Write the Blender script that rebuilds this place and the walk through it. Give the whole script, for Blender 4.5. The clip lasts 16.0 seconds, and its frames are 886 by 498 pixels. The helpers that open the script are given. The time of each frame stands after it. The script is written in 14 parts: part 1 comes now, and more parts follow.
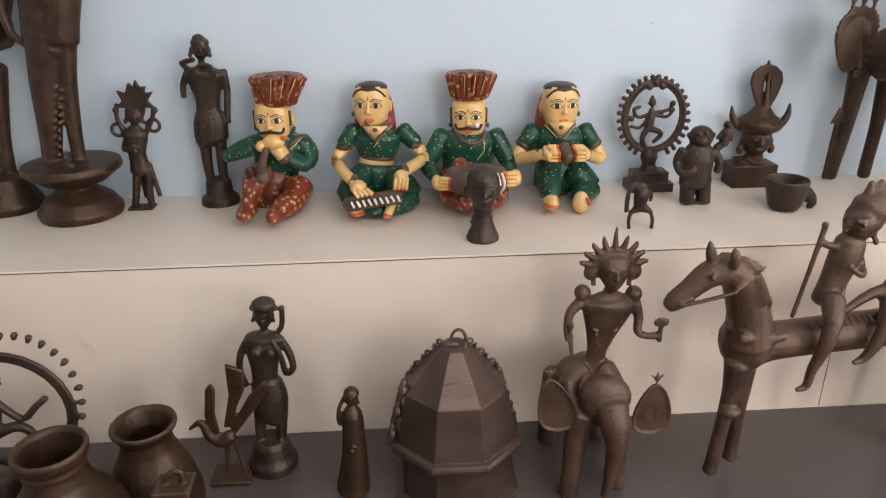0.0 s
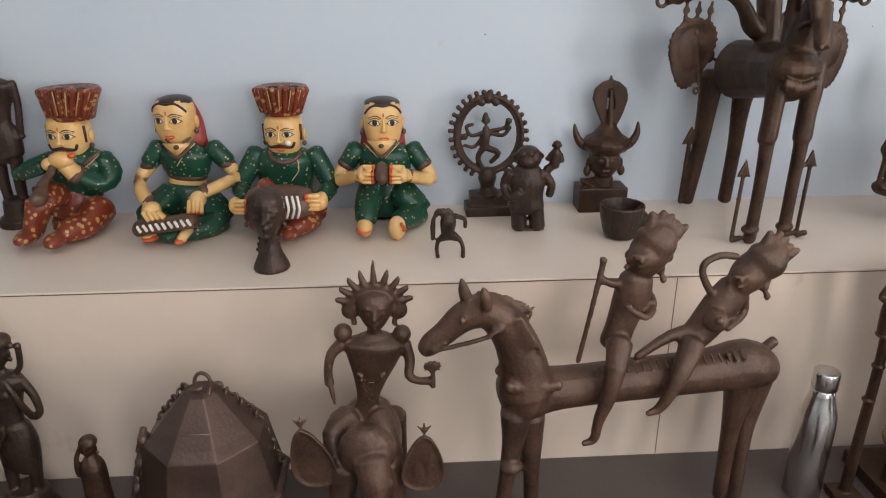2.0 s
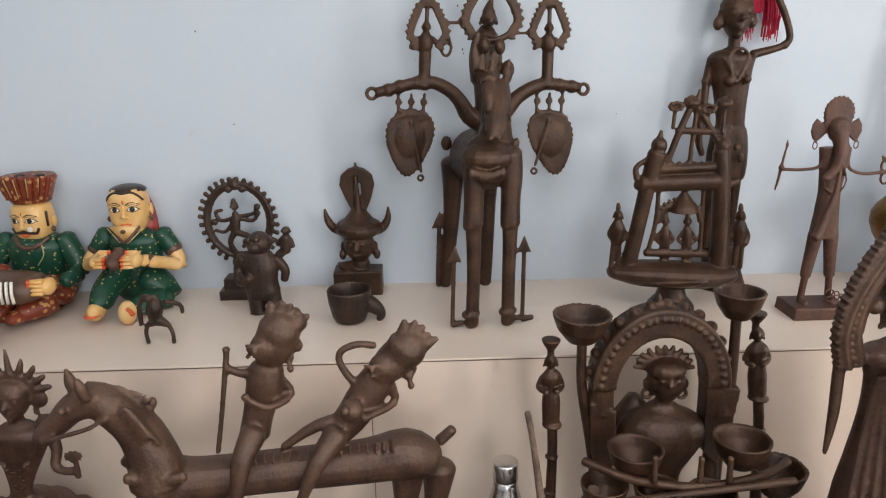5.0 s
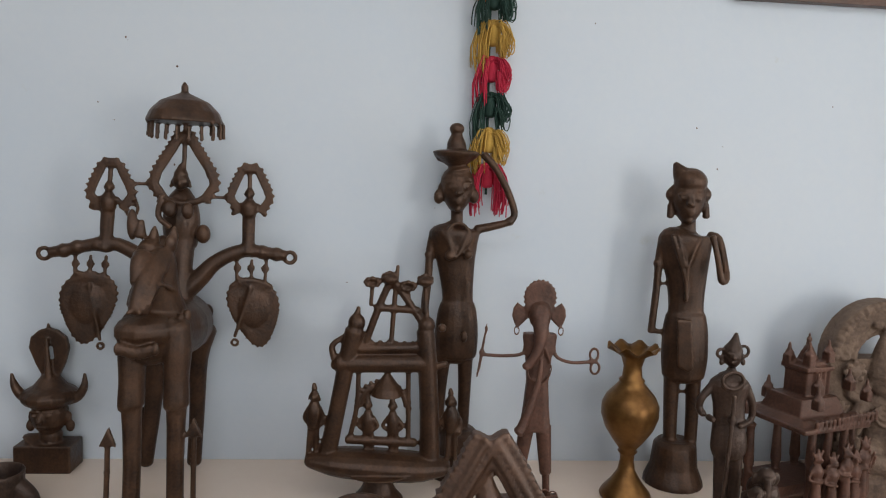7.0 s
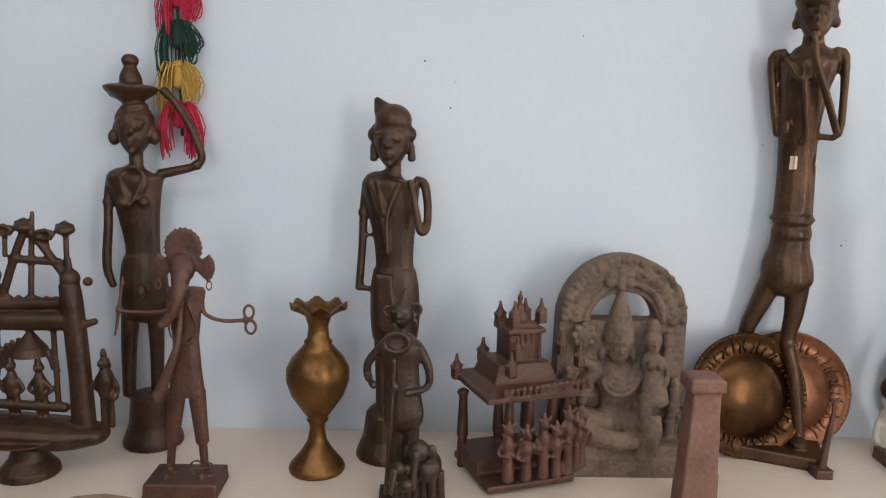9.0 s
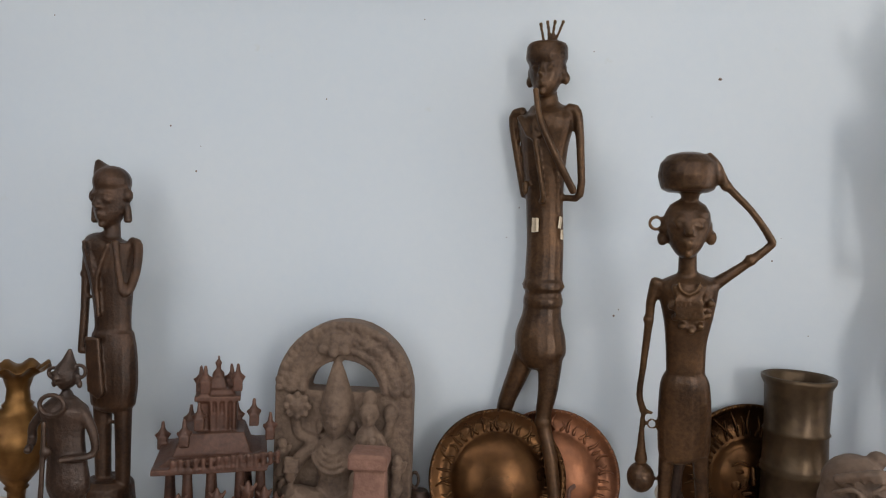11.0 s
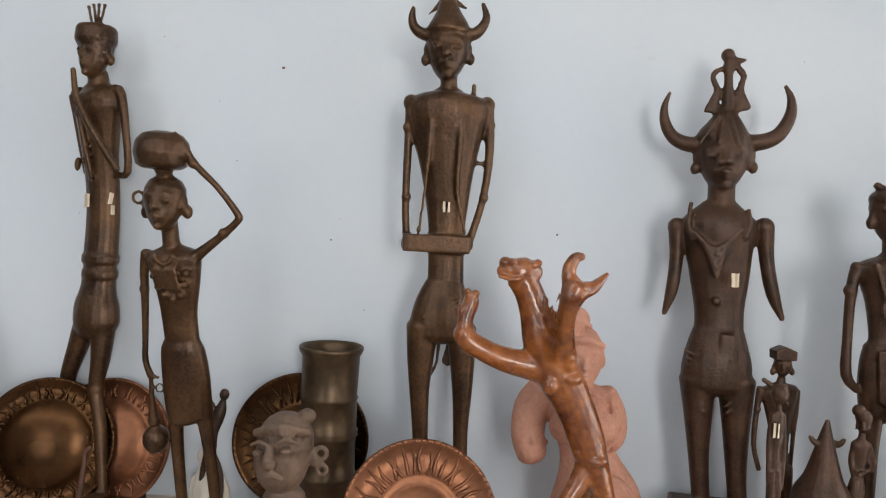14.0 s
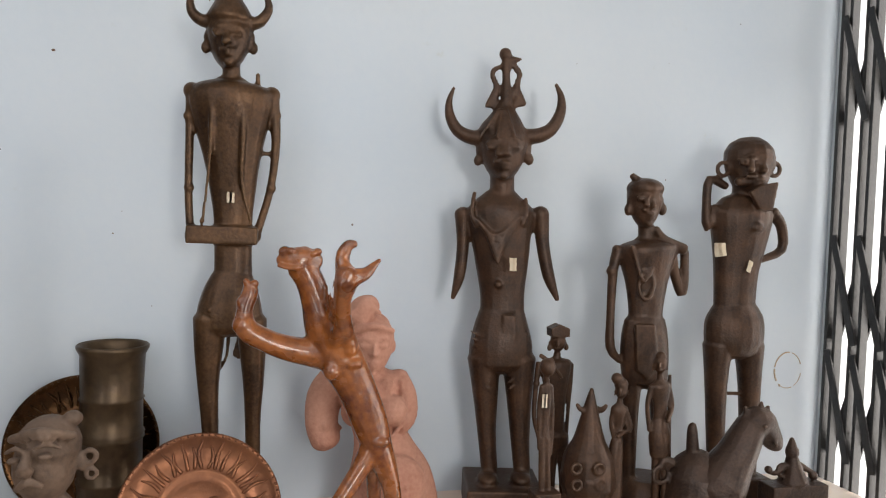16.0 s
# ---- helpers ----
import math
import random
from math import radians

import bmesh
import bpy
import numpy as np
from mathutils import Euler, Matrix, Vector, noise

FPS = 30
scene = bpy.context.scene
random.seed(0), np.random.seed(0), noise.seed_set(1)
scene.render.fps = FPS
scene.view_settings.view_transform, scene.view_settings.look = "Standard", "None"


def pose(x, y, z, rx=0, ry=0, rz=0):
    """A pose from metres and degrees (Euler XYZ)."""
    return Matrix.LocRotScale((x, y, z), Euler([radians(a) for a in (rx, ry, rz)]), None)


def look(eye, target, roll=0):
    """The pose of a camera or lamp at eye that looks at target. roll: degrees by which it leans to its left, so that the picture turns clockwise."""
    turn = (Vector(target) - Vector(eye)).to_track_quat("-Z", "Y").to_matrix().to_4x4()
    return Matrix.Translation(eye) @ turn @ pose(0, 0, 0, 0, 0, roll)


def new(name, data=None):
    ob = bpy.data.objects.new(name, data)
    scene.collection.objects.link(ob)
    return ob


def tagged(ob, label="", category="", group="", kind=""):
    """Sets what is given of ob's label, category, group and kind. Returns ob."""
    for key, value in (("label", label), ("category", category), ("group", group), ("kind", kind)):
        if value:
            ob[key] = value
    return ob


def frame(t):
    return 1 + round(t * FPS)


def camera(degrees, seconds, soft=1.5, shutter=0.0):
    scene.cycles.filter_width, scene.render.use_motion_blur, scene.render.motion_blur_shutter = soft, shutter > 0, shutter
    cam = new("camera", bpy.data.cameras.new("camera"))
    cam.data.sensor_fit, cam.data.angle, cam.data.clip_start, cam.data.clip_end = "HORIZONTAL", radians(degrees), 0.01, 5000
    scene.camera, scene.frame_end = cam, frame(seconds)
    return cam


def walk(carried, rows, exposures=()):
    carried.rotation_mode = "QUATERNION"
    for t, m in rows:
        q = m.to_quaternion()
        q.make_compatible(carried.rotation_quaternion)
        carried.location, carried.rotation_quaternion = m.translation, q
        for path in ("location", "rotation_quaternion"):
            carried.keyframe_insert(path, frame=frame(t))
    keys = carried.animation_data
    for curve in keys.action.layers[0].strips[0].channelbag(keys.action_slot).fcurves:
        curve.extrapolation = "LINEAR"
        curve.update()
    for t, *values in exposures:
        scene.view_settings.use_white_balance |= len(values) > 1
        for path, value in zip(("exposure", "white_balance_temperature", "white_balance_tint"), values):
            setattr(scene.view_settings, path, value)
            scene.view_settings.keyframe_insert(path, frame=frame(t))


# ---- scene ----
cam = camera(64.4, 16.0, 1.15)
PATH = [
    (0, (0.167, 0.127, 1.559), (0.273, 1.966, 0.78), -0.8),
    (0.5, (0.286, 0.128, 1.551), (0.395, 1.962, 0.762), -0.4),
    (1, (0.36, 0.141, 1.545), (0.454, 1.976, 0.753), -0.5),
    (1.5, (0.484, 0.193, 1.536), (0.573, 2.031, 0.752), -0.3),
    (2, (0.592, 0.237, 1.54), (0.691, 2.088, 0.789), -0.4),
    (2.5, (0.713, 0.233, 1.539), (0.798, 2.092, 0.806), -0.5),
    (3, (0.841, 0.178, 1.544), (0.86, 2.072, 0.902), 0.1),
    (3.2, (0.865, 0.164, 1.555), (0.899, 2.066, 0.936), 0.4),
    (5.3, (1.267, 0.208, 1.57), (1.341, 2.126, 1.009), -1.2),
    (5.5, (1.317, 0.194, 1.574), (1.41, 2.11, 1.009), -1.1),
    (6, (1.454, 0.154, 1.586), (1.578, 2.066, 1.012), -0.6),
    (6.5, (1.569, 0.17, 1.611), (1.724, 2.131, 1.252), 0.0),
    (7, (1.739, 0.309, 1.633), (1.904, 2.293, 1.439), 2.1),
    (7.5, (1.879, 0.38, 1.623), (2.07, 2.35, 1.337), 2.2),
    (8, (2.029, 0.379, 1.615), (2.233, 2.349, 1.332), 1.7),
    (8.2, (2.108, 0.373, 1.625), (2.307, 2.342, 1.335), 1.8),
    (10.3, (2.842, 0.505, 1.553), (2.769, 2.494, 1.358), 1.9),
    (10.5, (2.91, 0.498, 1.562), (2.842, 2.491, 1.405), 2.0),
    (11, (3.059, 0.47, 1.583), (2.945, 2.466, 1.525), 2.0),
    (11.5, (3.175, 0.508, 1.563), (3.062, 2.504, 1.493), 1.6),
    (12, (3.32, 0.576, 1.575), (3.253, 2.573, 1.495), 1.7),
    (12.5, (3.452, 0.59, 1.576), (3.416, 2.588, 1.505), 1.8),
    (13, (3.605, 0.537, 1.585), (3.614, 2.535, 1.516), 2.6),
    (13.5, (3.75, 0.461, 1.586), (3.783, 2.46, 1.516), 3.0),
    (14, (3.794, 0.403, 1.581), (3.86, 2.401, 1.519), 3.1),
    (14.5, (3.836, 0.389, 1.584), (3.963, 2.384, 1.525), 2.8),
    (15, (3.864, 0.385, 1.583), (4.175, 2.36, 1.536), 2.5),
    (15.5, (3.89, 0.374, 1.581), (4.328, 2.325, 1.534), 2.4),
    (16, (3.902, 0.365, 1.577), (4.389, 2.304, 1.52), 2.3),
]
EXPOSURES = [(0, 0.68), (1.5, 0.6), (2, 0.32), (3, 0.36), (6, 0.3), (6.5, 0.06), (7, -0.16), (8, -0.06), (10.5, -0.2), (11, -0.28), (12, -0.3), (13, -0.15), (14, -0.2), (14.5, -0.28), (15, -0.14), (16, -0.25)]
walk(cam, [(t, look(eye, target, roll)) for t, eye, target, roll in PATH], EXPOSURES)

# ---- world, light ----
world = bpy.data.worlds.new("sky")
scene.world = world
world.use_nodes = True
wn = world.node_tree.nodes
sky = wn.new("ShaderNodeTexSky")
sky.sky_type, sky.sun_disc = "NISHITA", False
sky.sun_elevation, sky.sun_rotation = radians(54), radians(225)
world.node_tree.links.new(sky.outputs[0], wn["Background"].inputs[0])
wn["Background"].inputs[1].default_value = 0.12
sun_data = bpy.data.lights.new("sun", "SUN")
sun_data.energy, sun_data.angle, sun_data.color = 2.5, radians(0.5), (1.0, 0.95, 0.88)
sun_ob = new("sun", sun_data)
sun_ob.matrix_world = look((0, 0, 0), (0.6, 0.6, -1.2))


def area_lamp(name, place, target, w, h, watts, colour):
    """Area lamp: sky light in an opening of the room, or added fill."""
    d = bpy.data.lights.new(name, "AREA")
    d.shape, d.size, d.size_y, d.energy, d.color = "RECTANGLE", w, h, watts, colour
    ob = new(name, d)
    ob.matrix_world = look(place, target)
    return ob


area_lamp("door_daylight", (5.62, 0.55, 1.25), (3.0, 0.55, 1.25), 2.3, 2.4, 122, (1.0, 0.945, 0.88))
area_lamp("window_daylight", (4.7, -2.15, 1.75), (4.2, 1.2, 1.3), 0.7, 1.5, 48, (1.0, 0.96, 0.9))
area_lamp("window_daylight", (1.9, -2.15, 1.75), (1.2, 1.2, 1.2), 0.8, 1.5, 20, (1.0, 0.975, 0.94))
# Added overhead fill; no such opening is known, it brightens the shelf tops.
area_lamp("overhead_fill", (2.2, -0.75, 3.16), (2.2, -0.5, 0.0), 5.2, 0.9, 50, (1.0, 0.975, 0.945))


# ---- materials ----
def material(name, base, rough=0.6, metal=0.0, second=None, scale=6.0, fine=90.0, bump=0.15, amount=0.5, dust=None, dust_amount=0.0, spec=0.5, coat=0.0, stain=None, stain_scale=5.0, stain_from=0.64, stretch=(1, 1, 1), wear=None):
    """A procedural surface: two scales of colour change, fine relief, dust on what faces up."""
    m = bpy.data.materials.new(name)
    m.use_nodes = True
    n, l = m.node_tree.nodes, m.node_tree.links
    b = n["Principled BSDF"]
    b.inputs["Roughness"].default_value, b.inputs["Metallic"].default_value = rough, metal
    b.inputs["Specular IOR Level"].default_value = spec
    b.inputs["Coat Weight"].default_value = coat
    co = n.new("ShaderNodeTexCoord")
    big = n.new("ShaderNodeTexNoise")
    big.inputs["Scale"].default_value, big.inputs["Detail"].default_value = scale, 5
    l.new(co.outputs["Object"], big.inputs["Vector"])
    small = n.new("ShaderNodeTexNoise")
    small.inputs["Scale"].default_value, small.inputs["Detail"].default_value = fine, 4
    l.new(co.outputs["Object"], small.inputs["Vector"])
    ramp = n.new("ShaderNodeValToRGB")
    ramp.color_ramp.elements[0].position, ramp.color_ramp.elements[1].position = 0.5 - 0.25, 0.5 + 0.25
    ramp.color_ramp.elements[0].color = (*base, 1)
    ramp.color_ramp.elements[1].color = (*(second or base), 1)
    mixv = n.new("ShaderNodeMath")
    mixv.operation = "MULTIPLY_ADD"
    mixv.inputs[1].default_value = amount
    l.new(small.outputs["Fac"], mixv.inputs[0])
    sub = n.new("ShaderNodeMath")
    sub.operation = "SUBTRACT"
    l.new(big.outputs["Fac"], sub.inputs[0])
    sub.inputs[1].default_value = 0.5 * amount
    l.new(sub.outputs[0], mixv.inputs[2])
    l.new(mixv.outputs[0], ramp.inputs["Fac"])
    colour = ramp.outputs["Color"]
    if stain:
        mp = n.new("ShaderNodeMapping")
        mp.inputs["Scale"].default_value = stretch
        l.new(co.outputs["Object"], mp.inputs["Vector"])
        blot = n.new("ShaderNodeTexNoise")
        blot.inputs["Scale"].default_value, blot.inputs["Detail"].default_value = stain_scale, 9
        blot.inputs["Roughness"].default_value = 0.7
        l.new(mp.outputs[0], blot.inputs["Vector"])
        edge = n.new("ShaderNodeMapRange")
        edge.inputs["From Min"].default_value, edge.inputs["From Max"].default_value = stain_from, stain_from + 0.09
        edge.inputs["To Max"].default_value = 0.6
        l.new(blot.outputs["Fac"], edge.inputs["Value"])
        sm = n.new("ShaderNodeMix")
        sm.data_type = "RGBA"
        l.new(edge.outputs[0], sm.inputs[0])
        l.new(colour, sm.inputs[6])
        sm.inputs[7].default_value = (*stain, 1)
        colour = sm.outputs[2]
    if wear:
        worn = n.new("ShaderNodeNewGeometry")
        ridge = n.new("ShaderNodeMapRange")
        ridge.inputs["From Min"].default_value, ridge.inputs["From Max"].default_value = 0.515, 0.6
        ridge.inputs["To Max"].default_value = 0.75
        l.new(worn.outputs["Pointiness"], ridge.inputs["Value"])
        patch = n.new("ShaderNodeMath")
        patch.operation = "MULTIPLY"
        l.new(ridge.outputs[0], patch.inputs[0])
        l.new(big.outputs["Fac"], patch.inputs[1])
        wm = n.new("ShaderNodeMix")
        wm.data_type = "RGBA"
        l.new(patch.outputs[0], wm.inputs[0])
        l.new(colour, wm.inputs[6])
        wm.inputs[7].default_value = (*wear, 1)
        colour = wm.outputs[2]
    if dust:
        geo = n.new("ShaderNodeNewGeometry")
        sep = n.new("ShaderNodeSeparateXYZ")
        l.new(geo.outputs["Normal"], sep.inputs[0])
        up = n.new("ShaderNodeMapRange")
        up.inputs["From Min"].default_value, up.inputs["From Max"].default_value = 0.0, 1.0
        up.inputs["To Max"].default_value = dust_amount
        l.new(sep.outputs["Z"], up.inputs["Value"])
        mx = n.new("ShaderNodeMix")
        mx.data_type = "RGBA"
        l.new(up.outputs[0], mx.inputs[0])
        l.new(colour, mx.inputs[6])
        mx.inputs[7].default_value = (*dust, 1)
        colour = mx.outputs[2]
    l.new(colour, b.inputs["Base Color"])
    rr = n.new("ShaderNodeMapRange")
    rr.inputs["To Min"].default_value, rr.inputs["To Max"].default_value = max(0.03, rough - 0.12), min(1, rough + 0.12)
    l.new(big.outputs["Fac"], rr.inputs["Value"])
    l.new(rr.outputs[0], b.inputs["Roughness"])
    if bump:
        bp = n.new("ShaderNodeBump")
        bp.inputs["Strength"].default_value, bp.inputs["Distance"].default_value = bump, 0.004
        mid = n.new("ShaderNodeTexNoise")
        mid.inputs["Scale"].default_value, mid.inputs["Detail"].default_value = fine * 0.28, 6
        l.new(co.outputs["Object"], mid.inputs["Vector"])
        both = n.new("ShaderNodeMath")
        both.operation = "ADD"
        l.new(small.outputs["Fac"], both.inputs[0])
        l.new(mid.outputs["Fac"], both.inputs[1])
        l.new(both.outputs[0], bp.inputs["Height"])
        l.new(bp.outputs[0], b.inputs["Normal"])
    return m


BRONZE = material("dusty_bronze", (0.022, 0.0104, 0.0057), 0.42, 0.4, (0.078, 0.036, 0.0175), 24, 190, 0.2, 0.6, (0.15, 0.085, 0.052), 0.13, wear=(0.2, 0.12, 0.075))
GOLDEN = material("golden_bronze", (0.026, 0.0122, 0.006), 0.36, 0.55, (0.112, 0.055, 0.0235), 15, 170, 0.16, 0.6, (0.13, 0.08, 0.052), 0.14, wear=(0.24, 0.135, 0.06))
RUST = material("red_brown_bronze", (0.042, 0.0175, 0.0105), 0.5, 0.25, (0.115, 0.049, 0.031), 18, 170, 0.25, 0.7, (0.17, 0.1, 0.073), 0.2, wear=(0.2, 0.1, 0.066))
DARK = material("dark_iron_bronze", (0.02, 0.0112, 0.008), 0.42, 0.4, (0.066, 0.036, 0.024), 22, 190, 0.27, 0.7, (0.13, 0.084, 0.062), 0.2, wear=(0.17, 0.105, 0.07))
BRASS = material("old_brass", (0.115, 0.052, 0.015), 0.38, 0.8, (0.235, 0.118, 0.036), 14, 90, 0.12, 0.55)
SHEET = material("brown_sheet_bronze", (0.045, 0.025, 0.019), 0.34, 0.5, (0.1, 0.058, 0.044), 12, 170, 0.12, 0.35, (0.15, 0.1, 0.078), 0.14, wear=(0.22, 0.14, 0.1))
# dusty bronze, made paler to paint in the light from above
TOPLIT_DUSTBROWN = material("dusty_toplit_brown_bronze", (0.037, 0.0182, 0.011), 0.45, 0.35, (0.118, 0.06, 0.037), 20, 190, 0.2, 0.6, (0.17, 0.11, 0.082), 0.28, wear=(0.21, 0.125, 0.082))
JAR = material("tarnished_brass", (0.05, 0.031, 0.018), 0.38, 0.7, (0.12, 0.078, 0.043), 10, 60, 0.15, 0.55)
COPPER = material("copper_plate", (0.13, 0.052, 0.028), 0.36, 0.8, (0.26, 0.105, 0.05), 12, 70, 0.2, 0.6)
PLATEBROWN = material("brown_brass_plate", (0.042, 0.019, 0.008), 0.29, 0.9, (0.1, 0.045, 0.016), 12, 60, 0.12, 0.6)
STEEL = material("brushed_steel", (0.62, 0.60, 0.58), 0.24, 1.0, (0.7, 0.68, 0.66), 5, 200, 0.03, 0.3)
STONE = material("grey_brown_stone", (0.064, 0.039, 0.0275), 0.8, 0.0, (0.2, 0.134, 0.094), 20, 120, 0.7, 0.6, (0.25, 0.172, 0.126), 0.3)
CASTCLAY = material("fired_grey_clay", (0.062, 0.037, 0.024), 0.7, 0.0, (0.17, 0.105, 0.068), 18, 120, 0.3, 0.6, (0.2, 0.15, 0.12), 0.25)
SAND = material("pink_sandstone", (0.38, 0.16, 0.105), 0.85, 0.0, (0.54, 0.28, 0.2), 14, 130, 0.45, 0.6, (0.5, 0.31, 0.24), 0.2)
CREAMSTONE = material("beige_stone", (0.19, 0.124, 0.08), 0.85, 0.0, (0.35, 0.245, 0.168), 16, 120, 0.6, 0.6)
MARBLE = material("white_marble", (0.55, 0.5, 0.43), 0.5, 0.0, (0.7, 0.64, 0.55), 12, 90, 0.1, 0.4)
ROOT = material("varnished_root_wood", (0.085, 0.017, 0.004), 0.26, 0.0, (0.33, 0.102, 0.02), 15, 70, 0.4, 0.7, coat=0.55, stain=(0.07, 0.016, 0.006), stain_scale=14.0, stain_from=0.54)
CLAYPOST = material("red_clay", (0.13, 0.06, 0.042), 0.8, 0.0, (0.24, 0.125, 0.09), 14, 130, 0.5, 0.5)
WALL = material("pale_blue_wall_paint", (0.58, 0.648, 0.728), 0.55, 0.0, (0.64, 0.685, 0.735), 2.1, 55, 0.06, 0.3, spec=0.35, stain=(0.54, 0.555, 0.53), stain_scale=7.0, stain_from=0.645)
ROOMWALL = material("room_wall_paint", (0.62, 0.66, 0.69), 0.7, 0.0, (0.66, 0.69, 0.71), 1.5, 60, 0.05, 0.3)
CEIL = material("white_ceiling_paint", (0.75, 0.75, 0.73), 0.8, 0.0, (0.79, 0.79, 0.77), 2, 60, 0.05, 0.3)
LAMINATE = material("cream_laminate", (0.76, 0.615, 0.51), 0.33, 0.0, (0.8, 0.68, 0.58), 2.2, 40, 0.02, 0.3, stain=(0.5, 0.4, 0.31), stain_scale=11.0, stain_from=0.69)
RISER = material("cream_panel", (0.74, 0.58, 0.465), 0.4, 0.0, (0.79, 0.65, 0.54), 2.4, 30, 0.03, 0.35, stain=(0.46, 0.33, 0.22), stain_scale=5.0, stain_from=0.64, stretch=(1, 1, 0.55))
LOWER = material("dark_brown_laminate", (0.075, 0.058, 0.055), 0.32, 0.0, (0.10, 0.08, 0.075), 3, 120, 0.03, 0.4)
FLOOR = material("grey_floor_tile", (0.30, 0.28, 0.26), 0.4, 0.0, (0.36, 0.34, 0.31), 4, 60, 0.04, 0.4)
IRON = material("black_gate_paint", (0.02, 0.02, 0.022), 0.4, 0.3, (0.04, 0.038, 0.036), 12, 100, 0.2, 0.4)
SEAM = material("dark_joint", (0.14, 0.085, 0.06), 0.8)
STAIN = material("brown_stain", (0.42, 0.30, 0.19), 0.6, 0.0, (0.55, 0.43, 0.31), 60, 200, 0.1, 0.5)


def dotted(name, base, dot, scale, size, rough=0.35):
    """Painted cloth strewn with small dots."""
    m = material(name, base, rough, 0.0, tuple(c * 1.5 for c in base), 20, 150, 0.14, 0.5, spec=0.4, coat=0.08)
    n, l = m.node_tree.nodes, m.node_tree.links
    b = n["Principled BSDF"]
    under = b.inputs["Base Color"].links[0].from_socket
    co = n.new("ShaderNodeTexCoord")
    vo = n.new("ShaderNodeTexVoronoi")
    vo.inputs["Scale"].default_value = scale
    l.new(co.outputs["Object"], vo.inputs["Vector"])
    near = n.new("ShaderNodeMath")
    near.operation = "LESS_THAN"
    near.inputs[1].default_value = size
    l.new(vo.outputs["Distance"], near.inputs[0])
    mx = n.new("ShaderNodeMix")
    mx.data_type = "RGBA"
    l.new(near.outputs[0], mx.inputs[0])
    l.new(under, mx.inputs[6])
    mx.inputs[7].default_value = (*dot, 1)
    l.new(mx.outputs[2], b.inputs["Base Color"])
    return m


PAINTED_SKIN = material("painted_skin", (0.7, 0.38, 0.11), 0.32, 0.0, (0.82, 0.54, 0.24), 18, 90, 0.06, 0.4, coat=0.3)
GREEN_CLOTH = dotted("green_dotted_cloth", (0.007, 0.045, 0.026), (0.4, 0.33, 0.13), 88, 0.21)
RED_CLOTH = dotted("red_brown_dotted_cloth", (0.15, 0.028, 0.013), (0.5, 0.25, 0.09), 72, 0.33)
PAINTED_HAIR = material("painted_black_hair", (0.02, 0.012, 0.01), 0.35, 0.0, (0.05, 0.025, 0.018), 20, 90, 0.1, 0.4)
RED_VEIL = material("painted_red_veil", (0.30, 0.035, 0.03), 0.4, 0.0, (0.40, 0.07, 0.05), 20, 90, 0.1, 0.4)
ORANGE_PAINT = material("orange_red_paint", (0.62, 0.09, 0.025), 0.35, 0.0, (0.7, 0.14, 0.04), 20, 90, 0.05, 0.4)
PAINTED_WHITE = material("white_paint", (0.78, 0.74, 0.66), 0.35, 0.0, (0.82, 0.78, 0.7), 20, 90, 0.05, 0.4)
DRUM_BROWN = material("dark_brown_paint", (0.07, 0.035, 0.022), 0.4, 0.0, (0.13, 0.07, 0.045), 30, 120, 0.15, 0.5)
GOLD_TRIM = material("gold_trim_paint", (0.45, 0.33, 0.14), 0.4, 0.1, (0.6, 0.46, 0.22), 30, 120, 0.1, 0.4)
CRIMSON = material("crimson_yarn", (0.42, 0.012, 0.045), 0.85, 0.0, (0.6, 0.03, 0.07), 30, 300, 0.2, 0.5)
MUSTARD = material("mustard_yarn", (0.42, 0.24, 0.04), 0.85, 0.0, (0.58, 0.36, 0.08), 30, 300, 0.2, 0.5)
DKGREEN = material("dark_green_yarn", (0.008, 0.03, 0.022), 0.8, 0.0, (0.02, 0.06, 0.045), 30, 300, 0.2, 0.5)
ORANGEYARN = material("orange_yarn", (0.62, 0.12, 0.02), 0.85, 0.0, (0.75, 0.2, 0.04), 30, 300, 0.2, 0.5)
PAPER = material("beige_paper_sticker", (0.62, 0.5, 0.36), 0.8, 0.0, (0.7, 0.6, 0.46), 40, 200, 0.1, 0.4)
FRAMEWOOD = material("dark_frame_wood", (0.07, 0.03, 0.02), 0.4, 0.0, (0.12, 0.055, 0.035), 10, 120, 0.1, 0.5)
GROUND = material("pale_yard_concrete", (0.45, 0.43, 0.39), 0.9, 0.0, (0.55, 0.52, 0.47), 3, 40, 0.2, 0.5)


# ---- mesh helpers ----
def finish(ob, mat, smooth=True):
    ob.data.materials.append(mat)
    if smooth:
        for p in ob.data.polygons:
            p.use_smooth = True
    return ob


def mesh_of(name, bm, mat, smooth=False):
    me = bpy.data.meshes.new(name)
    bmesh.ops.recalc_face_normals(bm, faces=bm.faces)
    bm.to_mesh(me)
    bm.free()
    return finish(new(name, me), mat, smooth)


def part(name, bm, mat, parent, label="", smooth=False):
    ob = mesh_of(name, bm, mat, smooth)
    ob.parent = parent
    if label:
        ob["label"] = label
    return ob


def thing(name, place, label, category, group="", kind=""):
    e = new(name)
    e.location = place
    e.empty_display_size = 0.05
    return tagged(e, label, category, group, kind)


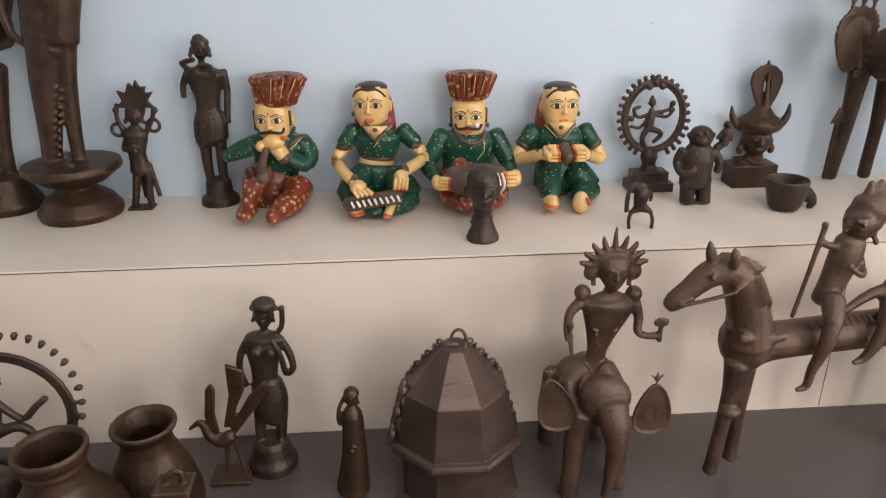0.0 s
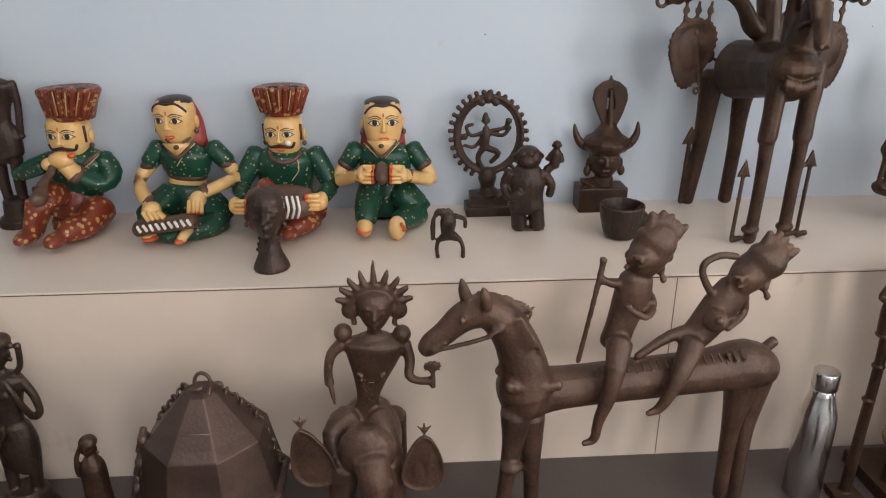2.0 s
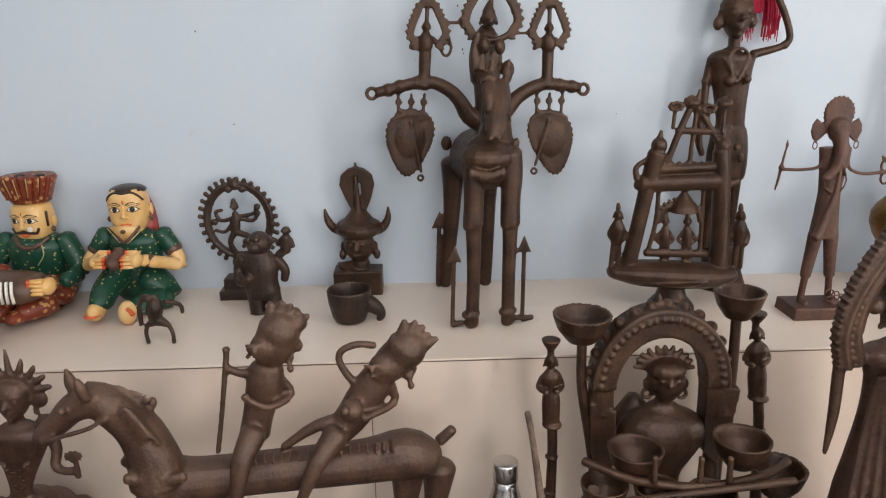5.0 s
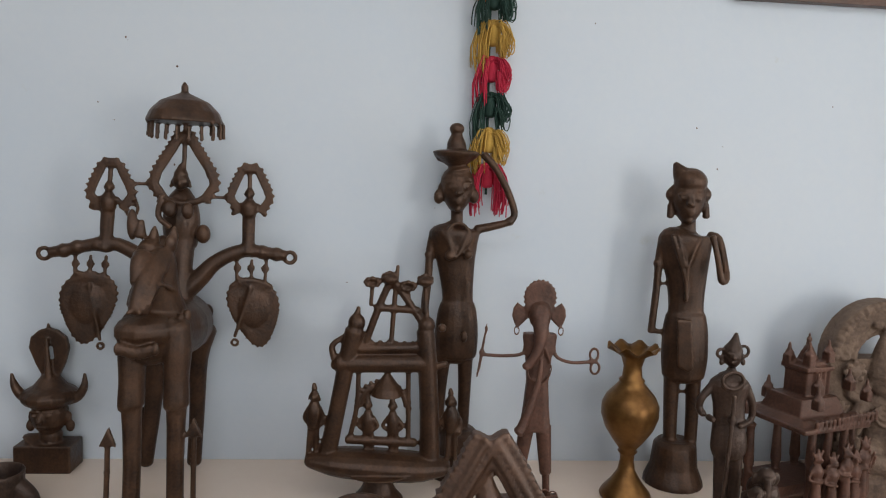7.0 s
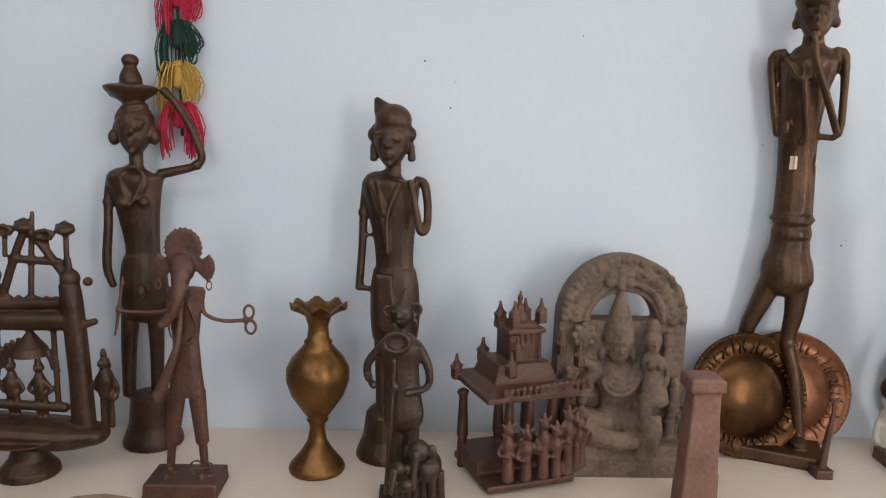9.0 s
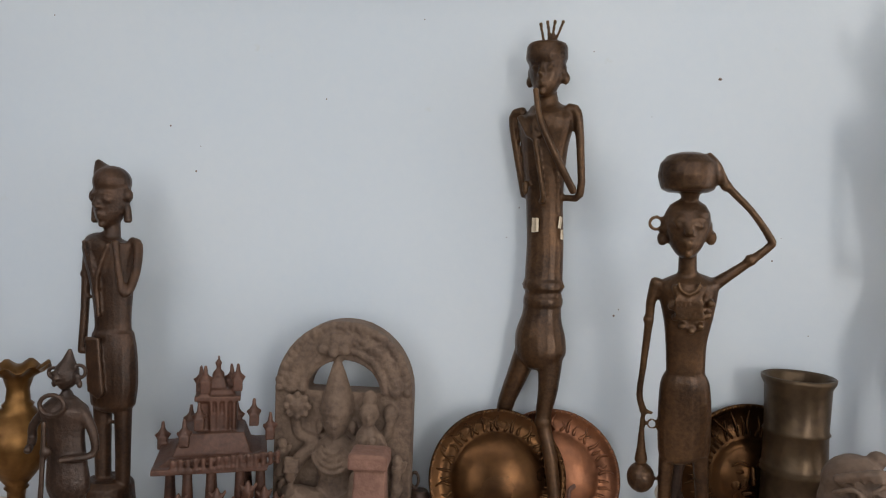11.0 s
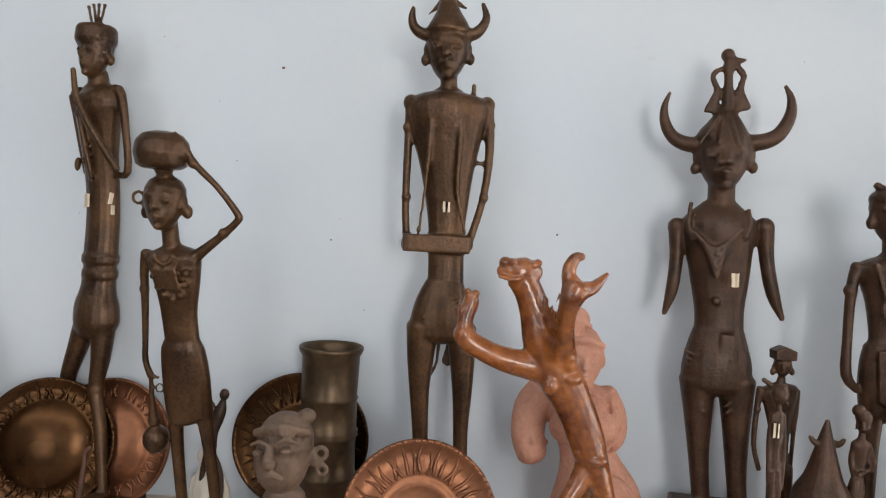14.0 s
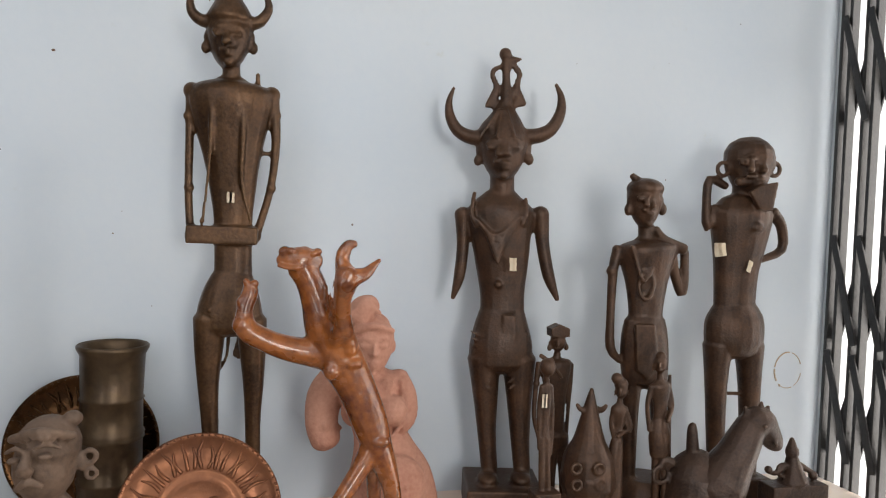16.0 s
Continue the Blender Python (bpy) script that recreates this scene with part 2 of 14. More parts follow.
def box(bm, lo, hi, bevel=0.0):
    lo, hi = Vector(lo), Vector(hi)
    r = bmesh.ops.create_cube(bm, size=1, matrix=Matrix.Translation((lo + hi) / 2) @ Matrix.Diagonal((*(hi - lo), 1)))
    if bevel:
        es = {e for v in r["verts"] for e in v.link_edges}
        bmesh.ops.bevel(bm, geom=list(es), offset=bevel, segments=2, affect="EDGES", profile=0.6)
    return bm


def slab(name, lo, hi, mat, kind="structure", label="", category="", bevel=0.0):
    return tagged(mesh_of(name, box(bmesh.new(), lo, hi, bevel), mat), label, category, "", kind)


def rings(bm, loops, closed_ends=True):
    """Skin a row of vertex rings."""
    vs = [[bm.verts.new(p) for p in loop] for loop in loops]
    n = len(vs[0])
    made = []
    for a, b in zip(vs, vs[1:]):
        for i in range(n):
            made.append(bm.faces.new((a[i], a[(i + 1) % n], b[(i + 1) % n], b[i])))
    if closed_ends:
        made.append(bm.faces.new(vs[0][::-1]))
        made.append(bm.faces.new(vs[-1]))
    return made


def spline(pts, cuts=3):
    """Rounds a row of (x, y, z, radius) points."""
    q = [np.array(p, float) for p in pts]
    q = [2 * q[0] - q[1]] + q + [2 * q[-1] - q[-2]]
    out = []
    for a, b, c, d in zip(q, q[1:], q[2:], q[3:]):
        for k in range(cuts):
            t = k / cuts
            out.append(0.5 * (2 * b + (c - a) * t + (2 * a - 5 * b + 4 * c - d) * t * t + (3 * b - a - 3 * c + d) * t ** 3))
            out[-1][3] = max(out[-1][3], min(b[3], c[3]) * 0.9)
    out.append(q[-2])
    return [tuple(p) for p in out]


class Clay:
    """A lump of modelling clay: limbs, balls, rings and plates pressed together into one mesh."""

    def __init__(self):
        self.bm = bmesh.new()
        self.slot = 0

    def paint(self, faces):
        for f in faces:
            f.material_index = self.slot

    def tube(self, *pts, flat=1.0, seg=12):
        """A limb through points (x, y, z, radius); flat squeezes it front to back."""
        if len(pts) > 2:
            pts = spline(pts, 2 if seg < 6 else 3)
        seg = max(seg, 18) if seg == 12 and max(p[3] for p in pts) > 0.014 else seg
        ps = [Vector(p[:3]) for p in pts]
        rs = [p[3] for p in pts]
        loops = []
        for i, p in enumerate(ps):
            d = (ps[min(i + 1, len(ps) - 1)] - ps[max(i - 1, 0)]).normalized()
            ref = Vector((0, 1, 0)) if abs(d.y) < 0.9 else Vector((0, 0, 1))
            u = d.cross(ref).normalized()
            v = u.cross(d).normalized()
            def ring(c, r):
                return [c + u * (r * math.cos(a)) + v * (r * flat * math.sin(a)) for a in (2 * math.pi * k / seg for k in range(seg))]
            r = rs[i]
            if i == 0:
                loops += [ring(p - d * r * 0.5 * flat, r * 0.45), ring(p - d * r * 0.3 * flat, r * 0.8)]
            loops.append(ring(p, r))
            if i == len(ps) - 1:
                loops += [ring(p + d * r * 0.3 * flat, r * 0.8), ring(p + d * r * 0.5 * flat, r * 0.45)]
        self.paint(rings(self.bm, loops))
        return self

    def ball(self, x, y, z, rx, rz=None, ry=None, turn=(0, 0, 0), seg=14):
        rz = rz or rx
        ry = ry or rx
        r = bmesh.ops.create_uvsphere(self.bm, u_segments=seg, v_segments=seg * 2 // 3, radius=1,
                                      matrix=pose(x, y, z, *turn) @ Matrix.Diagonal((rx, ry, rz, 1)))
        self.paint({f for v in r["verts"] for f in v.link_faces})
        return self

    def hoop(self, x, y, z, big, thick, tall=None, turn=(0, 0, 0), start=0, end=360, seg=28):
        """A ring (or an arc of one) that faces the viewer."""
        tall = tall or big
        m = pose(x, y, z, *turn)
        whole = abs(end - start) >= 360
        k = seg if whole else seg + 1
        loops = []
        for i in range(k):
            a = radians(start + (end - start) * i / seg)
            c, o = Vector((big * math.cos(a), 0, tall * math.sin(a))), Vector((math.cos(a), 0, math.sin(a)))
            loops.append([m @ (c + o * (thick * math.cos(b)) + Vector((0, thick * math.sin(b), 0))) for b in (2 * math.pi * j / 8 for j in range(8))])
        if whole:
            vs = [[self.bm.verts.new(p) for p in lp] for lp in loops]
            made = []
            for i in range(k):
                a, b = vs[i], vs[(i + 1) % k]
                for j in range(8):
                    made.append(self.bm.faces.new((a[j], a[(j + 1) % 8], b[(j + 1) % 8], b[j])))
            self.paint(made)
        else:
            self.paint(rings(self.bm, loops))
        return self

    def lathe(self, x, y, z, *prof, seg=24, turn=(0, 0, 0), wave=0.0, lobes=8):
        """A turned shape: (height, radius) from the foot up."""
        m = pose(x, y, z, *turn)
        loops = [[m @ Vector((r * math.cos(a), r * math.sin(a), h)) for a in (2 * math.pi * k / seg for k in range(seg))] for h, r in prof]
        self.paint(rings(self.bm, loops))
        return self

    def plate(self, y, thick, *outline):
        """A flat sheet, upright, with its outline in (x, z)."""
        n = len(outline)
        a = [self.bm.verts.new((x, y - thick / 2, z)) for x, z in outline]
        b = [self.bm.verts.new((x, y + thick / 2, z)) for x, z in outline]
        made = [self.bm.faces.new(a), self.bm.faces.new(b[::-1])]
        for i in range(n):
            made.append(self.bm.faces.new((a[i], b[i], b[(i + 1) % n], a[(i + 1) % n])))
        self.paint(made)
        return self

    def block(self, x, y, z, w, d, h, turn=(0, 0, 0), taper=1.0):
        """A block standing on z."""
        m = pose(x, y, z, *turn)
        def at(k, s):
            return [m @ Vector((sx * w / 2 * s, sy * d / 2 * s, k)) for sx, sy in ((-1, -1), (1, -1), (1, 1), (-1, 1))]
        self.paint(rings(self.bm, [at(0, 1), at(h, taper)]))
        return self

    def head(self, x, y, z, w, h):
        """A cast head that faces the viewer: skull, brow, nose, lids, lips and chin."""
        rows = ((-1, .22, .5, .05), (-.9, .42, .66, .2), (-.68, .64, .76, .42), (-.4, .82, .8, .62), (-.1, .93, .82, .8), (.2, 1, .84, .95), (.5, .97, .8, 1), (.78, .76, .6, .8), (.95, .4, .28, .42))
        loops = []
        for k, wide, front, back in rows:
            ring = []
            for i in range(24):
                a = 2 * math.pi * i / 24
                u, v = math.cos(a), math.sin(a)
                ring.append((x + w * wide * u, y - w * (front if v > 0 else back) * v, z + h * k))
            loops.append(ring)
        self.paint(rings(self.bm, loops))
        self.tube((x, y - .8 * w, z + .3 * h, .07 * w), (x, y - .92 * w, z, .1 * w), (x, y - 1.02 * w, z - .2 * h, .15 * w))
        self.tube((x - .17 * w, y - .84 * w, z - .2 * h, .09 * w), (x + .17 * w, y - .84 * w, z - .2 * h, .09 * w))
        self.tube((x - .28 * w, y - .72 * w, z - .5 * h, .05 * w), (x, y - .86 * w, z - .46 * h, .1 * w), (x + .28 * w, y - .72 * w, z - .5 * h, .05 * w))
        self.tube((x - .2 * w, y - .74 * w, z - .6 * h, .05 * w), (x, y - .82 * w, z - .61 * h, .1 * w), (x + .2 * w, y - .74 * w, z - .6 * h, .05 * w))
        self.ball(x, y - .6 * w, z - .86 * h, .2 * w, .14 * h, .2 * w)
        for q in (-1, 1):
            self.ball(x + q * .4 * w, y - .74 * w, z + .06 * h, .2 * w, .09 * h, .12 * w)
            self.tube((x + q * .12 * w, y - .84 * w, z + .24 * h, .05 * w), (x + q * .42 * w, y - .8 * w, z + .33 * h, .06 * w), (x + q * .72 * w, y - .58 * w, z + .2 * h, .04 * w))
            self.ball(x + q * .96 * w, y, z - .02 * h, .12 * w, .24 * h, .2 * w)
        return self

    def painted_face(self, x, y, z, w, h, turn, man):
        """A carved wooden head with painted eyes, brows and lips."""
        m = pose(x, y, z, 0, 0, turn)
        rows = ((-1, .5), (-.94, .66), (-.7, .84), (-.35, .95), (0, 1), (.4, 1), (.75, .92), (.95, .72), (1.02, .4))
        p = 2.7
        def wide(k):
            for (a, u), (b, v) in zip(rows, rows[1:]):
                if a <= k <= b:
                    return u + (v - u) * (k - a) / (b - a)
            return 0.5
        def at(u, k, lift=0.0):
            q = wide(k)
            d = (max(0.0, 1 - min(1, abs(u) / q) ** p)) ** (1 / p) * q
            return m @ Vector((w * u, -0.98 * w * d - lift, h * k))
        def line(r, *uk):
            self.tube(*[(*at(u, k, 0.0002), r) for u, k in uk], seg=6)
        def spot(u, k, rx, rz, ry, lift=0.0):
            self.ball(*at(u, k, lift), rx, rz, ry, turn=(0, 0, turn + 28 * u), seg=12)
        loops = []
        for k, q in rows:
            ring = []
            for i in range(32):
                a = 2 * math.pi * i / 32
                u, v = math.cos(a), math.sin(a)
                r = q * w / (abs(u) ** p + abs(v) ** p) ** (1 / p)
                ring.append(m @ Vector((r * u, 0.98 * r * v, h * k)))
            loops.append(ring)
        self.slot = 0
        self.paint(rings(self.bm, loops))
        self.tube((*(m @ Vector((0, 0.004, -1.5 * h))), .5 * w), (*(m @ Vector((0, 0.004, -.8 * h))), .46 * w))
        self.tube((*at(0, .3), .05 * w), (*at(0, 0, .06 * w), .09 * w), (*at(0, -.18, .14 * w), .15 * w), seg=10)
        spot(-.12, -.2, .1 * w, .09 * w, .12 * w)
        spot(.12, -.2, .1 * w, .09 * w, .12 * w)
        for q in (-1, 1):
            self.slot = 0
            self.ball(*(m @ Vector((q * 1.03 * w, 0.01, -.05 * h))), .1 * w, .28 * h, .22 * w, turn=(0, 0, turn))
            self.slot = 7
            self.ball(*(m @ Vector((q * 1.08 * w, 0.0, -.42 * h))), .12 * w, .13 * h, .14 * w, turn=(0, 0, turn))
            self.slot = 6
            spot(q * .44, .14, .24 * w, .1 * h, .0014)
            self.slot = 3
            spot(q * .44, .15, .14 * w, .11 * h, .0012, .0008)
            line(.0009, (q * .17, .1), (q * .3, .23), (q * .46, .27), (q * .62, .22), (q * .78, .1))
            line(.0007, (q * .17, .1), (q * .44, .02), (q * .72, .1))
            line(.0011, (q * .12, .34), (q * .4, .45), (q * .76, .34))
            line(.0007, (q * .2, .3), (q * .44, .36), (q * .7, .28))
        self.slot = 5
        spot(0, .46, .05 * w, .1 * h, .001)
        line(.0016, (-.26, -.56), (-.1, -.51), (0, -.54), (.1, -.51), (.26, -.56))
        line(.002, (-.18, -.61), (0, -.65), (.18, -.61))
        self.slot = 3
        if man:
            line(.0034, (-.74, -.26), (-.62, -.46), (-.35, -.46), (0, -.38), (.35, -.46), (.62, -.46), (.74, -.26))
            line(.0032, (-.5, -.46), (-.2, -.42), (.2, -.42), (.5, -.46))
            for q in (-1, 1):
                self.tube((*(m @ Vector((q * w, -.3 * w, .5 * h))), .0035), (*(m @ Vector((q * w, -.3 * w, -.2 * h))), .0028), seg=6)
        else:
            self.ball(*(m @ Vector((0, .14 * w, .84 * h))), .93 * w, .27 * h, 1.0 * w, turn=(0, 0, turn))
            line(.0028, (-.9, .5), (-.72, .72), (-.4, .86), (0, .82), (.4, .86), (.72, .72), (.9, .5))
            self.slot = 8
            line(.0009, (0, .8), (0, .98))
            self.slot = 4
            self.tube((*(m @ Vector((0, .62 * w, .75 * h))), .75 * w), (*(m @ Vector((0, .75 * w, -.1 * h))), 1.08 * w), (*(m @ Vector((0, .7 * w, -1.25 * h))), 1.22 * w), flat=.5)
        return self

    def toothed(self, y, thick, path, width, pitch=0.009, deep=0.006):
        """A flat band along a path in (x, z), with saw teeth on its left side."""
        pts = [Vector(q) for q in path]
        fine = [pts[0]]
        for a, b in zip(pts, pts[1:]):
            n = max(1, round((b - a).length / pitch))
            fine += [a + (b - a) * (i / n) for i in range(1, n + 1)]
        def left(i):
            d = (fine[min(i + 1, len(fine) - 1)] - fine[max(i - 1, 0)]).normalized()
            return Vector((-d.y, d.x))
        for i in range(len(fine) - 1):
            a, b, na, nb = fine[i], fine[i + 1], left(i), left(i + 1)
            self.plate(y, thick, *[tuple(q) for q in (a - na * width, b - nb * width, b + nb * width, (a + b) / 2 + (na + nb) / 2 * (width + deep), a + na * width)])
        return self

    def done(self, name, place, mats, label, category, voxel=0.0028, smooth=1, group="", turn=0, even=True, parent=None):
        bmesh.ops.recalc_face_normals(self.bm, faces=self.bm.faces)
        me = bpy.data.meshes.new(name)
        self.bm.to_mesh(me)
        self.bm.free()
        ob = new(name, me)
        ob.matrix_world = pose(*place, 0, 0, turn)
        for m in (mats if isinstance(mats, (list, tuple)) else [mats]):
            me.materials.append(m)
        for p in me.polygons:
            p.use_smooth = even
        if voxel:
            r = ob.modifiers.new("fuse", "REMESH")
            r.mode, r.voxel_size, r.use_smooth_shade = "VOXEL", voxel, True
            if smooth:
                s = ob.modifiers.new("soften", "SMOOTH")
                s.factor, s.iterations = 0.5, smooth
        ob.parent = parent
        return tagged(ob, label, category, group)


# ---- the room ----
WALL_Y, SHELF_Z, EDGE_Y, LOWER_Z, RIGHT_X = 1.85, 1.0, 1.41, 0.59, 5.27
slab("floor", (-2.4, -2.4, -0.12), (6.6, 2.05, 0.0), FLOOR)
slab("wall_north", (-2.4, WALL_Y, 0.0), (RIGHT_X + 0.2, WALL_Y + 0.2, 3.1), WALL)
slab("wall_west", (-2.6, -2.4, 0.0), (-2.4, WALL_Y + 0.2, 3.1), ROOMWALL)
# The ceiling hole is invented, made for the added overhead fill lamp.
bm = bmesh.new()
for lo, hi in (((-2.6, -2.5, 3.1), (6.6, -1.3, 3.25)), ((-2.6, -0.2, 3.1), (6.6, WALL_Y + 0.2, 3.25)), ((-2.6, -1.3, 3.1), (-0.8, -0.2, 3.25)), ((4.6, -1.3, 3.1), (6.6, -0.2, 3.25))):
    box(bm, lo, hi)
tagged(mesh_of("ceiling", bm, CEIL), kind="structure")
# south wall with two windows
bm = bmesh.new()
for lo, hi in (((-2.4, -2.4, 0), (6.6, -2.2, 0.85)), ((-2.4, -2.4, 2.65), (6.6, -2.2, 3.1)), ((-2.4, -2.4, 0.85), (1.0, -2.2, 2.65)),
               ((2.8, -2.4, 0.85), (3.7, -2.2, 2.65)), ((5.2, -2.4, 0.85), (6.6, -2.2, 2.65))):
    box(bm, lo, hi)
tagged(mesh_of("wall_south", bm, ROOMWALL), kind="structure")
# east wall with the doorway of the gate
bm = bmesh.new()
for lo, hi in (((RIGHT_X, -2.2, 0), (RIGHT_X + 0.2, -0.6, 3.1)), ((RIGHT_X, -0.6, 2.4), (RIGHT_X + 0.2, WALL_Y, 3.1)), ((RIGHT_X, 1.825, 0), (RIGHT_X + 0.2, WALL_Y, 2.4))):
    box(bm, lo, hi)
tagged(mesh_of("wall_east", bm, ROOMWALL), kind="structure")
# two-tier display shelf
slab("shelf_lower", (-2.4, 0.72, 0.0), (RIGHT_X - 0.02, EDGE_Y + 0.003, LOWER_Z), LOWER, bevel=0.004)
slab("shelf_riser", (-2.4, EDGE_Y + 0.002, 0.0), (RIGHT_X - 0.02, EDGE_Y + 0.05, SHELF_Z - 0.0065), RISER)
slab("shelf_upper", (-2.4, EDGE_Y, SHELF_Z - 0.004), (RIGHT_X - 0.02, WALL_Y, SHELF_Z), LAMINATE, bevel=0.001)
slab("shelf_edge_joint", (-2.4, EDGE_Y + 0.0012, SHELF_Z - 0.0064), (RIGHT_X - 0.02, EDGE_Y + 0.004, SHELF_Z - 0.0042), SEAM)
slab("riser_joint", (1.094, EDGE_Y + 0.0014, LOWER_Z + 0.002), (1.0955, EDGE_Y + 0.004, SHELF_Z - 0.008), SEAM)
# yard outside the doorway; its pale backdrop wall is added to catch sun
slab("ground", (RIGHT_X + 0.2, -40, -0.3), (60, 40, -0.15), GROUND)
slab("yard_backdrop", (10.0, -12, -0.15), (10.25, 14, 3.2), CEIL)

# ---- upper shelf, west half ----
c = Clay()
c.lathe(-0.017, 0, 0, (0, 0.0905), (0.017, 0.094), (0.043, 0.0768), (0.062, 0.0484), (0.075, 0.0381), (0.084, 0.0697), (0.113, 0.1082), (0.128, 0.1053), (0.131, 0.0751), (0.131, 0.015))
c.tube((0.021, 0, 0.647, 0.0439), (0.021, 0, 0.574, 0.0693), (0.018, 0, 0.51, 0.066), (0.006, 0, 0.443, 0.0602), (-0.002, 0, 0.397, 0.0585), flat=0.65)
c.tube((-0.011, 0, 0.409, 0.042), (-0.033, 0, 0.302, 0.0335), (-0.048, 0, 0.193, 0.0246), (-0.058, 0, 0.126, 0.0213)).tube((0.027, 0, 0.396, 0.0235), (0.013, 0, 0.301, 0.0192), (0.004, 0, 0.18, 0.0161), (0.003, 0, 0.128, 0.0151))
c.ball(0.002, -0.02, 0.293, 0.0059, 0.0059, 0.0059).ball(-0.002, -0.02, 0.274, 0.006, 0.006, 0.006).ball(-0.006, -0.02, 0.256, 0.006, 0.006, 0.006).ball(-0.01, -0.02, 0.238, 0.006, 0.006, 0.006)
c.ball(-0.014, -0.02, 0.221, 0.006, 0.006, 0.006).ball(-0.018, -0.02, 0.203, 0.0061, 0.0061, 0.0061).ball(-0.022, -0.02, 0.185, 0.0061, 0.0061, 0.0061)
c.ball(-0.026, -0.02, 0.167, 0.0061, 0.0061, 0.0061).ball(-0.03, -0.02, 0.149, 0.0062, 0.0062, 0.0062).tube((0.087, 0, 0.541, 0.0102), (0.062, 0, 0.487, 0.0092), (0.056, 0, 0.43, 0.0093), (0.035, 0, 0.378, 0.0094))
c.lathe(0, 0, 0.356, (0, 0.0166), (0.008, 0.0307), (0.02, 0.0353), (0.024, 0.0317)).tube((-0.059, 0, 0.543, 0.0101), (-0.087, 0, 0.478, 0.0091), (-0.081, 0, 0.41, 0.0081), (-0.031, 0, 0.372, 0.0082))
c.ball(0.046, 0, 0.707, 0.0367, 0.0395, 0.0367).tube((0.044, -0.002, 0.696, 0.0316), (0.043, -0.011, 0.675, 0.0184)).tube((0.061, -0.033, 0.707, 0.0036), (0.06, -0.04, 0.69, 0.0061))
c.tube((0.046, -0.031, 0.681, 0.0033), (0.062, -0.031, 0.68, 0.0033)).ball(0.044, -0.03, 0.702, 0.0065, 0.0036, 0.0065).tube((0.056, -0.034, 0.708, 0.0026), (0.036, -0.028, 0.709, 0.0026))
c.ball(0.007, 0, 0.702, 0.0062, 0.0118, 0.0062).ball(0, 0, 0.685, 0.0081, 0.0109, 0.0081).ball(0.073, -0.03, 0.702, 0.0065, 0.0036, 0.0065).tube((0.066, -0.034, 0.708, 0.0026), (0.082, -0.028, 0.708, 0.0026))
c.ball(0.082, 0, 0.701, 0.0063, 0.0118, 0.0063).ball(0.081, 0, 0.684, 0.0082, 0.011, 0.0082).tube((0.034, 0, 0.667, 0.0164), (0.026, 0, 0.642, 0.0176))
c.done("plate_bearer_statue", (-0.571, 1.736, 1), BRONZE, "tall bronze figure holding a plate on a dished stand", "statue", voxel=0.0042)

c = Clay()
c.lathe(-0.066, 0, 0, (0, 0.0724), (0.018, 0.076), (0.052, 0.0586), (0.081, 0.0491), (0.092, 0.0258)).tube((-0.079, 0, 0.092, 0.0155), (-0.062, 0, 0.182, 0.0139), (-0.047, 0, 0.333, 0.0243), (-0.035, 0, 0.406, 0.0311))
c.tube((-0.047, 0, 0.091, 0.0142), (-0.039, 0, 0.182, 0.0139), (-0.017, 0, 0.333, 0.0219)).tube((-0.023, 0, 0.406, 0.0478), (0.004, 0, 0.521, 0.0582), (0.027, 0, 0.619, 0.0454), flat=0.65)
c.tube((0.023, 0, 0.475, 0.0094), (0.031, 0, 0.393, 0.0084), (-0.006, 0, 0.375, 0.0084)).ball(0.044, 0, 0.687, 0.0335, 0.0369, 0.0335).tube((0.043, -0.002, 0.676, 0.0289), (0.042, -0.01, 0.657, 0.0168))
c.tube((0.06, -0.03, 0.688, 0.0033), (0.059, -0.036, 0.671, 0.0056)).tube((0.045, -0.028, 0.663, 0.003), (0.06, -0.028, 0.662, 0.003)).ball(0.044, -0.028, 0.683, 0.0059, 0.0033, 0.0059)
c.tube((0.056, -0.031, 0.689, 0.0026), (0.037, -0.025, 0.689, 0.0026)).ball(0.008, 0, 0.682, 0.0057, 0.011, 0.0057).ball(0.002, 0, 0.666, 0.0074, 0.0102, 0.0074)
c.ball(0.071, -0.028, 0.683, 0.0059, 0.0033, 0.0059).tube((0.066, -0.031, 0.689, 0.0026), (0.079, -0.025, 0.689, 0.0026)).ball(0.078, 0, 0.681, 0.0057, 0.0111, 0.0057)
c.ball(0.076, 0, 0.666, 0.0074, 0.0103, 0.0074).tube((0.035, 0, 0.651, 0.0158), (0.027, 0, 0.619, 0.0159))
c.done("tall_left_statue", (-0.713, 1.794, 1), BRONZE, "tall bronze figure on a round base at the shelf end", "statue", voxel=0.0042)

c = Clay()
c.plate(0, 0.01, (-0.042, 0.24), (-0.026, 0.258), (-0.035, 0.281), (-0.016, 0.274), (-0.006, 0.298), (0.004, 0.286), (0.01, 0.305), (0.018, 0.287), (0.032, 0.289), (0.027, 0.273), (0.047, 0.276), (0.031, 0.256), (0.045, 0.238), (0.024, 0.241), (0.018, 0.222), (-0.025, 0.223), (-0.021, 0.242))
c.ball(-0.005, 0, 0.221, 0.0176, 0.0186, 0.0176).tube((-0.006, -0.001, 0.216, 0.0152), (-0.006, -0.005, 0.206, 0.0088)).tube((0.001, -0.016, 0.226, 0.0026), (0.001, -0.019, 0.218, 0.003))
c.tube((-0.006, -0.015, 0.212, 0.0026), (0.002, -0.015, 0.212, 0.0026)).ball(-0.024, 0, 0.219, 0.003, 0.0056, 0.003).ball(-0.027, 0, 0.21, 0.0047, 0.0062, 0.0047)
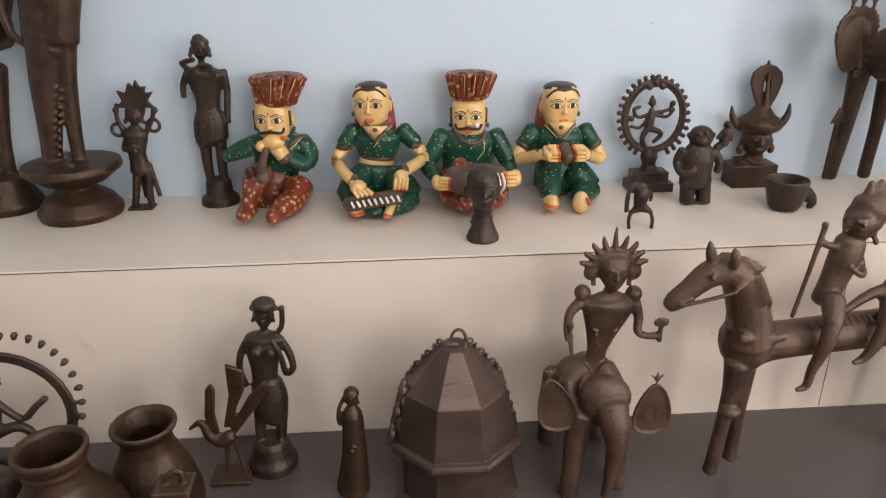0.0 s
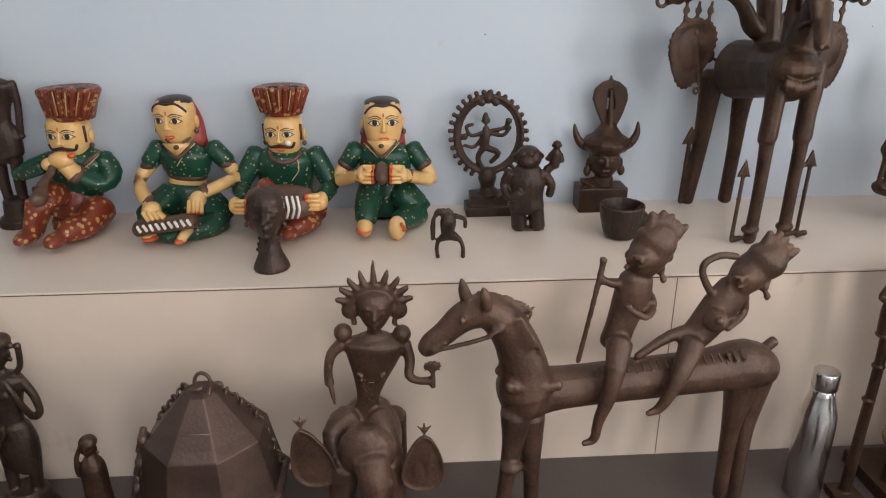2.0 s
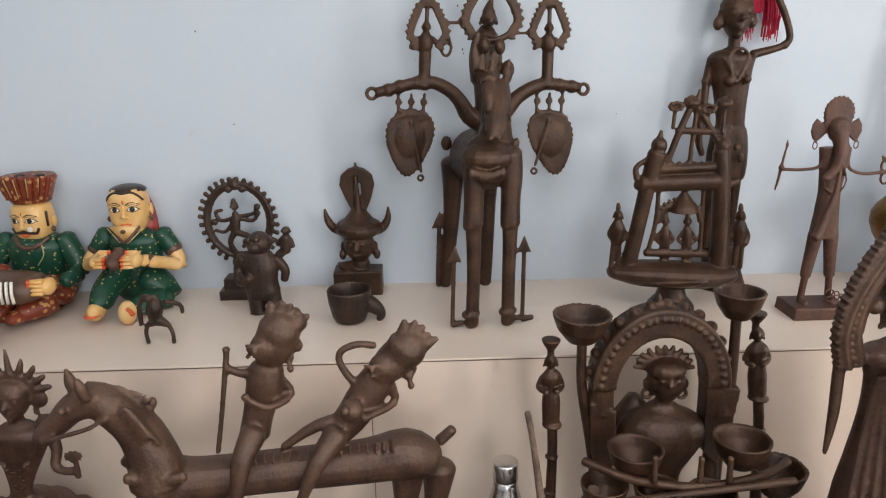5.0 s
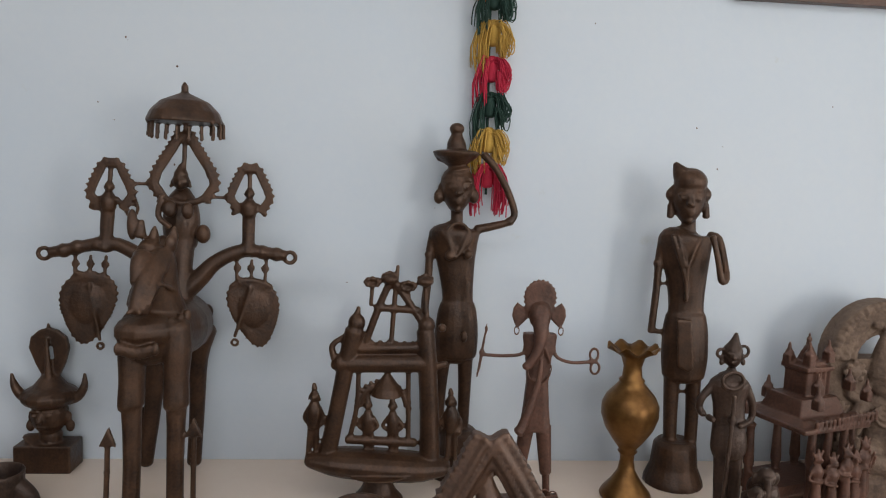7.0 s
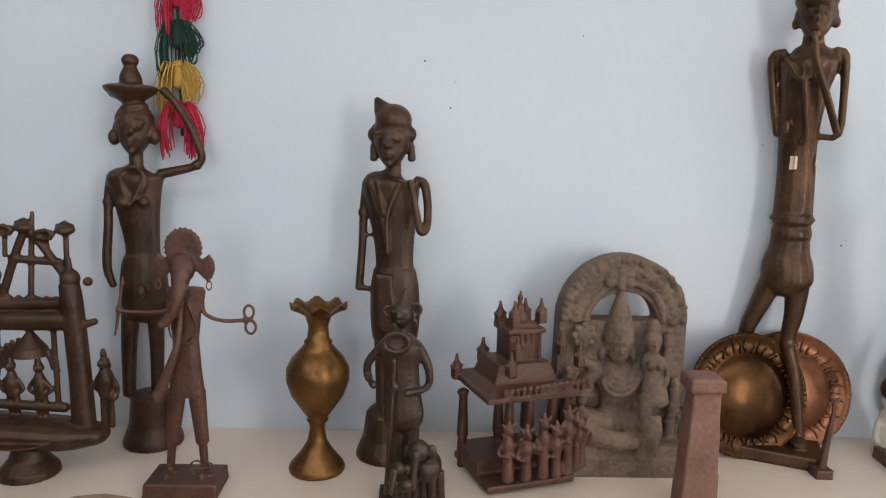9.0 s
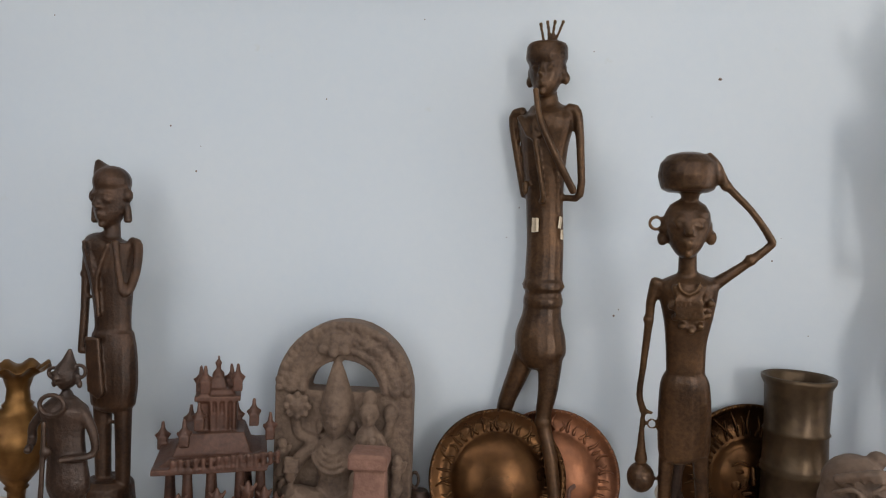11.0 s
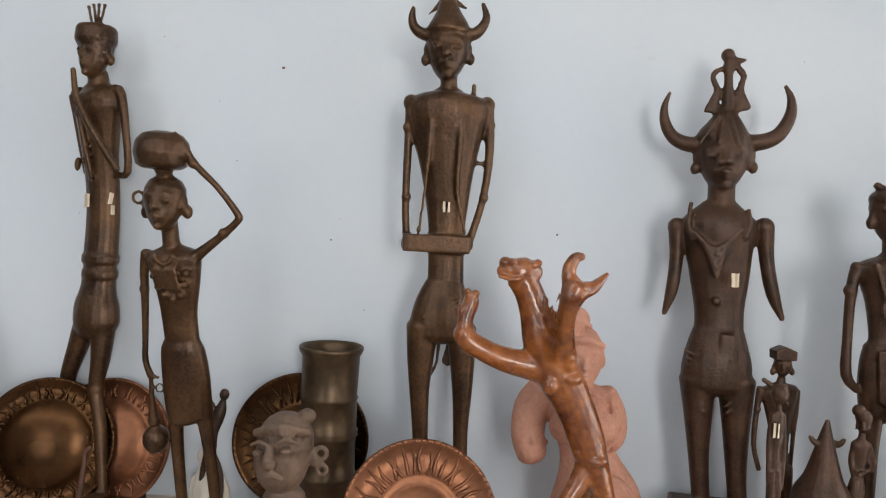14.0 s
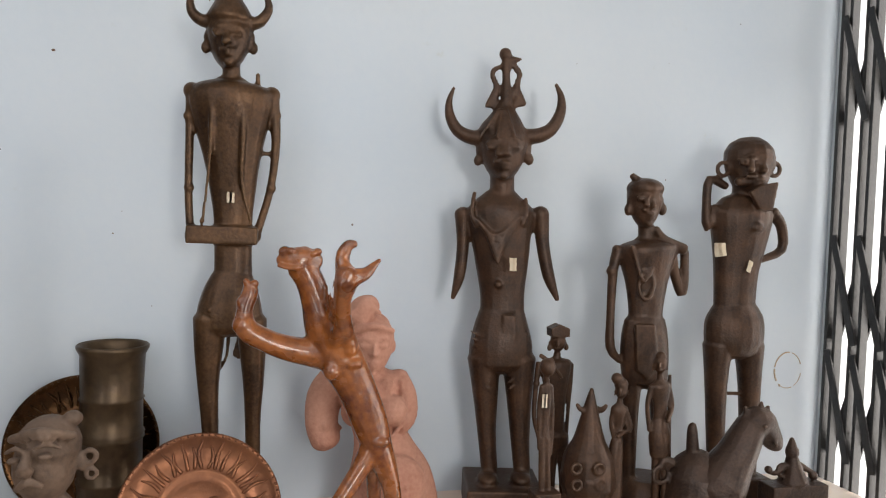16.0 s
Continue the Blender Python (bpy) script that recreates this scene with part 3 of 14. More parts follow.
c.ball(0.013, 0, 0.218, 0.003, 0.0056, 0.003).ball(0.012, 0, 0.209, 0.0047, 0.0062, 0.0047).tube((-0.008, 0, 0.198, 0.0127), (-0.01, 0, 0.179, 0.028), (-0.014, 0, 0.137, 0.0206), (-0.013, 0, 0.109, 0.022), (-0.013, 0, 0.091, 0.0247), flat=0.7)
c.tube((-0.021, 0, 0.097, 0.0104), (-0.031, 0, 0.048, 0.0092), (-0.04, 0, 0.008, 0.008)).tube((0.004, 0, 0.096, 0.0104), (-0.001, 0, 0.047, 0.0092), (-0.002, 0, 0.007, 0.008))
c.tube((-0.019, 0.02, 0.092, 0.0079), (-0.017, 0.02, 0.022, 0.0067)).tube((0.01, 0, 0.109, 0.0052), (0.021, 0, 0.03, 0.0053)).hoop(-0.047, 0, 0.191, 0.0139, 0.0043, 0.0139)
c.hoop(0.034, 0, 0.199, 0.014, 0.0043, 0.014).tube((-0.033, 0, 0.18, 0.0063), (-0.044, 0, 0.217, 0.005), (-0.04, 0, 0.249, 0.005)).tube((0.013, 0, 0.181, 0.0064), (0.034, 0, 0.215, 0.0051), (0.041, 0, 0.241, 0.005))
c.ball(-0.044, 0, 0.236, 0.0075, 0.0075, 0.0075).ball(0.043, 0, 0.234, 0.0076, 0.0076, 0.0076).tube((-0.031, 0, 0.171, 0.0064), (-0.042, 0, 0.144, 0.0064), (-0.011, -0.02, 0.153, 0.0051))
c.ball(-0.01, -0.02, 0.145, 0.0089, 0.0089, 0.0089).block(-0.024, 0, 0, 0.06, 0.04, 0.005)
c.done("fan_crowned_figurine", (-0.436, 1.768, 1), DARK, "small dark bronze deity with a fan-shaped crown", "statue", voxel=0.0022)

c = Clay()
c.ball(0.001, 0, 0.387, 0.0136, 0.0099, 0.0136).ball(0.003, 0, 0.378, 0.0211, 0.0124, 0.0211).ball(0.003, 0, 0.366, 0.0199, 0.0238, 0.0199).tube((0.002, -0.001, 0.359, 0.0172), (0.001, -0.006, 0.347, 0.01))
c.tube((0.008, -0.018, 0.37, 0.0026), (0.007, -0.022, 0.36, 0.0034)).tube((0, -0.017, 0.353, 0.0026), (0.009, -0.017, 0.352, 0.0026)).ball(-0.001, -0.016, 0.367, 0.0036, 0.0022, 0.0036)
c.tube((0.005, -0.019, 0.371, 0.0026), (-0.006, -0.015, 0.371, 0.0026)).ball(-0.019, 0, 0.363, 0.0034, 0.0071, 0.0034).ball(-0.022, 0, 0.352, 0.0048, 0.0072, 0.0048)
c.ball(0.015, -0.016, 0.366, 0.0036, 0.0022, 0.0036).tube((0.011, -0.019, 0.371, 0.0026), (0.02, -0.015, 0.37, 0.0026)).ball(0.023, 0, 0.362, 0.0034, 0.0071, 0.0034)
c.ball(0.022, 0, 0.351, 0.0048, 0.0073, 0.0048).tube((0.001, 0, 0.341, 0.0075), (0.001, 0, 0.321, 0.0088)).tube((0.006, 0, 0.326, 0.0176), (0.005, 0, 0.313, 0.0455), (0.004, 0, 0.285, 0.0381), (0.003, 0, 0.253, 0.0282), (0, 0, 0.22, 0.0271), flat=0.62)
c.tube((0, 0, 0.225, 0.0296), (0.002, 0, 0.2, 0.0389), (0, 0, 0.16, 0.0393), (0.001, 0, 0.153, 0.0341), flat=0.65).tube((-0.017, 0, 0.16, 0.0144), (-0.018, 0, 0.1, 0.0119), (-0.016, 0, 0.058, 0.0107))
c.tube((0.02, 0, 0.159, 0.0144), (0.016, 0, 0.099, 0.012), (0.015, 0, 0.057, 0.0108)).tube((-0.032, 0, 0.316, 0.0088), (-0.047, 0, 0.286, 0.0076), (-0.05, 0, 0.258, 0.0064))
c.tube((-0.028, 0, 0.318, 0.0063), (-0.042, 0, 0.334, 0.0063), (-0.011, -0.02, 0.344, 0.0062)).ball(-0.042, 0, 0.334, 0.0075, 0.0075, 0.0075).tube((0.047, 0, 0.315, 0.0089), (0.05, 0, 0.271, 0.0077), (0.041, 0, 0.201, 0.0078))
c.ball(0.042, 0, 0.2, 0.0091, 0.0065, 0.0091).hoop(0.012, -0.025, 0.32, 0.0199, 0.0037, 0.0149).lathe(0.001, 0, 0, (0, 0.0463), (0.016, 0.0447), (0.026, 0.0325), (0.057, 0.0295), (0.064, 0.0201))
c.done("standing_lady_statue", (-0.28, 1.79, 1), DARK, "slim dark bronze lady with a hand raised to her shoulder", "statue", voxel=0.0024)

c = Clay()
c.plate(0, 0.012, (-0.023, 0.225), (-0.036, 0.258), (-0.032, 0.281), (-0.015, 0.296), (0.003, 0.301), (0.021, 0.296), (0.039, 0.281), (0.044, 0.258), (0.035, 0.225), (0.02, 0.191), (0.018, 0.191), (0.012, 0.261), (0.004, 0.268), (-0.004, 0.261), (-0.004, 0.191), (-0.006, 0.191))
c.tube((0.002, 0, 0.309, 0.0026), (0.003, 0, 0.289, 0.0065)).tube((0.002, -0.01, 0.279, 0.0039), (0.006, -0.012, 0.194, 0.0079)).plate(0, 0.01, (-0.013, 0.234), (0.024, 0.234), (0.018, 0.189), (-0.003, 0.189))
c.ball(0.003, 0, 0.157, 0.0561, 0.0267, 0.0561).tube((0.004, 0, 0.198, 0.0186), (0.004, 0, 0.171, 0.04)).tube((-0.03, 0, 0.148, 0.012), (-0.053, 0, 0.156, 0.0107), (-0.068, 0, 0.178, 0.008), (-0.073, 0, 0.203, 0.0026))
c.tube((0.038, 0, 0.148, 0.0121), (0.059, 0, 0.156, 0.0107), (0.072, 0, 0.178, 0.008), (0.073, 0, 0.205, 0.0027)).ball(0.002, 0, 0.118, 0.0364, 0.0422, 0.0364)
c.tube((0.002, -0.002, 0.105, 0.0313), (0.002, -0.011, 0.086, 0.0182)).tube((-0.002, -0.033, 0.13, 0.0036), (-0.002, -0.039, 0.112, 0.0061)).tube((-0.009, -0.031, 0.098, 0.0032), (0.007, -0.031, 0.098, 0.0032))
c.ball(-0.016, -0.03, 0.123, 0.0064, 0.0038, 0.0064).tube((-0.008, -0.034, 0.132, 0.0026), (-0.025, -0.028, 0.13, 0.0026)).ball(-0.035, 0, 0.111, 0.0062, 0.0126, 0.0062)
c.ball(-0.037, 0, 0.092, 0.0088, 0.0129, 0.0088).ball(0.013, -0.03, 0.123, 0.0064, 0.0038, 0.0064).tube((0.002, -0.034, 0.132, 0.0026), (0.021, -0.028, 0.13, 0.0026))
c.ball(0.04, 0, 0.111, 0.0062, 0.0126, 0.0062).ball(0.043, 0, 0.092, 0.0089, 0.0129, 0.0089).tube((0.004, 0, 0.077, 0.0217), (0.002, 0, 0.054, 0.0232))
c.tube((0.002, 0, 0.062, 0.0327), (-0.002, 0, 0.052, 0.0546), flat=0.6).block(-0.002, 0, 0, 0.113, 0.065, 0.058)
c.done("serpent_hood_bust", (1.049, 1.8, 1), BRONZE, "dark bronze horned bust under a cobra hood", "statue", voxel=0.0022)

c = Clay()
c.lathe(-0.033, 0, 0.003, (0, 0.0316), (0.013, 0.0377), (0.043, 0.0448), (0.068, 0.047), (0.072, 0.0444), (0.062, 0.0409), (0.019, 0.0301)).tube((0, 0, 0.045, 0.0199), (0.024, 0, 0.028, 0.0151), (0.033, 0, 0.013, 0.0101), (0.027, 0, 0.002, 0.0063))
c.ball(0.005, 0, 0.049, 0.0112, 0.0174, 0.0112)
c.done("elephant_spout_bowl", (1.075, 1.611, 1), DARK, "small dark bronze bowl with an elephant trunk spout", "bowl", voxel=0.0022)

c = Clay()
c.hoop(0, 0, 0.183, 0.0747, 0.0059, 0.0865).hoop(0, 0, 0.183, 0.0656, 0.0034, 0.0774).ball(0.045, 0, 0.093, 0.006, 0.006, 0.006).ball(0.059, 0, 0.103, 0.006, 0.006, 0.006)
c.ball(0.071, 0, 0.117, 0.006, 0.006, 0.006).ball(0.079, 0, 0.134, 0.006, 0.006, 0.006).ball(0.085, 0, 0.152, 0.006, 0.006, 0.006).ball(0.087, 0, 0.171, 0.0059, 0.0059, 0.0059)
c.ball(0.085, 0, 0.191, 0.0059, 0.0059, 0.0059).ball(0.081, 0, 0.21, 0.0059, 0.0059, 0.0059).ball(0.073, 0, 0.228, 0.0059, 0.0059, 0.0059).ball(0.063, 0, 0.244, 0.0058, 0.0058, 0.0058)
c.ball(0.05, 0, 0.257, 0.0058, 0.0058, 0.0058).ball(0.035, 0, 0.268, 0.0058, 0.0058, 0.0058).ball(0.02, 0, 0.275, 0.0058, 0.0058, 0.0058).ball(0.003, 0, 0.279, 0.0058, 0.0058, 0.0058)
c.ball(-0.013, 0, 0.279, 0.0058, 0.0058, 0.0058).ball(-0.029, 0, 0.276, 0.0058, 0.0058, 0.0058).ball(-0.044, 0, 0.269, 0.0058, 0.0058, 0.0058).ball(-0.058, 0, 0.259, 0.0058, 0.0058, 0.0058)
c.ball(-0.069, 0, 0.246, 0.0058, 0.0058, 0.0058).ball(-0.078, 0, 0.23, 0.0058, 0.0058, 0.0058).ball(-0.084, 0, 0.213, 0.0058, 0.0058, 0.0058).ball(-0.087, 0, 0.194, 0.0059, 0.0059, 0.0059)
c.ball(-0.086, 0, 0.174, 0.0059, 0.0059, 0.0059).ball(-0.082, 0, 0.155, 0.0059, 0.0059, 0.0059).ball(-0.075, 0, 0.136, 0.0059, 0.0059, 0.0059).ball(-0.065, 0, 0.12, 0.006, 0.006, 0.006)
c.ball(-0.052, 0, 0.105, 0.006, 0.006, 0.006).ball(-0.038, 0, 0.094, 0.006, 0.006, 0.006).ball(0.041, 0, 0.099, 0.0054, 0.0054, 0.0054).ball(0.054, 0, 0.11, 0.0054, 0.0054, 0.0054)
c.ball(0.064, 0, 0.123, 0.0053, 0.0053, 0.0053).ball(0.072, 0, 0.138, 0.0053, 0.0053, 0.0053).ball(0.077, 0, 0.155, 0.0053, 0.0053, 0.0053).ball(0.079, 0, 0.172, 0.0053, 0.0053, 0.0053)
c.ball(0.077, 0, 0.19, 0.0053, 0.0053, 0.0053).ball(0.073, 0, 0.208, 0.0052, 0.0052, 0.0052).ball(0.066, 0, 0.224, 0.0052, 0.0052, 0.0052).ball(0.057, 0, 0.239, 0.0052, 0.0052, 0.0052)
c.ball(0.045, 0, 0.252, 0.0052, 0.0052, 0.0052).ball(0.032, 0, 0.261, 0.0052, 0.0052, 0.0052).ball(0.018, 0, 0.268, 0.0051, 0.0051, 0.0051).ball(0.003, 0, 0.272, 0.0051, 0.0051, 0.0051)
c.ball(-0.012, 0, 0.272, 0.0051, 0.0051, 0.0051).ball(-0.027, 0, 0.269, 0.0051, 0.0051, 0.0051).ball(-0.041, 0, 0.262, 0.0051, 0.0051, 0.0051).ball(-0.053, 0, 0.253, 0.0051, 0.0051, 0.0051)
c.ball(-0.063, 0, 0.241, 0.0052, 0.0052, 0.0052).ball(-0.071, 0, 0.226, 0.0052, 0.0052, 0.0052).ball(-0.076, 0, 0.21, 0.0052, 0.0052, 0.0052).ball(-0.079, 0, 0.193, 0.0052, 0.0052, 0.0052)
c.ball(-0.078, 0, 0.175, 0.0052, 0.0052, 0.0052).ball(-0.075, 0, 0.157, 0.0053, 0.0053, 0.0053).ball(-0.068, 0, 0.14, 0.0053, 0.0053, 0.0053).ball(-0.059, 0, 0.125, 0.0053, 0.0053, 0.0053)
c.ball(-0.048, 0, 0.111, 0.0053, 0.0053, 0.0053).ball(-0.034, 0, 0.101, 0.0053, 0.0053, 0.0053).ball(-0.002, 0, 0.266, 0.0116, 0.0128, 0.0116).tube((-0.001, 0, 0.281, 0.0038), (-0.001, 0, 0.258, 0.0077))
c.ball(-0.017, 0, 0.256, 0.009, 0.009, 0.009).ball(0.014, 0, 0.256, 0.009, 0.009, 0.009).ball(-0.007, 0, 0.217, 0.0091, 0.0102, 0.0091).tube((-0.007, -0.001, 0.214, 0.0078), (-0.007, -0.003, 0.209, 0.0046))
c.tube((-0.009, -0.008, 0.219, 0.0026), (-0.009, -0.01, 0.215, 0.0026)).tube((-0.01, -0.008, 0.211, 0.0026), (-0.006, -0.008, 0.211, 0.0026)).ball(-0.017, 0, 0.215, 0.0015, 0.003, 0.0015)
c.ball(0.002, 0, 0.215, 0.0015, 0.003, 0.0015).tube((-0.008, 0, 0.233, 0.0039), (-0.008, 0, 0.223, 0.0078)).tube((-0.007, 0, 0.202, 0.0065), (-0.007, 0, 0.183, 0.0105), (-0.01, 0, 0.157, 0.0106), flat=0.8)
c.tube((-0.011, 0, 0.189, 0.0052), (-0.04, 0, 0.183, 0.0044), (-0.051, 0, 0.203, 0.0044), (-0.035, 0, 0.208, 0.0039)).tube((-0.001, 0, 0.189, 0.0052), (0.032, 0, 0.182, 0.0045), (0.048, 0, 0.201, 0.0045))
c.tube((-0.001, 0, 0.192, 0.0047), (0.035, 0, 0.199, 0.0044), (0.041, 0, 0.215, 0.0039)).tube((-0.011, 0, 0.184, 0.0045), (-0.032, 0, 0.157, 0.0042), (-0.055, 0, 0.161, 0.0039))
c.tube((-0.012, 0, 0.155, 0.0079), (-0.024, 0, 0.13, 0.0066), (-0.01, 0, 0.099, 0.006)).tube((-0.007, 0, 0.155, 0.0079), (0.023, 0, 0.141, 0.0066), (0.005, 0, 0.12, 0.0053))
c.ball(0.044, 0, 0.214, 0.0078, 0.0078, 0.0078).ball(-0.055, 0, 0.18, 0.0078, 0.0078, 0.0078).tube((-0.003, 0, 0.101, 0.016), (-0.002, 0, 0.084, 0.0215), (-0.001, 0, 0.063, 0.0162), (0, 0, 0.048, 0.0298))
c.block(0.001, 0, 0.024, 0.087, 0.05, 0.025).block(0.002, 0, 0, 0.11, 0.065, 0.022)
c.done("ring_of_flames_dancer", (0.78, 1.79, 1), DARK, "bronze dancing deity inside a ring of flames", "statue", voxel=0.002)

c = Clay()
c.ball(-0.011, 0, 0.162, 0.0284, 0.0259, 0.0284).ball(-0.016, -0.022, 0.159, 0.0158, 0.0122, 0.0158).ball(-0.038, 0, 0.166, 0.0074, 0.0074, 0.0074).ball(0.015, 0, 0.165, 0.0074, 0.0074, 0.0074)
c.ball(-0.027, -0.026, 0.176, 0.006, 0.006, 0.006).ball(-0.01, -0.026, 0.176, 0.006, 0.006, 0.006).tube((-0.012, 0, 0.138, 0.0298), (-0.013, 0, 0.109, 0.0387), (-0.013, 0, 0.077, 0.0365), (-0.011, 0, 0.052, 0.0381), flat=0.75)
c.tube((-0.029, 0, 0.054, 0.0177), (-0.026, 0, 0.007, 0.0167)).tube((0.008, 0, 0.054, 0.0178), (0.014, 0, 0.007, 0.0168)).tube((-0.049, 0, 0.131, 0.0124), (-0.061, 0, 0.104, 0.01), (-0.052, -0.02, 0.081, 0.0099), (-0.031, -0.03, 0.093, 0.0086))
c.tube((0.021, 0, 0.127, 0.0125), (0.04, 0, 0.102, 0.01), (0.037, 0, 0.078, 0.0088)).tube((0.029, 0, 0.134, 0.01), (0.044, 0, 0.146, 0.0087)).ball(0.048, 0, 0.188, 0.0098, 0.0096, 0.0098)
c.tube((0.048, -0.001, 0.185, 0.0085), (0.048, -0.003, 0.181, 0.0049)).tube((0.045, -0.009, 0.191, 0.0026), (0.045, -0.011, 0.187, 0.0026)).tube((0.044, -0.008, 0.184, 0.0026), (0.048, -0.008, 0.184, 0.0026))
c.ball(0.038, 0, 0.187, 0.0017, 0.0029, 0.0017).ball(0.058, 0, 0.186, 0.0017, 0.0029, 0.0017).tube((0.047, 0, 0.174, 0.0111), (0.044, 0, 0.142, 0.0112))
c.tube((0.037, 0, 0.17, 0.0049), (0.028, 0, 0.157, 0.0049)).tube((0.057, 0, 0.169, 0.0049), (0.061, 0, 0.152, 0.005)).block(-0.007, 0, 0.004, 0.067, 0.03, 0.003)
c.done("monkey_with_child", (0.861, 1.667, 1), DARK, "squat dark bronze monkey figure carrying a young one", "statue", voxel=0.0022)

c = Clay()
c.tube((-0.02, 0, 0.041, 0.0057), (-0.001, 0, 0.05, 0.0114), (0.019, 0, 0.04, 0.0057)).tube((-0.022, 0, 0.041, 0.0046), (-0.026, 0, 0.023, 0.0041), (-0.024, 0, 0.005, 0.0042))
c.tube((0.02, 0, 0.04, 0.0046), (0.026, 0, 0.022, 0.0042), (0.026, 0, 0.004, 0.0042)).tube((-0.005, 0, 0.053, 0.0126), (-0.003, 0, 0.077, 0.0159), (0, 0, 0.091, 0.0113))
c.ball(-0.013, 0, 0.096, 0.009, 0.009, 0.009).tube((-0.017, 0, 0.101, 0.0045), (-0.033, 0, 0.08, 0.0039), (-0.034, 0, 0.041, 0.0037)).tube((0.011, 0.02, 0.082, 0.0058), (0.032, 0.04, 0.067, 0.0047), (0.034, 0.045, 0.048, 0.004))
c.tube((-0.021, 0, 0.103, 0.0034), (-0.029, 0, 0.094, 0.0034)).tube((-0.004, 0, 0.103, 0.0034), (0.005, 0, 0.096, 0.0034)).tube((-0.031, 0, 0.086, 0.0041), (-0.032, 0, 0.043, 0.0037))
c.ball(0.026, 0, 0.003, 0.0047, 0.0035, 0.0047).ball(-0.024, 0, 0.004, 0.0046, 0.0035, 0.0046)
c.done("little_bull_stand", (0.674, 1.518, 1), DARK, "tiny dark bronze four-legged bull figure", "statue", voxel=0.002)

c = Clay()
c.lathe(0.004, 0, 0, (0, 0.0347), (0.006, 0.0346), (0.032, 0.0232), (0.054, 0.0176), (0.071, 0.0164), (0.083, 0.0142)).ball(0.003, 0, 0.129, 0.0344, 0.0323, 0.0344)
c.ball(0.002, 0, 0.112, 0.0324, 0.0357, 0.0324).tube((0.002, -0.002, 0.1, 0.028), (0.003, -0.01, 0.082, 0.0163)).tube((0.012, -0.029, 0.124, 0.0032), (0.011, -0.035, 0.108, 0.0054))
c.tube((0.003, -0.027, 0.095, 0.0029), (0.017, -0.027, 0.095, 0.0029)).ball(-0.003, -0.027, 0.118, 0.0057, 0.0032, 0.0057).tube((0.006, -0.03, 0.125, 0.0026), (-0.01, -0.025, 0.124, 0.0026))
c.ball(-0.032, 0, 0.106, 0.0055, 0.0107, 0.0055).ball(-0.036, 0, 0.089, 0.0043, 0.0059, 0.0043).ball(0.022, -0.027, 0.117, 0.0057, 0.0032, 0.0057).tube((0.015, -0.03, 0.125, 0.0026), (0.03, -0.025, 0.123, 0.0026))
c.ball(0.035, 0, 0.105, 0.0055, 0.0107, 0.0055).ball(0.036, 0, 0.087, 0.0043, 0.006, 0.0043).hoop(0.003, 0, 0.062, 0.0186, 0.0033, 0.0033).hoop(0.002, 0, 0.05, 0.0204, 0.0033, 0.0033)
c.hoop(0.001, 0, 0.039, 0.0221, 0.0033, 0.0033)
c.head(0.004, -0.003, 0.112, 0.034, 0.044)
c.done("head_on_neck_bust", (0.326, 1.495, 1), DARK, "dark bronze head on a flared ringed neck", "statue", voxel=0.0024)

c = Clay()
c.tube((-0.005, -0.14, 0.362, 0.0233), (-0.008, -0.14, 0.311, 0.0224), (-0.009, -0.14, 0.266, 0.0203), (-0.011, -0.14, 0.218, 0.0206), (-0.01, -0.14, 0.207, 0.016), (-0.01, -0.14, 0.112, 0.014), (-0.014, -0.14, 0.007, 0.0143))
c.tube((0.064, -0.14, 0.36, 0.0234), (0.067, -0.14, 0.312, 0.0225), (0.065, -0.14, 0.265, 0.0205), (0.065, -0.14, 0.216, 0.0207), (0.065, -0.14, 0.205, 0.0161), (0.063, -0.14, 0.109, 0.0141), (0.062, -0.14, 0.007, 0.0144))
c.tube((-0.043, 0.09, 0.307, 0.0285), (-0.045, 0.09, 0.244, 0.0222), (-0.051, 0.09, 0.143, 0.0173), (-0.066, 0.09, 0.019, 0.015)).tube((0.048, 0.09, 0.305, 0.0287), (0.038, 0.09, 0.242, 0.0211), (0.037, 0.09, 0.141, 0.0161), (0.031, 0.09, 0.016, 0.0151))
c.tube((0.021, -0.14, 0.345, 0.0557), (0.018, -0.06, 0.337, 0.0541), (0.007, 0.07, 0.322, 0.064)).ball(0.021, -0.14, 0.354, 0.0556, 0.0334, 0.05).ball(-0.058, 0.09, 0.351, 0.0128, 0.0167, 0.0128)
c.ball(0.056, 0.09, 0.341, 0.0129, 0.0168, 0.0129).ball(-0.011, -0.14, 0.229, 0.0194, 0.0091, 0.0194).ball(0.065, -0.14, 0.232, 0.0195, 0.0092, 0.0195)
c.ball(-0.012, -0.14, 0.215, 0.0194, 0.0091, 0.0194).ball(0.065, -0.14, 0.217, 0.0195, 0.0092, 0.0195).ball(-0.016, -0.14, 0.03, 0.0202, 0.0095, 0.0202)
c.ball(0.062, -0.14, 0.031, 0.0203, 0.0096, 0.0203).ball(-0.008, -0.185, 0.33, 0.0065, 0.0119, 0.0065).ball(0, -0.185, 0.328, 0.0065, 0.0119, 0.0065).ball(0.009, -0.185, 0.325, 0.0065, 0.0119, 0.0065)
c.ball(0.017, -0.185, 0.323, 0.0065, 0.0119, 0.0065).ball(0.026, -0.185, 0.322, 0.0065, 0.0119, 0.0065).ball(0.035, -0.185, 0.324, 0.0065, 0.0119, 0.0065)
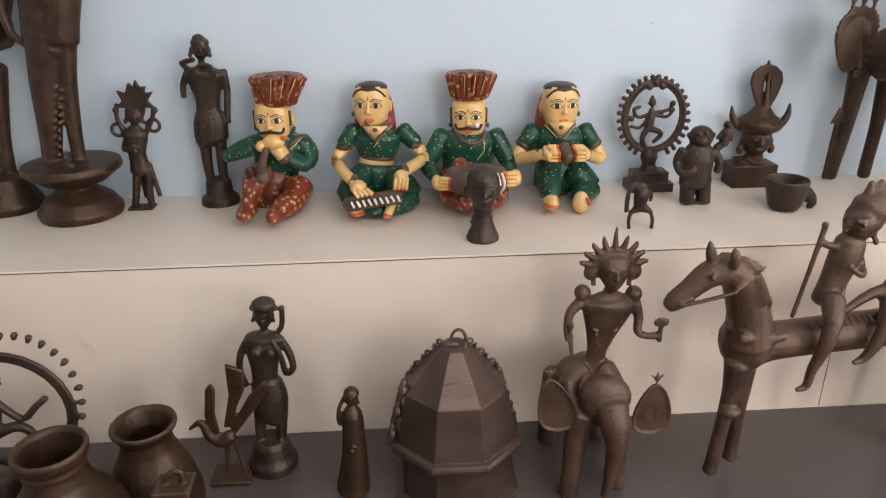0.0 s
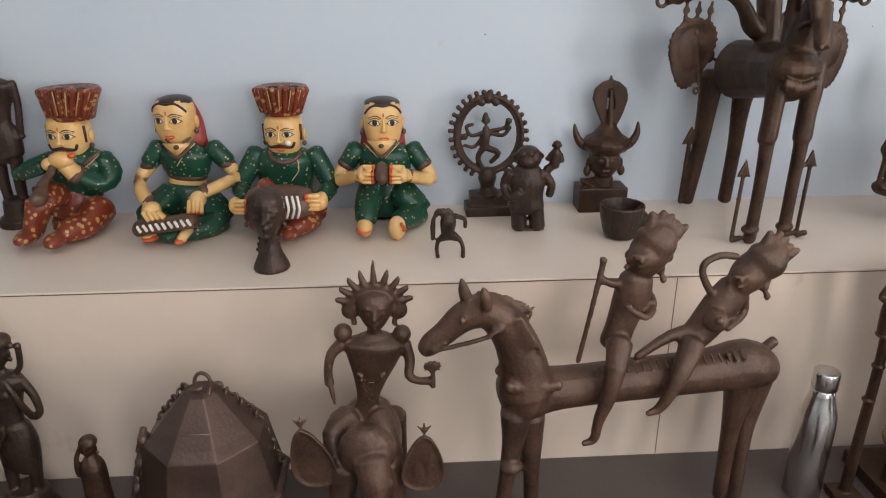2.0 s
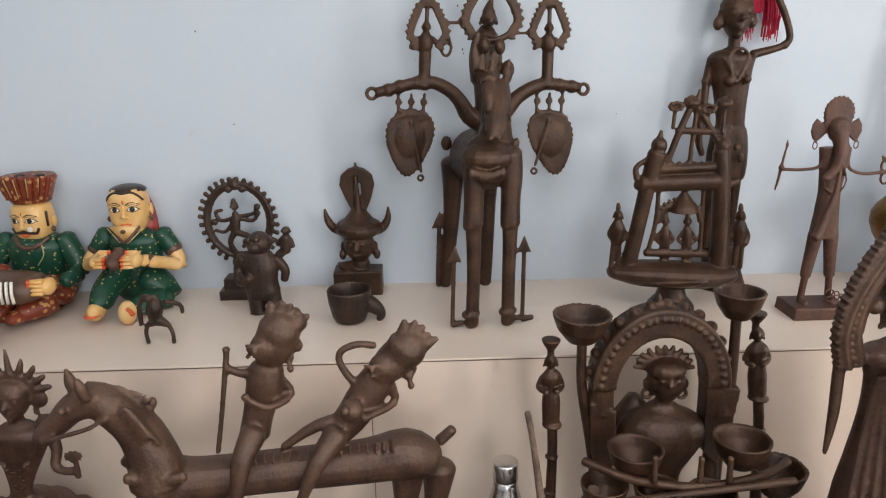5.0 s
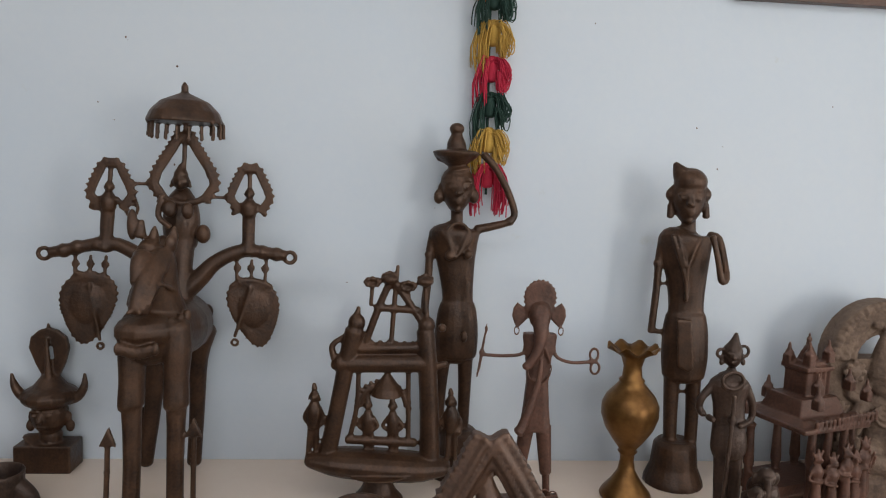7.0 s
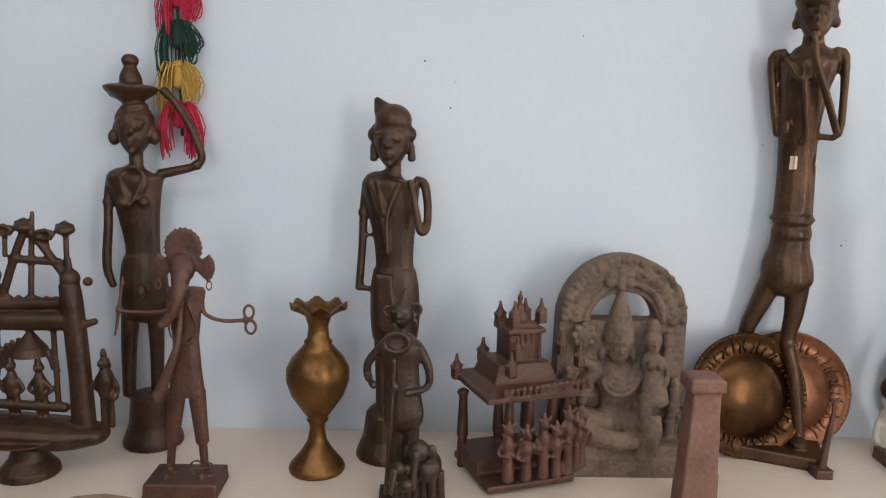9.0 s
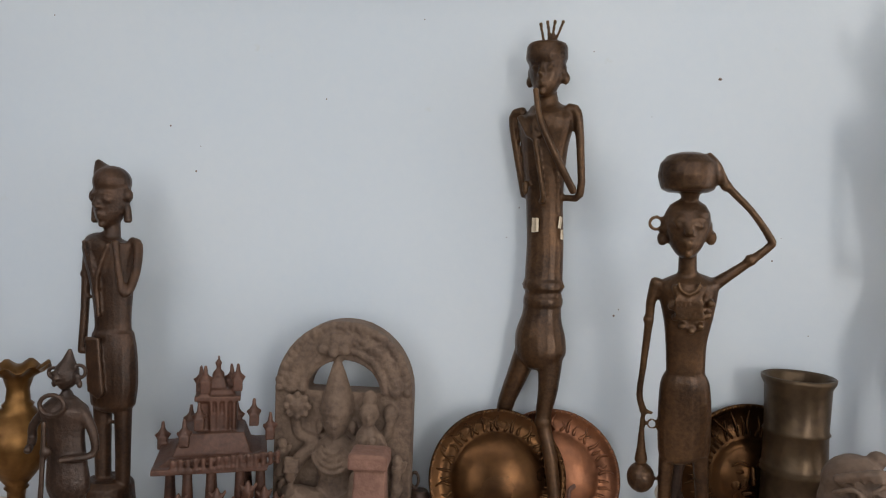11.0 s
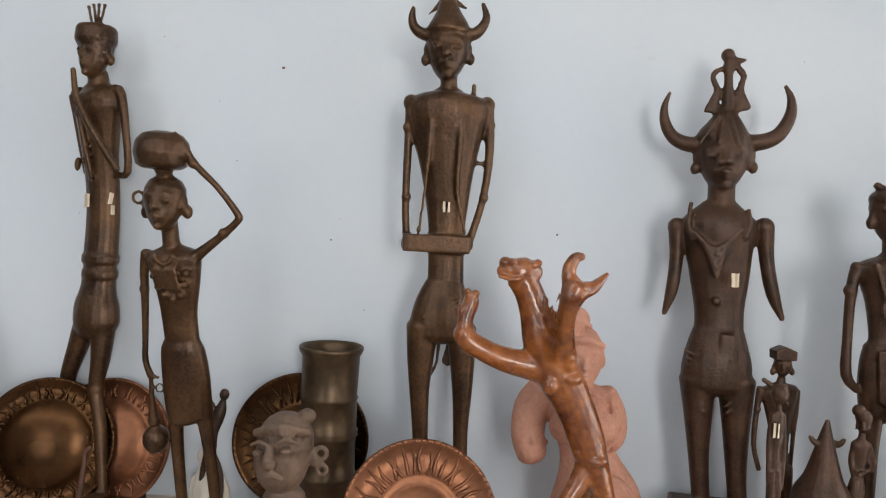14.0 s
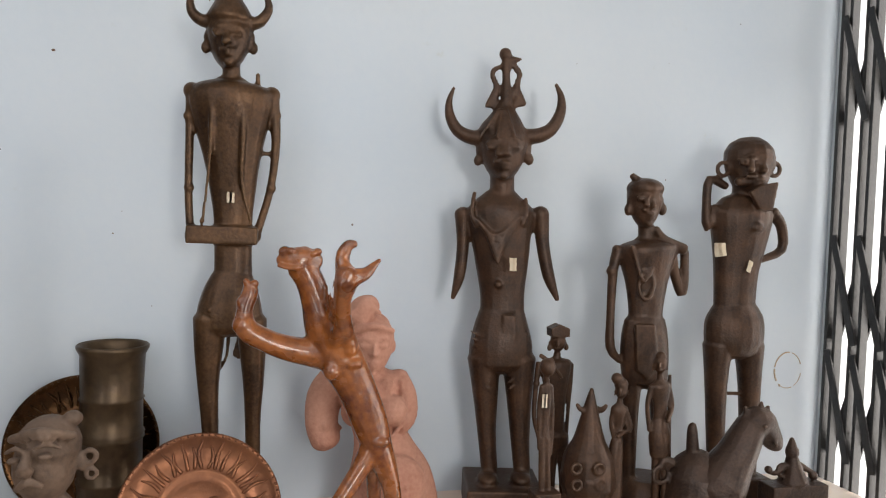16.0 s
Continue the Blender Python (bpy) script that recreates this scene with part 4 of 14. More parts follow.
c.ball(0.043, -0.185, 0.327, 0.0065, 0.0119, 0.0065).ball(0.052, -0.185, 0.329, 0.0065, 0.012, 0.0065).tube((0.021, -0.12, 0.364, 0.0293), (0.022, -0.1, 0.412, 0.0226), (0.022, -0.09, 0.461, 0.0191), (0.021, -0.1, 0.506, 0.0177))
c.tube((0.012, -0.01, 0.329, 0.0316), (0.014, 0, 0.418, 0.0241), (0.016, 0.02, 0.499, 0.0264)).tube((0.022, -0.14, 0.497, 0.0183), (0.024, -0.175, 0.479, 0.0148), (0.027, -0.19, 0.444, 0.0116))
c.ball(-0.007, -0.14, 0.538, 0.0085, 0.0277, 0.0085).tube((0.006, -0.14, 0.519, 0.0097), (0.008, -0.14, 0.545, 0.0043)).ball(0.056, -0.14, 0.507, 0.0097, 0.0151, 0.0097)
c.tube((0.021, 0, 0.394, 0.0218), (-0.023, 0, 0.419, 0.0192), (-0.042, 0, 0.449, 0.0155), (-0.068, 0, 0.475, 0.0142), (-0.116, 0, 0.491, 0.0129), (-0.213, 0, 0.472, 0.0105))
c.hoop(-0.225, 0, 0.47, 0.0105, 0.0042, 0.0105).tube((0.025, 0, 0.4, 0.0218), (0.056, 0, 0.429, 0.0181), (0.078, 0, 0.453, 0.0156), (0.111, 0, 0.473, 0.0144), (0.147, 0, 0.481, 0.0132), (0.214, 0, 0.472, 0.0109))
c.hoop(0.225, 0, 0.468, 0.0109, 0.0044, 0.0109).ball(-0.191, 0, 0.476, 0.0141, 0.0141, 0.0141).ball(-0.167, 0, 0.483, 0.0141, 0.0141, 0.0141).ball(-0.132, 0, 0.489, 0.0141, 0.0141, 0.0141)
c.ball(-0.079, 0, 0.481, 0.0142, 0.0142, 0.0142).ball(0.093, 0, 0.464, 0.0144, 0.0144, 0.0144).ball(0.123, 0, 0.476, 0.0144, 0.0144, 0.0144).ball(0.171, 0, 0.478, 0.0145, 0.0145, 0.0145)
c.ball(0.199, 0, 0.474, 0.0145, 0.0145, 0.0145)
for q, x, z, w, lean in ((-1, -0.146, 0.376, 0.046, 0.1), (1, 0.15, 0.366, 0.045, -0.16)):
    # toothed leaf bell: a domed heart with a spiked rim
    rim = []
    for k in range(-14, 15):
        a = math.pi * k / 14
        u = w * 1.15 * math.sin(a) * (0.86 - 0.24 * math.cos(a))
        v = -0.056 * math.cos(a) - (0.02 * math.cos(a / 2) ** 10)
        rim.append((x + u + lean * (v - 0.04), z + v))
    c.plate(0, 0.008, *rim).toothed(0, 0.007, rim[::-1], 0.002, 0.009, 0.005)
    c.ball(x + lean * -0.04, 0.0, z, w * 0.8, 0.045, 0.009)
    c.plate(0, 0.01, (x - 0.03, z + 0.064), (x + 0.036, z + 0.05), (x + 0.022, z + 0.036), (x - 0.02, z + 0.046))
c.hoop(-0.129, 0, 0.292, 0.0061, 0.0029, 0.0061).tube((-0.147, -0.006, 0.412, 0.0036), (-0.128, -0.006, 0.305, 0.0036)).tube((-0.183, 0, 0.416, 0.0047), (-0.147, 0, 0.427, 0.0059), (-0.109, 0, 0.415, 0.0048))
c.tube((-0.173, 0, 0.42, 0.0036), (-0.171, 0, 0.467, 0.0035)).hoop(-0.171, 0, 0.451, 0.0053, 0.0028, 0.0053).tube((-0.147, 0, 0.425, 0.0036), (-0.144, 0, 0.467, 0.0035))
c.hoop(-0.145, 0, 0.451, 0.0053, 0.0028, 0.0053).tube((-0.121, 0, 0.419, 0.0036), (-0.117, 0, 0.467, 0.0035)).hoop(-0.119, 0, 0.45, 0.0053, 0.0028, 0.0053)
c.hoop(0.12, 0, 0.296, 0.0062, 0.003, 0.0062).tube((0.15, -0.006, 0.407, 0.0036), (0.12, -0.006, 0.309, 0.0037)).tube((0.113, 0, 0.41, 0.0049), (0.15, 0, 0.422, 0.0061), (0.189, 0, 0.409, 0.0049))
c.tube((0.123, 0, 0.415, 0.0036), (0.123, 0, 0.463, 0.0036)).hoop(0.124, 0, 0.446, 0.0054, 0.0029, 0.0054).tube((0.15, 0, 0.419, 0.0036), (0.151, 0, 0.462, 0.0036))
c.hoop(0.15, 0, 0.446, 0.0054, 0.0029, 0.0054).tube((0.177, 0, 0.414, 0.0037), (0.179, 0, 0.462, 0.0036)).hoop(0.177, 0, 0.445, 0.0055, 0.0029, 0.0055)
c.tube((-0.118, 0, 0.482, 0.0165), (-0.116, 0, 0.511, 0.0094), (-0.113, 0, 0.562, 0.0104))
for x in (-0.107, 0.147):
    c.toothed(0, 0.011, ((x - 0.018, 0.556), (x - 0.036, 0.585), (x - 0.03, 0.603), (x - 0.013, 0.64), (x + 0.001, 0.645)), 0.0062, 0.0105, 0.008)
    c.toothed(0, 0.011, ((x + 0.018, 0.556), (x + 0.036, 0.585), (x + 0.03, 0.603), (x + 0.013, 0.64), (x - 0.001, 0.645))[::-1], 0.0062, 0.0105, 0.008)
c.toothed(0, 0.012, ((-0.01, 0.575), (-0.03, 0.607), (-0.024, 0.63), (0.004, 0.676), (0.02, 0.706)), 0.0075, 0.0115, 0.0085)
c.toothed(0, 0.012, ((0.058, 0.575), (0.079, 0.607), (0.074, 0.63), (0.045, 0.676), (0.03, 0.706))[::-1], 0.0075, 0.0115, 0.0085)
c.tube((-0.118, 0, 0.646, 0.0068), (-0.096, 0, 0.646, 0.0068)).tube((-0.112, 0, 0.577, 0.009), (-0.113, 0, 0.559, 0.0129), (-0.118, 0, 0.482, 0.0118), flat=0.6)
c.ball(-0.11, 0, 0.599, 0.0092, 0.01, 0.0092).tube((-0.11, -0.001, 0.596, 0.0079), (-0.11, -0.003, 0.591, 0.0046)).tube((-0.109, -0.008, 0.6, 0.0026), (-0.109, -0.01, 0.595, 0.0026))
c.tube((-0.112, -0.008, 0.592, 0.0026), (-0.108, -0.008, 0.592, 0.0026)).ball(-0.12, 0, 0.597, 0.0016, 0.003, 0.0016).ball(-0.101, 0, 0.597, 0.0016, 0.003, 0.0016)
c.tube((-0.111, 0, 0.589, 0.0069), (-0.112, 0, 0.575, 0.015), (-0.113, 0, 0.557, 0.0139)).tube((-0.125, 0, 0.578, 0.0046), (-0.144, 0, 0.558, 0.0046)).tube((-0.098, 0, 0.577, 0.0046), (-0.081, 0, 0.557, 0.0047))
c.tube((-0.107, 0, 0.639, 0.0046), (-0.109, 0, 0.611, 0.0046)).tube((0.144, 0, 0.478, 0.0168), (0.144, 0, 0.507, 0.0096), (0.145, 0, 0.558, 0.0107))
c.tube((0.135, 0, 0.639, 0.007), (0.158, 0, 0.639, 0.007))
c.tube((0.145, 0, 0.573, 0.0089), (0.145, 0, 0.556, 0.0128), (0.144, 0, 0.478, 0.012), flat=0.6).ball(0.146, 0, 0.594, 0.0094, 0.0102, 0.0094).tube((0.146, -0.001, 0.591, 0.0081), (0.145, -0.003, 0.585, 0.0047))
c.tube((0.145, -0.008, 0.595, 0.0026), (0.145, -0.01, 0.59, 0.0026)).tube((0.143, -0.008, 0.587, 0.0026), (0.147, -0.008, 0.587, 0.0026)).ball(0.136, 0, 0.592, 0.0016, 0.0031, 0.0016)
c.ball(0.155, 0, 0.592, 0.0016, 0.0031, 0.0016).tube((0.146, 0, 0.583, 0.0071), (0.145, 0, 0.57, 0.0154), (0.145, 0, 0.552, 0.0142)).tube((0.131, 0, 0.572, 0.0047), (0.114, 0, 0.552, 0.0047))
c.tube((0.16, 0, 0.572, 0.0047), (0.176, 0, 0.551, 0.0048)).tube((0.146, 0, 0.633, 0.0047), (0.146, 0, 0.606, 0.0047)).hoop(-0.071, 0, 0.559, 0.0105, 0.0035, 0.0175)
c.tube((-0.074, 0, 0.606, 0.0035), (-0.036, 0, 0.606, 0.0035)).tube((0.075, 0, 0.584, 0.0035), (0.11, 0, 0.584, 0.0035)).tube((0.015, 0.02, 0.488, 0.0313), (0.016, 0.02, 0.534, 0.0358), (0.017, 0.02, 0.575, 0.0284), (0.018, 0.02, 0.597, 0.0141), flat=0.8)
c.ball(0.018, 0, 0.614, 0.0162, 0.0171, 0.0162).tube((0.018, -0.001, 0.609, 0.014), (0.017, -0.005, 0.6, 0.0081)).tube((0.018, -0.015, 0.615, 0.0026), (0.018, -0.018, 0.607, 0.0027))
c.tube((0.014, -0.014, 0.603, 0.0026), (0.021, -0.014, 0.603, 0.0026)).ball(0.001, 0, 0.611, 0.0028, 0.0051, 0.0028).ball(0, 0, 0.604, 0.0036, 0.0047, 0.0036)
c.ball(0.034, 0, 0.611, 0.0028, 0.0051, 0.0028).ball(0.035, 0, 0.604, 0.0036, 0.0047, 0.0036).tube((0.018, 0, 0.627, 0.0139), (0.019, 0, 0.645, 0.0046))
c.ball(0.003, -0.03, 0.561, 0.0126, 0.0172, 0.0126).ball(0.035, -0.03, 0.558, 0.0115, 0.0161, 0.0115).ball(0.059, 0, 0.512, 0.0142, 0.019, 0.0142).hoop(0.022, 0, 0.612, 0.0545, 0.007, 0.0418, start=150, end=390)
c.tube((-0.026, 0, 0.625, 0.0069), (-0.011, 0, 0.66, 0.0069), (0.011, 0, 0.688, 0.0068), (0.025, 0, 0.703, 0.0068)).tube((0.072, 0, 0.624, 0.007), (0.06, 0, 0.66, 0.0069), (0.039, 0, 0.688, 0.0069), (0.027, 0, 0.703, 0.0068))
c.tube((0.023, 0, 0.627, 0.0046), (0.027, 0, 0.733, 0.0045))
c.tube((-0.01, -0.03, 0.585, 0.0057), (-0.018, -0.03, 0.548, 0.0057), (0.002, -0.03, 0.527, 0.0058)).lathe(0.025, 0, 0.724, (0, 0.0704), (0.004, 0.0703), (0.021, 0.0633), (0.04, 0.045), (0.052, 0.018), (0.057, 0.0067), (0.069, 0.0067), (0.077, 0.0022))
c.tube((0.096, 0, 0.724, 0.0034), (0.096, 0, 0.703, 0.0034)).ball(0.096, 0, 0.7, 0.0041, 0.0057, 0.0041).tube((0.093, 0.019, 0.727, 0.0035), (0.093, 0.019, 0.706, 0.0035))
c.ball(0.093, 0.019, 0.703, 0.0042, 0.0058, 0.0042).tube((0.084, 0.036, 0.73, 0.0035), (0.083, 0.036, 0.708, 0.0035)).ball(0.083, 0.036, 0.706, 0.0042, 0.0059, 0.0042)
c.tube((0.068, 0.05, 0.732, 0.0035), (0.067, 0.05, 0.71, 0.0035)).ball(0.067, 0.05, 0.708, 0.0042, 0.0059, 0.0042).tube((0.048, 0.059, 0.734, 0.0035), (0.048, 0.059, 0.712, 0.0036))
c.ball(0.047, 0.059, 0.71, 0.0043, 0.0059, 0.0043).tube((0.026, 0.062, 0.735, 0.0035), (0.025, 0.062, 0.712, 0.0036)).ball(0.025, 0.062, 0.71, 0.0043, 0.0059, 0.0043)
c.tube((0.005, 0.059, 0.734, 0.0035), (0.004, 0.059, 0.712, 0.0035)).ball(0.004, 0.059, 0.71, 0.0043, 0.0059, 0.0043).tube((-0.014, 0.05, 0.733, 0.0035), (-0.016, 0.05, 0.711, 0.0035))
c.ball(-0.016, 0.05, 0.709, 0.0042, 0.0059, 0.0042).tube((-0.029, 0.036, 0.731, 0.0035), (-0.03, 0.036, 0.709, 0.0035)).ball(-0.03, 0.036, 0.707, 0.0042, 0.0058, 0.0042)
c.tube((-0.038, 0.019, 0.728, 0.0034), (-0.039, 0.019, 0.706, 0.0034)).ball(-0.039, 0.019, 0.704, 0.0041, 0.0057, 0.0041).tube((-0.04, 0, 0.725, 0.0034), (-0.041, 0, 0.704, 0.0034))
c.ball(-0.041, 0, 0.701, 0.0041, 0.0057, 0.0041).tube((-0.035, -0.019, 0.722, 0.0033), (-0.036, -0.019, 0.701, 0.0034)).ball(-0.036, -0.019, 0.699, 0.004, 0.0056, 0.004)
c.tube((-0.024, -0.036, 0.719, 0.0033), (-0.026, -0.036, 0.698, 0.0033)).ball(-0.026, -0.036, 0.696, 0.004, 0.0055, 0.004).tube((-0.009, -0.05, 0.717, 0.0033), (-0.01, -0.05, 0.696, 0.0033))
c.ball(-0.01, -0.05, 0.694, 0.004, 0.0055, 0.004).tube((0.01, -0.059, 0.715, 0.0033), (0.009, -0.059, 0.695, 0.0033)).ball(0.009, -0.059, 0.693, 0.0039, 0.0055, 0.0039)
c.tube((0.03, -0.062, 0.715, 0.0033), (0.029, -0.062, 0.694, 0.0033)).ball(0.029, -0.062, 0.692, 0.0039, 0.0055, 0.0039).tube((0.05, -0.059, 0.715, 0.0033), (0.049, -0.059, 0.694, 0.0033))
c.ball(0.049, -0.059, 0.692, 0.004, 0.0055, 0.004).tube((0.068, -0.05, 0.716, 0.0033), (0.068, -0.05, 0.695, 0.0033)).ball(0.068, -0.05, 0.693, 0.004, 0.0055, 0.004)
c.tube((0.083, -0.036, 0.718, 0.0033), (0.083, -0.036, 0.697, 0.0034)).ball(0.082, -0.036, 0.695, 0.004, 0.0056, 0.004).tube((0.093, -0.019, 0.721, 0.0034), (0.092, -0.019, 0.7, 0.0034))
c.ball(0.092, -0.019, 0.698, 0.0041, 0.0057, 0.0041).plate(0.09, 0.008, (-0.075, 0.197), (-0.06, 0.154), (-0.077, 0.159), (-0.095, 0.155)).tube((-0.077, 0.09, 0.166, 0.0053), (-0.083, 0.09, 0.02, 0.0054))
c.ball(-0.079, 0.09, 0.11, 0.0067, 0.0067, 0.0067).tube((-0.083, 0.09, 0.02, 0.0082), (-0.058, 0.09, 0.022, 0.0068)).plate(-0.14, 0.008, (-0.048, 0.18), (-0.035, 0.142), (-0.05, 0.147), (-0.065, 0.143))
c.tube((-0.05, -0.14, 0.152, 0.0046), (-0.055, -0.14, 0.01, 0.0048)).ball(-0.052, -0.14, 0.097, 0.0058, 0.0058, 0.0058).tube((-0.055, -0.14, 0.01, 0.0071), (-0.034, -0.14, 0.012, 0.006))
c.plate(-0.14, 0.008, (0.095, 0.193), (0.11, 0.155), (0.095, 0.16), (0.079, 0.155)).tube((0.095, -0.14, 0.165, 0.0047), (0.093, -0.14, 0.011, 0.0048)).ball(0.094, -0.14, 0.104, 0.0059, 0.0059, 0.0059)
c.tube((0.093, -0.14, 0.011, 0.0072), (0.115, -0.14, 0.013, 0.006)).tube((0.088, -0.14, 0.015, 0.006), (0.064, -0.14, 0.013, 0.006))
c.tube((0.03, -0.11, 0.37, 0.04), (0.036, -0.13, 0.42, 0.028), (0.04, -0.14, 0.465, 0.024), (0.041, -0.145, 0.49, 0.019))
c.tube((0.041, -0.14, 0.485, 0.02), (0.04, -0.172, 0.46, 0.021), (0.039, -0.198, 0.425, 0.018), (0.038, -0.21, 0.4, 0.016))
for q in (-1, 1):
    c.tube((0.041 + q * 0.013, -0.135, 0.495, 0.008), (0.042 + q * 0.016, -0.135, 0.518, 0.008), (0.043 + q * 0.016, -0.135, 0.535, 0.003))
    c.ball(0.04 + q * 0.018, -0.172, 0.462, 0.005, 0.005, 0.005).ball(0.038 + q * 0.008, -0.224, 0.4, 0.004, 0.004, 0.004)
    c.tube((0.036 + q * 0.025, -0.13, 0.42, 0.004), (0.039 + q * 0.02, -0.185, 0.44, 0.0035), (0.038 + q * 0.016, -0.21, 0.41, 0.0035))
for k in range(9):
    c.ball(0.03 + 0.045 * math.cos(math.pi * k / 8), -0.12 - 0.045 * math.sin(math.pi * k / 8), 0.375 - 0.012 * math.sin(math.pi * k / 8), 0.0065, 0.012, 0.0065)
for v in c.bm.verts:
    v.co.x += 0.3 * min(0.0, v.co.y + 0.03)
c.done("yoke_horse_statue", (1.327, 1.702, 1), BRONZE, "ornate bronze horse rider with hanging leaf bells under a parasol", "statue", voxel=0.0026, turn=7)

c = Clay()
c.lathe(-0.008, 0, 0, (0, 0.0518), (0.012, 0.0491), (0.03, 0.0335), (0.053, 0.0256), (0.065, 0.0435), (0.073, 0.0766)).tube((-0.138, 0, 0.088, 0.0151), (-0.075, 0, 0.084, 0.0279), (0.053, 0, 0.075, 0.0282), (0.117, 0, 0.076, 0.018), flat=1.6)
c.tube((-0.107, 0, 0.099, 0.0176), (-0.09, 0, 0.189, 0.0161), (-0.073, 0, 0.288, 0.017), (-0.06, 0, 0.342, 0.0193)).ball(-0.057, 0, 0.358, 0.0168, 0.018, 0.0168)
c.tube((-0.057, 0, 0.372, 0.0072), (-0.054, 0, 0.388, 0.0036)).tube((0.091, 0, 0.079, 0.0205), (0.087, 0, 0.184, 0.0188), (0.078, 0, 0.309, 0.0184), (0.074, 0, 0.345, 0.017))
c.ball(0.076, 0, 0.355, 0.017, 0.0182, 0.017).tube((0.075, 0, 0.369, 0.0061), (0.076, 0, 0.39, 0.0036)).tube((-0.089, 0, 0.279, 0.0182), (0.082, 0, 0.282, 0.0185))
c.tube((-0.062, 0, 0.308, 0.0109), (0.066, 0, 0.312, 0.011)).tube((-0.098, 0, 0.289, 0.0073), (-0.102, 0, 0.313, 0.006), (-0.08, 0, 0.331, 0.0048)).ball(-0.044, 0, 0.318, 0.0061, 0.0085, 0.0061)
c.ball(-0.028, 0, 0.317, 0.0061, 0.0085, 0.0061).ball(-0.012, 0, 0.317, 0.0061, 0.0085, 0.0061).ball(0.004, 0, 0.317, 0.0061, 0.0085, 0.0061).ball(0.019, 0, 0.316, 0.0061, 0.0085, 0.0061)
c.ball(0.035, 0, 0.316, 0.0061, 0.0085, 0.0061).ball(0.051, 0, 0.316, 0.0061, 0.0086, 0.0061).tube((-0.041, 0, 0.314, 0.0073), (-0.016, 0, 0.389, 0.0072), (0.004, 0, 0.439, 0.0071))
c.tube((0.066, 0, 0.363, 0.0073), (0.037, 0, 0.405, 0.0072), (0.012, 0, 0.438, 0.0071)).tube((-0.022, 0, 0.388, 0.0072), (0.06, 0, 0.384, 0.0072)).tube((0.018, 0, 0.469, 0.0035), (0.015, 0, 0.429, 0.0048), (0.009, 0, 0.313, 0.0049))
c.ball(0.003, 0, 0.443, 0.0166, 0.0095, 0.0166).ball(0.071, 0, 0.44, 0.0167, 0.0096, 0.0167).tube((0.072, 0, 0.433, 0.0048), (0.072, 0, 0.381, 0.0048))
c.tube((0.003, 0, 0.443, 0.0036), (-0.011, 0, 0.451, 0.0036)).tube((0.071, 0, 0.44, 0.0036), (0.057, 0, 0.448, 0.0036)).tube((0.003, 0, 0.443, 0.0036), (-0.004, 0, 0.455, 0.0036))
c.tube((0.071, 0, 0.44, 0.0036), (0.064, 0, 0.451, 0.0036)).tube((0.003, 0, 0.443, 0.0036), (0.003, 0, 0.458, 0.0036)).tube((0.071, 0, 0.44, 0.0036), (0.071, 0, 0.455, 0.0036))
c.tube((0.003, 0, 0.443, 0.0036), (0.01, 0, 0.455, 0.0036)).tube((0.071, 0, 0.44, 0.0036), (0.078, 0, 0.451, 0.0036)).tube((0.003, 0, 0.443, 0.0036), (0.017, 0, 0.451, 0.0036))
c.tube((0.071, 0, 0.44, 0.0036), (0.085, 0, 0.448, 0.0036)).hoop(-0.003, 0, 0.193, 0.0448, 0.0056, 0.0448, start=0, end=180).ball(0.049, 0, 0.191, 0.0044, 0.0044, 0.0044)
c.ball(0.048, 0, 0.203, 0.0044, 0.0044, 0.0044).ball(0.043, 0, 0.215, 0.0044, 0.0044, 0.0044).ball(0.037, 0, 0.225, 0.0043, 0.0043, 0.0043).ball(0.028, 0, 0.233, 0.0043, 0.0043, 0.0043)
c.ball(0.018, 0, 0.24, 0.0043, 0.0043, 0.0043).ball(0.007, 0, 0.244, 0.0043, 0.0043, 0.0043).ball(-0.005, 0, 0.246, 0.0043, 0.0043, 0.0043).ball(-0.016, 0, 0.245, 0.0043, 0.0043, 0.0043)
c.ball(-0.027, 0, 0.241, 0.0043, 0.0043, 0.0043).ball(-0.037, 0, 0.235, 0.0043, 0.0043, 0.0043).ball(-0.045, 0, 0.227, 0.0043, 0.0043, 0.0043).ball(-0.051, 0, 0.217, 0.0043, 0.0043, 0.0043)
c.ball(-0.054, 0, 0.206, 0.0043, 0.0043, 0.0043).ball(-0.055, 0, 0.194, 0.0043, 0.0043, 0.0043).tube((-0.051, 0, 0.269, 0.0049), (-0.053, 0, 0.194, 0.005), (-0.066, 0, 0.129, 0.005))
c.tube((0.044, 0, 0.267, 0.0049), (0.048, 0, 0.126, 0.0051)).tube((-0.07, 0, 0.129, 0.0088), (0.061, 0, 0.123, 0.0089)).ball(-0.032, 0, 0.198, 0.0087, 0.0097, 0.0087)
c.tube((-0.032, -0.001, 0.195, 0.0075), (-0.032, -0.003, 0.19, 0.0043)).tube((-0.033, -0.008, 0.2, 0.0026), (-0.034, -0.009, 0.196, 0.0026)).tube((-0.035, -0.007, 0.193, 0.0026), (-0.031, -0.007, 0.193, 0.0026))
c.ball(-0.041, 0, 0.196, 0.0015, 0.0029, 0.0015).ball(-0.023, 0, 0.196, 0.0015, 0.0029, 0.0015).tube((-0.031, 0, 0.185, 0.0075), (-0.031, 0, 0.168, 0.0112), (-0.03, 0, 0.145, 0.01))
c.tube((-0.04, 0, 0.175, 0.0042), (-0.049, 0, 0.157, 0.004), (-0.035, 0, 0.146, 0.0038)).tube((-0.022, 0, 0.174, 0.0042), (-0.012, 0, 0.156, 0.004), (-0.025, 0, 0.146, 0.0038))
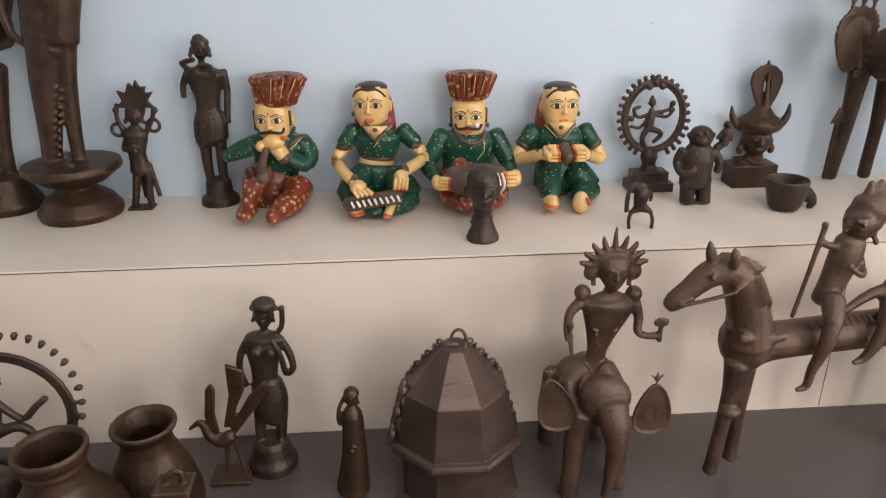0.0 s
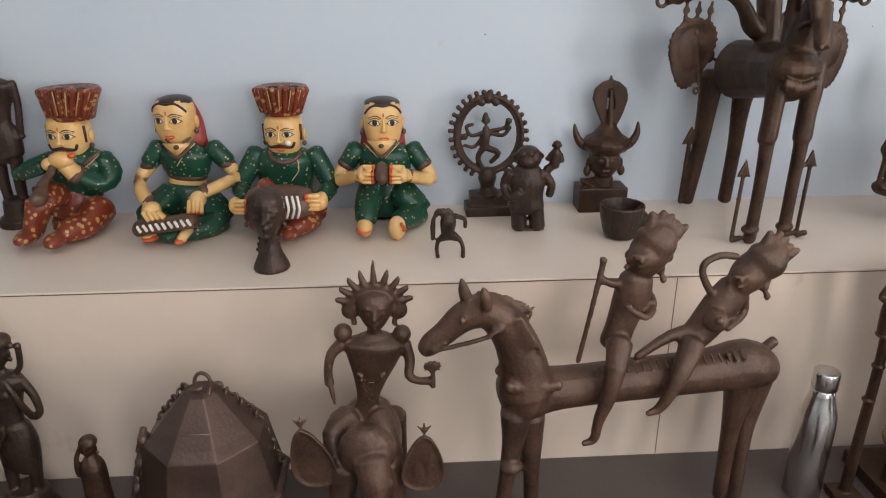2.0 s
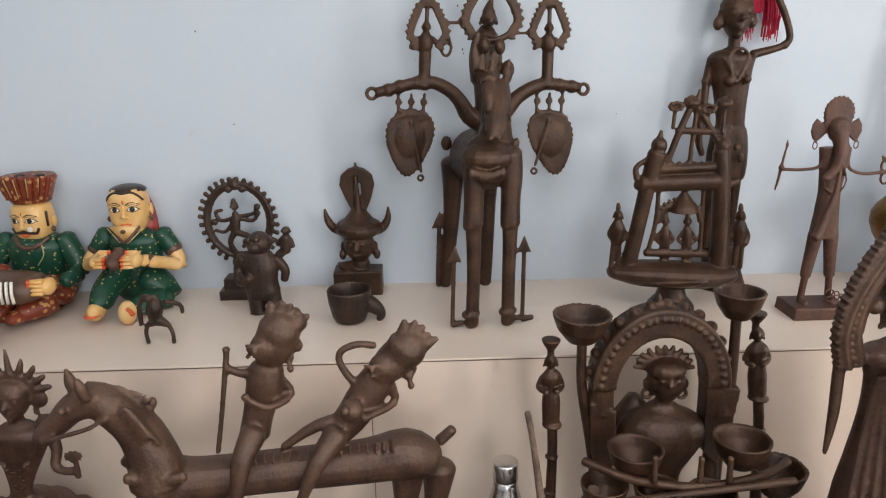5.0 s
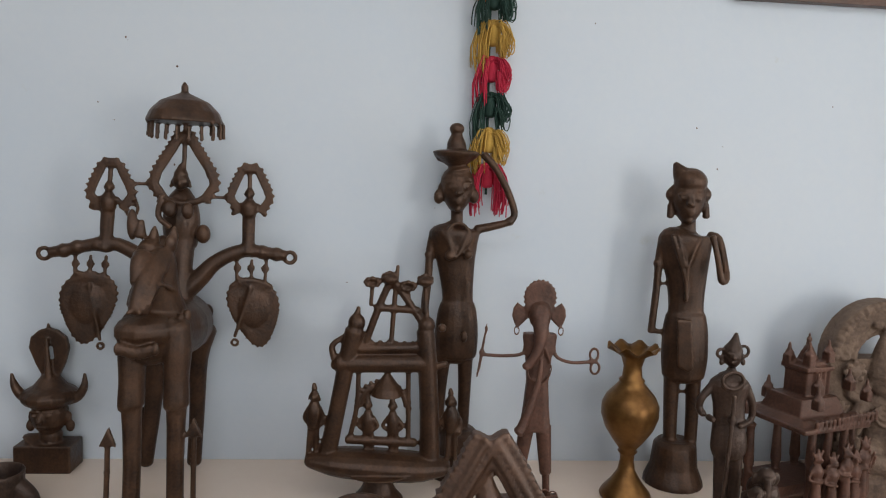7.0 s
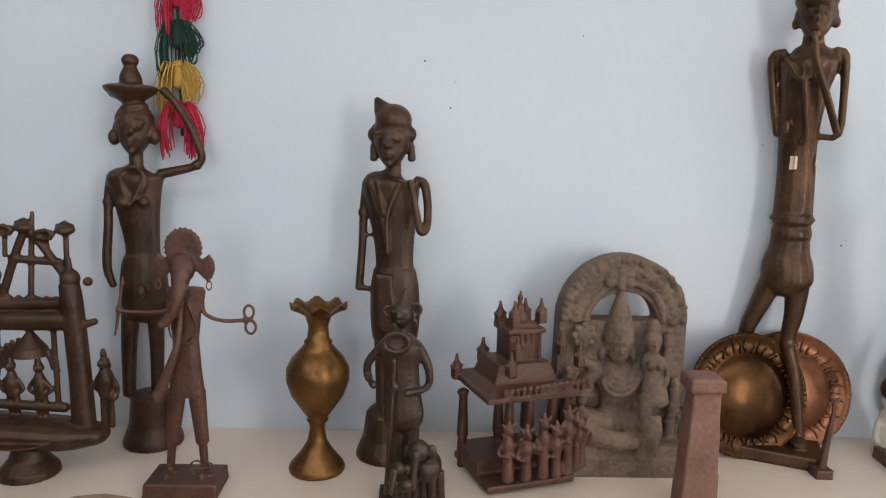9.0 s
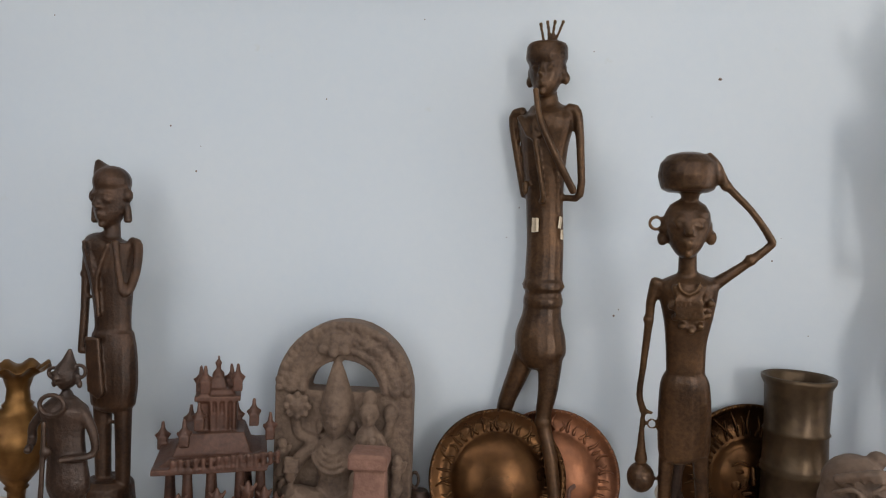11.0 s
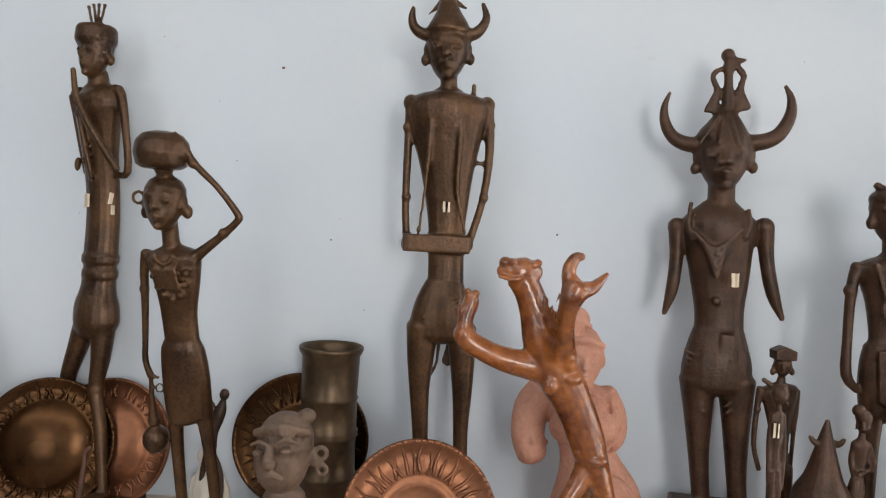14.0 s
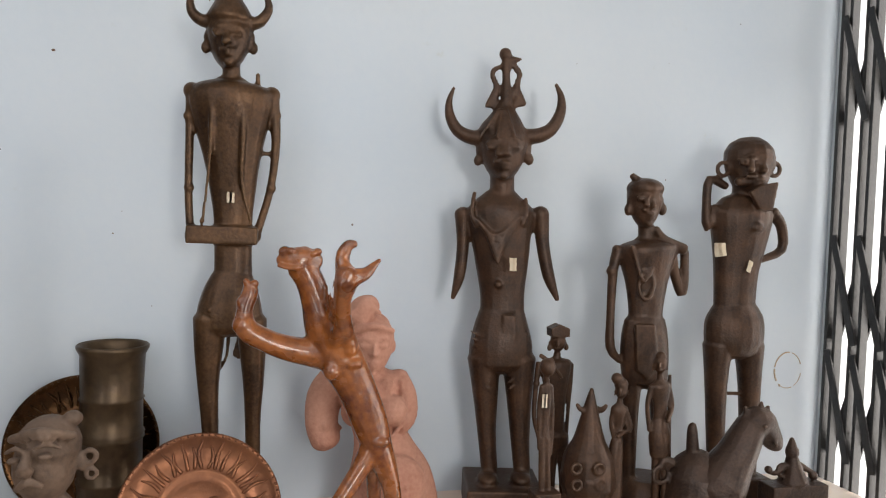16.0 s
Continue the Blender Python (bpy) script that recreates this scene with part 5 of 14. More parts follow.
c.tube((-0.035, 0, 0.144, 0.0063), (-0.032, 0, 0.106, 0.0051)).tube((-0.025, 0, 0.144, 0.0063), (-0.023, 0, 0.103, 0.0051)).tube((-0.032, 0, 0.206, 0.0062), (-0.032, 0, 0.218, 0.0037))
c.ball(0.016, 0, 0.196, 0.0087, 0.0098, 0.0087).tube((0.016, -0.001, 0.193, 0.0075), (0.015, -0.003, 0.188, 0.0044)).tube((0.014, -0.008, 0.199, 0.0026), (0.013, -0.009, 0.195, 0.0026))
c.tube((0.012, -0.007, 0.192, 0.0026), (0.016, -0.007, 0.191, 0.0026)).ball(0.007, 0, 0.195, 0.0015, 0.0029, 0.0015).ball(0.025, 0, 0.194, 0.0015, 0.0029, 0.0015)
c.tube((0.016, 0, 0.183, 0.0075), (0.017, 0, 0.167, 0.0113), (0.018, 0, 0.144, 0.0101)).tube((0.008, 0, 0.173, 0.0043), (-0.002, 0, 0.156, 0.004), (0.013, 0, 0.145, 0.0038))
c.tube((0.025, 0, 0.173, 0.0043), (0.036, 0, 0.155, 0.004), (0.023, 0, 0.145, 0.0038)).tube((0.013, 0, 0.143, 0.0063), (0.016, 0, 0.104, 0.0051)).tube((0.023, 0, 0.143, 0.0063), (0.025, 0, 0.102, 0.0051))
c.tube((0.015, 0, 0.205, 0.0062), (0.015, 0, 0.216, 0.0037)).lathe(0.004, 0, 0.218, (0, 0.0322), (0.013, 0.0272), (0.029, 0.0148), (0.041, 0.0062)).ball(-0.134, 0, 0.214, 0.0098, 0.0107, 0.0098)
c.tube((-0.134, -0.001, 0.211, 0.0084), (-0.135, -0.003, 0.206, 0.0049)).tube((-0.136, -0.009, 0.218, 0.0026), (-0.136, -0.011, 0.213, 0.0026)).tube((-0.138, -0.008, 0.209, 0.0026), (-0.133, -0.008, 0.209, 0.0026))
c.ball(-0.144, 0, 0.213, 0.0017, 0.0032, 0.0017).ball(-0.145, 0, 0.208, 0.0022, 0.0029, 0.0022).ball(-0.124, 0, 0.212, 0.0017, 0.0032, 0.0017).ball(-0.123, 0, 0.207, 0.0022, 0.003, 0.0022)
c.tube((-0.134, 0, 0.228, 0.0061), (-0.135, 0, 0.238, 0.0037)).tube((-0.134, 0, 0.2, 0.0098), (-0.134, 0, 0.184, 0.0148), (-0.136, 0, 0.154, 0.0112)).tube((-0.144, 0, 0.19, 0.0049), (-0.152, 0, 0.172, 0.0042), (-0.141, 0, 0.156, 0.0042))
c.tube((-0.124, 0, 0.19, 0.0049), (-0.115, 0, 0.167, 0.0042), (-0.126, 0, 0.153, 0.0042)).tube((-0.14, 0, 0.151, 0.0062), (-0.144, 0, 0.097, 0.005)).tube((-0.129, 0, 0.151, 0.0062), (-0.129, 0, 0.097, 0.005))
c.ball(0.129, 0, 0.207, 0.01, 0.0109, 0.01).tube((0.129, -0.001, 0.204, 0.0086), (0.128, -0.003, 0.199, 0.005)).tube((0.126, -0.009, 0.211, 0.0026), (0.125, -0.011, 0.206, 0.0026))
c.tube((0.124, -0.008, 0.202, 0.0026), (0.129, -0.008, 0.202, 0.0026)).ball(0.118, 0, 0.206, 0.0017, 0.0033, 0.0017).ball(0.118, 0, 0.201, 0.0022, 0.003, 0.0022)
c.ball(0.139, 0, 0.205, 0.0017, 0.0033, 0.0017).ball(0.14, 0, 0.2, 0.0022, 0.003, 0.0022).tube((0.128, 0, 0.221, 0.0063), (0.127, 0, 0.231, 0.0037)).tube((0.129, 0, 0.193, 0.0101), (0.131, 0, 0.176, 0.0151), (0.13, 0, 0.147, 0.0114))
c.tube((0.12, 0, 0.183, 0.005), (0.112, 0, 0.164, 0.0043), (0.125, 0, 0.149, 0.0043)).tube((0.14, 0, 0.182, 0.005), (0.151, 0, 0.16, 0.0043), (0.14, 0, 0.146, 0.0043))
c.tube((0.126, 0, 0.145, 0.0063), (0.125, 0, 0.09, 0.0051)).tube((0.138, 0, 0.144, 0.0064), (0.14, 0, 0.089, 0.0051)).ball(0.106, 0, 0.351, 0.0085, 0.0085, 0.0085)
c.ball(-0.094, 0, 0.276, 0.011, 0.011, 0.011).tube((0.09, 0, 0.272, 0.0074), (0.117, 0, 0.281, 0.0062)).ball(0.144, 0, 0.146, 0.0089, 0.0089, 0.0089).tube((0.131, 0, 0.163, 0.0051), (0.152, 0, 0.152, 0.0043))
for x, z in ((-0.029, 0.437), (0.038, 0.431)):
    # rosette finials of the upper frame
    for k in range(8):
        c.ball(x + 0.0125 * math.cos(0.785 * k), -0.004, z + 0.0075 * math.sin(0.785 * k), 0.0055, 0.0042, 0.006)
    c.tube((x, 0, z, 0.0045), (x + (0.004 if x > 0 else -0.002), 0, z - 0.045, 0.004))
c.done("swing_scene_statue", (1.747, 1.635, 1), BRONZE, "bronze swing frame with tiny figures on a dished stand", "statue", voxel=0.0023)

c = Clay()
c.ball(-0.037, 0, 0.74, 0.0159, 0.0127, 0.0159).tube((-0.037, 0, 0.73, 0.0106), (-0.037, 0, 0.712, 0.0192), (-0.036, 0, 0.696, 0.0203)).lathe(-0.037, 0, 0.662, (0, 0.015), (0.01, 0.0299), (0.021, 0.0449), (0.03, 0.0491), (0.034, 0.0384))
c.plate(0, 0.01, (-0.087, 0.694), (-0.062, 0.693), (-0.062, 0.669), (-0.075, 0.673)).ball(-0.033, 0, 0.624, 0.0333, 0.0374, 0.0333).tube((-0.032, -0.002, 0.612, 0.0287), (-0.03, -0.01, 0.592, 0.0166))
c.tube((-0.026, -0.03, 0.627, 0.0033), (-0.025, -0.036, 0.609, 0.0055)).tube((-0.033, -0.028, 0.599, 0.0029), (-0.019, -0.028, 0.599, 0.003)).ball(-0.04, -0.027, 0.621, 0.0059, 0.0034, 0.0059)
c.tube((-0.031, -0.031, 0.628, 0.0026), (-0.048, -0.025, 0.627, 0.0026)).ball(-0.067, 0, 0.617, 0.0056, 0.0111, 0.0056).ball(-0.07, 0, 0.599, 0.011, 0.0154, 0.011)
c.ball(-0.014, -0.027, 0.622, 0.0059, 0.0034, 0.0059).tube((-0.022, -0.031, 0.628, 0.0026), (-0.006, -0.025, 0.629, 0.0026)).ball(0.001, 0, 0.619, 0.0057, 0.0112, 0.0057)
c.ball(0.004, 0, 0.602, 0.0111, 0.0156, 0.0111).tube((-0.033, 0, 0.655, 0.0279), (-0.035, 0, 0.664, 0.0171)).tube((-0.031, 0, 0.58, 0.013), (-0.03, 0, 0.538, 0.013))
c.tube((-0.033, 0, 0.542, 0.0217), (-0.034, 0, 0.529, 0.0521), (-0.032, 0, 0.501, 0.0479), (-0.028, 0, 0.456, 0.0394), (-0.023, 0, 0.4, 0.033), (-0.022, 0, 0.372, 0.0331), flat=0.62)
c.tube((-0.053, -0.028, 0.529, 0.0042), (-0.032, -0.033, 0.476, 0.0043), (-0.006, -0.028, 0.531, 0.0043)).tube((-0.062, -0.026, 0.529, 0.0038), (-0.037, -0.033, 0.487, 0.0038))
c.hoop(-0.029, -0.028, 0.519, 0.0234, 0.0038, 0.0277).ball(-0.007, -0.03, 0.482, 0.0096, 0.0096, 0.0096).ball(-0.045, -0.03, 0.479, 0.0107, 0.0107, 0.0107)
c.tube((-0.022, 0, 0.375, 0.0364), (-0.022, 0, 0.355, 0.042), (-0.022, 0, 0.309, 0.0467), (-0.022, 0, 0.265, 0.0447), (-0.022, 0, 0.258, 0.0369), flat=0.66)
c.ball(-0.011, -0.045, 0.313, 0.0075, 0.0129, 0.0075).tube((-0.049, 0, 0.265, 0.0178), (-0.054, 0, 0.186, 0.0146), (-0.056, 0, 0.098, 0.0124)).tube((-0.001, 0, 0.265, 0.0168), (0, 0, 0.186, 0.0136), (-0.001, 0, 0.097, 0.0125))
c.tube((-0.076, 0, 0.526, 0.0108), (-0.084, 0, 0.488, 0.0087), (-0.086, 0, 0.433, 0.0087), (-0.091, 0, 0.354, 0.0088), (-0.08, 0, 0.315, 0.0066)).ball(-0.086, 0, 0.477, 0.0097, 0.0097, 0.0097)
c.tube((0.012, 0, 0.533, 0.0098), (0.047, 0, 0.541, 0.0088), (0.082, 0, 0.552, 0.0077), (0.091, 0, 0.572, 0.0077), (0.073, 0, 0.619, 0.0076), (0.046, 0, 0.664, 0.0076), (0.022, 0, 0.689, 0.0086))
c.ball(0.082, 0, 0.552, 0.0099, 0.0099, 0.0099).lathe(-0.011, 0, 0, (0, 0.0575), (0.009, 0.0575), (0.041, 0.0458), (0.097, 0.041), (0.104, 0.0341))
c.head(-0.032, 0.0, 0.616, 0.0355, 0.047)
c.done("pot_lady_statue", (1.918, 1.775, 1), BRONZE, "tall bronze woman balancing pots on her head", "statue")

c = Clay()
# toothed leaf crown, sheet ears, hanging trunk
rim = [(0.027 * math.sin(a) * (1 - 0.12 * math.cos(a)), 0.418 - 0.034 * math.cos(a)) for a in (math.pi * k / 12 for k in range(2, 23))]
c.plate(0, 0.008, *rim).toothed(0, 0.007, rim[::-1], 0.001, 0.0068, 0.0048)
for q in (-1, 1):
    c.plate(0.002, 0.006, (q * 0.02, 0.392), (q * 0.026, 0.4), (q * 0.042, 0.412), (q * 0.05, 0.4), (q * 0.051, 0.385), (q * 0.046, 0.371), (q * 0.038, 0.366), (q * 0.028, 0.375), (q * 0.02, 0.384))
    c.hoop(q * 0.042, -0.002, 0.359, 0.0045, 0.0018, 0.0075)
    c.ball(q * 0.01, -0.021, 0.388, 0.0035, 0.0025, 0.003)
c.tube((0, 0, 0.405, 0.018), (0, -0.006, 0.39, 0.021), (0, -0.008, 0.375, 0.0185), flat=0.8)
c.tube((0, -0.01, 0.384, 0.017), (0, -0.022, 0.36, 0.0135), (-0.003, -0.028, 0.337, 0.0105), (-0.012, -0.03, 0.315, 0.0088), (-0.023, -0.03, 0.3, 0.0085)).ball(-0.026, -0.031, 0.299, 0.0085, 0.0075, 0.0085)
c.tube((0.008, -0.02, 0.372, 0.0035), (0.014, -0.028, 0.358, 0.0022))
# sheet-like torso and thighs
for lo, hi, w0, w1 in ((0.262, 0.355, 0.0205, 0.031), (0.165, 0.264, 0.03, 0.0205)):
    c.paint(rings(c.bm, [[(0.002 + sx * w * 0.98, sy * 0.013, z) for sx, sy in ((-1, -0.6), (-0.5, -1), (0.5, -1), (1, -0.6), (1, 0.6), (0.5, 1), (-0.5, 1), (-1, 0.6))] for z, w in ((lo, w0), ((lo + hi) / 2, (w0 + w1) / 2 - 0.001), (hi, w1))]))
for q, x0, x1 in ((-1, -0.014, -0.029), (1, 0.018, 0.031)):
    c.tube((x0, 0, 0.175, 0.0155), (x0 + (x1 - x0) * 0.3, 0, 0.135, 0.0135), (x0 + (x1 - x0) * 0.7, 0, 0.083, 0.0115), flat=0.8).tube((x0 + (x1 - x0) * 0.7, 0, 0.085, 0.0075), (x1, 0, 0.028, 0.007)).ball(x1, -0.01, 0.03, 0.0085, 0.005, 0.016)
# long horn held to the trunk, arms, spear and knotted rope
c.tube((0.004, -0.024, 0.335, 0.003), (-0.002, -0.03, 0.27, 0.0055), (-0.012, -0.032, 0.235, 0.0075), (-0.03, -0.036, 0.186, 0.0095), (-0.036, -0.037, 0.176, 0.0115))
c.tube((-0.024, 0, 0.35, 0.006), (-0.024, -0.002, 0.325, 0.0042), (-0.034, -0.004, 0.314, 0.0036), (-0.07, -0.004, 0.311, 0.0034), (-0.107, -0.004, 0.313, 0.0036))
c.ball(-0.106, -0.004, 0.316, 0.0058, 0.007, 0.0058).tube((-0.1, -0.004, 0.36, 0.0022), (-0.106, -0.004, 0.32, 0.003), (-0.11, -0.004, 0.29, 0.003), (-0.114, -0.004, 0.27, 0.0018)).plate(-0.004, 0.005, (-0.103, 0.362), (-0.099, 0.372), (-0.096, 0.36), (-0.101, 0.35))
c.tube((0.03, 0, 0.35, 0.006), (0.03, -0.002, 0.325, 0.0042), (0.038, -0.004, 0.309, 0.0036), (0.065, -0.004, 0.3, 0.0034), (0.104, -0.004, 0.302, 0.0036))
c.hoop(0.108, -0.004, 0.316, 0.008, 0.0028, 0.0115).hoop(0.111, -0.004, 0.29, 0.0085, 0.0028, 0.0115)
c.tube((0.01, -0.015, 0.33, 0.002), (0.024, -0.016, 0.29, 0.002), (0.008, -0.017, 0.262, 0.002), (-0.018, -0.016, 0.275, 0.002), (-0.02, -0.015, 0.31, 0.002))
c.hoop(0.022, -0.02, 0.045, 0.011, 0.0022, 0.013).hoop(0.04, -0.012, 0.04, 0.009, 0.0022, 0.011).tube((0.01, -0.03, 0.045, 0.002), (0.045, -0.028, 0.05, 0.002)).block(0.0, -0.004, 0, 0.124, 0.085, 0.026, taper=0.97)
c.done("thin_elephant_god_statue", (2.031, 1.589, 1), RUST, "slender reddish bronze elephant-headed god on a plinth", "statue", voxel=0.0022)

c = Clay()
c.ball(-0.007, 0, 0.648, 0.0345, 0.03, 0.0345).tube((-0.01, 0, 0.65, 0.0289), (-0.026, 0, 0.664, 0.0199), (-0.04, 0, 0.686, 0.0055)).hoop(-0.009, 0, 0.633, 0.0345, 0.0056, 0.01)
c.ball(-0.009, 0, 0.618, 0.0334, 0.0368, 0.0334).tube((-0.009, -0.002, 0.607, 0.0288), (-0.009, -0.01, 0.588, 0.0167)).tube((-0.013, -0.03, 0.621, 0.0033), (-0.014, -0.036, 0.604, 0.0055))
c.tube((-0.019, -0.028, 0.594, 0.003), (-0.004, -0.028, 0.595, 0.003)).ball(-0.026, -0.027, 0.615, 0.0059, 0.0033, 0.0059).tube((-0.019, -0.031, 0.622, 0.0026), (-0.034, -0.025, 0.622, 0.0026))
c.ball(-0.043, 0, 0.611, 0.0057, 0.011, 0.0057).ball(0, -0.027, 0.616, 0.0059, 0.0033, 0.0059).tube((-0.01, -0.031, 0.622, 0.0026), (0.008, -0.025, 0.623, 0.0026))
c.ball(0.026, 0, 0.613, 0.0057, 0.0111, 0.0057).ball(-0.046, 0, 0.621, 0.01, 0.0133, 0.01).tube((-0.045, 0, 0.601, 0.0056), (-0.043, 0, 0.575, 0.0078))
c.ball(0.027, 0, 0.623, 0.0101, 0.0134, 0.0101).tube((0.028, 0, 0.603, 0.0056), (0.029, 0, 0.577, 0.0079)).tube((-0.006, 0, 0.577, 0.0146), (-0.004, 0, 0.543, 0.0146))
c.tube((-0.008, 0, 0.548, 0.0225), (-0.01, 0, 0.536, 0.0539), (-0.007, 0, 0.504, 0.0519), (-0.002, 0, 0.448, 0.042), (0.001, 0, 0.391, 0.0365), (0.002, 0, 0.363, 0.039), flat=0.62)
c.tube((-0.041, -0.03, 0.538, 0.0039), (-0.012, -0.033, 0.452, 0.004), (-0.005, -0.03, 0.402, 0.004)).tube((0.014, -0.03, 0.534, 0.004), (-0.006, -0.035, 0.474, 0.004), (-0.006, -0.03, 0.419, 0.004))
c.tube((-0.03, -0.031, 0.538, 0.0035), (-0.012, -0.035, 0.474, 0.0035)).tube((0.002, 0, 0.369, 0.0412), (0.003, 0, 0.334, 0.0471), (0.005, 0, 0.277, 0.0485), (0.005, 0, 0.236, 0.0441), flat=0.66)
c.plate(-0.04, 0.008, (-0.024, 0.365), (0.006, 0.365), (0.018, 0.264), (0.007, 0.253), (-0.016, 0.266)).tube((-0.018, 0, 0.241, 0.0173), (-0.016, 0, 0.162, 0.0152), (-0.013, 0, 0.086, 0.0141))
c.tube((0.027, 0, 0.242, 0.0163), (0.029, 0, 0.161, 0.0141), (0.03, 0, 0.085, 0.013)).tube((-0.054, 0, 0.529, 0.0112), (-0.06, 0, 0.48, 0.009), (-0.062, 0, 0.413, 0.0079), (-0.067, 0, 0.328, 0.008))
c.ball(-0.062, 0, 0.475, 0.0101, 0.0101, 0.0101).tube((-0.061, 0, 0.432, 0.0034), (-0.033, 0, 0.433, 0.0034)).tube((-0.068, 0, 0.331, 0.0068), (-0.044, 0, 0.328, 0.0046))
c.tube((-0.007, 0, 0.202, 0.0035), (0.025, 0, 0.202, 0.0035)).tube((0.039, 0, 0.538, 0.0102), (0.056, -0.005, 0.532, 0.009), (0.066, -0.02, 0.49, 0.0079), (0.068, -0.04, 0.454, 0.0078), (0.058, -0.045, 0.45, 0.0075), (0.05, -0.045, 0.485, 0.0064), (0.04, -0.042, 0.525, 0.0062), (0.036, -0.04, 0.538, 0.008))
c.lathe(-0.002, 0, 0, (0, 0.0632), (0.01, 0.062), (0.039, 0.0499), (0.086, 0.0449), (0.096, 0.0354))
c.head(-0.009, 0.0, 0.61, 0.0355, 0.047)
c.done("turbaned_man_statue", (2.377, 1.735, 1), BRONZE, "tall bronze turbaned man with a bent arm on a round base", "statue", turn=-12)

c = Clay()
c.tube((0.009, 0, 0.368, 0.0031), (0.007, 0, 0.35, 0.0102), (0.005, 0, 0.337, 0.0184)).ball(0.004, 0, 0.326, 0.0194, 0.0222, 0.0194).tube((0.004, -0.001, 0.32, 0.0167), (0.004, -0.006, 0.309, 0.0097))
c.tube((-0.001, -0.017, 0.332, 0.0026), (-0.002, -0.021, 0.323, 0.0032)).tube((-0.004, -0.016, 0.315, 0.0026), (0.004, -0.016, 0.316, 0.0026)).ball(-0.008, -0.016, 0.328, 0.0034, 0.002, 0.0034)
c.tube((-0.004, -0.018, 0.333, 0.0026), (-0.013, -0.015, 0.332, 0.0026)).ball(-0.016, 0, 0.322, 0.0033, 0.0066, 0.0033).ball(-0.016, 0, 0.312, 0.0047, 0.0067, 0.0047)
c.ball(0.007, -0.016, 0.329, 0.0035, 0.002, 0.0035).tube((0.001, -0.018, 0.333, 0.0026), (0.012, -0.015, 0.332, 0.0026)).ball(0.024, 0, 0.323, 0.0033, 0.0067, 0.0033)
c.ball(0.026, 0, 0.312, 0.0047, 0.0068, 0.0047).hoop(0.025, 0, 0.333, 0.0103, 0.0031, 0.0103).hoop(-0.018, 0, 0.329, 0.0081, 0.0031, 0.0081).tube((0.005, 0, 0.298, 0.0092), (0.004, 0, 0.283, 0.0123))
c.tube((0.002, 0, 0.286, 0.0246), (0.002, 0, 0.27, 0.0391), (0.004, 0, 0.236, 0.031), (0.007, 0, 0.194, 0.0312), (0.01, 0, 0.152, 0.0355), (0.012, 0, 0.133, 0.0314), flat=0.65)
c.hoop(-0.004, -0.025, 0.283, 0.0201, 0.004, 0.0161).tube((-0.029, 0, 0.267, 0.0092), (-0.05, 0, 0.242, 0.0072), (-0.051, 0, 0.218, 0.0072), (-0.039, -0.03, 0.21, 0.006))
c.tube((0.035, 0, 0.265, 0.0093), (0.051, 0, 0.231, 0.0073), (0.049, 0, 0.199, 0.0063), (0.013, -0.03, 0.198, 0.0051)).tube((-0.007, -0.04, 0.259, 0.004), (-0.008, -0.04, 0.198, 0.004), (-0.015, -0.04, 0.027, 0.0041))
c.ball(-0.006, -0.035, 0.212, 0.0091, 0.0091, 0.0091).tube((-0.003, 0, 0.136, 0.0146), (0.002, 0, 0.011, 0.0117)).tube((0.025, 0, 0.136, 0.0136), (0.029, 0, 0.016, 0.0106))
c.block(0.015, 0, 0, 0.085, 0.06, 0.01)
c.done("spearman_figurine", (2.393, 1.56, 1), DARK, "small dark bronze spearman with large earrings", "statue", voxel=0.0022)

c = Clay()
c.ball(0.001, 0, 0.088, 0.0263, 0.0263, 0.035).ball(-0.012, -0.03, 0.127, 0.0167, 0.0177, 0.0167).tube((-0.017, -0.045, 0.129, 0.0077), (-0.02, -0.05, 0.097, 0.0058), (-0.021, -0.05, 0.072, 0.0049))
c.ball(-0.028, -0.025, 0.122, 0.0088, 0.0128, 0.005).ball(0.008, -0.025, 0.122, 0.0089, 0.0129, 0.005).tube((-0.02, -0.02, 0.087, 0.0089), (-0.016, -0.02, 0.026, 0.008))
c.tube((0.008, -0.02, 0.087, 0.009), (0.012, -0.02, 0.025, 0.008)).tube((-0.006, 0.02, 0.068, 0.0093), (-0.002, 0.02, 0.005, 0.0083)).tube((0.023, 0.02, 0.068, 0.0093), (0.028, 0.02, 0.004, 0.0083))
c.done("small_elephant_figurine", (2.442, 1.5, 1), DARK, "tiny dark bronze elephant figurine", "statue", voxel=0.0022, group="tiny elephants")

c = Clay()
c.ball(0.001, 0, 0.08, 0.0173, 0.0173, 0.035).ball(-0.011, -0.03, 0.111, 0.011, 0.0116, 0.011).tube((-0.016, -0.045, 0.115, 0.0051), (-0.019, -0.05, 0.094, 0.0038), (-0.021, -0.05, 0.078, 0.0032))
c.ball(-0.02, -0.025, 0.107, 0.0058, 0.0084, 0.005).ball(0.003, -0.025, 0.106, 0.0059, 0.0085, 0.005).tube((-0.015, -0.02, 0.083, 0.0059), (-0.012, -0.02, 0.033, 0.0053))
c.tube((0.004, -0.02, 0.083, 0.0059), (0.006, -0.02, 0.032, 0.0053)).tube((-0.001, 0.02, 0.06, 0.0061), (0.001, 0.02, 0.004, 0.0055)).tube((0.018, 0.02, 0.06, 0.0061), (0.021, 0.02, 0.004, 0.0055))
c.done("small_elephant_figurine", (2.409, 1.47, 1), DARK, "tiny dark bronze elephant figurine", "statue", voxel=0.0022, group="tiny elephants")
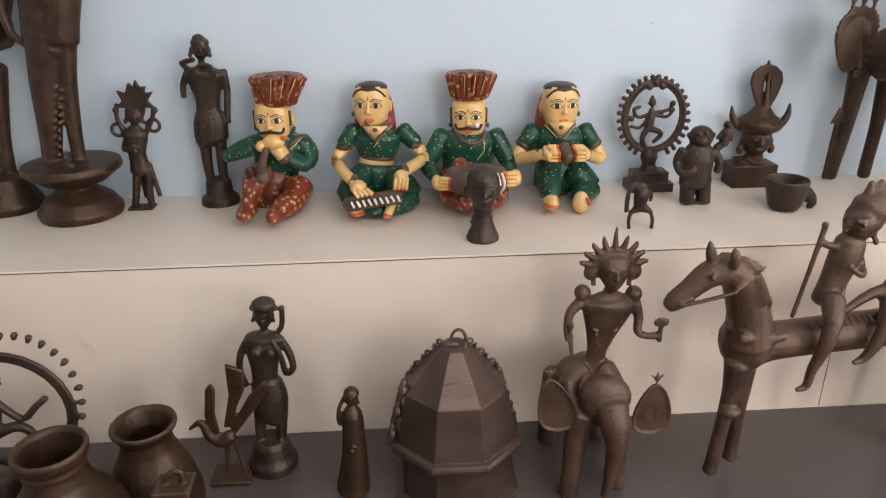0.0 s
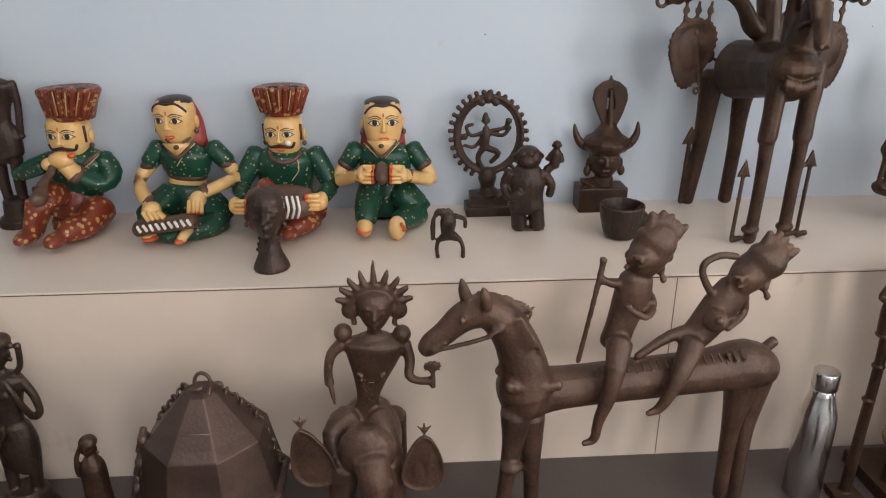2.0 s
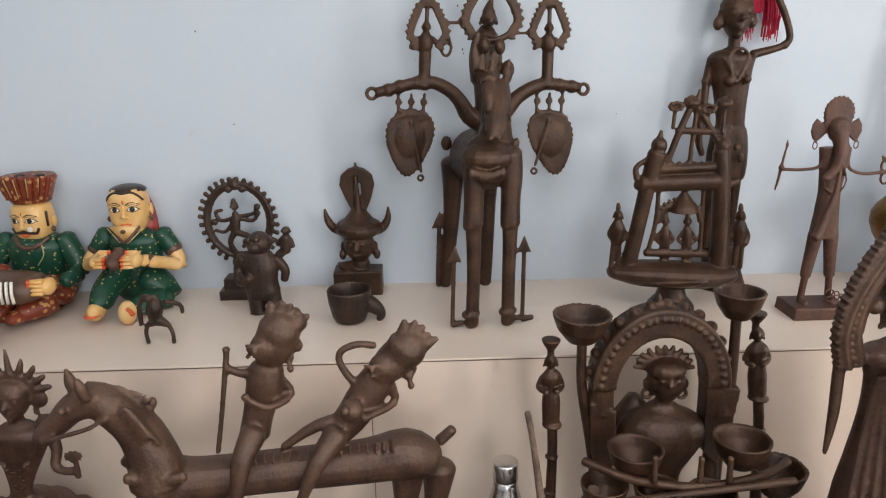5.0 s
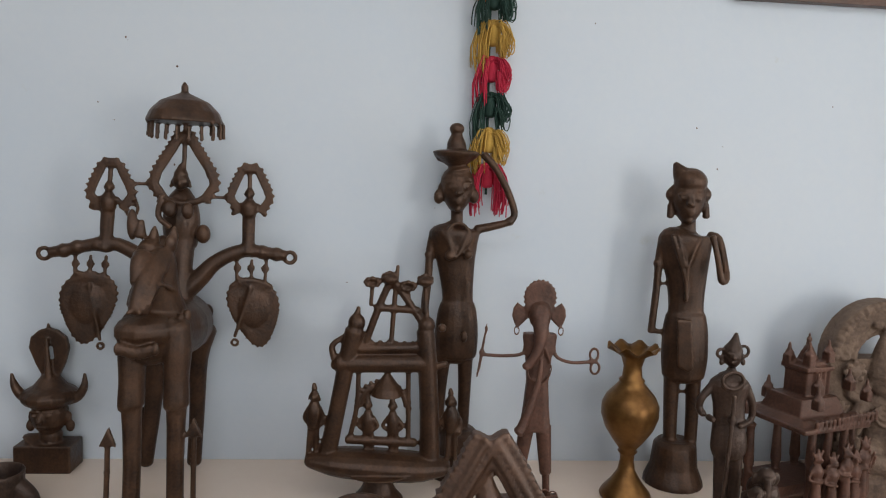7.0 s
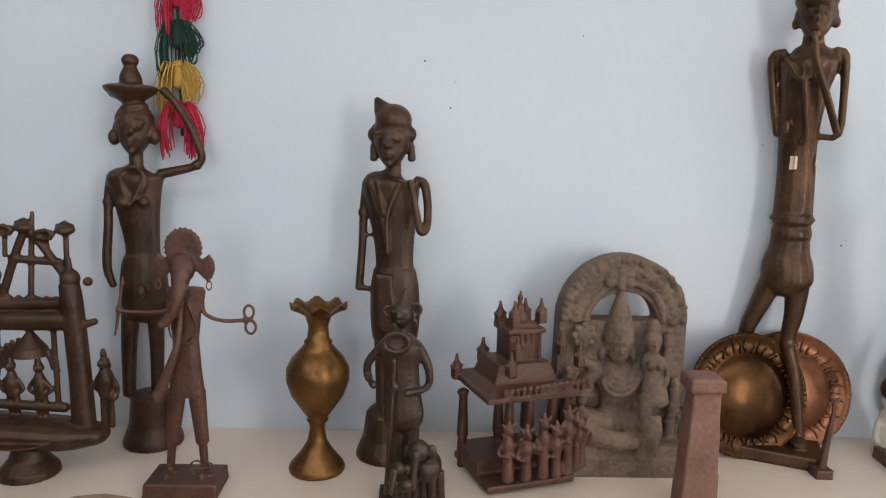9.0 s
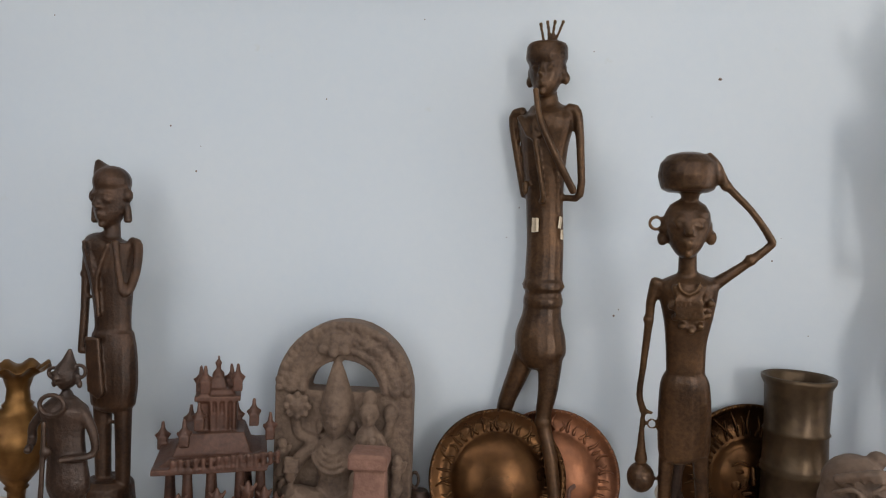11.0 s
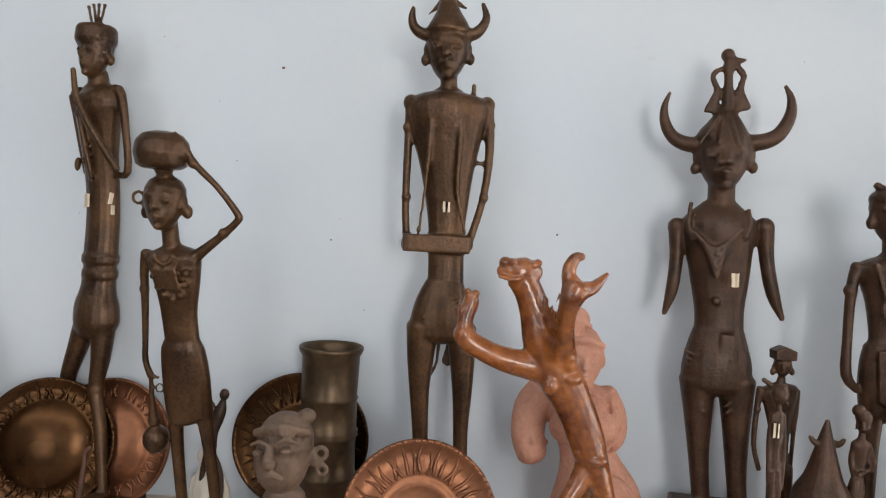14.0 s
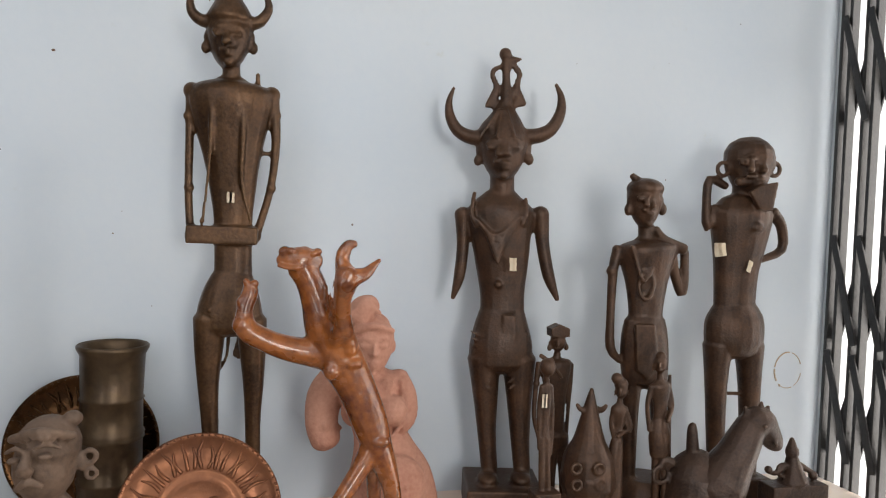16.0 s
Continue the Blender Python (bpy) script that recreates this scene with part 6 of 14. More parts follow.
# ---- painted dolls ----
c = Clay()
c.slot = 1
c.tube((-0.002, 0, 0.181, 0.0271), (-0.004, 0, 0.163, 0.0569), (-0.005, 0, 0.13, 0.0524), (-0.006, 0, 0.113, 0.0451), flat=0.7)
c.slot = 7
c.tube((-0.006, 0, 0.114, 0.0438), (-0.007, 0, 0.107, 0.0439), flat=0.72)
c.slot = 0
c.tube((-0.006, 0, 0.111, 0.0401), (-0.01, 0, 0.081, 0.0429), flat=0.72)
c.slot = 7
c.tube((-0.009, 0, 0.086, 0.0454), (-0.01, 0, 0.079, 0.0455), flat=0.74)
c.slot = 1
c.tube((-0.01, 0, 0.081, 0.0505), (-0.015, 0, 0.029, 0.0614), flat=0.8).tube((-0.039, -0.025, 0.07, 0.0325), (-0.074, -0.062, 0.044, 0.0296), (-0.036, -0.088, 0.027, 0.0246), (0.003, -0.1, 0.022, 0.0196))
c.tube((0.029, -0.025, 0.062, 0.0352), (0.066, -0.05, 0.031, 0.0314), (0.047, -0.075, 0.022, 0.0249), (0.002, -0.094, 0.024, 0.0209))
c.painted_face(-0.014, -0.004, 0.231, 0.0412, 0.0489, -10, False)
c.slot = 0
c.plate(-0.042, 0.01, (-0.035, 0.191), (0.022, 0.19), (-0.01, 0.161))
c.slot = 7
c.tube((-0.035, -0.038, 0.19, 0.0036), (-0.007, -0.05, 0.16, 0.0036), (0.029, -0.036, 0.193, 0.0036)).tube((-0.031, -0.035, 0.198, 0.0026), (-0.007, -0.045, 0.184, 0.0029), (0.022, -0.035, 0.201, 0.0026))
c.ball(-0.007, -0.048, 0.183, 0.006, 0.0048, 0.006)
c.slot = 8
c.tube((-0.012, -0.047, 0.142, 0.0012), (0.008, -0.045, 0.169, 0.0012), (0.031, -0.04, 0.189, 0.0012))
c.slot = 1
c.tube((-0.057, 0, 0.174, 0.0221), (-0.083, -0.005, 0.14, 0.0198))
c.slot = 7
c.tube((-0.085, -0.006, 0.138, 0.0197), (-0.084, -0.006, 0.134, 0.0198))
c.slot = 0
c.tube((-0.083, -0.006, 0.135, 0.0154), (-0.103, -0.02, 0.108, 0.0135), (-0.09, -0.056, 0.096, 0.0134), (-0.058, -0.088, 0.08, 0.0121))
c.slot = 7
c.tube((-0.063, -0.083, 0.086, 0.0139), (-0.06, -0.083, 0.081, 0.0139))
c.slot = 1
c.tube((0.054, 0, 0.17, 0.0223), (0.084, -0.005, 0.14, 0.02))
c.slot = 7
c.tube((0.086, -0.006, 0.137, 0.02), (0.085, -0.006, 0.133, 0.02))
c.slot = 0
c.tube((0.084, -0.006, 0.135, 0.0156), (0.103, -0.02, 0.115, 0.0137), (0.097, -0.045, 0.107, 0.0135), (0.055, -0.088, 0.102, 0.0121))
c.slot = 7
c.tube((0.06, -0.083, 0.108, 0.0139), (0.056, -0.083, 0.103, 0.0139))
c.slot = 0
c.ball(-0.048, -0.1, 0.074, 0.0193, 0.0169, 0.014).ball(0.049, -0.1, 0.094, 0.0169, 0.0181, 0.014)
c.slot = 0
c.tube((-0.058, -0.11, 0.075, 0.0054), (-0.047, -0.115, 0.059, 0.005)).tube((0.037, -0.11, 0.097, 0.0048), (0.034, -0.112, 0.076, 0.0048))
c.slot = 5
c.ball(-0.045, -0.115, 0.054, 0.0053, 0.0043, 0.0053).ball(0.034, -0.112, 0.074, 0.0048, 0.0036, 0.0048)
c.slot = 0
c.tube((-0.048, -0.11, 0.075, 0.0054), (-0.037, -0.115, 0.062, 0.005)).tube((0.046, -0.11, 0.097, 0.0048), (0.043, -0.112, 0.076, 0.0048))
c.slot = 5
c.ball(-0.035, -0.115, 0.057, 0.0053, 0.0043, 0.0053).ball(0.042, -0.112, 0.074, 0.0048, 0.0036, 0.0048)
c.slot = 0
c.tube((-0.039, -0.11, 0.074, 0.0054), (-0.027, -0.115, 0.064, 0.005)).tube((0.054, -0.11, 0.097, 0.0048), (0.051, -0.112, 0.076, 0.0048))
c.slot = 5
c.ball(-0.025, -0.115, 0.059, 0.0053, 0.0043, 0.0053).ball(0.051, -0.112, 0.073, 0.0048, 0.0036, 0.0048)
c.slot = 0
c.tube((-0.029, -0.11, 0.074, 0.0054), (-0.017, -0.115, 0.066, 0.005)).tube((0.062, -0.11, 0.096, 0.0048), (0.059, -0.112, 0.076, 0.0048))
c.slot = 5
c.ball(-0.016, -0.115, 0.061, 0.0053, 0.0043, 0.0053).ball(0.059, -0.112, 0.073, 0.0048, 0.0036, 0.0048)
c.slot = 7
c.tube((-0.073, -0.112, 0.042, 0.0157), (0.043, -0.112, 0.057, 0.0157))
c.slot = 6
c.tube((-0.061, -0.133, 0.058, 0.0026), (-0.056, -0.133, 0.046, 0.0026)).tube((-0.049, -0.133, 0.06, 0.0026), (-0.043, -0.133, 0.048, 0.0026)).tube((-0.036, -0.133, 0.061, 0.0026), (-0.031, -0.133, 0.049, 0.0026))
c.tube((-0.024, -0.133, 0.063, 0.0026), (-0.018, -0.133, 0.051, 0.0026)).tube((-0.011, -0.133, 0.064, 0.0026), (-0.006, -0.133, 0.052, 0.0026)).tube((0.001, -0.133, 0.066, 0.0026), (0.007, -0.133, 0.054, 0.0026))
c.tube((0.014, -0.133, 0.067, 0.0026), (0.019, -0.133, 0.055, 0.0026)).tube((0.026, -0.133, 0.069, 0.0026), (0.032, -0.133, 0.057, 0.0026)).tube((0.039, -0.133, 0.07, 0.0026), (0.044, -0.133, 0.058, 0.0026))
c.slot = 0
c.tube((0.025, -0.106, 0.035, 0.011), (0.016, -0.125, 0.022, 0.0097)).ball(-0.054, -0.106, 0.025, 0.017, 0.0097, 0.017)
c.slot = 5
c.ball(-0.051, -0.109, 0.022, 0.0183, 0.0061, 0.0183).ball(0.015, -0.128, 0.022, 0.0097, 0.0061, 0.0097)
for v in c.bm.verts:
    if v.co.y < -0.05 and v.co.z < 0.14:
        v.co.y += 0.7 * (v.co.y + 0.05)
c.done("seated_woman_doll", (0.114, 1.778, 1), [PAINTED_SKIN, GREEN_CLOTH, RED_CLOTH, PAINTED_HAIR, RED_VEIL, ORANGE_PAINT, PAINTED_WHITE, DRUM_BROWN, GOLD_TRIM], "painted wooden seated woman in green with a lap drum", "doll", voxel=0, group="seated musician dolls")

c = Clay()
c.slot = 1
c.tube((0.002, 0, 0.174, 0.0279), (0.002, 0, 0.153, 0.0611), (0.003, 0, 0.118, 0.0565), (0.003, 0, 0.092, 0.0517), flat=0.7)
c.slot = 7
c.tube((0.003, 0, 0.091, 0.0491), (0.003, 0, 0.082, 0.0492), flat=0.74)
c.slot = 1
c.tube((0.003, 0, 0.083, 0.0544), (0.004, 0, 0.027, 0.0605), flat=0.8).tube((-0.028, -0.037, 0.084, 0.0305), (-0.037, -0.075, 0.06, 0.0277), (-0.039, -0.094, 0.036, 0.0226))
c.tube((0.033, -0.025, 0.068, 0.0361), (0.072, -0.037, 0.029, 0.0312), (0.052, -0.062, 0.027, 0.027), (0.029, -0.088, 0.027, 0.0203))
c.painted_face(0.000, -0.004, 0.219, 0.0424, 0.0504, 4, False)
c.slot = 0
c.plate(-0.042, 0.01, (-0.034, 0.189), (0.028, 0.188), (-0.003, 0.153))
c.slot = 7
c.tube((-0.031, -0.038, 0.185, 0.0037), (-0.003, -0.05, 0.153, 0.0037), (0.028, -0.036, 0.186, 0.0037)).ball(-0.004, -0.046, 0.177, 0.0062, 0.0049, 0.0062)
c.slot = 8
c.tube((-0.042, -0.035, 0.182, 0.0012), (-0.012, -0.05, 0.153, 0.0012)).tube((0.035, -0.035, 0.181, 0.0012), (0.003, -0.05, 0.15, 0.0012))
c.slot = 1
c.tube((-0.059, 0, 0.162, 0.0228), (-0.082, -0.005, 0.13, 0.0203))
c.slot = 7
c.tube((-0.083, -0.006, 0.13, 0.0203), (-0.086, -0.006, 0.125, 0.0203))
c.slot = 0
c.tube((-0.086, -0.006, 0.125, 0.0165), (-0.103, -0.02, 0.098, 0.0152), (-0.078, -0.045, 0.107, 0.0137), (-0.05, -0.07, 0.124, 0.0123))
c.slot = 7
c.tube((-0.06, -0.062, 0.118, 0.0142), (-0.056, -0.062, 0.119, 0.0142))
c.slot = 0
c.ball(-0.045, -0.082, 0.129, 0.0117, 0.0153, 0.014)
c.slot = 0
c.tube((-0.042, -0.09, 0.144, 0.0046), (-0.025, -0.091, 0.144, 0.0042))
c.slot = 5
c.ball(-0.021, -0.091, 0.144, 0.0044, 0.0044, 0.006)
c.slot = 0
c.tube((-0.042, -0.09, 0.136, 0.0046), (-0.025, -0.091, 0.135, 0.0042))
c.slot = 5
c.ball(-0.022, -0.091, 0.135, 0.0044, 0.0044, 0.006)
c.slot = 0
c.tube((-0.043, -0.09, 0.127, 0.0046), (-0.025, -0.091, 0.127, 0.0042))
c.slot = 5
c.ball(-0.022, -0.091, 0.127, 0.0044, 0.0044, 0.006)
c.slot = 0
c.tube((-0.043, -0.09, 0.119, 0.0046), (-0.025, -0.091, 0.119, 0.0043))
c.slot = 5
c.ball(-0.022, -0.091, 0.119, 0.0044, 0.0044, 0.006)
c.slot = 1
c.tube((0.061, 0, 0.16, 0.023), (0.084, -0.005, 0.127, 0.0205))
c.slot = 7
c.tube((0.085, -0.006, 0.127, 0.0205), (0.088, -0.006, 0.122, 0.0206))
c.slot = 0
c.tube((0.088, -0.006, 0.122, 0.0167), (0.103, -0.02, 0.094, 0.0154), (0.075, -0.045, 0.104, 0.0139), (0.046, -0.07, 0.122, 0.0123))
c.slot = 7
c.tube((0.057, -0.062, 0.116, 0.0143), (0.053, -0.062, 0.117, 0.0143))
c.slot = 0
c.ball(0.041, -0.082, 0.128, 0.0117, 0.0154, 0.014)
c.slot = 0
c.tube((0.037, -0.09, 0.142, 0.0046), (0.02, -0.091, 0.143, 0.0042))
c.slot = 5
c.ball(0.016, -0.091, 0.143, 0.0044, 0.0044, 0.006)
c.slot = 0
c.tube((0.037, -0.09, 0.134, 0.0046), (0.02, -0.091, 0.135, 0.0042))
c.slot = 5
c.ball(0.016, -0.091, 0.135, 0.0044, 0.0044, 0.006)
c.slot = 0
c.tube((0.037, -0.09, 0.126, 0.0046), (0.019, -0.091, 0.126, 0.0043))
c.slot = 5
c.ball(0.016, -0.091, 0.126, 0.0044, 0.0044, 0.006)
c.slot = 0
c.tube((0.037, -0.09, 0.118, 0.0046), (0.019, -0.091, 0.118, 0.0043))
c.slot = 5
c.ball(0.016, -0.091, 0.118, 0.0044, 0.0044, 0.006)
c.slot = 7
c.ball(-0.003, -0.085, 0.131, 0.0158, 0.0219, 0.016)
c.slot = 0
c.ball(-0.041, -0.106, 0.03, 0.0175, 0.02, 0.02).ball(0.026, -0.11, 0.027, 0.0188, 0.0264, 0.012)
c.slot = 5
c.ball(-0.043, -0.112, 0.027, 0.0175, 0.005, 0.018).tube((0.035, -0.122, 0.043, 0.0037), (0.043, -0.117, 0.027, 0.0038), (0.033, -0.115, 0.027, 0.0038))
for v in c.bm.verts:
    if v.co.y < -0.05 and v.co.z < 0.14:
        v.co.y += 0.7 * (v.co.y + 0.05)
c.done("seated_woman_doll", (0.544, 1.778, 1), [PAINTED_SKIN, GREEN_CLOTH, RED_CLOTH, PAINTED_HAIR, RED_VEIL, ORANGE_PAINT, PAINTED_WHITE, DRUM_BROWN, GOLD_TRIM], "painted wooden seated woman in green with a hand drum", "doll", voxel=0, group="seated musician dolls")

c = Clay()
c.slot = 1
c.tube((0.03, 0, 0.177, 0.0292), (0.027, 0, 0.155, 0.0636), (0.018, 0, 0.117, 0.0568), (0.009, 0, 0.076, 0.0524), flat=0.7)
c.slot = 2
c.tube((0.003, 0, 0.082, 0.0548), (-0.009, 0, 0.029, 0.0656), (-0.015, 0, 0.029, 0.0585), flat=0.8).tube((-0.014, -0.037, 0.08, 0.0269), (-0.021, -0.075, 0.096, 0.0263), (-0.03, -0.088, 0.061, 0.0216), (-0.04, -0.094, 0.029, 0.0181))
c.ball(-0.039, -0.106, 0.029, 0.0228, 0.0144, 0.03).tube((0.066, -0.037, 0.05, 0.0347), (0.056, -0.075, 0.033, 0.0293), (0.031, -0.106, 0.035, 0.0216))
c.ball(0.027, -0.125, 0.029, 0.0191, 0.0155, 0.02)
c.painted_face(0.017, -0.002, 0.202, 0.0417, 0.0471, -8, True)
c.slot = 2
c.lathe(0.032, 0, 0.239, (0, 0.042), (0.007, 0.0442), (0.033, 0.0529), (0.057, 0.0637), (0.065, 0.0598), (0.061, 0.0382), (0.055, 0.0127), seg=28).tube((-0.013, -0.017, 0.247, 0.0053), (-0.016, -0.021, 0.276, 0.0064), (-0.019, -0.025, 0.302, 0.0064))
c.tube((-0.004, -0.028, 0.249, 0.0053), (-0.004, -0.034, 0.278, 0.0064), (-0.005, -0.041, 0.304, 0.0063)).tube((0.007, -0.037, 0.251, 0.0052), (0.009, -0.046, 0.28, 0.0063), (0.01, -0.054, 0.306, 0.0062))
c.tube((0.018, -0.044, 0.252, 0.0052), (0.022, -0.054, 0.281, 0.0063), (0.027, -0.064, 0.308, 0.0062)).tube((0.03, -0.048, 0.253, 0.0052), (0.036, -0.06, 0.282, 0.0063), (0.043, -0.071, 0.308, 0.0062))
c.tube((0.041, -0.05, 0.253, 0.0052), (0.05, -0.061, 0.282, 0.0063), (0.058, -0.073, 0.309, 0.0062)).tube((0.05, -0.048, 0.253, 0.0052), (0.061, -0.06, 0.281, 0.0063), (0.072, -0.071, 0.308, 0.0062))
c.tube((0.058, -0.044, 0.252, 0.0052), (0.071, -0.054, 0.28, 0.0063), (0.084, -0.064, 0.307, 0.0062)).tube((0.065, -0.037, 0.25, 0.0053), (0.079, -0.046, 0.279, 0.0064), (0.092, -0.054, 0.305, 0.0063))
c.tube((0.068, -0.028, 0.248, 0.0053), (0.083, -0.034, 0.277, 0.0064), (0.098, -0.041, 0.303, 0.0063)).tube((0.069, -0.017, 0.246, 0.0053), (0.084, -0.021, 0.274, 0.0065), (0.099, -0.025, 0.3, 0.0064))
c.slot = 8
c.tube((0.003, -0.038, 0.254, 0.0012), (0.003, -0.054, 0.303, 0.0012)).tube((0.023, -0.051, 0.256, 0.0012), (0.032, -0.073, 0.306, 0.0012)).tube((0.043, -0.056, 0.256, 0.0012), (0.06, -0.08, 0.306, 0.0012))
c.tube((0.059, -0.051, 0.255, 0.0012), (0.084, -0.073, 0.305, 0.0012)).tube((0.069, -0.038, 0.253, 0.0012), (0.098, -0.054, 0.302, 0.0012))
c.slot = 3
c.ball(0.015, 0, 0.302, 0.0106, 0.0035, 0.0106).ball(0.058, 0, 0.302, 0.0106, 0.0035, 0.0106)
c.slot = 0
c.tube((0.028, -0.005, 0.168, 0.0267), (0.02, -0.01, 0.152, 0.0316), flat=0.7)
c.slot = 8
c.tube((0.083, -0.03, 0.168, 0.0012), (0.057, -0.046, 0.145, 0.0012), (0.023, -0.046, 0.13, 0.0012))
c.slot = 7
c.tube((0.081, -0.028, 0.17, 0.0048), (0.053, -0.044, 0.15, 0.0048))
c.slot = 1
c.tube((0.071, 0, 0.148, 0.027), (0.091, -0.01, 0.122, 0.0246), (0.082, -0.037, 0.105, 0.0208), (0.051, -0.05, 0.126, 0.0179)).tube((-0.033, 0, 0.15, 0.0195), (-0.066, -0.02, 0.141, 0.0169), (-0.099, -0.03, 0.124, 0.0144))
c.tube((-0.086, -0.03, 0.127, 0.0144), (-0.03, -0.055, 0.149, 0.0153))
c.slot = 7
c.tube((0.043, -0.054, 0.13, 0.0191), (0.04, -0.058, 0.134, 0.019))
c.slot = 0
c.tube((0.04, -0.058, 0.134, 0.0166), (0.026, -0.075, 0.158, 0.0163)).ball(0.024, -0.08, 0.169, 0.0255, 0.0174, 0.018).ball(-0.001, -0.08, 0.16, 0.0162, 0.0139, 0.014)
c.slot = 5
c.ball(0.05, -0.085, 0.179, 0.0081, 0.0058, 0.0081)
c.slot = 7
c.tube((0.008, -0.09, 0.158, 0.0069), (0.003, -0.1, 0.127, 0.0104), (0.017, -0.131, 0.117, 0.015))
for v in c.bm.verts:
    if v.co.y < -0.05 and v.co.z < 0.14:
        v.co.y += 0.7 * (v.co.y + 0.05)
c.done("seated_man_doll", (-0.145, 1.778, 1), [PAINTED_SKIN, GREEN_CLOTH, RED_CLOTH, PAINTED_HAIR, RED_VEIL, ORANGE_PAINT, PAINTED_WHITE, DRUM_BROWN, GOLD_TRIM], "painted wooden turbaned man playing a pipe", "doll", voxel=0, group="seated musician dolls")

c = Clay()
c.slot = 1
c.tube((0.003, 0, 0.169, 0.0325), (0.002, 0, 0.149, 0.0679), (-0.001, 0, 0.103, 0.0611), (-0.004, 0, 0.069, 0.0565), flat=0.7)
c.slot = 2
c.tube((-0.003, 0, 0.074, 0.059), (-0.007, 0, 0.031, 0.0729), (-0.009, 0, 0.031, 0.0629), flat=0.8).tube((-0.052, -0.037, 0.057, 0.0303), (-0.055, -0.075, 0.045, 0.0274), (-0.01, -0.106, 0.033, 0.0247))
c.tube((0.061, -0.037, 0.049, 0.0306), (0.06, -0.075, 0.037, 0.0277), (0.025, -0.106, 0.033, 0.0223)).ball(0.024, -0.119, 0.031, 0.0185, 0.0148, 0.02).ball(-0.027, -0.088, 0.105, 0.0207, 0.0244, 0.0207)
c.painted_face(0.003, -0.002, 0.198, 0.0407, 0.0461, -8, True)
c.slot = 2
c.lathe(0.005, 0, 0.242, (0, 0.0408), (0.007, 0.0429), (0.029, 0.0496), (0.051, 0.0582), (0.058, 0.0546), (0.055, 0.0349), (0.049, 0.0116), seg=28).tube((-0.037, -0.016, 0.251, 0.0054), (-0.042, -0.019, 0.275, 0.0066), (-0.047, -0.022, 0.298, 0.0065))
c.tube((-0.031, -0.026, 0.252, 0.0054), (-0.035, -0.031, 0.277, 0.0066), (-0.039, -0.036, 0.3, 0.0065)).tube((-0.023, -0.035, 0.254, 0.0054), (-0.026, -0.042, 0.279, 0.0065), (-0.028, -0.048, 0.302, 0.0064))
c.tube((-0.014, -0.042, 0.255, 0.0054), (-0.015, -0.049, 0.28, 0.0065), (-0.016, -0.057, 0.303, 0.0064)).tube((-0.004, -0.046, 0.256, 0.0054), (-0.003, -0.054, 0.281, 0.0065), (-0.003, -0.063, 0.304, 0.0064))
c.tube((0.006, -0.047, 0.256, 0.0054), (0.009, -0.056, 0.281, 0.0065), (0.011, -0.065, 0.304, 0.0064)).tube((0.016, -0.046, 0.255, 0.0054), (0.02, -0.054, 0.28, 0.0065), (0.024, -0.063, 0.304, 0.0064))
c.tube((0.025, -0.042, 0.254, 0.0054), (0.031, -0.049, 0.279, 0.0065), (0.037, -0.057, 0.303, 0.0064)).tube((0.033, -0.035, 0.253, 0.0054), (0.04, -0.042, 0.278, 0.0065), (0.047, -0.048, 0.301, 0.0065))
c.tube((0.039, -0.026, 0.251, 0.0054), (0.047, -0.031, 0.276, 0.0066), (0.055, -0.036, 0.299, 0.0065)).tube((0.043, -0.016, 0.249, 0.0055), (0.052, -0.019, 0.274, 0.0066), (0.061, -0.022, 0.297, 0.0066))
c.slot = 8
c.tube((-0.027, -0.036, 0.257, 0.0012), (-0.034, -0.049, 0.299, 0.0012)).tube((-0.011, -0.048, 0.259, 0.0012), (-0.013, -0.065, 0.301, 0.0012)).tube((0.007, -0.053, 0.259, 0.0012), (0.011, -0.071, 0.302, 0.0012))
c.tube((0.024, -0.048, 0.258, 0.0012), (0.035, -0.065, 0.301, 0.0012)).tube((0.038, -0.036, 0.256, 0.0012), (0.053, -0.049, 0.298, 0.0012))
c.slot = 3
c.ball(-0.012, 0, 0.299, 0.0109, 0.0036, 0.0109).ball(0.032, 0, 0.299, 0.0109, 0.0036, 0.0109)
c.slot = 6
c.ball(0.017, -0.05, 0.188, 0.006, 0.006, 0.004)
c.slot = 0
c.tube((0.003, -0.006, 0.161, 0.0275), (0.003, -0.012, 0.147, 0.035), flat=0.7)
c.slot = 7
c.tube((-0.029, -0.03, 0.165, 0.0049), (-0.014, -0.045, 0.15, 0.0049), (0.006, -0.05, 0.145, 0.0049), (0.026, -0.045, 0.15, 0.0049), (0.042, -0.03, 0.163, 0.0049))
c.slot = 8
c.tube((0.033, -0.045, 0.152, 0.0012), (0.035, -0.048, 0.128, 0.0012), (0.018, -0.046, 0.104, 0.0012))
c.slot = 1
c.tube((-0.058, 0, 0.155, 0.025), (-0.082, -0.01, 0.119, 0.0226), (-0.098, -0.025, 0.088, 0.0201), (-0.082, -0.062, 0.077, 0.0174))
c.slot = 1
c.tube((0.062, 0, 0.153, 0.0252), (0.084, -0.01, 0.116, 0.0228), (0.098, -0.025, 0.085, 0.0204), (0.086, -0.062, 0.075, 0.0176))
c.slot = 7
c.tube((-0.051, -0.106, 0.091, 0.0267), (-0.023, -0.106, 0.088, 0.0328), (0.007, -0.106, 0.088, 0.0341), (0.037, -0.106, 0.087, 0.0329), (0.064, -0.106, 0.089, 0.0269))
c.slot = 6
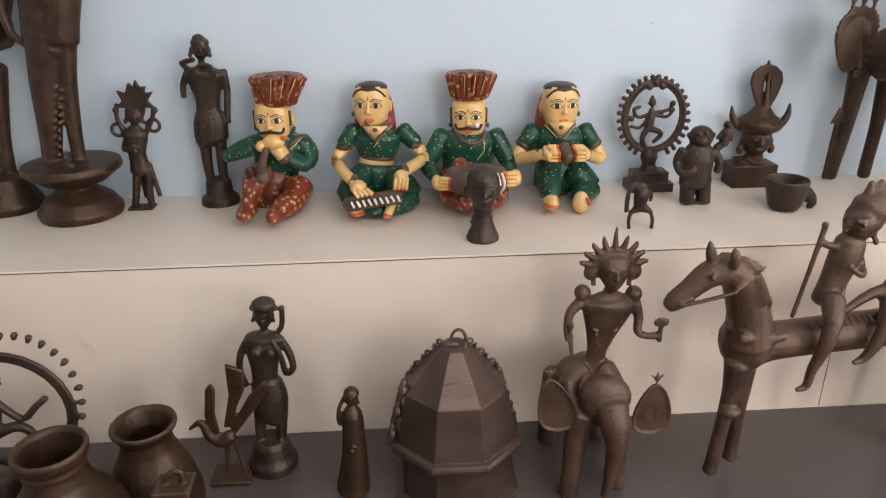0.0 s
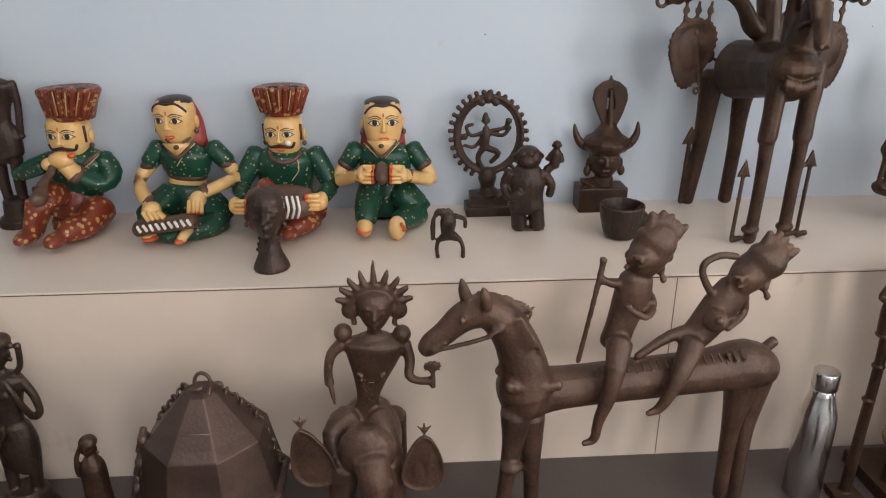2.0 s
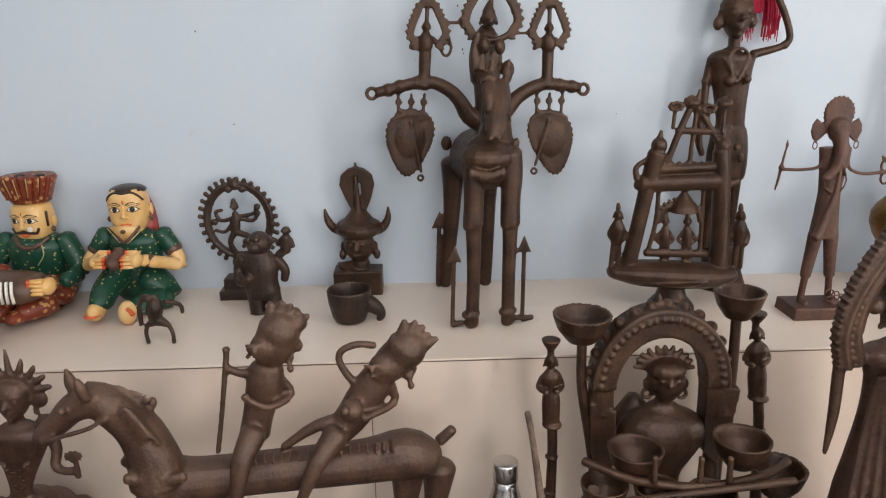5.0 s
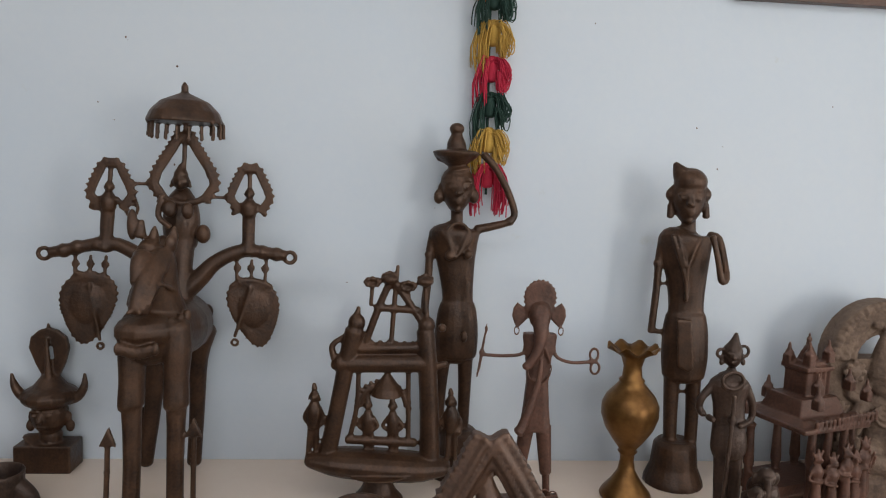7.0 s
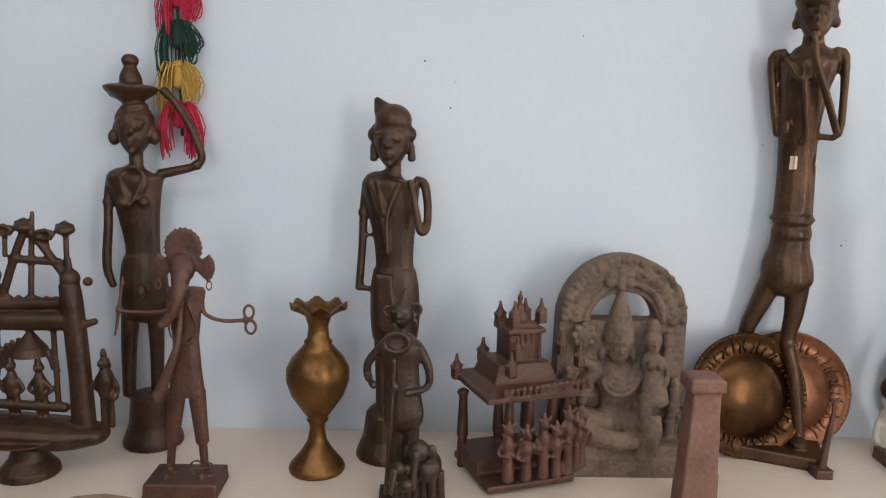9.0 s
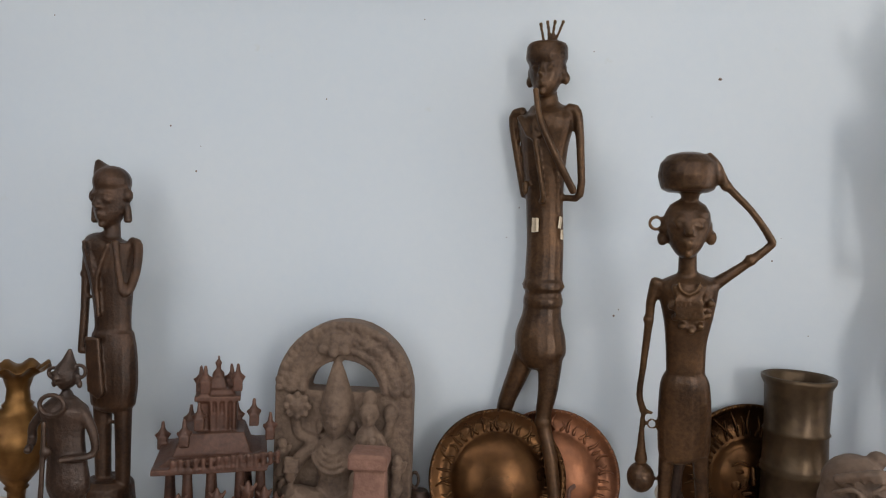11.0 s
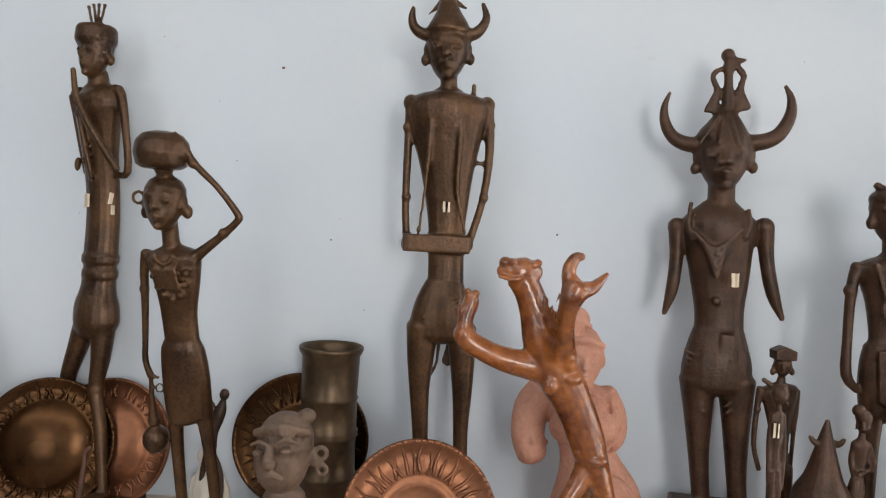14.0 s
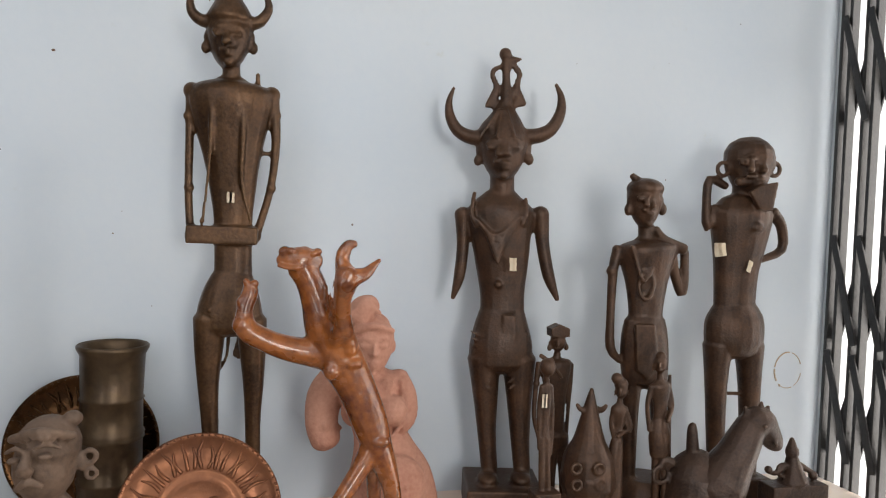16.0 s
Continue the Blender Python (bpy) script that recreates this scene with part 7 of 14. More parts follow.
c.tube((-0.02, -0.147, 0.122, 0.0026), (-0.015, -0.155, 0.101, 0.0026), (-0.023, -0.147, 0.078, 0.0026)).tube((-0.009, -0.147, 0.122, 0.0026), (-0.004, -0.155, 0.101, 0.0026), (-0.013, -0.147, 0.078, 0.0026))
c.tube((0.001, -0.147, 0.122, 0.0026), (0.006, -0.155, 0.101, 0.0026), (-0.002, -0.147, 0.078, 0.0026)).tube((0.011, -0.147, 0.122, 0.0026), (0.016, -0.155, 0.1, 0.0026), (0.008, -0.147, 0.078, 0.0026))
c.tube((0.022, -0.147, 0.121, 0.0026), (0.027, -0.155, 0.1, 0.0026), (0.019, -0.147, 0.077, 0.0026)).tube((0.032, -0.147, 0.121, 0.0026), (0.037, -0.155, 0.1, 0.0026), (0.029, -0.147, 0.077, 0.0026))
c.tube((0.043, -0.147, 0.121, 0.0026), (0.048, -0.155, 0.1, 0.0026), (0.04, -0.147, 0.077, 0.0026)).tube((0.053, -0.147, 0.121, 0.0026), (0.058, -0.155, 0.1, 0.0026), (0.051, -0.147, 0.077, 0.0026))
c.slot = 0
c.ball(-0.083, -0.112, 0.087, 0.0123, 0.0163, 0.014)
c.slot = 0
c.tube((-0.077, -0.122, 0.1, 0.0048), (-0.059, -0.124, 0.1, 0.0045))
c.slot = 5
c.ball(-0.056, -0.124, 0.1, 0.0047, 0.0047, 0.006)
c.slot = 0
c.tube((-0.078, -0.122, 0.093, 0.0049), (-0.06, -0.124, 0.093, 0.0045))
c.slot = 5
c.ball(-0.056, -0.124, 0.093, 0.0047, 0.0047, 0.006)
c.slot = 0
c.tube((-0.079, -0.122, 0.085, 0.0049), (-0.061, -0.124, 0.085, 0.0045))
c.slot = 5
c.ball(-0.057, -0.124, 0.085, 0.0047, 0.0047, 0.006)
c.slot = 0
c.tube((-0.08, -0.122, 0.078, 0.0049), (-0.061, -0.124, 0.078, 0.0045))
c.slot = 5
c.ball(-0.058, -0.124, 0.078, 0.0047, 0.0047, 0.006)
c.slot = 0
c.ball(0.092, -0.112, 0.092, 0.0139, 0.0187, 0.014)
c.slot = 0
c.tube((0.09, -0.122, 0.108, 0.0055), (0.07, -0.124, 0.108, 0.0051))
c.slot = 5
c.ball(0.065, -0.124, 0.108, 0.0053, 0.0053, 0.006)
c.slot = 0
c.tube((0.089, -0.122, 0.099, 0.0056), (0.069, -0.124, 0.1, 0.0051))
c.slot = 5
c.ball(0.065, -0.124, 0.1, 0.0053, 0.0053, 0.006)
c.slot = 0
c.tube((0.089, -0.122, 0.09, 0.0056), (0.069, -0.124, 0.091, 0.0051))
c.slot = 5
c.ball(0.065, -0.124, 0.091, 0.0054, 0.0054, 0.006)
c.slot = 0
c.tube((0.088, -0.122, 0.082, 0.0056), (0.068, -0.124, 0.083, 0.0052))
c.slot = 5
c.ball(0.064, -0.124, 0.083, 0.0054, 0.0054, 0.006)
for v in c.bm.verts:
    if v.co.y < -0.05 and v.co.z < 0.14:
        v.co.y += 0.7 * (v.co.y + 0.05)
c.done("seated_man_doll", (0.325, 1.778, 1), [PAINTED_SKIN, GREEN_CLOTH, RED_CLOTH, PAINTED_HAIR, RED_VEIL, ORANGE_PAINT, PAINTED_WHITE, DRUM_BROWN, GOLD_TRIM], "painted wooden turbaned man with a barrel drum", "doll", voxel=0, group="seated musician dolls")
# ---- upper shelf, east half ----
c = Clay()
c.tube((-0.008, -0.062, 0.959, 0.0031), (-0.003, -0.057, 0.929, 0.0027)).tube((0.005, -0.062, 0.961, 0.0031), (0.007, -0.057, 0.929, 0.0027)).tube((0.018, -0.062, 0.96, 0.0031), (0.013, -0.057, 0.93, 0.0027))
c.tube((0.033, -0.062, 0.958, 0.0031), (0.02, -0.057, 0.93, 0.0027)).ball(-0.008, -0.062, 0.959, 0.0041, 0.0041, 0.0041).ball(0.005, -0.062, 0.961, 0.0041, 0.0041, 0.0041)
c.ball(0.018, -0.062, 0.96, 0.0041, 0.0041, 0.0041).ball(0.033, -0.062, 0.958, 0.0041, 0.0041, 0.0041).lathe(0.002, -0.049, 0.89, (0, 0.034), (0.008, 0.0371), (0.028, 0.036), (0.034, 0.0329), (0.036, 0.0206))
c.ball(0.003, -0.048, 0.882, 0.0309, 0.0377, 0.0309).tube((0.004, -0.048, 0.87, 0.0266), (0.005, -0.052, 0.85, 0.0154)).tube((0.004, -0.076, 0.878, 0.003), (0.005, -0.079, 0.86, 0.0051))
c.tube((-0.001, -0.07, 0.852, 0.0027), (0.012, -0.07, 0.853, 0.0027)).ball(-0.008, -0.073, 0.873, 0.0055, 0.0034, 0.0055).tube((-0.001, -0.077, 0.878, 0.0026), (-0.015, -0.072, 0.879, 0.0026))
c.ball(-0.028, -0.047, 0.875, 0.0053, 0.0113, 0.0053).ball(-0.029, -0.044, 0.859, 0.0075, 0.0115, 0.0075).ball(0.016, -0.073, 0.873, 0.0054, 0.0034, 0.0054)
c.tube((0.007, -0.077, 0.878, 0.0026), (0.022, -0.072, 0.88, 0.0026)).ball(0.034, -0.047, 0.876, 0.0052, 0.0112, 0.0052).ball(0.037, -0.044, 0.86, 0.0075, 0.0114, 0.0075)
c.tube((0.002, -0.04, 0.838, 0.0175), (0.004, -0.035, 0.807, 0.0206)).tube((-0.002, -0.036, 0.811, 0.031), (0, -0.032, 0.792, 0.0517), (-0.003, -0.024, 0.742, 0.0435), (-0.004, -0.013, 0.677, 0.0363), (-0.004, -0.004, 0.625, 0.0343), (-0.001, 0, 0.563, 0.0343), (0, 0, 0.49, 0.0354), flat=0.75)
c.hoop(0, 0, 0.484, 0.0364, 0.0052, 0.0042).tube((0, 0, 0.49, 0.0375), (0, 0, 0.477, 0.0375), flat=0.8).tube((0.001, 0, 0.46, 0.0365), (0.001, 0, 0.448, 0.0365), flat=0.8)
c.tube((0.001, 0, 0.469, 0.0344), (0, 0, 0.427, 0.0365), (-0.001, 0, 0.393, 0.0459), (0.002, 0, 0.358, 0.047), (0.004, 0, 0.342, 0.0397), flat=0.75).tube((-0.02, 0, 0.368, 0.0241), (-0.043, 0, 0.303, 0.0189), (-0.063, 0, 0.238, 0.0147), (-0.055, 0, 0.169, 0.0126), (-0.045, 0, 0.028, 0.0106))
c.tube((0.021, 0, 0.354, 0.0229), (0.02, 0, 0.29, 0.0178), (0.014, 0, 0.232, 0.0136), (0.032, 0, 0.164, 0.0126), (0.052, 0, 0.033, 0.0105)).ball(-0.063, 0, 0.235, 0.0158, 0.0158, 0.0158)
c.ball(0.014, 0, 0.232, 0.0157, 0.0157, 0.0157).ball(-0.049, -0.015, 0.029, 0.0167, 0.0094, 0.03).ball(0.05, -0.015, 0.034, 0.0166, 0.0093, 0.03).tube((-0.043, -0.035, 0.804, 0.0114), (-0.062, -0.033, 0.797, 0.0093), (-0.057, -0.023, 0.736, 0.0073), (-0.042, -0.009, 0.65, 0.0073))
c.tube((0.042, -0.035, 0.806, 0.0113), (0.057, -0.033, 0.798, 0.0092), (0.063, -0.021, 0.729, 0.0072), (0.062, -0.009, 0.653, 0.0072), (0.031, -0.008, 0.648, 0.0062))
c.tube((0.001, -0.092, 0.835, 0.005), (0.01, -0.087, 0.783, 0.0059), (0.032, -0.066, 0.723, 0.007), (0.057, -0.029, 0.657, 0.0071)).tube((-0.01, -0.066, 0.777, 0.005), (-0.003, -0.063, 0.733, 0.005), (0.007, -0.044, 0.65, 0.005), (0, -0.036, 0.638, 0.0051))
c.tube((-0.039, -0.058, 0.792, 0.0061), (-0.009, -0.066, 0.752, 0.005), (0.03, -0.057, 0.789, 0.0061)).ball(-0.027, -0.044, 0.664, 0.0061, 0.0142, 0.0061)
c.block(0.005, 0, 0, 0.174, 0.14, 0.026)
c.head(0.004, -0.05, 0.874, 0.033, 0.047)
for v in c.bm.verts:
    v.co.y += 0.045 * v.co.z
    v.co.x *= 1.04
c.done("flute_player_statue", (3.164, 1.775, 1), GOLDEN, "tall slim golden-brown bronze flute player on a plinth", "statue", voxel=0.003, turn=-26)

c = Clay()
c.lathe(-0.037, -0.009, 0.651, (0, 0.0301), (0.005, 0.0396), (0.025, 0.0451), (0.044, 0.0419), (0.056, 0.0316), (0.061, 0.0142)).tube((-0.032, -0.007, 0.64, 0.0119), (-0.033, -0.01, 0.653, 0.0158))
c.ball(-0.034, 0.001, 0.605, 0.0325, 0.0366, 0.0325).tube((-0.034, 0.002, 0.593, 0.0279), (-0.034, -0.001, 0.573, 0.0161)).tube((-0.038, -0.029, 0.607, 0.0032), (-0.037, -0.031, 0.589, 0.0053))
c.tube((-0.043, -0.02, 0.579, 0.0029), (-0.029, -0.02, 0.58, 0.0028)).ball(-0.05, -0.025, 0.601, 0.0057, 0.0033, 0.0057).tube((-0.042, -0.03, 0.607, 0.0026), (-0.057, -0.024, 0.607, 0.0026))
c.ball(-0.068, 0.003, 0.597, 0.0055, 0.011, 0.0055).ball(-0.069, 0.007, 0.58, 0.0086, 0.0121, 0.0086).ball(-0.024, -0.025, 0.601, 0.0057, 0.0033, 0.0057)
c.tube((-0.033, -0.03, 0.607, 0.0026), (-0.017, -0.024, 0.608, 0.0026)).ball(-0.001, 0.003, 0.599, 0.0055, 0.0109, 0.0055).ball(0.003, 0.007, 0.583, 0.0086, 0.0121, 0.0086)
c.hoop(-0.08, 0.001, 0.603, 0.0095, 0.0032, 0.0095).tube((-0.03, 0.01, 0.567, 0.0135), (-0.028, 0.019, 0.523, 0.0143)).tube((-0.027, 0.019, 0.526, 0.0175), (-0.026, 0.022, 0.512, 0.0446), (-0.024, 0.027, 0.489, 0.0446), (-0.022, 0.034, 0.455, 0.0383), (-0.022, 0.043, 0.412, 0.0319), (-0.019, 0.054, 0.359, 0.0304), flat=0.62)
c.hoop(-0.027, -0.003, 0.509, 0.0225, 0.0031, 0.0233, start=180, end=360).hoop(-0.028, -0.008, 0.514, 0.0154, 0.0024, 0.0185, start=180, end=360).ball(-0.051, 0.005, 0.474, 0.0062, 0.0062, 0.0062)
c.ball(-0.044, 0.008, 0.457, 0.0062, 0.0062, 0.0062).ball(-0.033, 0.011, 0.444, 0.0062, 0.0062, 0.0062).ball(-0.019, 0.013, 0.437, 0.0062, 0.0062, 0.0062)
c.ball(-0.006, 0.011, 0.445, 0.0062, 0.0062, 0.0062).ball(0.003, 0.007, 0.463, 0.0062, 0.0062, 0.0062).ball(0.007, 0.003, 0.482, 0.0062, 0.0062, 0.0062)
c.tube((-0.047, -0.006, 0.487, 0.0026), (-0.042, 0.001, 0.454, 0.0026)).tube((-0.04, -0.006, 0.487, 0.0026), (-0.036, 0.001, 0.454, 0.0026)).tube((-0.034, -0.006, 0.487, 0.0026), (-0.029, 0.001, 0.455, 0.0026))
c.tube((-0.028, -0.006, 0.487, 0.0026), (-0.023, 0.001, 0.455, 0.0026)).tube((-0.021, -0.006, 0.488, 0.0026), (-0.017, 0.001, 0.455, 0.0026)).tube((-0.015, -0.006, 0.488, 0.0026), (-0.01, 0.001, 0.455, 0.0026))
c.tube((-0.009, -0.006, 0.488, 0.0026), (-0.004, 0.001, 0.455, 0.0026)).tube((-0.019, 0.054, 0.361, 0.0328), (-0.019, 0.057, 0.343, 0.0392), (-0.016, 0.067, 0.296, 0.0425), (-0.013, 0.079, 0.231, 0.0418), (-0.012, 0.081, 0.222, 0.037), flat=0.62)
c.tube((-0.039, 0.08, 0.226, 0.0137), (-0.039, 0.094, 0.155, 0.0113), (-0.034, 0.119, 0.019, 0.0097)).tube((0.013, 0.08, 0.228, 0.0136), (0.021, 0.094, 0.157, 0.0113), (0.031, 0.119, 0.022, 0.0097))
c.tube((-0.073, 0.022, 0.512, 0.0104), (-0.08, 0.029, 0.478, 0.008), (-0.081, 0.035, 0.449, 0.0072), (-0.086, 0.052, 0.366, 0.0056), (-0.089, 0.061, 0.321, 0.0056), (-0.081, 0.067, 0.292, 0.0064))
c.tube((-0.079, 0.067, 0.292, 0.004), (-0.067, 0.068, 0.29, 0.0032)).ball(-0.082, 0.035, 0.449, 0.0088, 0.0104, 0.0088).tube((0.017, 0.022, 0.513, 0.0103), (0.044, 0.018, 0.534, 0.0079), (0.067, 0.014, 0.553, 0.0071), (0.089, 0.009, 0.574, 0.0063), (0.089, 0.007, 0.584, 0.0063), (0.058, -0.003, 0.625, 0.0055), (0.02, -0.012, 0.662, 0.0063), (0.003, -0.019, 0.692, 0.0063), (-0.011, -0.023, 0.707, 0.0055))
c.ball(0.063, 0.014, 0.551, 0.0095, 0.0095, 0.0095).ball(0.018, -0.012, 0.662, 0.0087, 0.0087, 0.0087).tube((-0.081, 0.068, 0.289, 0.004), (-0.082, 0.073, 0.261, 0.0048), (-0.081, 0.079, 0.229, 0.0073), (-0.08, 0.084, 0.205, 0.0113))
c.ball(-0.079, 0.09, 0.174, 0.0235, 0.0259, 0.0235).hoop(-0.066, 0.071, 0.271, 0.0072, 0.0024, 0.0072).block(-0.002, 0.122, 0, 0.113, 0.11, 0.024)
c.head(-0.034, 0.0, 0.597, 0.0345, 0.046)
c.done("basket_carrier_statue", (3.405, 1.57, 1), GOLDEN, "bronze woman carrying a basket on her head with one raised arm", "statue", voxel=0.003, turn=-8)

c = Clay()
c.plate(0, 0.012, (-0.049, 0.968), (-0.026, 1), (-0.02, 1.042), (-0.013, 1.042), (-0.003, 1.002), (0.024, 0.982), (0.004, 0.986), (-0.013, 0.997), (-0.029, 0.98))
c.tube((-0.011, -0.012, 0.938, 0.0397), (-0.011, -0.013, 0.95, 0.0355), (-0.013, -0.014, 0.975, 0.0209), (-0.016, -0.015, 1.007, 0.0104), (-0.016, -0.016, 1.037, 0.0052))
c.tube((-0.033, -0.012, 0.929, 0.0125), (-0.056, -0.012, 0.929, 0.0114), (-0.073, -0.013, 0.94, 0.0093), (-0.078, -0.013, 0.958, 0.0073), (-0.076, -0.014, 0.976, 0.0041))
c.tube((0.014, -0.012, 0.932, 0.0126), (0.037, -0.012, 0.935, 0.0115), (0.051, -0.013, 0.949, 0.0094), (0.057, -0.013, 0.967, 0.0074), (0.049, -0.014, 0.99, 0.0042))
c.ball(-0.01, -0.011, 0.912, 0.0376, 0.0418, 0.0376).tube((-0.011, -0.013, 0.898, 0.0323), (-0.011, -0.021, 0.874, 0.0187)).tube((-0.016, -0.045, 0.906, 0.0037), (-0.015, -0.051, 0.885, 0.0062))
c.tube((-0.023, -0.042, 0.876, 0.0033), (-0.007, -0.042, 0.877, 0.0033)).ball(-0.029, -0.042, 0.9, 0.0066, 0.0037, 0.0066).tube((-0.02, -0.046, 0.906, 0.0026), (-0.038, -0.04, 0.907, 0.0026))
c.ball(-0.048, -0.011, 0.902, 0.0064, 0.0124, 0.0064).ball(-0.05, -0.01, 0.883, 0.0082, 0.0115, 0.0082).ball(0, -0.042, 0.902, 0.0066, 0.0038, 0.0066).tube((-0.01, -0.046, 0.907, 0.0026), (0.008, -0.04, 0.91, 0.0026))
c.ball(0.028, -0.011, 0.907, 0.0064, 0.0125, 0.0064).ball(0.032, -0.01, 0.889, 0.0083, 0.0116, 0.0083).ball(-0.009, -0.018, 0.873, 0.0229, 0.0166, 0.0229)
c.tube((-0.006, -0.01, 0.867, 0.0157), (-0.004, -0.008, 0.824, 0.0157)).tube((-0.004, -0.008, 0.828, 0.0293), (-0.004, -0.008, 0.816, 0.067), (-0.003, -0.007, 0.793, 0.0754), (-0.002, -0.005, 0.752, 0.0661), (0.001, -0.003, 0.69, 0.0504), (0.004, 0, 0.627, 0.04), (0.006, 0, 0.569, 0.0337), (0.009, 0, 0.474, 0.0338), flat=0.6)
c.ball(-0.071, -0.007, 0.805, 0.0156, 0.0156, 0.0156).ball(0.067, -0.007, 0.808, 0.0158, 0.0158, 0.0158).tube((0.008, 0, 0.479, 0.0359), (0.006, 0, 0.447, 0.0496), (0.005, 0, 0.41, 0.0581), (0.006, 0, 0.383, 0.0571), flat=0.62)
c.tube((-0.029, 0, 0.398, 0.0306), (-0.03, 0, 0.339, 0.0253), (-0.029, 0, 0.275, 0.019), (-0.023, 0, 0.19, 0.0148), (-0.014, 0, 0.028, 0.0128)).tube((0.043, 0, 0.395, 0.0286), (0.048, 0, 0.332, 0.0234), (0.051, 0, 0.267, 0.0181), (0.052, 0, 0.192, 0.0139), (0.061, 0, 0.03, 0.0129))
c.tube((-0.071, -0.007, 0.803, 0.0114), (-0.073, -0.005, 0.748, 0.0083), (-0.073, -0.001, 0.633, 0.0073), (-0.068, 0, 0.555, 0.0073)).tube((0.069, -0.007, 0.808, 0.0116), (0.077, -0.004, 0.725, 0.0085), (0.07, -0.001, 0.639, 0.0074), (0.05, 0, 0.56, 0.0074))
c.ball(-0.072, -0.001, 0.633, 0.0094, 0.0094, 0.0094).ball(0.071, -0.001, 0.639, 0.0095, 0.0095, 0.0095).ball(-0.076, -0.006, 0.76, 0.0094, 0.0094, 0.0094)
c.ball(0.076, -0.006, 0.772, 0.0095, 0.0095, 0.0095).block(-0.012, 0, 0.534, 0.124, 0.05, 0.032).tube((-0.071, 0, 0.547, 0.0136), (0.05, 0, 0.553, 0.0138), flat=0.9)
c.tube((0.051, -0.003, 0.701, 0.0042), (0.078, -0.003, 0.702, 0.0042)).tube((-0.035, -0.042, 0.806, 0.0051), (-0.034, -0.04, 0.746, 0.0051), (-0.038, -0.031, 0.654, 0.0031), (-0.045, -0.03, 0.577, 0.0031))
c.tube((0.019, -0.042, 0.807, 0.0051), (0.02, -0.041, 0.728, 0.0051), (0.02, -0.031, 0.647, 0.0041), (0.038, -0.03, 0.571, 0.0031)).ball(-0.046, -0.03, 0.574, 0.0051, 0.0051, 0.0051)
c.tube((0.041, -0.009, 0.844, 0.0042), (0.042, -0.007, 0.817, 0.0053)).tube((-0.031, -0.029, 0.415, 0.0026), (0.033, -0.029, 0.449, 0.0026)).tube((-0.027, -0.029, 0.407, 0.0026), (0.031, -0.029, 0.438, 0.0026))
c.tube((-0.022, -0.029, 0.399, 0.0026), (0.028, -0.029, 0.426, 0.0026)).tube((-0.018, -0.029, 0.391, 0.0026), (0.025, -0.029, 0.415, 0.0026)).tube((-0.013, -0.029, 0.383, 0.0026), (0.023, -0.029, 0.403, 0.0026))
c.tube((-0.009, -0.029, 0.375, 0.0026), (0.02, -0.029, 0.391, 0.0026)).tube((0.003, 0.02, 0.369, 0.0043), (0.001, 0.02, 0.326, 0.0032), (-0.01, 0.01, 0.304, 0.0043))
c.plate(0.03, 0.006, (0.021, 0.374), (0.038, 0.325), (0.021, 0.316), (0.01, 0.324)).block(0.022, 0, 0, 0.16, 0.14, 0.043)
c.head(-0.01, -0.011, 0.9, 0.0395, 0.052)
c.done("horned_drummer_statue", (3.836, 1.705, 1), GOLDEN, "tall bronze horned man holding a bar across his waist", "statue", voxel=0.003)

c = Clay()
c.ball(-0.009, 0, 0.938, 0.0132, 0.0132, 0.0132).tube((-0.009, 0, 0.929, 0.0084), (0.012, 0, 0.928, 0.006), (0.025, 0, 0.929, 0.0026)).tube((-0.007, 0, 0.923, 0.0096), (-0.005, 0, 0.884, 0.0084), (-0.002, 0, 0.816, 0.0144))
c.tube((-0.026, 0, 0.909, 0.0048), (0.008, 0, 0.917, 0.006), (0.014, 0, 0.903, 0.0036)).tube((-0.028, 0, 0.909, 0.006), (-0.034, 0, 0.895, 0.0059), (-0.024, 0, 0.871, 0.0072), (-0.03, 0, 0.848, 0.0095), (-0.041, 0, 0.831, 0.0071), flat=0.6)
c.tube((0.013, 0, 0.913, 0.006), (0.022, 0, 0.9, 0.0061), (0.017, 0, 0.874, 0.0073), (0.023, 0, 0.852, 0.0097), (0.033, 0, 0.837, 0.0073), flat=0.6).plate(0, 0.01, (-0.048, 0.828), (-0.031, 0.868), (-0.021, 0.86), (-0.024, 0.828))
c.plate(0, 0.01, (0.038, 0.835), (0.019, 0.872), (0.01, 0.862), (0.016, 0.831)).tube((-0.006, 0, 0.838, 0.0132), (-0.006, 0, 0.81, 0.0324), (-0.007, 0, 0.791, 0.0456), (-0.008, 0, 0.775, 0.0528), flat=0.78)
c.tube((-0.02, -0.02, 0.823, 0.003), (-0.058, -0.048, 0.761, 0.0029)).tube((-0.013, -0.02, 0.823, 0.003), (-0.024, -0.048, 0.763, 0.0029)).tube((-0.006, -0.02, 0.824, 0.003), (0.011, -0.048, 0.766, 0.0029))
c.tube((-0.034, 0, 0.771, 0.0155), (-0.069, 0, 0.766, 0.0153), (-0.1, 0, 0.779, 0.0128), (-0.117, 0, 0.807, 0.0104), (-0.12, 0, 0.838, 0.0069), (-0.111, 0, 0.866, 0.0035))
c.tube((0.026, 0, 0.773, 0.0158), (0.063, 0, 0.775, 0.016), (0.092, 0, 0.791, 0.0137), (0.109, 0, 0.825, 0.0112), (0.109, 0, 0.857, 0.0075), (0.097, 0, 0.882, 0.0037))
c.ball(-0.005, 0, 0.752, 0.0481, 0.0491, 0.0481).tube((-0.005, -0.003, 0.737, 0.0413), (-0.007, -0.014, 0.711, 0.0238)).tube((-0.018, -0.043, 0.75, 0.0047), (-0.02, -0.052, 0.728, 0.0079))
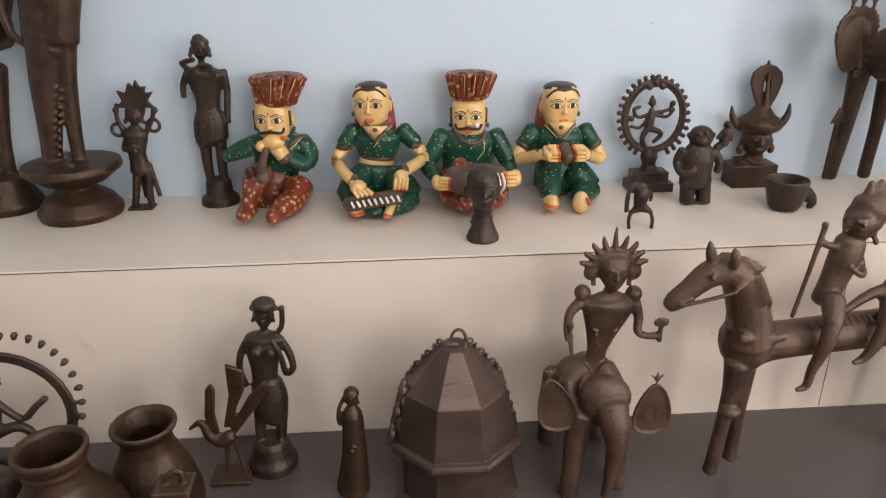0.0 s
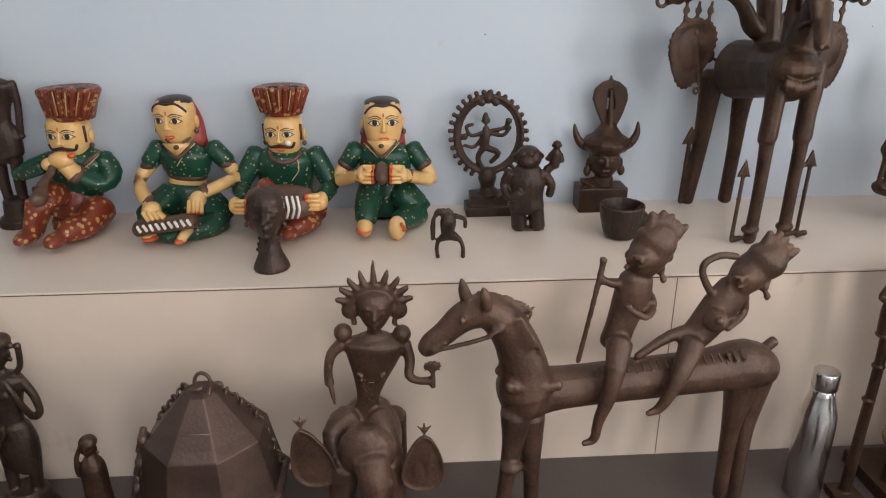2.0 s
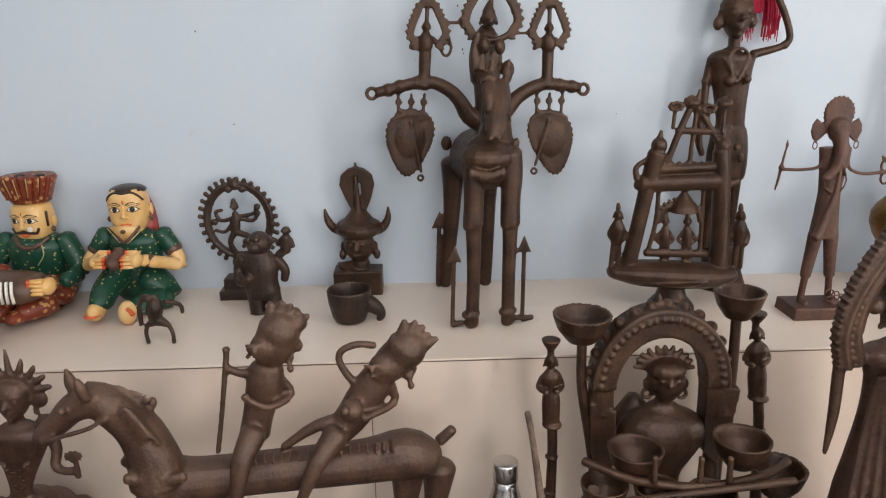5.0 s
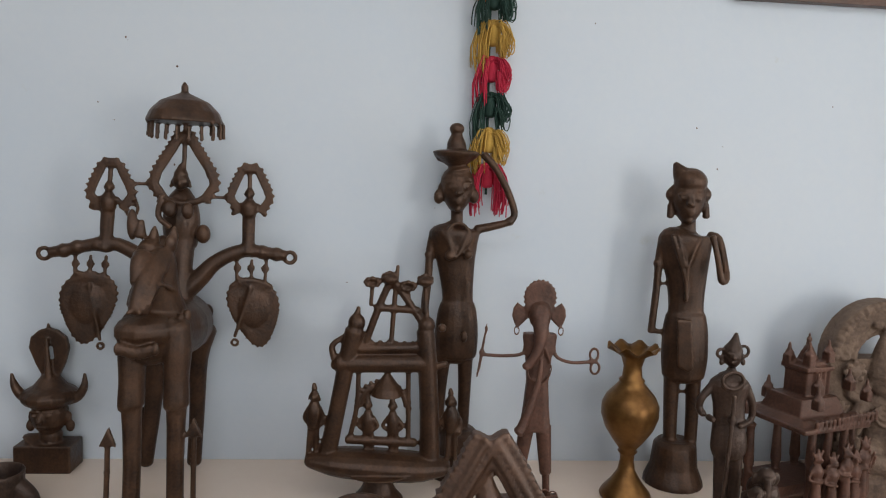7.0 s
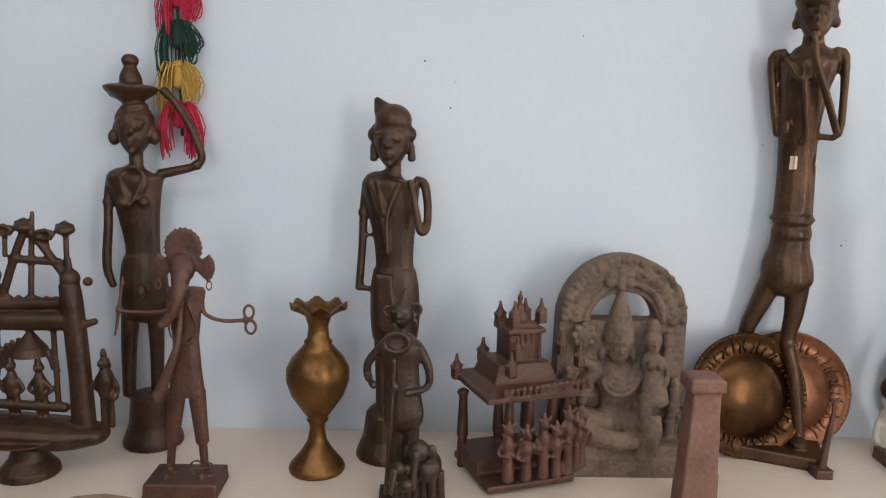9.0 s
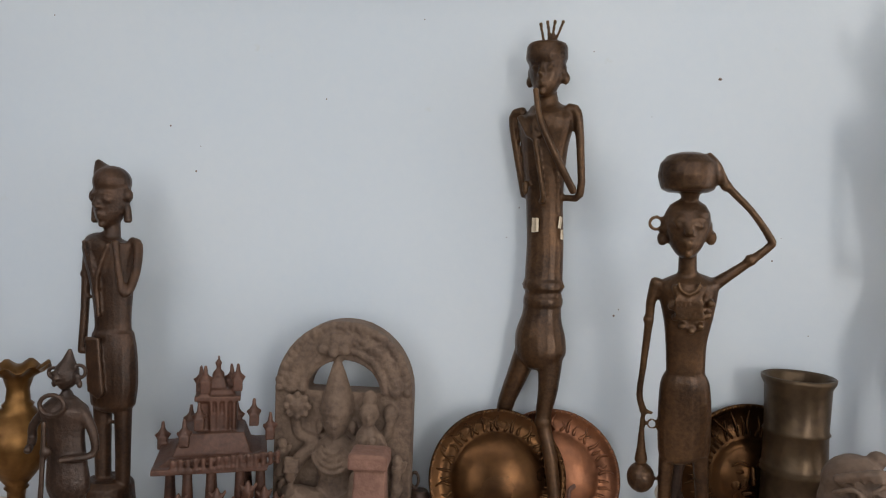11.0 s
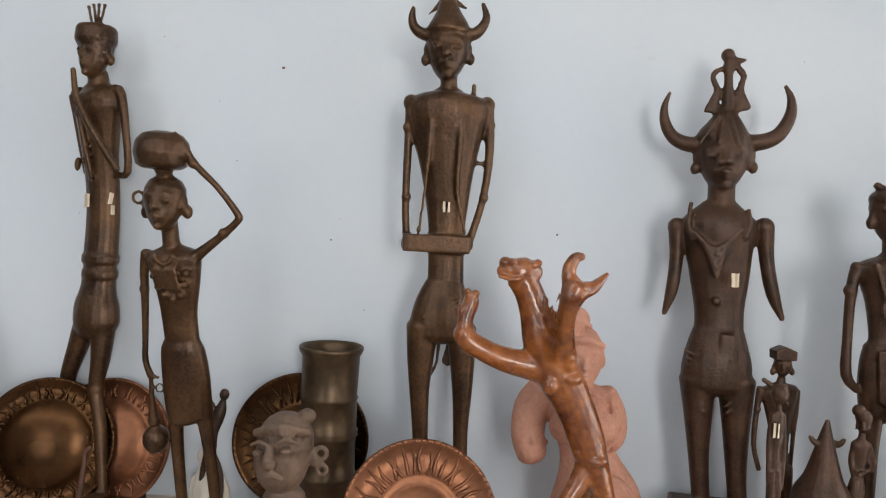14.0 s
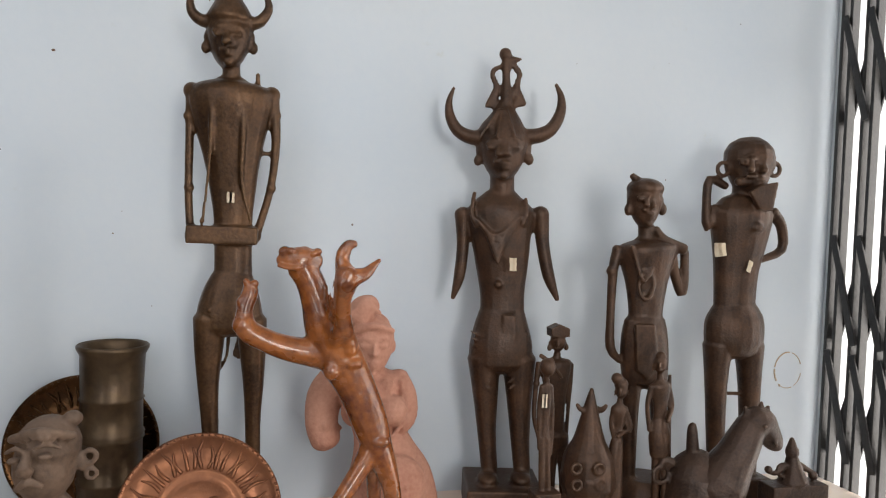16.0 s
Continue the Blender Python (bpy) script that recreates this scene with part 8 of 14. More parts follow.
c.tube((-0.026, -0.04, 0.716, 0.0042), (-0.005, -0.04, 0.717, 0.0042)).ball(-0.035, -0.039, 0.742, 0.0084, 0.0044, 0.0084).tube((-0.025, -0.045, 0.751, 0.0032), (-0.046, -0.037, 0.75, 0.0028))
c.ball(-0.054, 0, 0.741, 0.008, 0.0144, 0.008).ball(-0.056, 0, 0.72, 0.0094, 0.012, 0.0094).ball(0.002, -0.039, 0.745, 0.0085, 0.0044, 0.0085).tube((-0.012, -0.045, 0.752, 0.0033), (0.014, -0.037, 0.754, 0.0028))
c.ball(0.045, 0, 0.748, 0.0083, 0.0149, 0.0083).ball(0.049, 0, 0.726, 0.0097, 0.0124, 0.0097).tube((-0.006, 0, 0.711, 0.0252), (-0.004, 0, 0.645, 0.0253))
c.tube((-0.006, 0, 0.651, 0.0385), (-0.006, 0, 0.628, 0.064), (-0.005, 0, 0.605, 0.07), (-0.002, 0, 0.565, 0.062), (0.002, 0, 0.508, 0.0544), (0.005, 0, 0.45, 0.046), (0.007, 0, 0.406, 0.0461), flat=0.62)
c.tube((0.006, 0, 0.413, 0.0473), (0.006, 0, 0.381, 0.057), (0.007, 0, 0.341, 0.0656), (0.007, 0, 0.306, 0.0644), flat=0.66).tube((-0.027, 0, 0.318, 0.0348), (-0.021, 0, 0.242, 0.0265), (-0.015, 0, 0.161, 0.0194), (-0.005, 0, 0.073, 0.017))
c.tube((0.045, 0, 0.317, 0.0357), (0.049, 0, 0.241, 0.0272), (0.055, 0, 0.147, 0.0198), (0.062, 0, 0.078, 0.0174)).ball(-0.012, -0.02, 0.072, 0.0216, 0.0132, 0.034)
c.ball(0.056, -0.02, 0.074, 0.0221, 0.0135, 0.034).ball(-0.083, 0, 0.607, 0.0176, 0.0176, 0.0176).ball(0.077, 0, 0.614, 0.0186, 0.0186, 0.0186).tube((-0.083, 0, 0.607, 0.0164), (-0.08, 0, 0.545, 0.0129), (-0.085, 0, 0.481, 0.0117), (-0.097, 0, 0.435, 0.0047))
c.tube((0.078, 0, 0.614, 0.0173), (0.085, 0, 0.551, 0.0137), (0.1, 0, 0.487, 0.0125), (0.12, 0, 0.44, 0.005)).tube((-0.062, -0.02, 0.653, 0.0047), (-0.067, -0.035, 0.608, 0.0046), (-0.055, -0.034, 0.584, 0.0058))
c.tube((0.042, -0.02, 0.644, 0.0048), (0.043, -0.035, 0.613, 0.0048), (0.036, -0.034, 0.592, 0.006)).tube((-0.059, -0.038, 0.602, 0.003), (-0.016, -0.044, 0.568, 0.003), (0.031, -0.038, 0.609, 0.0031))
c.tube((-0.052, -0.038, 0.592, 0.003), (-0.015, -0.044, 0.557, 0.003), (0.024, -0.038, 0.597, 0.0031)).tube((-0.045, -0.038, 0.581, 0.003), (-0.015, -0.044, 0.546, 0.003), (0.017, -0.038, 0.586, 0.0031))
c.tube((-0.037, -0.038, 0.57, 0.003), (-0.014, -0.044, 0.535, 0.003), (0.011, -0.038, 0.574, 0.0031)).tube((-0.03, -0.038, 0.559, 0.003), (-0.014, -0.044, 0.523, 0.003), (0.004, -0.038, 0.563, 0.0031))
c.tube((-0.022, -0.038, 0.548, 0.003), (-0.013, -0.044, 0.512, 0.003), (-0.002, -0.038, 0.551, 0.0031)).plate(-0.036, 0.006, (0.004, 0.409), (0.03, 0.409), (0.034, 0.364), (0.021, 0.35), (0.006, 0.364))
c.tube((-0.059, -0.022, 0.373, 0.0026), (-0.02, -0.029, 0.351, 0.0026)).tube((0.061, -0.022, 0.373, 0.0026), (0.016, -0.029, 0.351, 0.0026)).tube((-0.056, -0.022, 0.359, 0.0026), (-0.019, -0.029, 0.338, 0.0026))
c.tube((0.059, -0.022, 0.359, 0.0026), (0.016, -0.029, 0.338, 0.0026)).tube((-0.053, -0.022, 0.346, 0.0026), (-0.019, -0.029, 0.324, 0.0026)).tube((0.057, -0.022, 0.345, 0.0026), (0.017, -0.029, 0.324, 0.0026))
c.tube((-0.05, -0.022, 0.332, 0.0026), (-0.018, -0.029, 0.311, 0.0026)).tube((0.055, -0.022, 0.332, 0.0026), (0.018, -0.029, 0.31, 0.0026)).tube((-0.047, -0.022, 0.318, 0.0026), (-0.017, -0.029, 0.297, 0.0026))
c.tube((0.054, -0.022, 0.318, 0.0026), (0.018, -0.029, 0.297, 0.0026)).tube((-0.044, -0.022, 0.305, 0.0026), (-0.017, -0.029, 0.283, 0.0026)).tube((0.052, -0.022, 0.304, 0.0026), (0.019, -0.029, 0.283, 0.0026))
c.tube((-0.041, -0.022, 0.291, 0.0026), (-0.016, -0.029, 0.27, 0.0026)).tube((0.05, -0.022, 0.29, 0.0026), (0.019, -0.029, 0.269, 0.0026)).tube((-0.038, -0.022, 0.278, 0.0026), (-0.016, -0.029, 0.256, 0.0026))
c.tube((0.048, -0.022, 0.276, 0.0026), (0.02, -0.029, 0.255, 0.0026)).ball(-0.008, -0.034, 0.47, 0.0071, 0.0071, 0.0071).block(0.02, 0, 0, 0.154, 0.15, 0.063)
c.head(-0.006, -0.002, 0.742, 0.05, 0.062)
c.done("horned_man_statue", (4.371, 1.738, 1), BRONZE, "tall dark bronze man with bull horns and tall crest", "statue", voxel=0.0034, turn=-12)

c = Clay()
c.ball(-0.017, 0, 0.675, 0.0382, 0.0217, 0.0382).tube((-0.026, 0, 0.684, 0.0114), (-0.048, 0, 0.7, 0.0063)).ball(-0.016, 0, 0.656, 0.0344, 0.0399, 0.0344)
c.tube((-0.015, -0.002, 0.644, 0.0296), (-0.018, -0.01, 0.624, 0.0171)).tube((-0.03, -0.031, 0.657, 0.0034), (-0.032, -0.037, 0.639, 0.0057)).tube((-0.035, -0.029, 0.63, 0.003), (-0.02, -0.029, 0.631, 0.003))
c.ball(-0.042, -0.028, 0.651, 0.006, 0.0036, 0.006).tube((-0.036, -0.032, 0.657, 0.0026), (-0.049, -0.026, 0.657, 0.0026)).ball(-0.05, 0, 0.648, 0.0058, 0.0118, 0.0058)
c.ball(-0.052, 0, 0.631, 0.009, 0.0131, 0.009).ball(-0.015, -0.028, 0.652, 0.0061, 0.0036, 0.0061).tube((-0.026, -0.032, 0.658, 0.0026), (-0.006, -0.026, 0.659, 0.0026))
c.ball(0.02, 0, 0.651, 0.0059, 0.0121, 0.0059).ball(0.024, 0, 0.635, 0.0092, 0.0134, 0.0092).tube((-0.013, 0, 0.614, 0.0153), (-0.01, 0, 0.568, 0.0153))
c.tube((-0.01, 0, 0.572, 0.0256), (-0.009, 0, 0.558, 0.064), (-0.006, 0, 0.531, 0.0602), (-0.004, 0, 0.485, 0.0462), (-0.003, 0, 0.427, 0.0373), (-0.003, 0, 0.406, 0.0398), flat=0.62)
c.tube((-0.004, 0, 0.409, 0.0437), (-0.003, 0, 0.38, 0.0501), (-0.001, 0, 0.334, 0.0528), (0.003, 0, 0.285, 0.0491), (0.003, 0, 0.278, 0.0387), flat=0.62)
c.plate(-0.03, 0.008, (-0.042, 0.402), (0.001, 0.402), (0.011, 0.316), (-0.01, 0.291), (-0.034, 0.311)).tube((-0.025, 0, 0.285, 0.0192), (-0.027, 0, 0.206, 0.0166), (-0.023, 0, 0.074, 0.0129))
c.tube((0.034, 0, 0.284, 0.0196), (0.039, 0, 0.192, 0.0157), (0.048, 0, 0.072, 0.0132)).tube((-0.07, 0, 0.552, 0.0125), (-0.08, 0, 0.506, 0.01), (-0.081, 0, 0.414, 0.0088), (-0.078, 0, 0.351, 0.01), (-0.055, 0, 0.323, 0.0063))
c.ball(-0.083, 0, 0.506, 0.0112, 0.0112, 0.0112).tube((0.005, -0.01, 0.595, 0.0077), (0.025, -0.01, 0.573, 0.0103), (0.072, -0.01, 0.555, 0.0118)).tube((0.048, 0, 0.556, 0.0117), (0.058, 0, 0.509, 0.0105), (0.076, 0, 0.463, 0.0092), (0.083, 0, 0.486, 0.0092), (0.08, 0, 0.551, 0.0092))
c.hoop(-0.022, -0.03, 0.481, 0.0163, 0.0038, 0.0276).tube((-0.056, -0.028, 0.559, 0.0037), (-0.029, -0.035, 0.487, 0.0037), (0.004, -0.028, 0.561, 0.0038))
c.lathe(0.013, 0, 0, (0, 0.0682), (0.054, 0.0653), (0.079, 0.0521), (0.085, 0.0469))
c.head(-0.017, 0.0, 0.647, 0.0365, 0.05)
c.done("turbaned_musician_statue", (4.661, 1.655, 1), BRONZE, "dark bronze turbaned musician with a horn on his shoulder", "statue", voxel=0.003)

c = Clay()
c.ball(0.005, 0, 0.767, 0.0502, 0.0344, 0.0502).ball(0.006, 0, 0.752, 0.0517, 0.0549, 0.0517).tube((0.005, -0.003, 0.736, 0.0444), (-0.002, -0.016, 0.71, 0.0256))
c.tube((-0.027, -0.047, 0.75, 0.005), (-0.033, -0.056, 0.726, 0.0084)).tube((-0.033, -0.043, 0.715, 0.0045), (-0.011, -0.043, 0.716, 0.0045)).ball(-0.044, -0.042, 0.741, 0.009, 0.0049, 0.009)
c.tube((-0.035, -0.048, 0.75, 0.0035), (-0.054, -0.039, 0.75, 0.003)).ball(-0.046, 0, 0.74, 0.0086, 0.0162, 0.0086).ball(-0.004, -0.042, 0.744, 0.0091, 0.0049, 0.0091)
c.tube((-0.022, -0.048, 0.751, 0.0035), (0.01, -0.039, 0.754, 0.003)).ball(0.06, 0, 0.747, 0.0089, 0.0167, 0.0089).hoop(-0.061, 0, 0.731, 0.0141, 0.0049, 0.0141)
c.hoop(0.068, 0, 0.738, 0.0146, 0.0051, 0.0146).tube((-0.046, -0.03, 0.703, 0.0097), (0.01, -0.03, 0.706, 0.0099)).tube((-0.01, 0, 0.697, 0.0214), (-0.011, 0, 0.657, 0.0229))
c.tube((-0.011, 0, 0.662, 0.0571), (-0.01, 0, 0.635, 0.0743), (-0.012, 0, 0.573, 0.0643), (-0.016, 0, 0.51, 0.0529), (-0.016, 0, 0.429, 0.0487), flat=0.62)
c.tube((-0.016, 0, 0.433, 0.0529), (-0.014, 0, 0.404, 0.0688), (-0.012, 0, 0.361, 0.0703), (-0.012, 0, 0.338, 0.0631), flat=0.62).tube((-0.052, 0, 0.348, 0.0326), (-0.052, 0, 0.261, 0.0241), (-0.043, 0, 0.063, 0.0172))
c.tube((0.026, 0, 0.348, 0.0334), (0.033, 0, 0.26, 0.0248), (0.041, 0, 0.061, 0.0176)).tube((-0.049, 0, 0.241, 0.0043), (0.032, 0, 0.238, 0.0044)).tube((-0.073, 0, 0.647, 0.0126), (-0.093, 0, 0.604, 0.0111), (-0.098, 0, 0.655, 0.0097), (-0.093, 0, 0.707, 0.0097), (-0.052, 0, 0.694, 0.0085))
c.tube((0.068, 0, 0.643, 0.0146), (0.094, 0, 0.614, 0.0118), (0.098, 0, 0.561, 0.0104), (0.044, 0, 0.536, 0.0073)).plate(-0.05, 0.012, (-0.031, 0.681), (-0.004, 0.697), (0.038, 0.706), (0.027, 0.643), (-0.006, 0.646))
c.ball(-0.002, -0.035, 0.607, 0.0197, 0.0141, 0.0197).block(0.006, 0, 0, 0.131, 0.08, 0.059)
c.head(0.002, 0.0, 0.74, 0.0535, 0.066)
c.done("reading_man_statue", (4.92, 1.706, 1), BRONZE, "dark bronze man holding up an open book", "statue", voxel=0.0032)

c = Clay()
c.plate(0, 0.03, (-0.012, 0.367), (-0.014, 0.384), (0.005, 0.393), (0.027, 0.384), (0.027, 0.367)).ball(0.007, 0, 0.355, 0.017, 0.019, 0.017).tube((0.007, -0.001, 0.349, 0.0146), (0.005, -0.005, 0.34, 0.0084))
c.tube((0, -0.015, 0.359, 0.0026), (-0.001, -0.018, 0.351, 0.0028)).tube((-0.003, -0.014, 0.345, 0.0026), (0.004, -0.014, 0.345, 0.0026)).ball(-0.011, 0, 0.352, 0.0029, 0.0056, 0.0029)
c.ball(-0.011, 0, 0.343, 0.0052, 0.0073, 0.0052).ball(0.024, 0, 0.352, 0.0029, 0.0057, 0.0029).ball(0.026, 0, 0.344, 0.0052, 0.0074, 0.0052).tube((0.007, 0, 0.333, 0.0073), (0.005, 0, 0.316, 0.0085))
c.tube((0.002, 0, 0.32, 0.0169), (0.003, 0, 0.311, 0.0363), (0.006, 0, 0.281, 0.0303), (0.009, 0, 0.236, 0.0206), (0.013, 0, 0.19, 0.0158), (0.015, 0, 0.155, 0.0183), flat=0.5)
c.tube((-0.032, 0, 0.311, 0.0072), (-0.037, 0, 0.264, 0.0054), (-0.038, 0, 0.202, 0.0048), (-0.025, 0, 0.156, 0.0048)).tube((0.037, 0, 0.309, 0.0073), (0.038, 0, 0.27, 0.0055), (0.036, 0, 0.233, 0.0049))
c.tube((0.037, 0, 0.235, 0.0037), (0.034, 0, 0.115, 0.0037)).ball(0.037, 0, 0.235, 0.0049, 0.0049, 0.0049).ball(-0.036, 0, 0.27, 0.0072, 0.0072, 0.0072)
c.tube((-0.038, -0.02, 0.331, 0.0047), (-0.017, -0.025, 0.316, 0.0047), (0.008, -0.025, 0.287, 0.0036)).tube((0.008, 0, 0.161, 0.017), (0.004, 0, 0.099, 0.0109), (0.004, 0, 0.016, 0.0097))
c.tube((0.023, 0, 0.161, 0.0159), (0.031, 0, 0.098, 0.011), (0.038, 0, 0.015, 0.0098)).block(0.021, 0, 0, 0.086, 0.05, 0.015)
c.done("drummer_figurine", (4.481, 1.7, 1), BRONZE, "small dark bronze man with a square hat and long thin arms", "statue", voxel=0.002)

c = Clay()
c.ball(0, 0, 0.338, 0.0147, 0.0168, 0.0147).tube((-0.003, 0, 0.345, 0.0095), (0.009, 0, 0.35, 0.0053)).tube((-0.002, 0, 0.322, 0.0053), (0, 0, 0.31, 0.0053))
c.tube((-0.001, 0, 0.306, 0.0095), (-0.001, 0, 0.28, 0.0105), (-0.001, 0, 0.258, 0.0095), (-0.001, 0, 0.24, 0.0074), (0, 0, 0.21, 0.0095), flat=0.7).tube((-0.009, 0, 0.304, 0.0052), (-0.013, 0, 0.26, 0.0042), (-0.009, 0, 0.191, 0.0042))
c.tube((0.007, 0, 0.304, 0.0053), (0.013, 0, 0.25, 0.0042), (0.012, 0, 0.18, 0.0042)).tube((-0.005, 0, 0.211, 0.0063), (-0.002, 0, 0.115, 0.0053)).tube((0.004, 0, 0.21, 0.0063), (0.011, 0, 0.115, 0.0053))
c.block(0.005, 0, 0, 0.049, 0.04, 0.115)
c.done("slender_figurine", (4.396, 1.53, 1), BRONZE, "slender bronze figurine with a pale orange chest plate", "statue", voxel=0.002)

c = Clay()
c.ball(-0.013, 0, 0.309, 0.0112, 0.0112, 0.0112).ball(-0.004, 0, 0.298, 0.0135, 0.0135, 0.0135).ball(-0.003, 0, 0.286, 0.0124, 0.0147, 0.0124).tube((-0.004, -0.001, 0.282, 0.0107), (-0.006, -0.004, 0.276, 0.0062))
c.tube((-0.012, -0.011, 0.29, 0.0026), (-0.013, -0.013, 0.284, 0.0026)).tube((-0.014, -0.01, 0.28, 0.0026), (-0.008, -0.01, 0.28, 0.0026)).ball(-0.016, 0, 0.284, 0.0021, 0.0044, 0.0021)
c.ball(-0.017, 0, 0.278, 0.0016, 0.0024, 0.0016).ball(0.01, 0, 0.284, 0.0021, 0.0044, 0.0021).ball(0.011, 0, 0.278, 0.0016, 0.0024, 0.0016).tube((-0.005, 0, 0.27, 0.0056), (-0.005, 0, 0.255, 0.0068))
c.tube((-0.005, 0, 0.259, 0.0101), (-0.006, 0, 0.249, 0.0169), (-0.006, 0, 0.22, 0.0102), (-0.008, 0, 0.192, 0.009), flat=0.7).tube((-0.017, 0, 0.251, 0.0056), (-0.021, 0, 0.224, 0.0045), (-0.015, 0, 0.199, 0.0041), (-0.008, 0, 0.186, 0.0045))
c.tube((0.006, 0, 0.253, 0.0057), (0.019, 0, 0.214, 0.0057), (0.007, 0, 0.207, 0.0041), (-0.018, -0.02, 0.205, 0.004)).plate(0, 0.008, (-0.005, 0.259), (0.004, 0.259), (0.021, 0.209), (0.011, 0.209))
c.tube((-0.008, 0, 0.192, 0.0113), (-0.009, 0, 0.167, 0.0147), (-0.01, 0, 0.103, 0.0169), (-0.008, 0, 0.021, 0.0192), flat=0.8).block(-0.007, 0, 0, 0.054, 0.04, 0.019)
c.done("bent_woman_figurine", (4.563, 1.56, 1), BRONZE, "thin bronze woman figurine with bent arms and a hair bun", "statue", voxel=0.002)

c = Clay()
c.ball(-0.003, 0, 0.35, 0.0104, 0.0104, 0.0104).ball(-0.004, 0, 0.335, 0.0138, 0.016, 0.0138).tube((-0.005, -0.001, 0.33, 0.0119), (-0.006, -0.004, 0.323, 0.0069))
c.tube((-0.013, -0.012, 0.339, 0.0026), (-0.014, -0.015, 0.332, 0.0026)).tube((-0.014, -0.012, 0.327, 0.0026), (-0.008, -0.012, 0.327, 0.0026)).ball(-0.019, 0, 0.332, 0.0023, 0.0048, 0.0023)
c.ball(-0.019, 0, 0.325, 0.0024, 0.0035, 0.0024).ball(0.01, 0, 0.332, 0.0024, 0.0048, 0.0024).ball(0.011, 0, 0.326, 0.0024, 0.0036, 0.0024).tube((-0.003, 0, 0.318, 0.0058), (-0.003, 0, 0.301, 0.0069))
c.tube((-0.003, 0, 0.303, 0.0115), (-0.002, 0, 0.293, 0.0208), (0, 0, 0.261, 0.015), (0.001, 0, 0.224, 0.0139), flat=0.65).tube((0, 0, 0.229, 0.015), (0.002, 0, 0.197, 0.022), (0.004, 0, 0.16, 0.0197), flat=0.7)
c.tube((-0.02, 0, 0.293, 0.0057), (-0.027, 0, 0.256, 0.0046), (-0.02, 0, 0.208, 0.0046)).tube((0.016, 0, 0.293, 0.0058), (0.026, 0, 0.255, 0.0047), (0.005, -0.02, 0.23, 0.0046))
c.tube((0.018, 0, 0.314, 0.0035), (0.027, 0, 0.11, 0.0035)).tube((-0.004, 0, 0.166, 0.0081), (0, 0, 0.023, 0.007)).tube((0.013, 0, 0.165, 0.0081), (0.022, 0, 0.022, 0.007))
c.block(0.011, 0, 0, 0.065, 0.045, 0.021)
c.done("drum_boy_figurine", (4.643, 1.56, 1), BRONZE, "tall thin bronze figurine holding a long stick", "statue", voxel=0.002)

c = Clay()
c.tube((0.003, 0, 0.286, 0.0035), (0.002, 0, 0.261, 0.0105), (0.002, 0, 0.23, 0.0187), (0.002, 0, 0.187, 0.0316), (0.002, 0, 0.16, 0.0468), (0.003, 0, 0.123, 0.0516))
c.ball(0.003, 0, 0.113, 0.0539, 0.0528, 0.0539).tube((0.006, 0, 0.25, 0.0082), (-0.015, 0, 0.246, 0.0058), (-0.026, 0, 0.257, 0.0035)).tube((0.003, 0, 0.25, 0.0082), (0.025, 0, 0.245, 0.0059), (0.035, 0, 0.254, 0.0035))
c.tube((-0.03, 0, 0.086, 0.0162), (-0.026, 0, 0.011, 0.014)).tube((0.04, 0, 0.083, 0.0167), (0.045, 0, 0.006, 0.0143)).hoop(-0.045, -0.05, 0.152, 0.0089, 0.0033, 0.0089)
c.hoop(0, -0.05, 0.15, 0.0091, 0.0034, 0.0091).hoop(-0.043, -0.05, 0.122, 0.0089, 0.0033, 0.0089).hoop(0.004, -0.05, 0.12, 0.0091, 0.0034, 0.0091)
c.done("cone_hat_creature", (4.505, 1.578, 1), BRONZE, "squat bronze creature with a tall conical hat", "statue", voxel=0.0022)

c = Clay()
c.lathe(0.039, 0, 0, (0, 0.0378), (0.027, 0.0567), (0.081, 0.066), (0.125, 0.0588), (0.151, 0.04), (0.165, 0.0235), (0.17, 0.0117)).tube((0.03, 0, 0.148, 0.0141), (0.027, 0, 0.184, 0.0117), (0.025, 0, 0.212, 0.0094), (0.027, 0, 0.221, 0.0058))
c.hoop(-0.038, 0, 0.126, 0.0161, 0.0046, 0.0161).tube((-0.016, 0, 0.147, 0.0104), (-0.034, 0, 0.153, 0.0069), (-0.039, 0, 0.137, 0.0058))
c.done("spouted_kettle", (4.684, 1.55, 1), DARK, "round dark bronze kettle with an upright spout", "kettle")

c = Clay()
c.tube((0.033, 0, 0.226, 0.0307), (0.049, 0, 0.23, 0.0297), (0.065, 0, 0.211, 0.0239), (0.08, 0, 0.191, 0.0192), (0.089, 0, 0.181, 0.0132)).tube((0.03, 0, 0.226, 0.0284), (0.016, 0, 0.199, 0.033), (-0.001, 0, 0.168, 0.0375), (-0.018, 0, 0.141, 0.0444), (-0.039, 0, 0.108, 0.0512), (-0.055, 0.03, 0.079, 0.0543))
c.tube((0.019, 0, 0.241, 0.0071), (0.013, 0, 0.26, 0.0035)).tube((0.049, 0, 0.249, 0.0071), (0.049, 0, 0.268, 0.0036)).tube((0.06, 0, 0.245, 0.0071), (0.065, 0, 0.26, 0.0036))
c.ball(0.023, -0.045, 0.234, 0.0046, 0.0046, 0.0046).ball(0.066, -0.025, 0.192, 0.0047, 0.0047, 0.0047).hoop(0.067, 0, 0.207, 0.0215, 0.0036, 0.0227, start=-60, end=120)
c.tube((0.018, 0, 0.237, 0.0047), (0.008, 0, 0.241, 0.0035)).tube((0.013, 0, 0.226, 0.0047), (0.003, 0, 0.23, 0.0035)).tube((0.008, 0, 0.214, 0.0047), (-0.002, 0, 0.218, 0.0035))
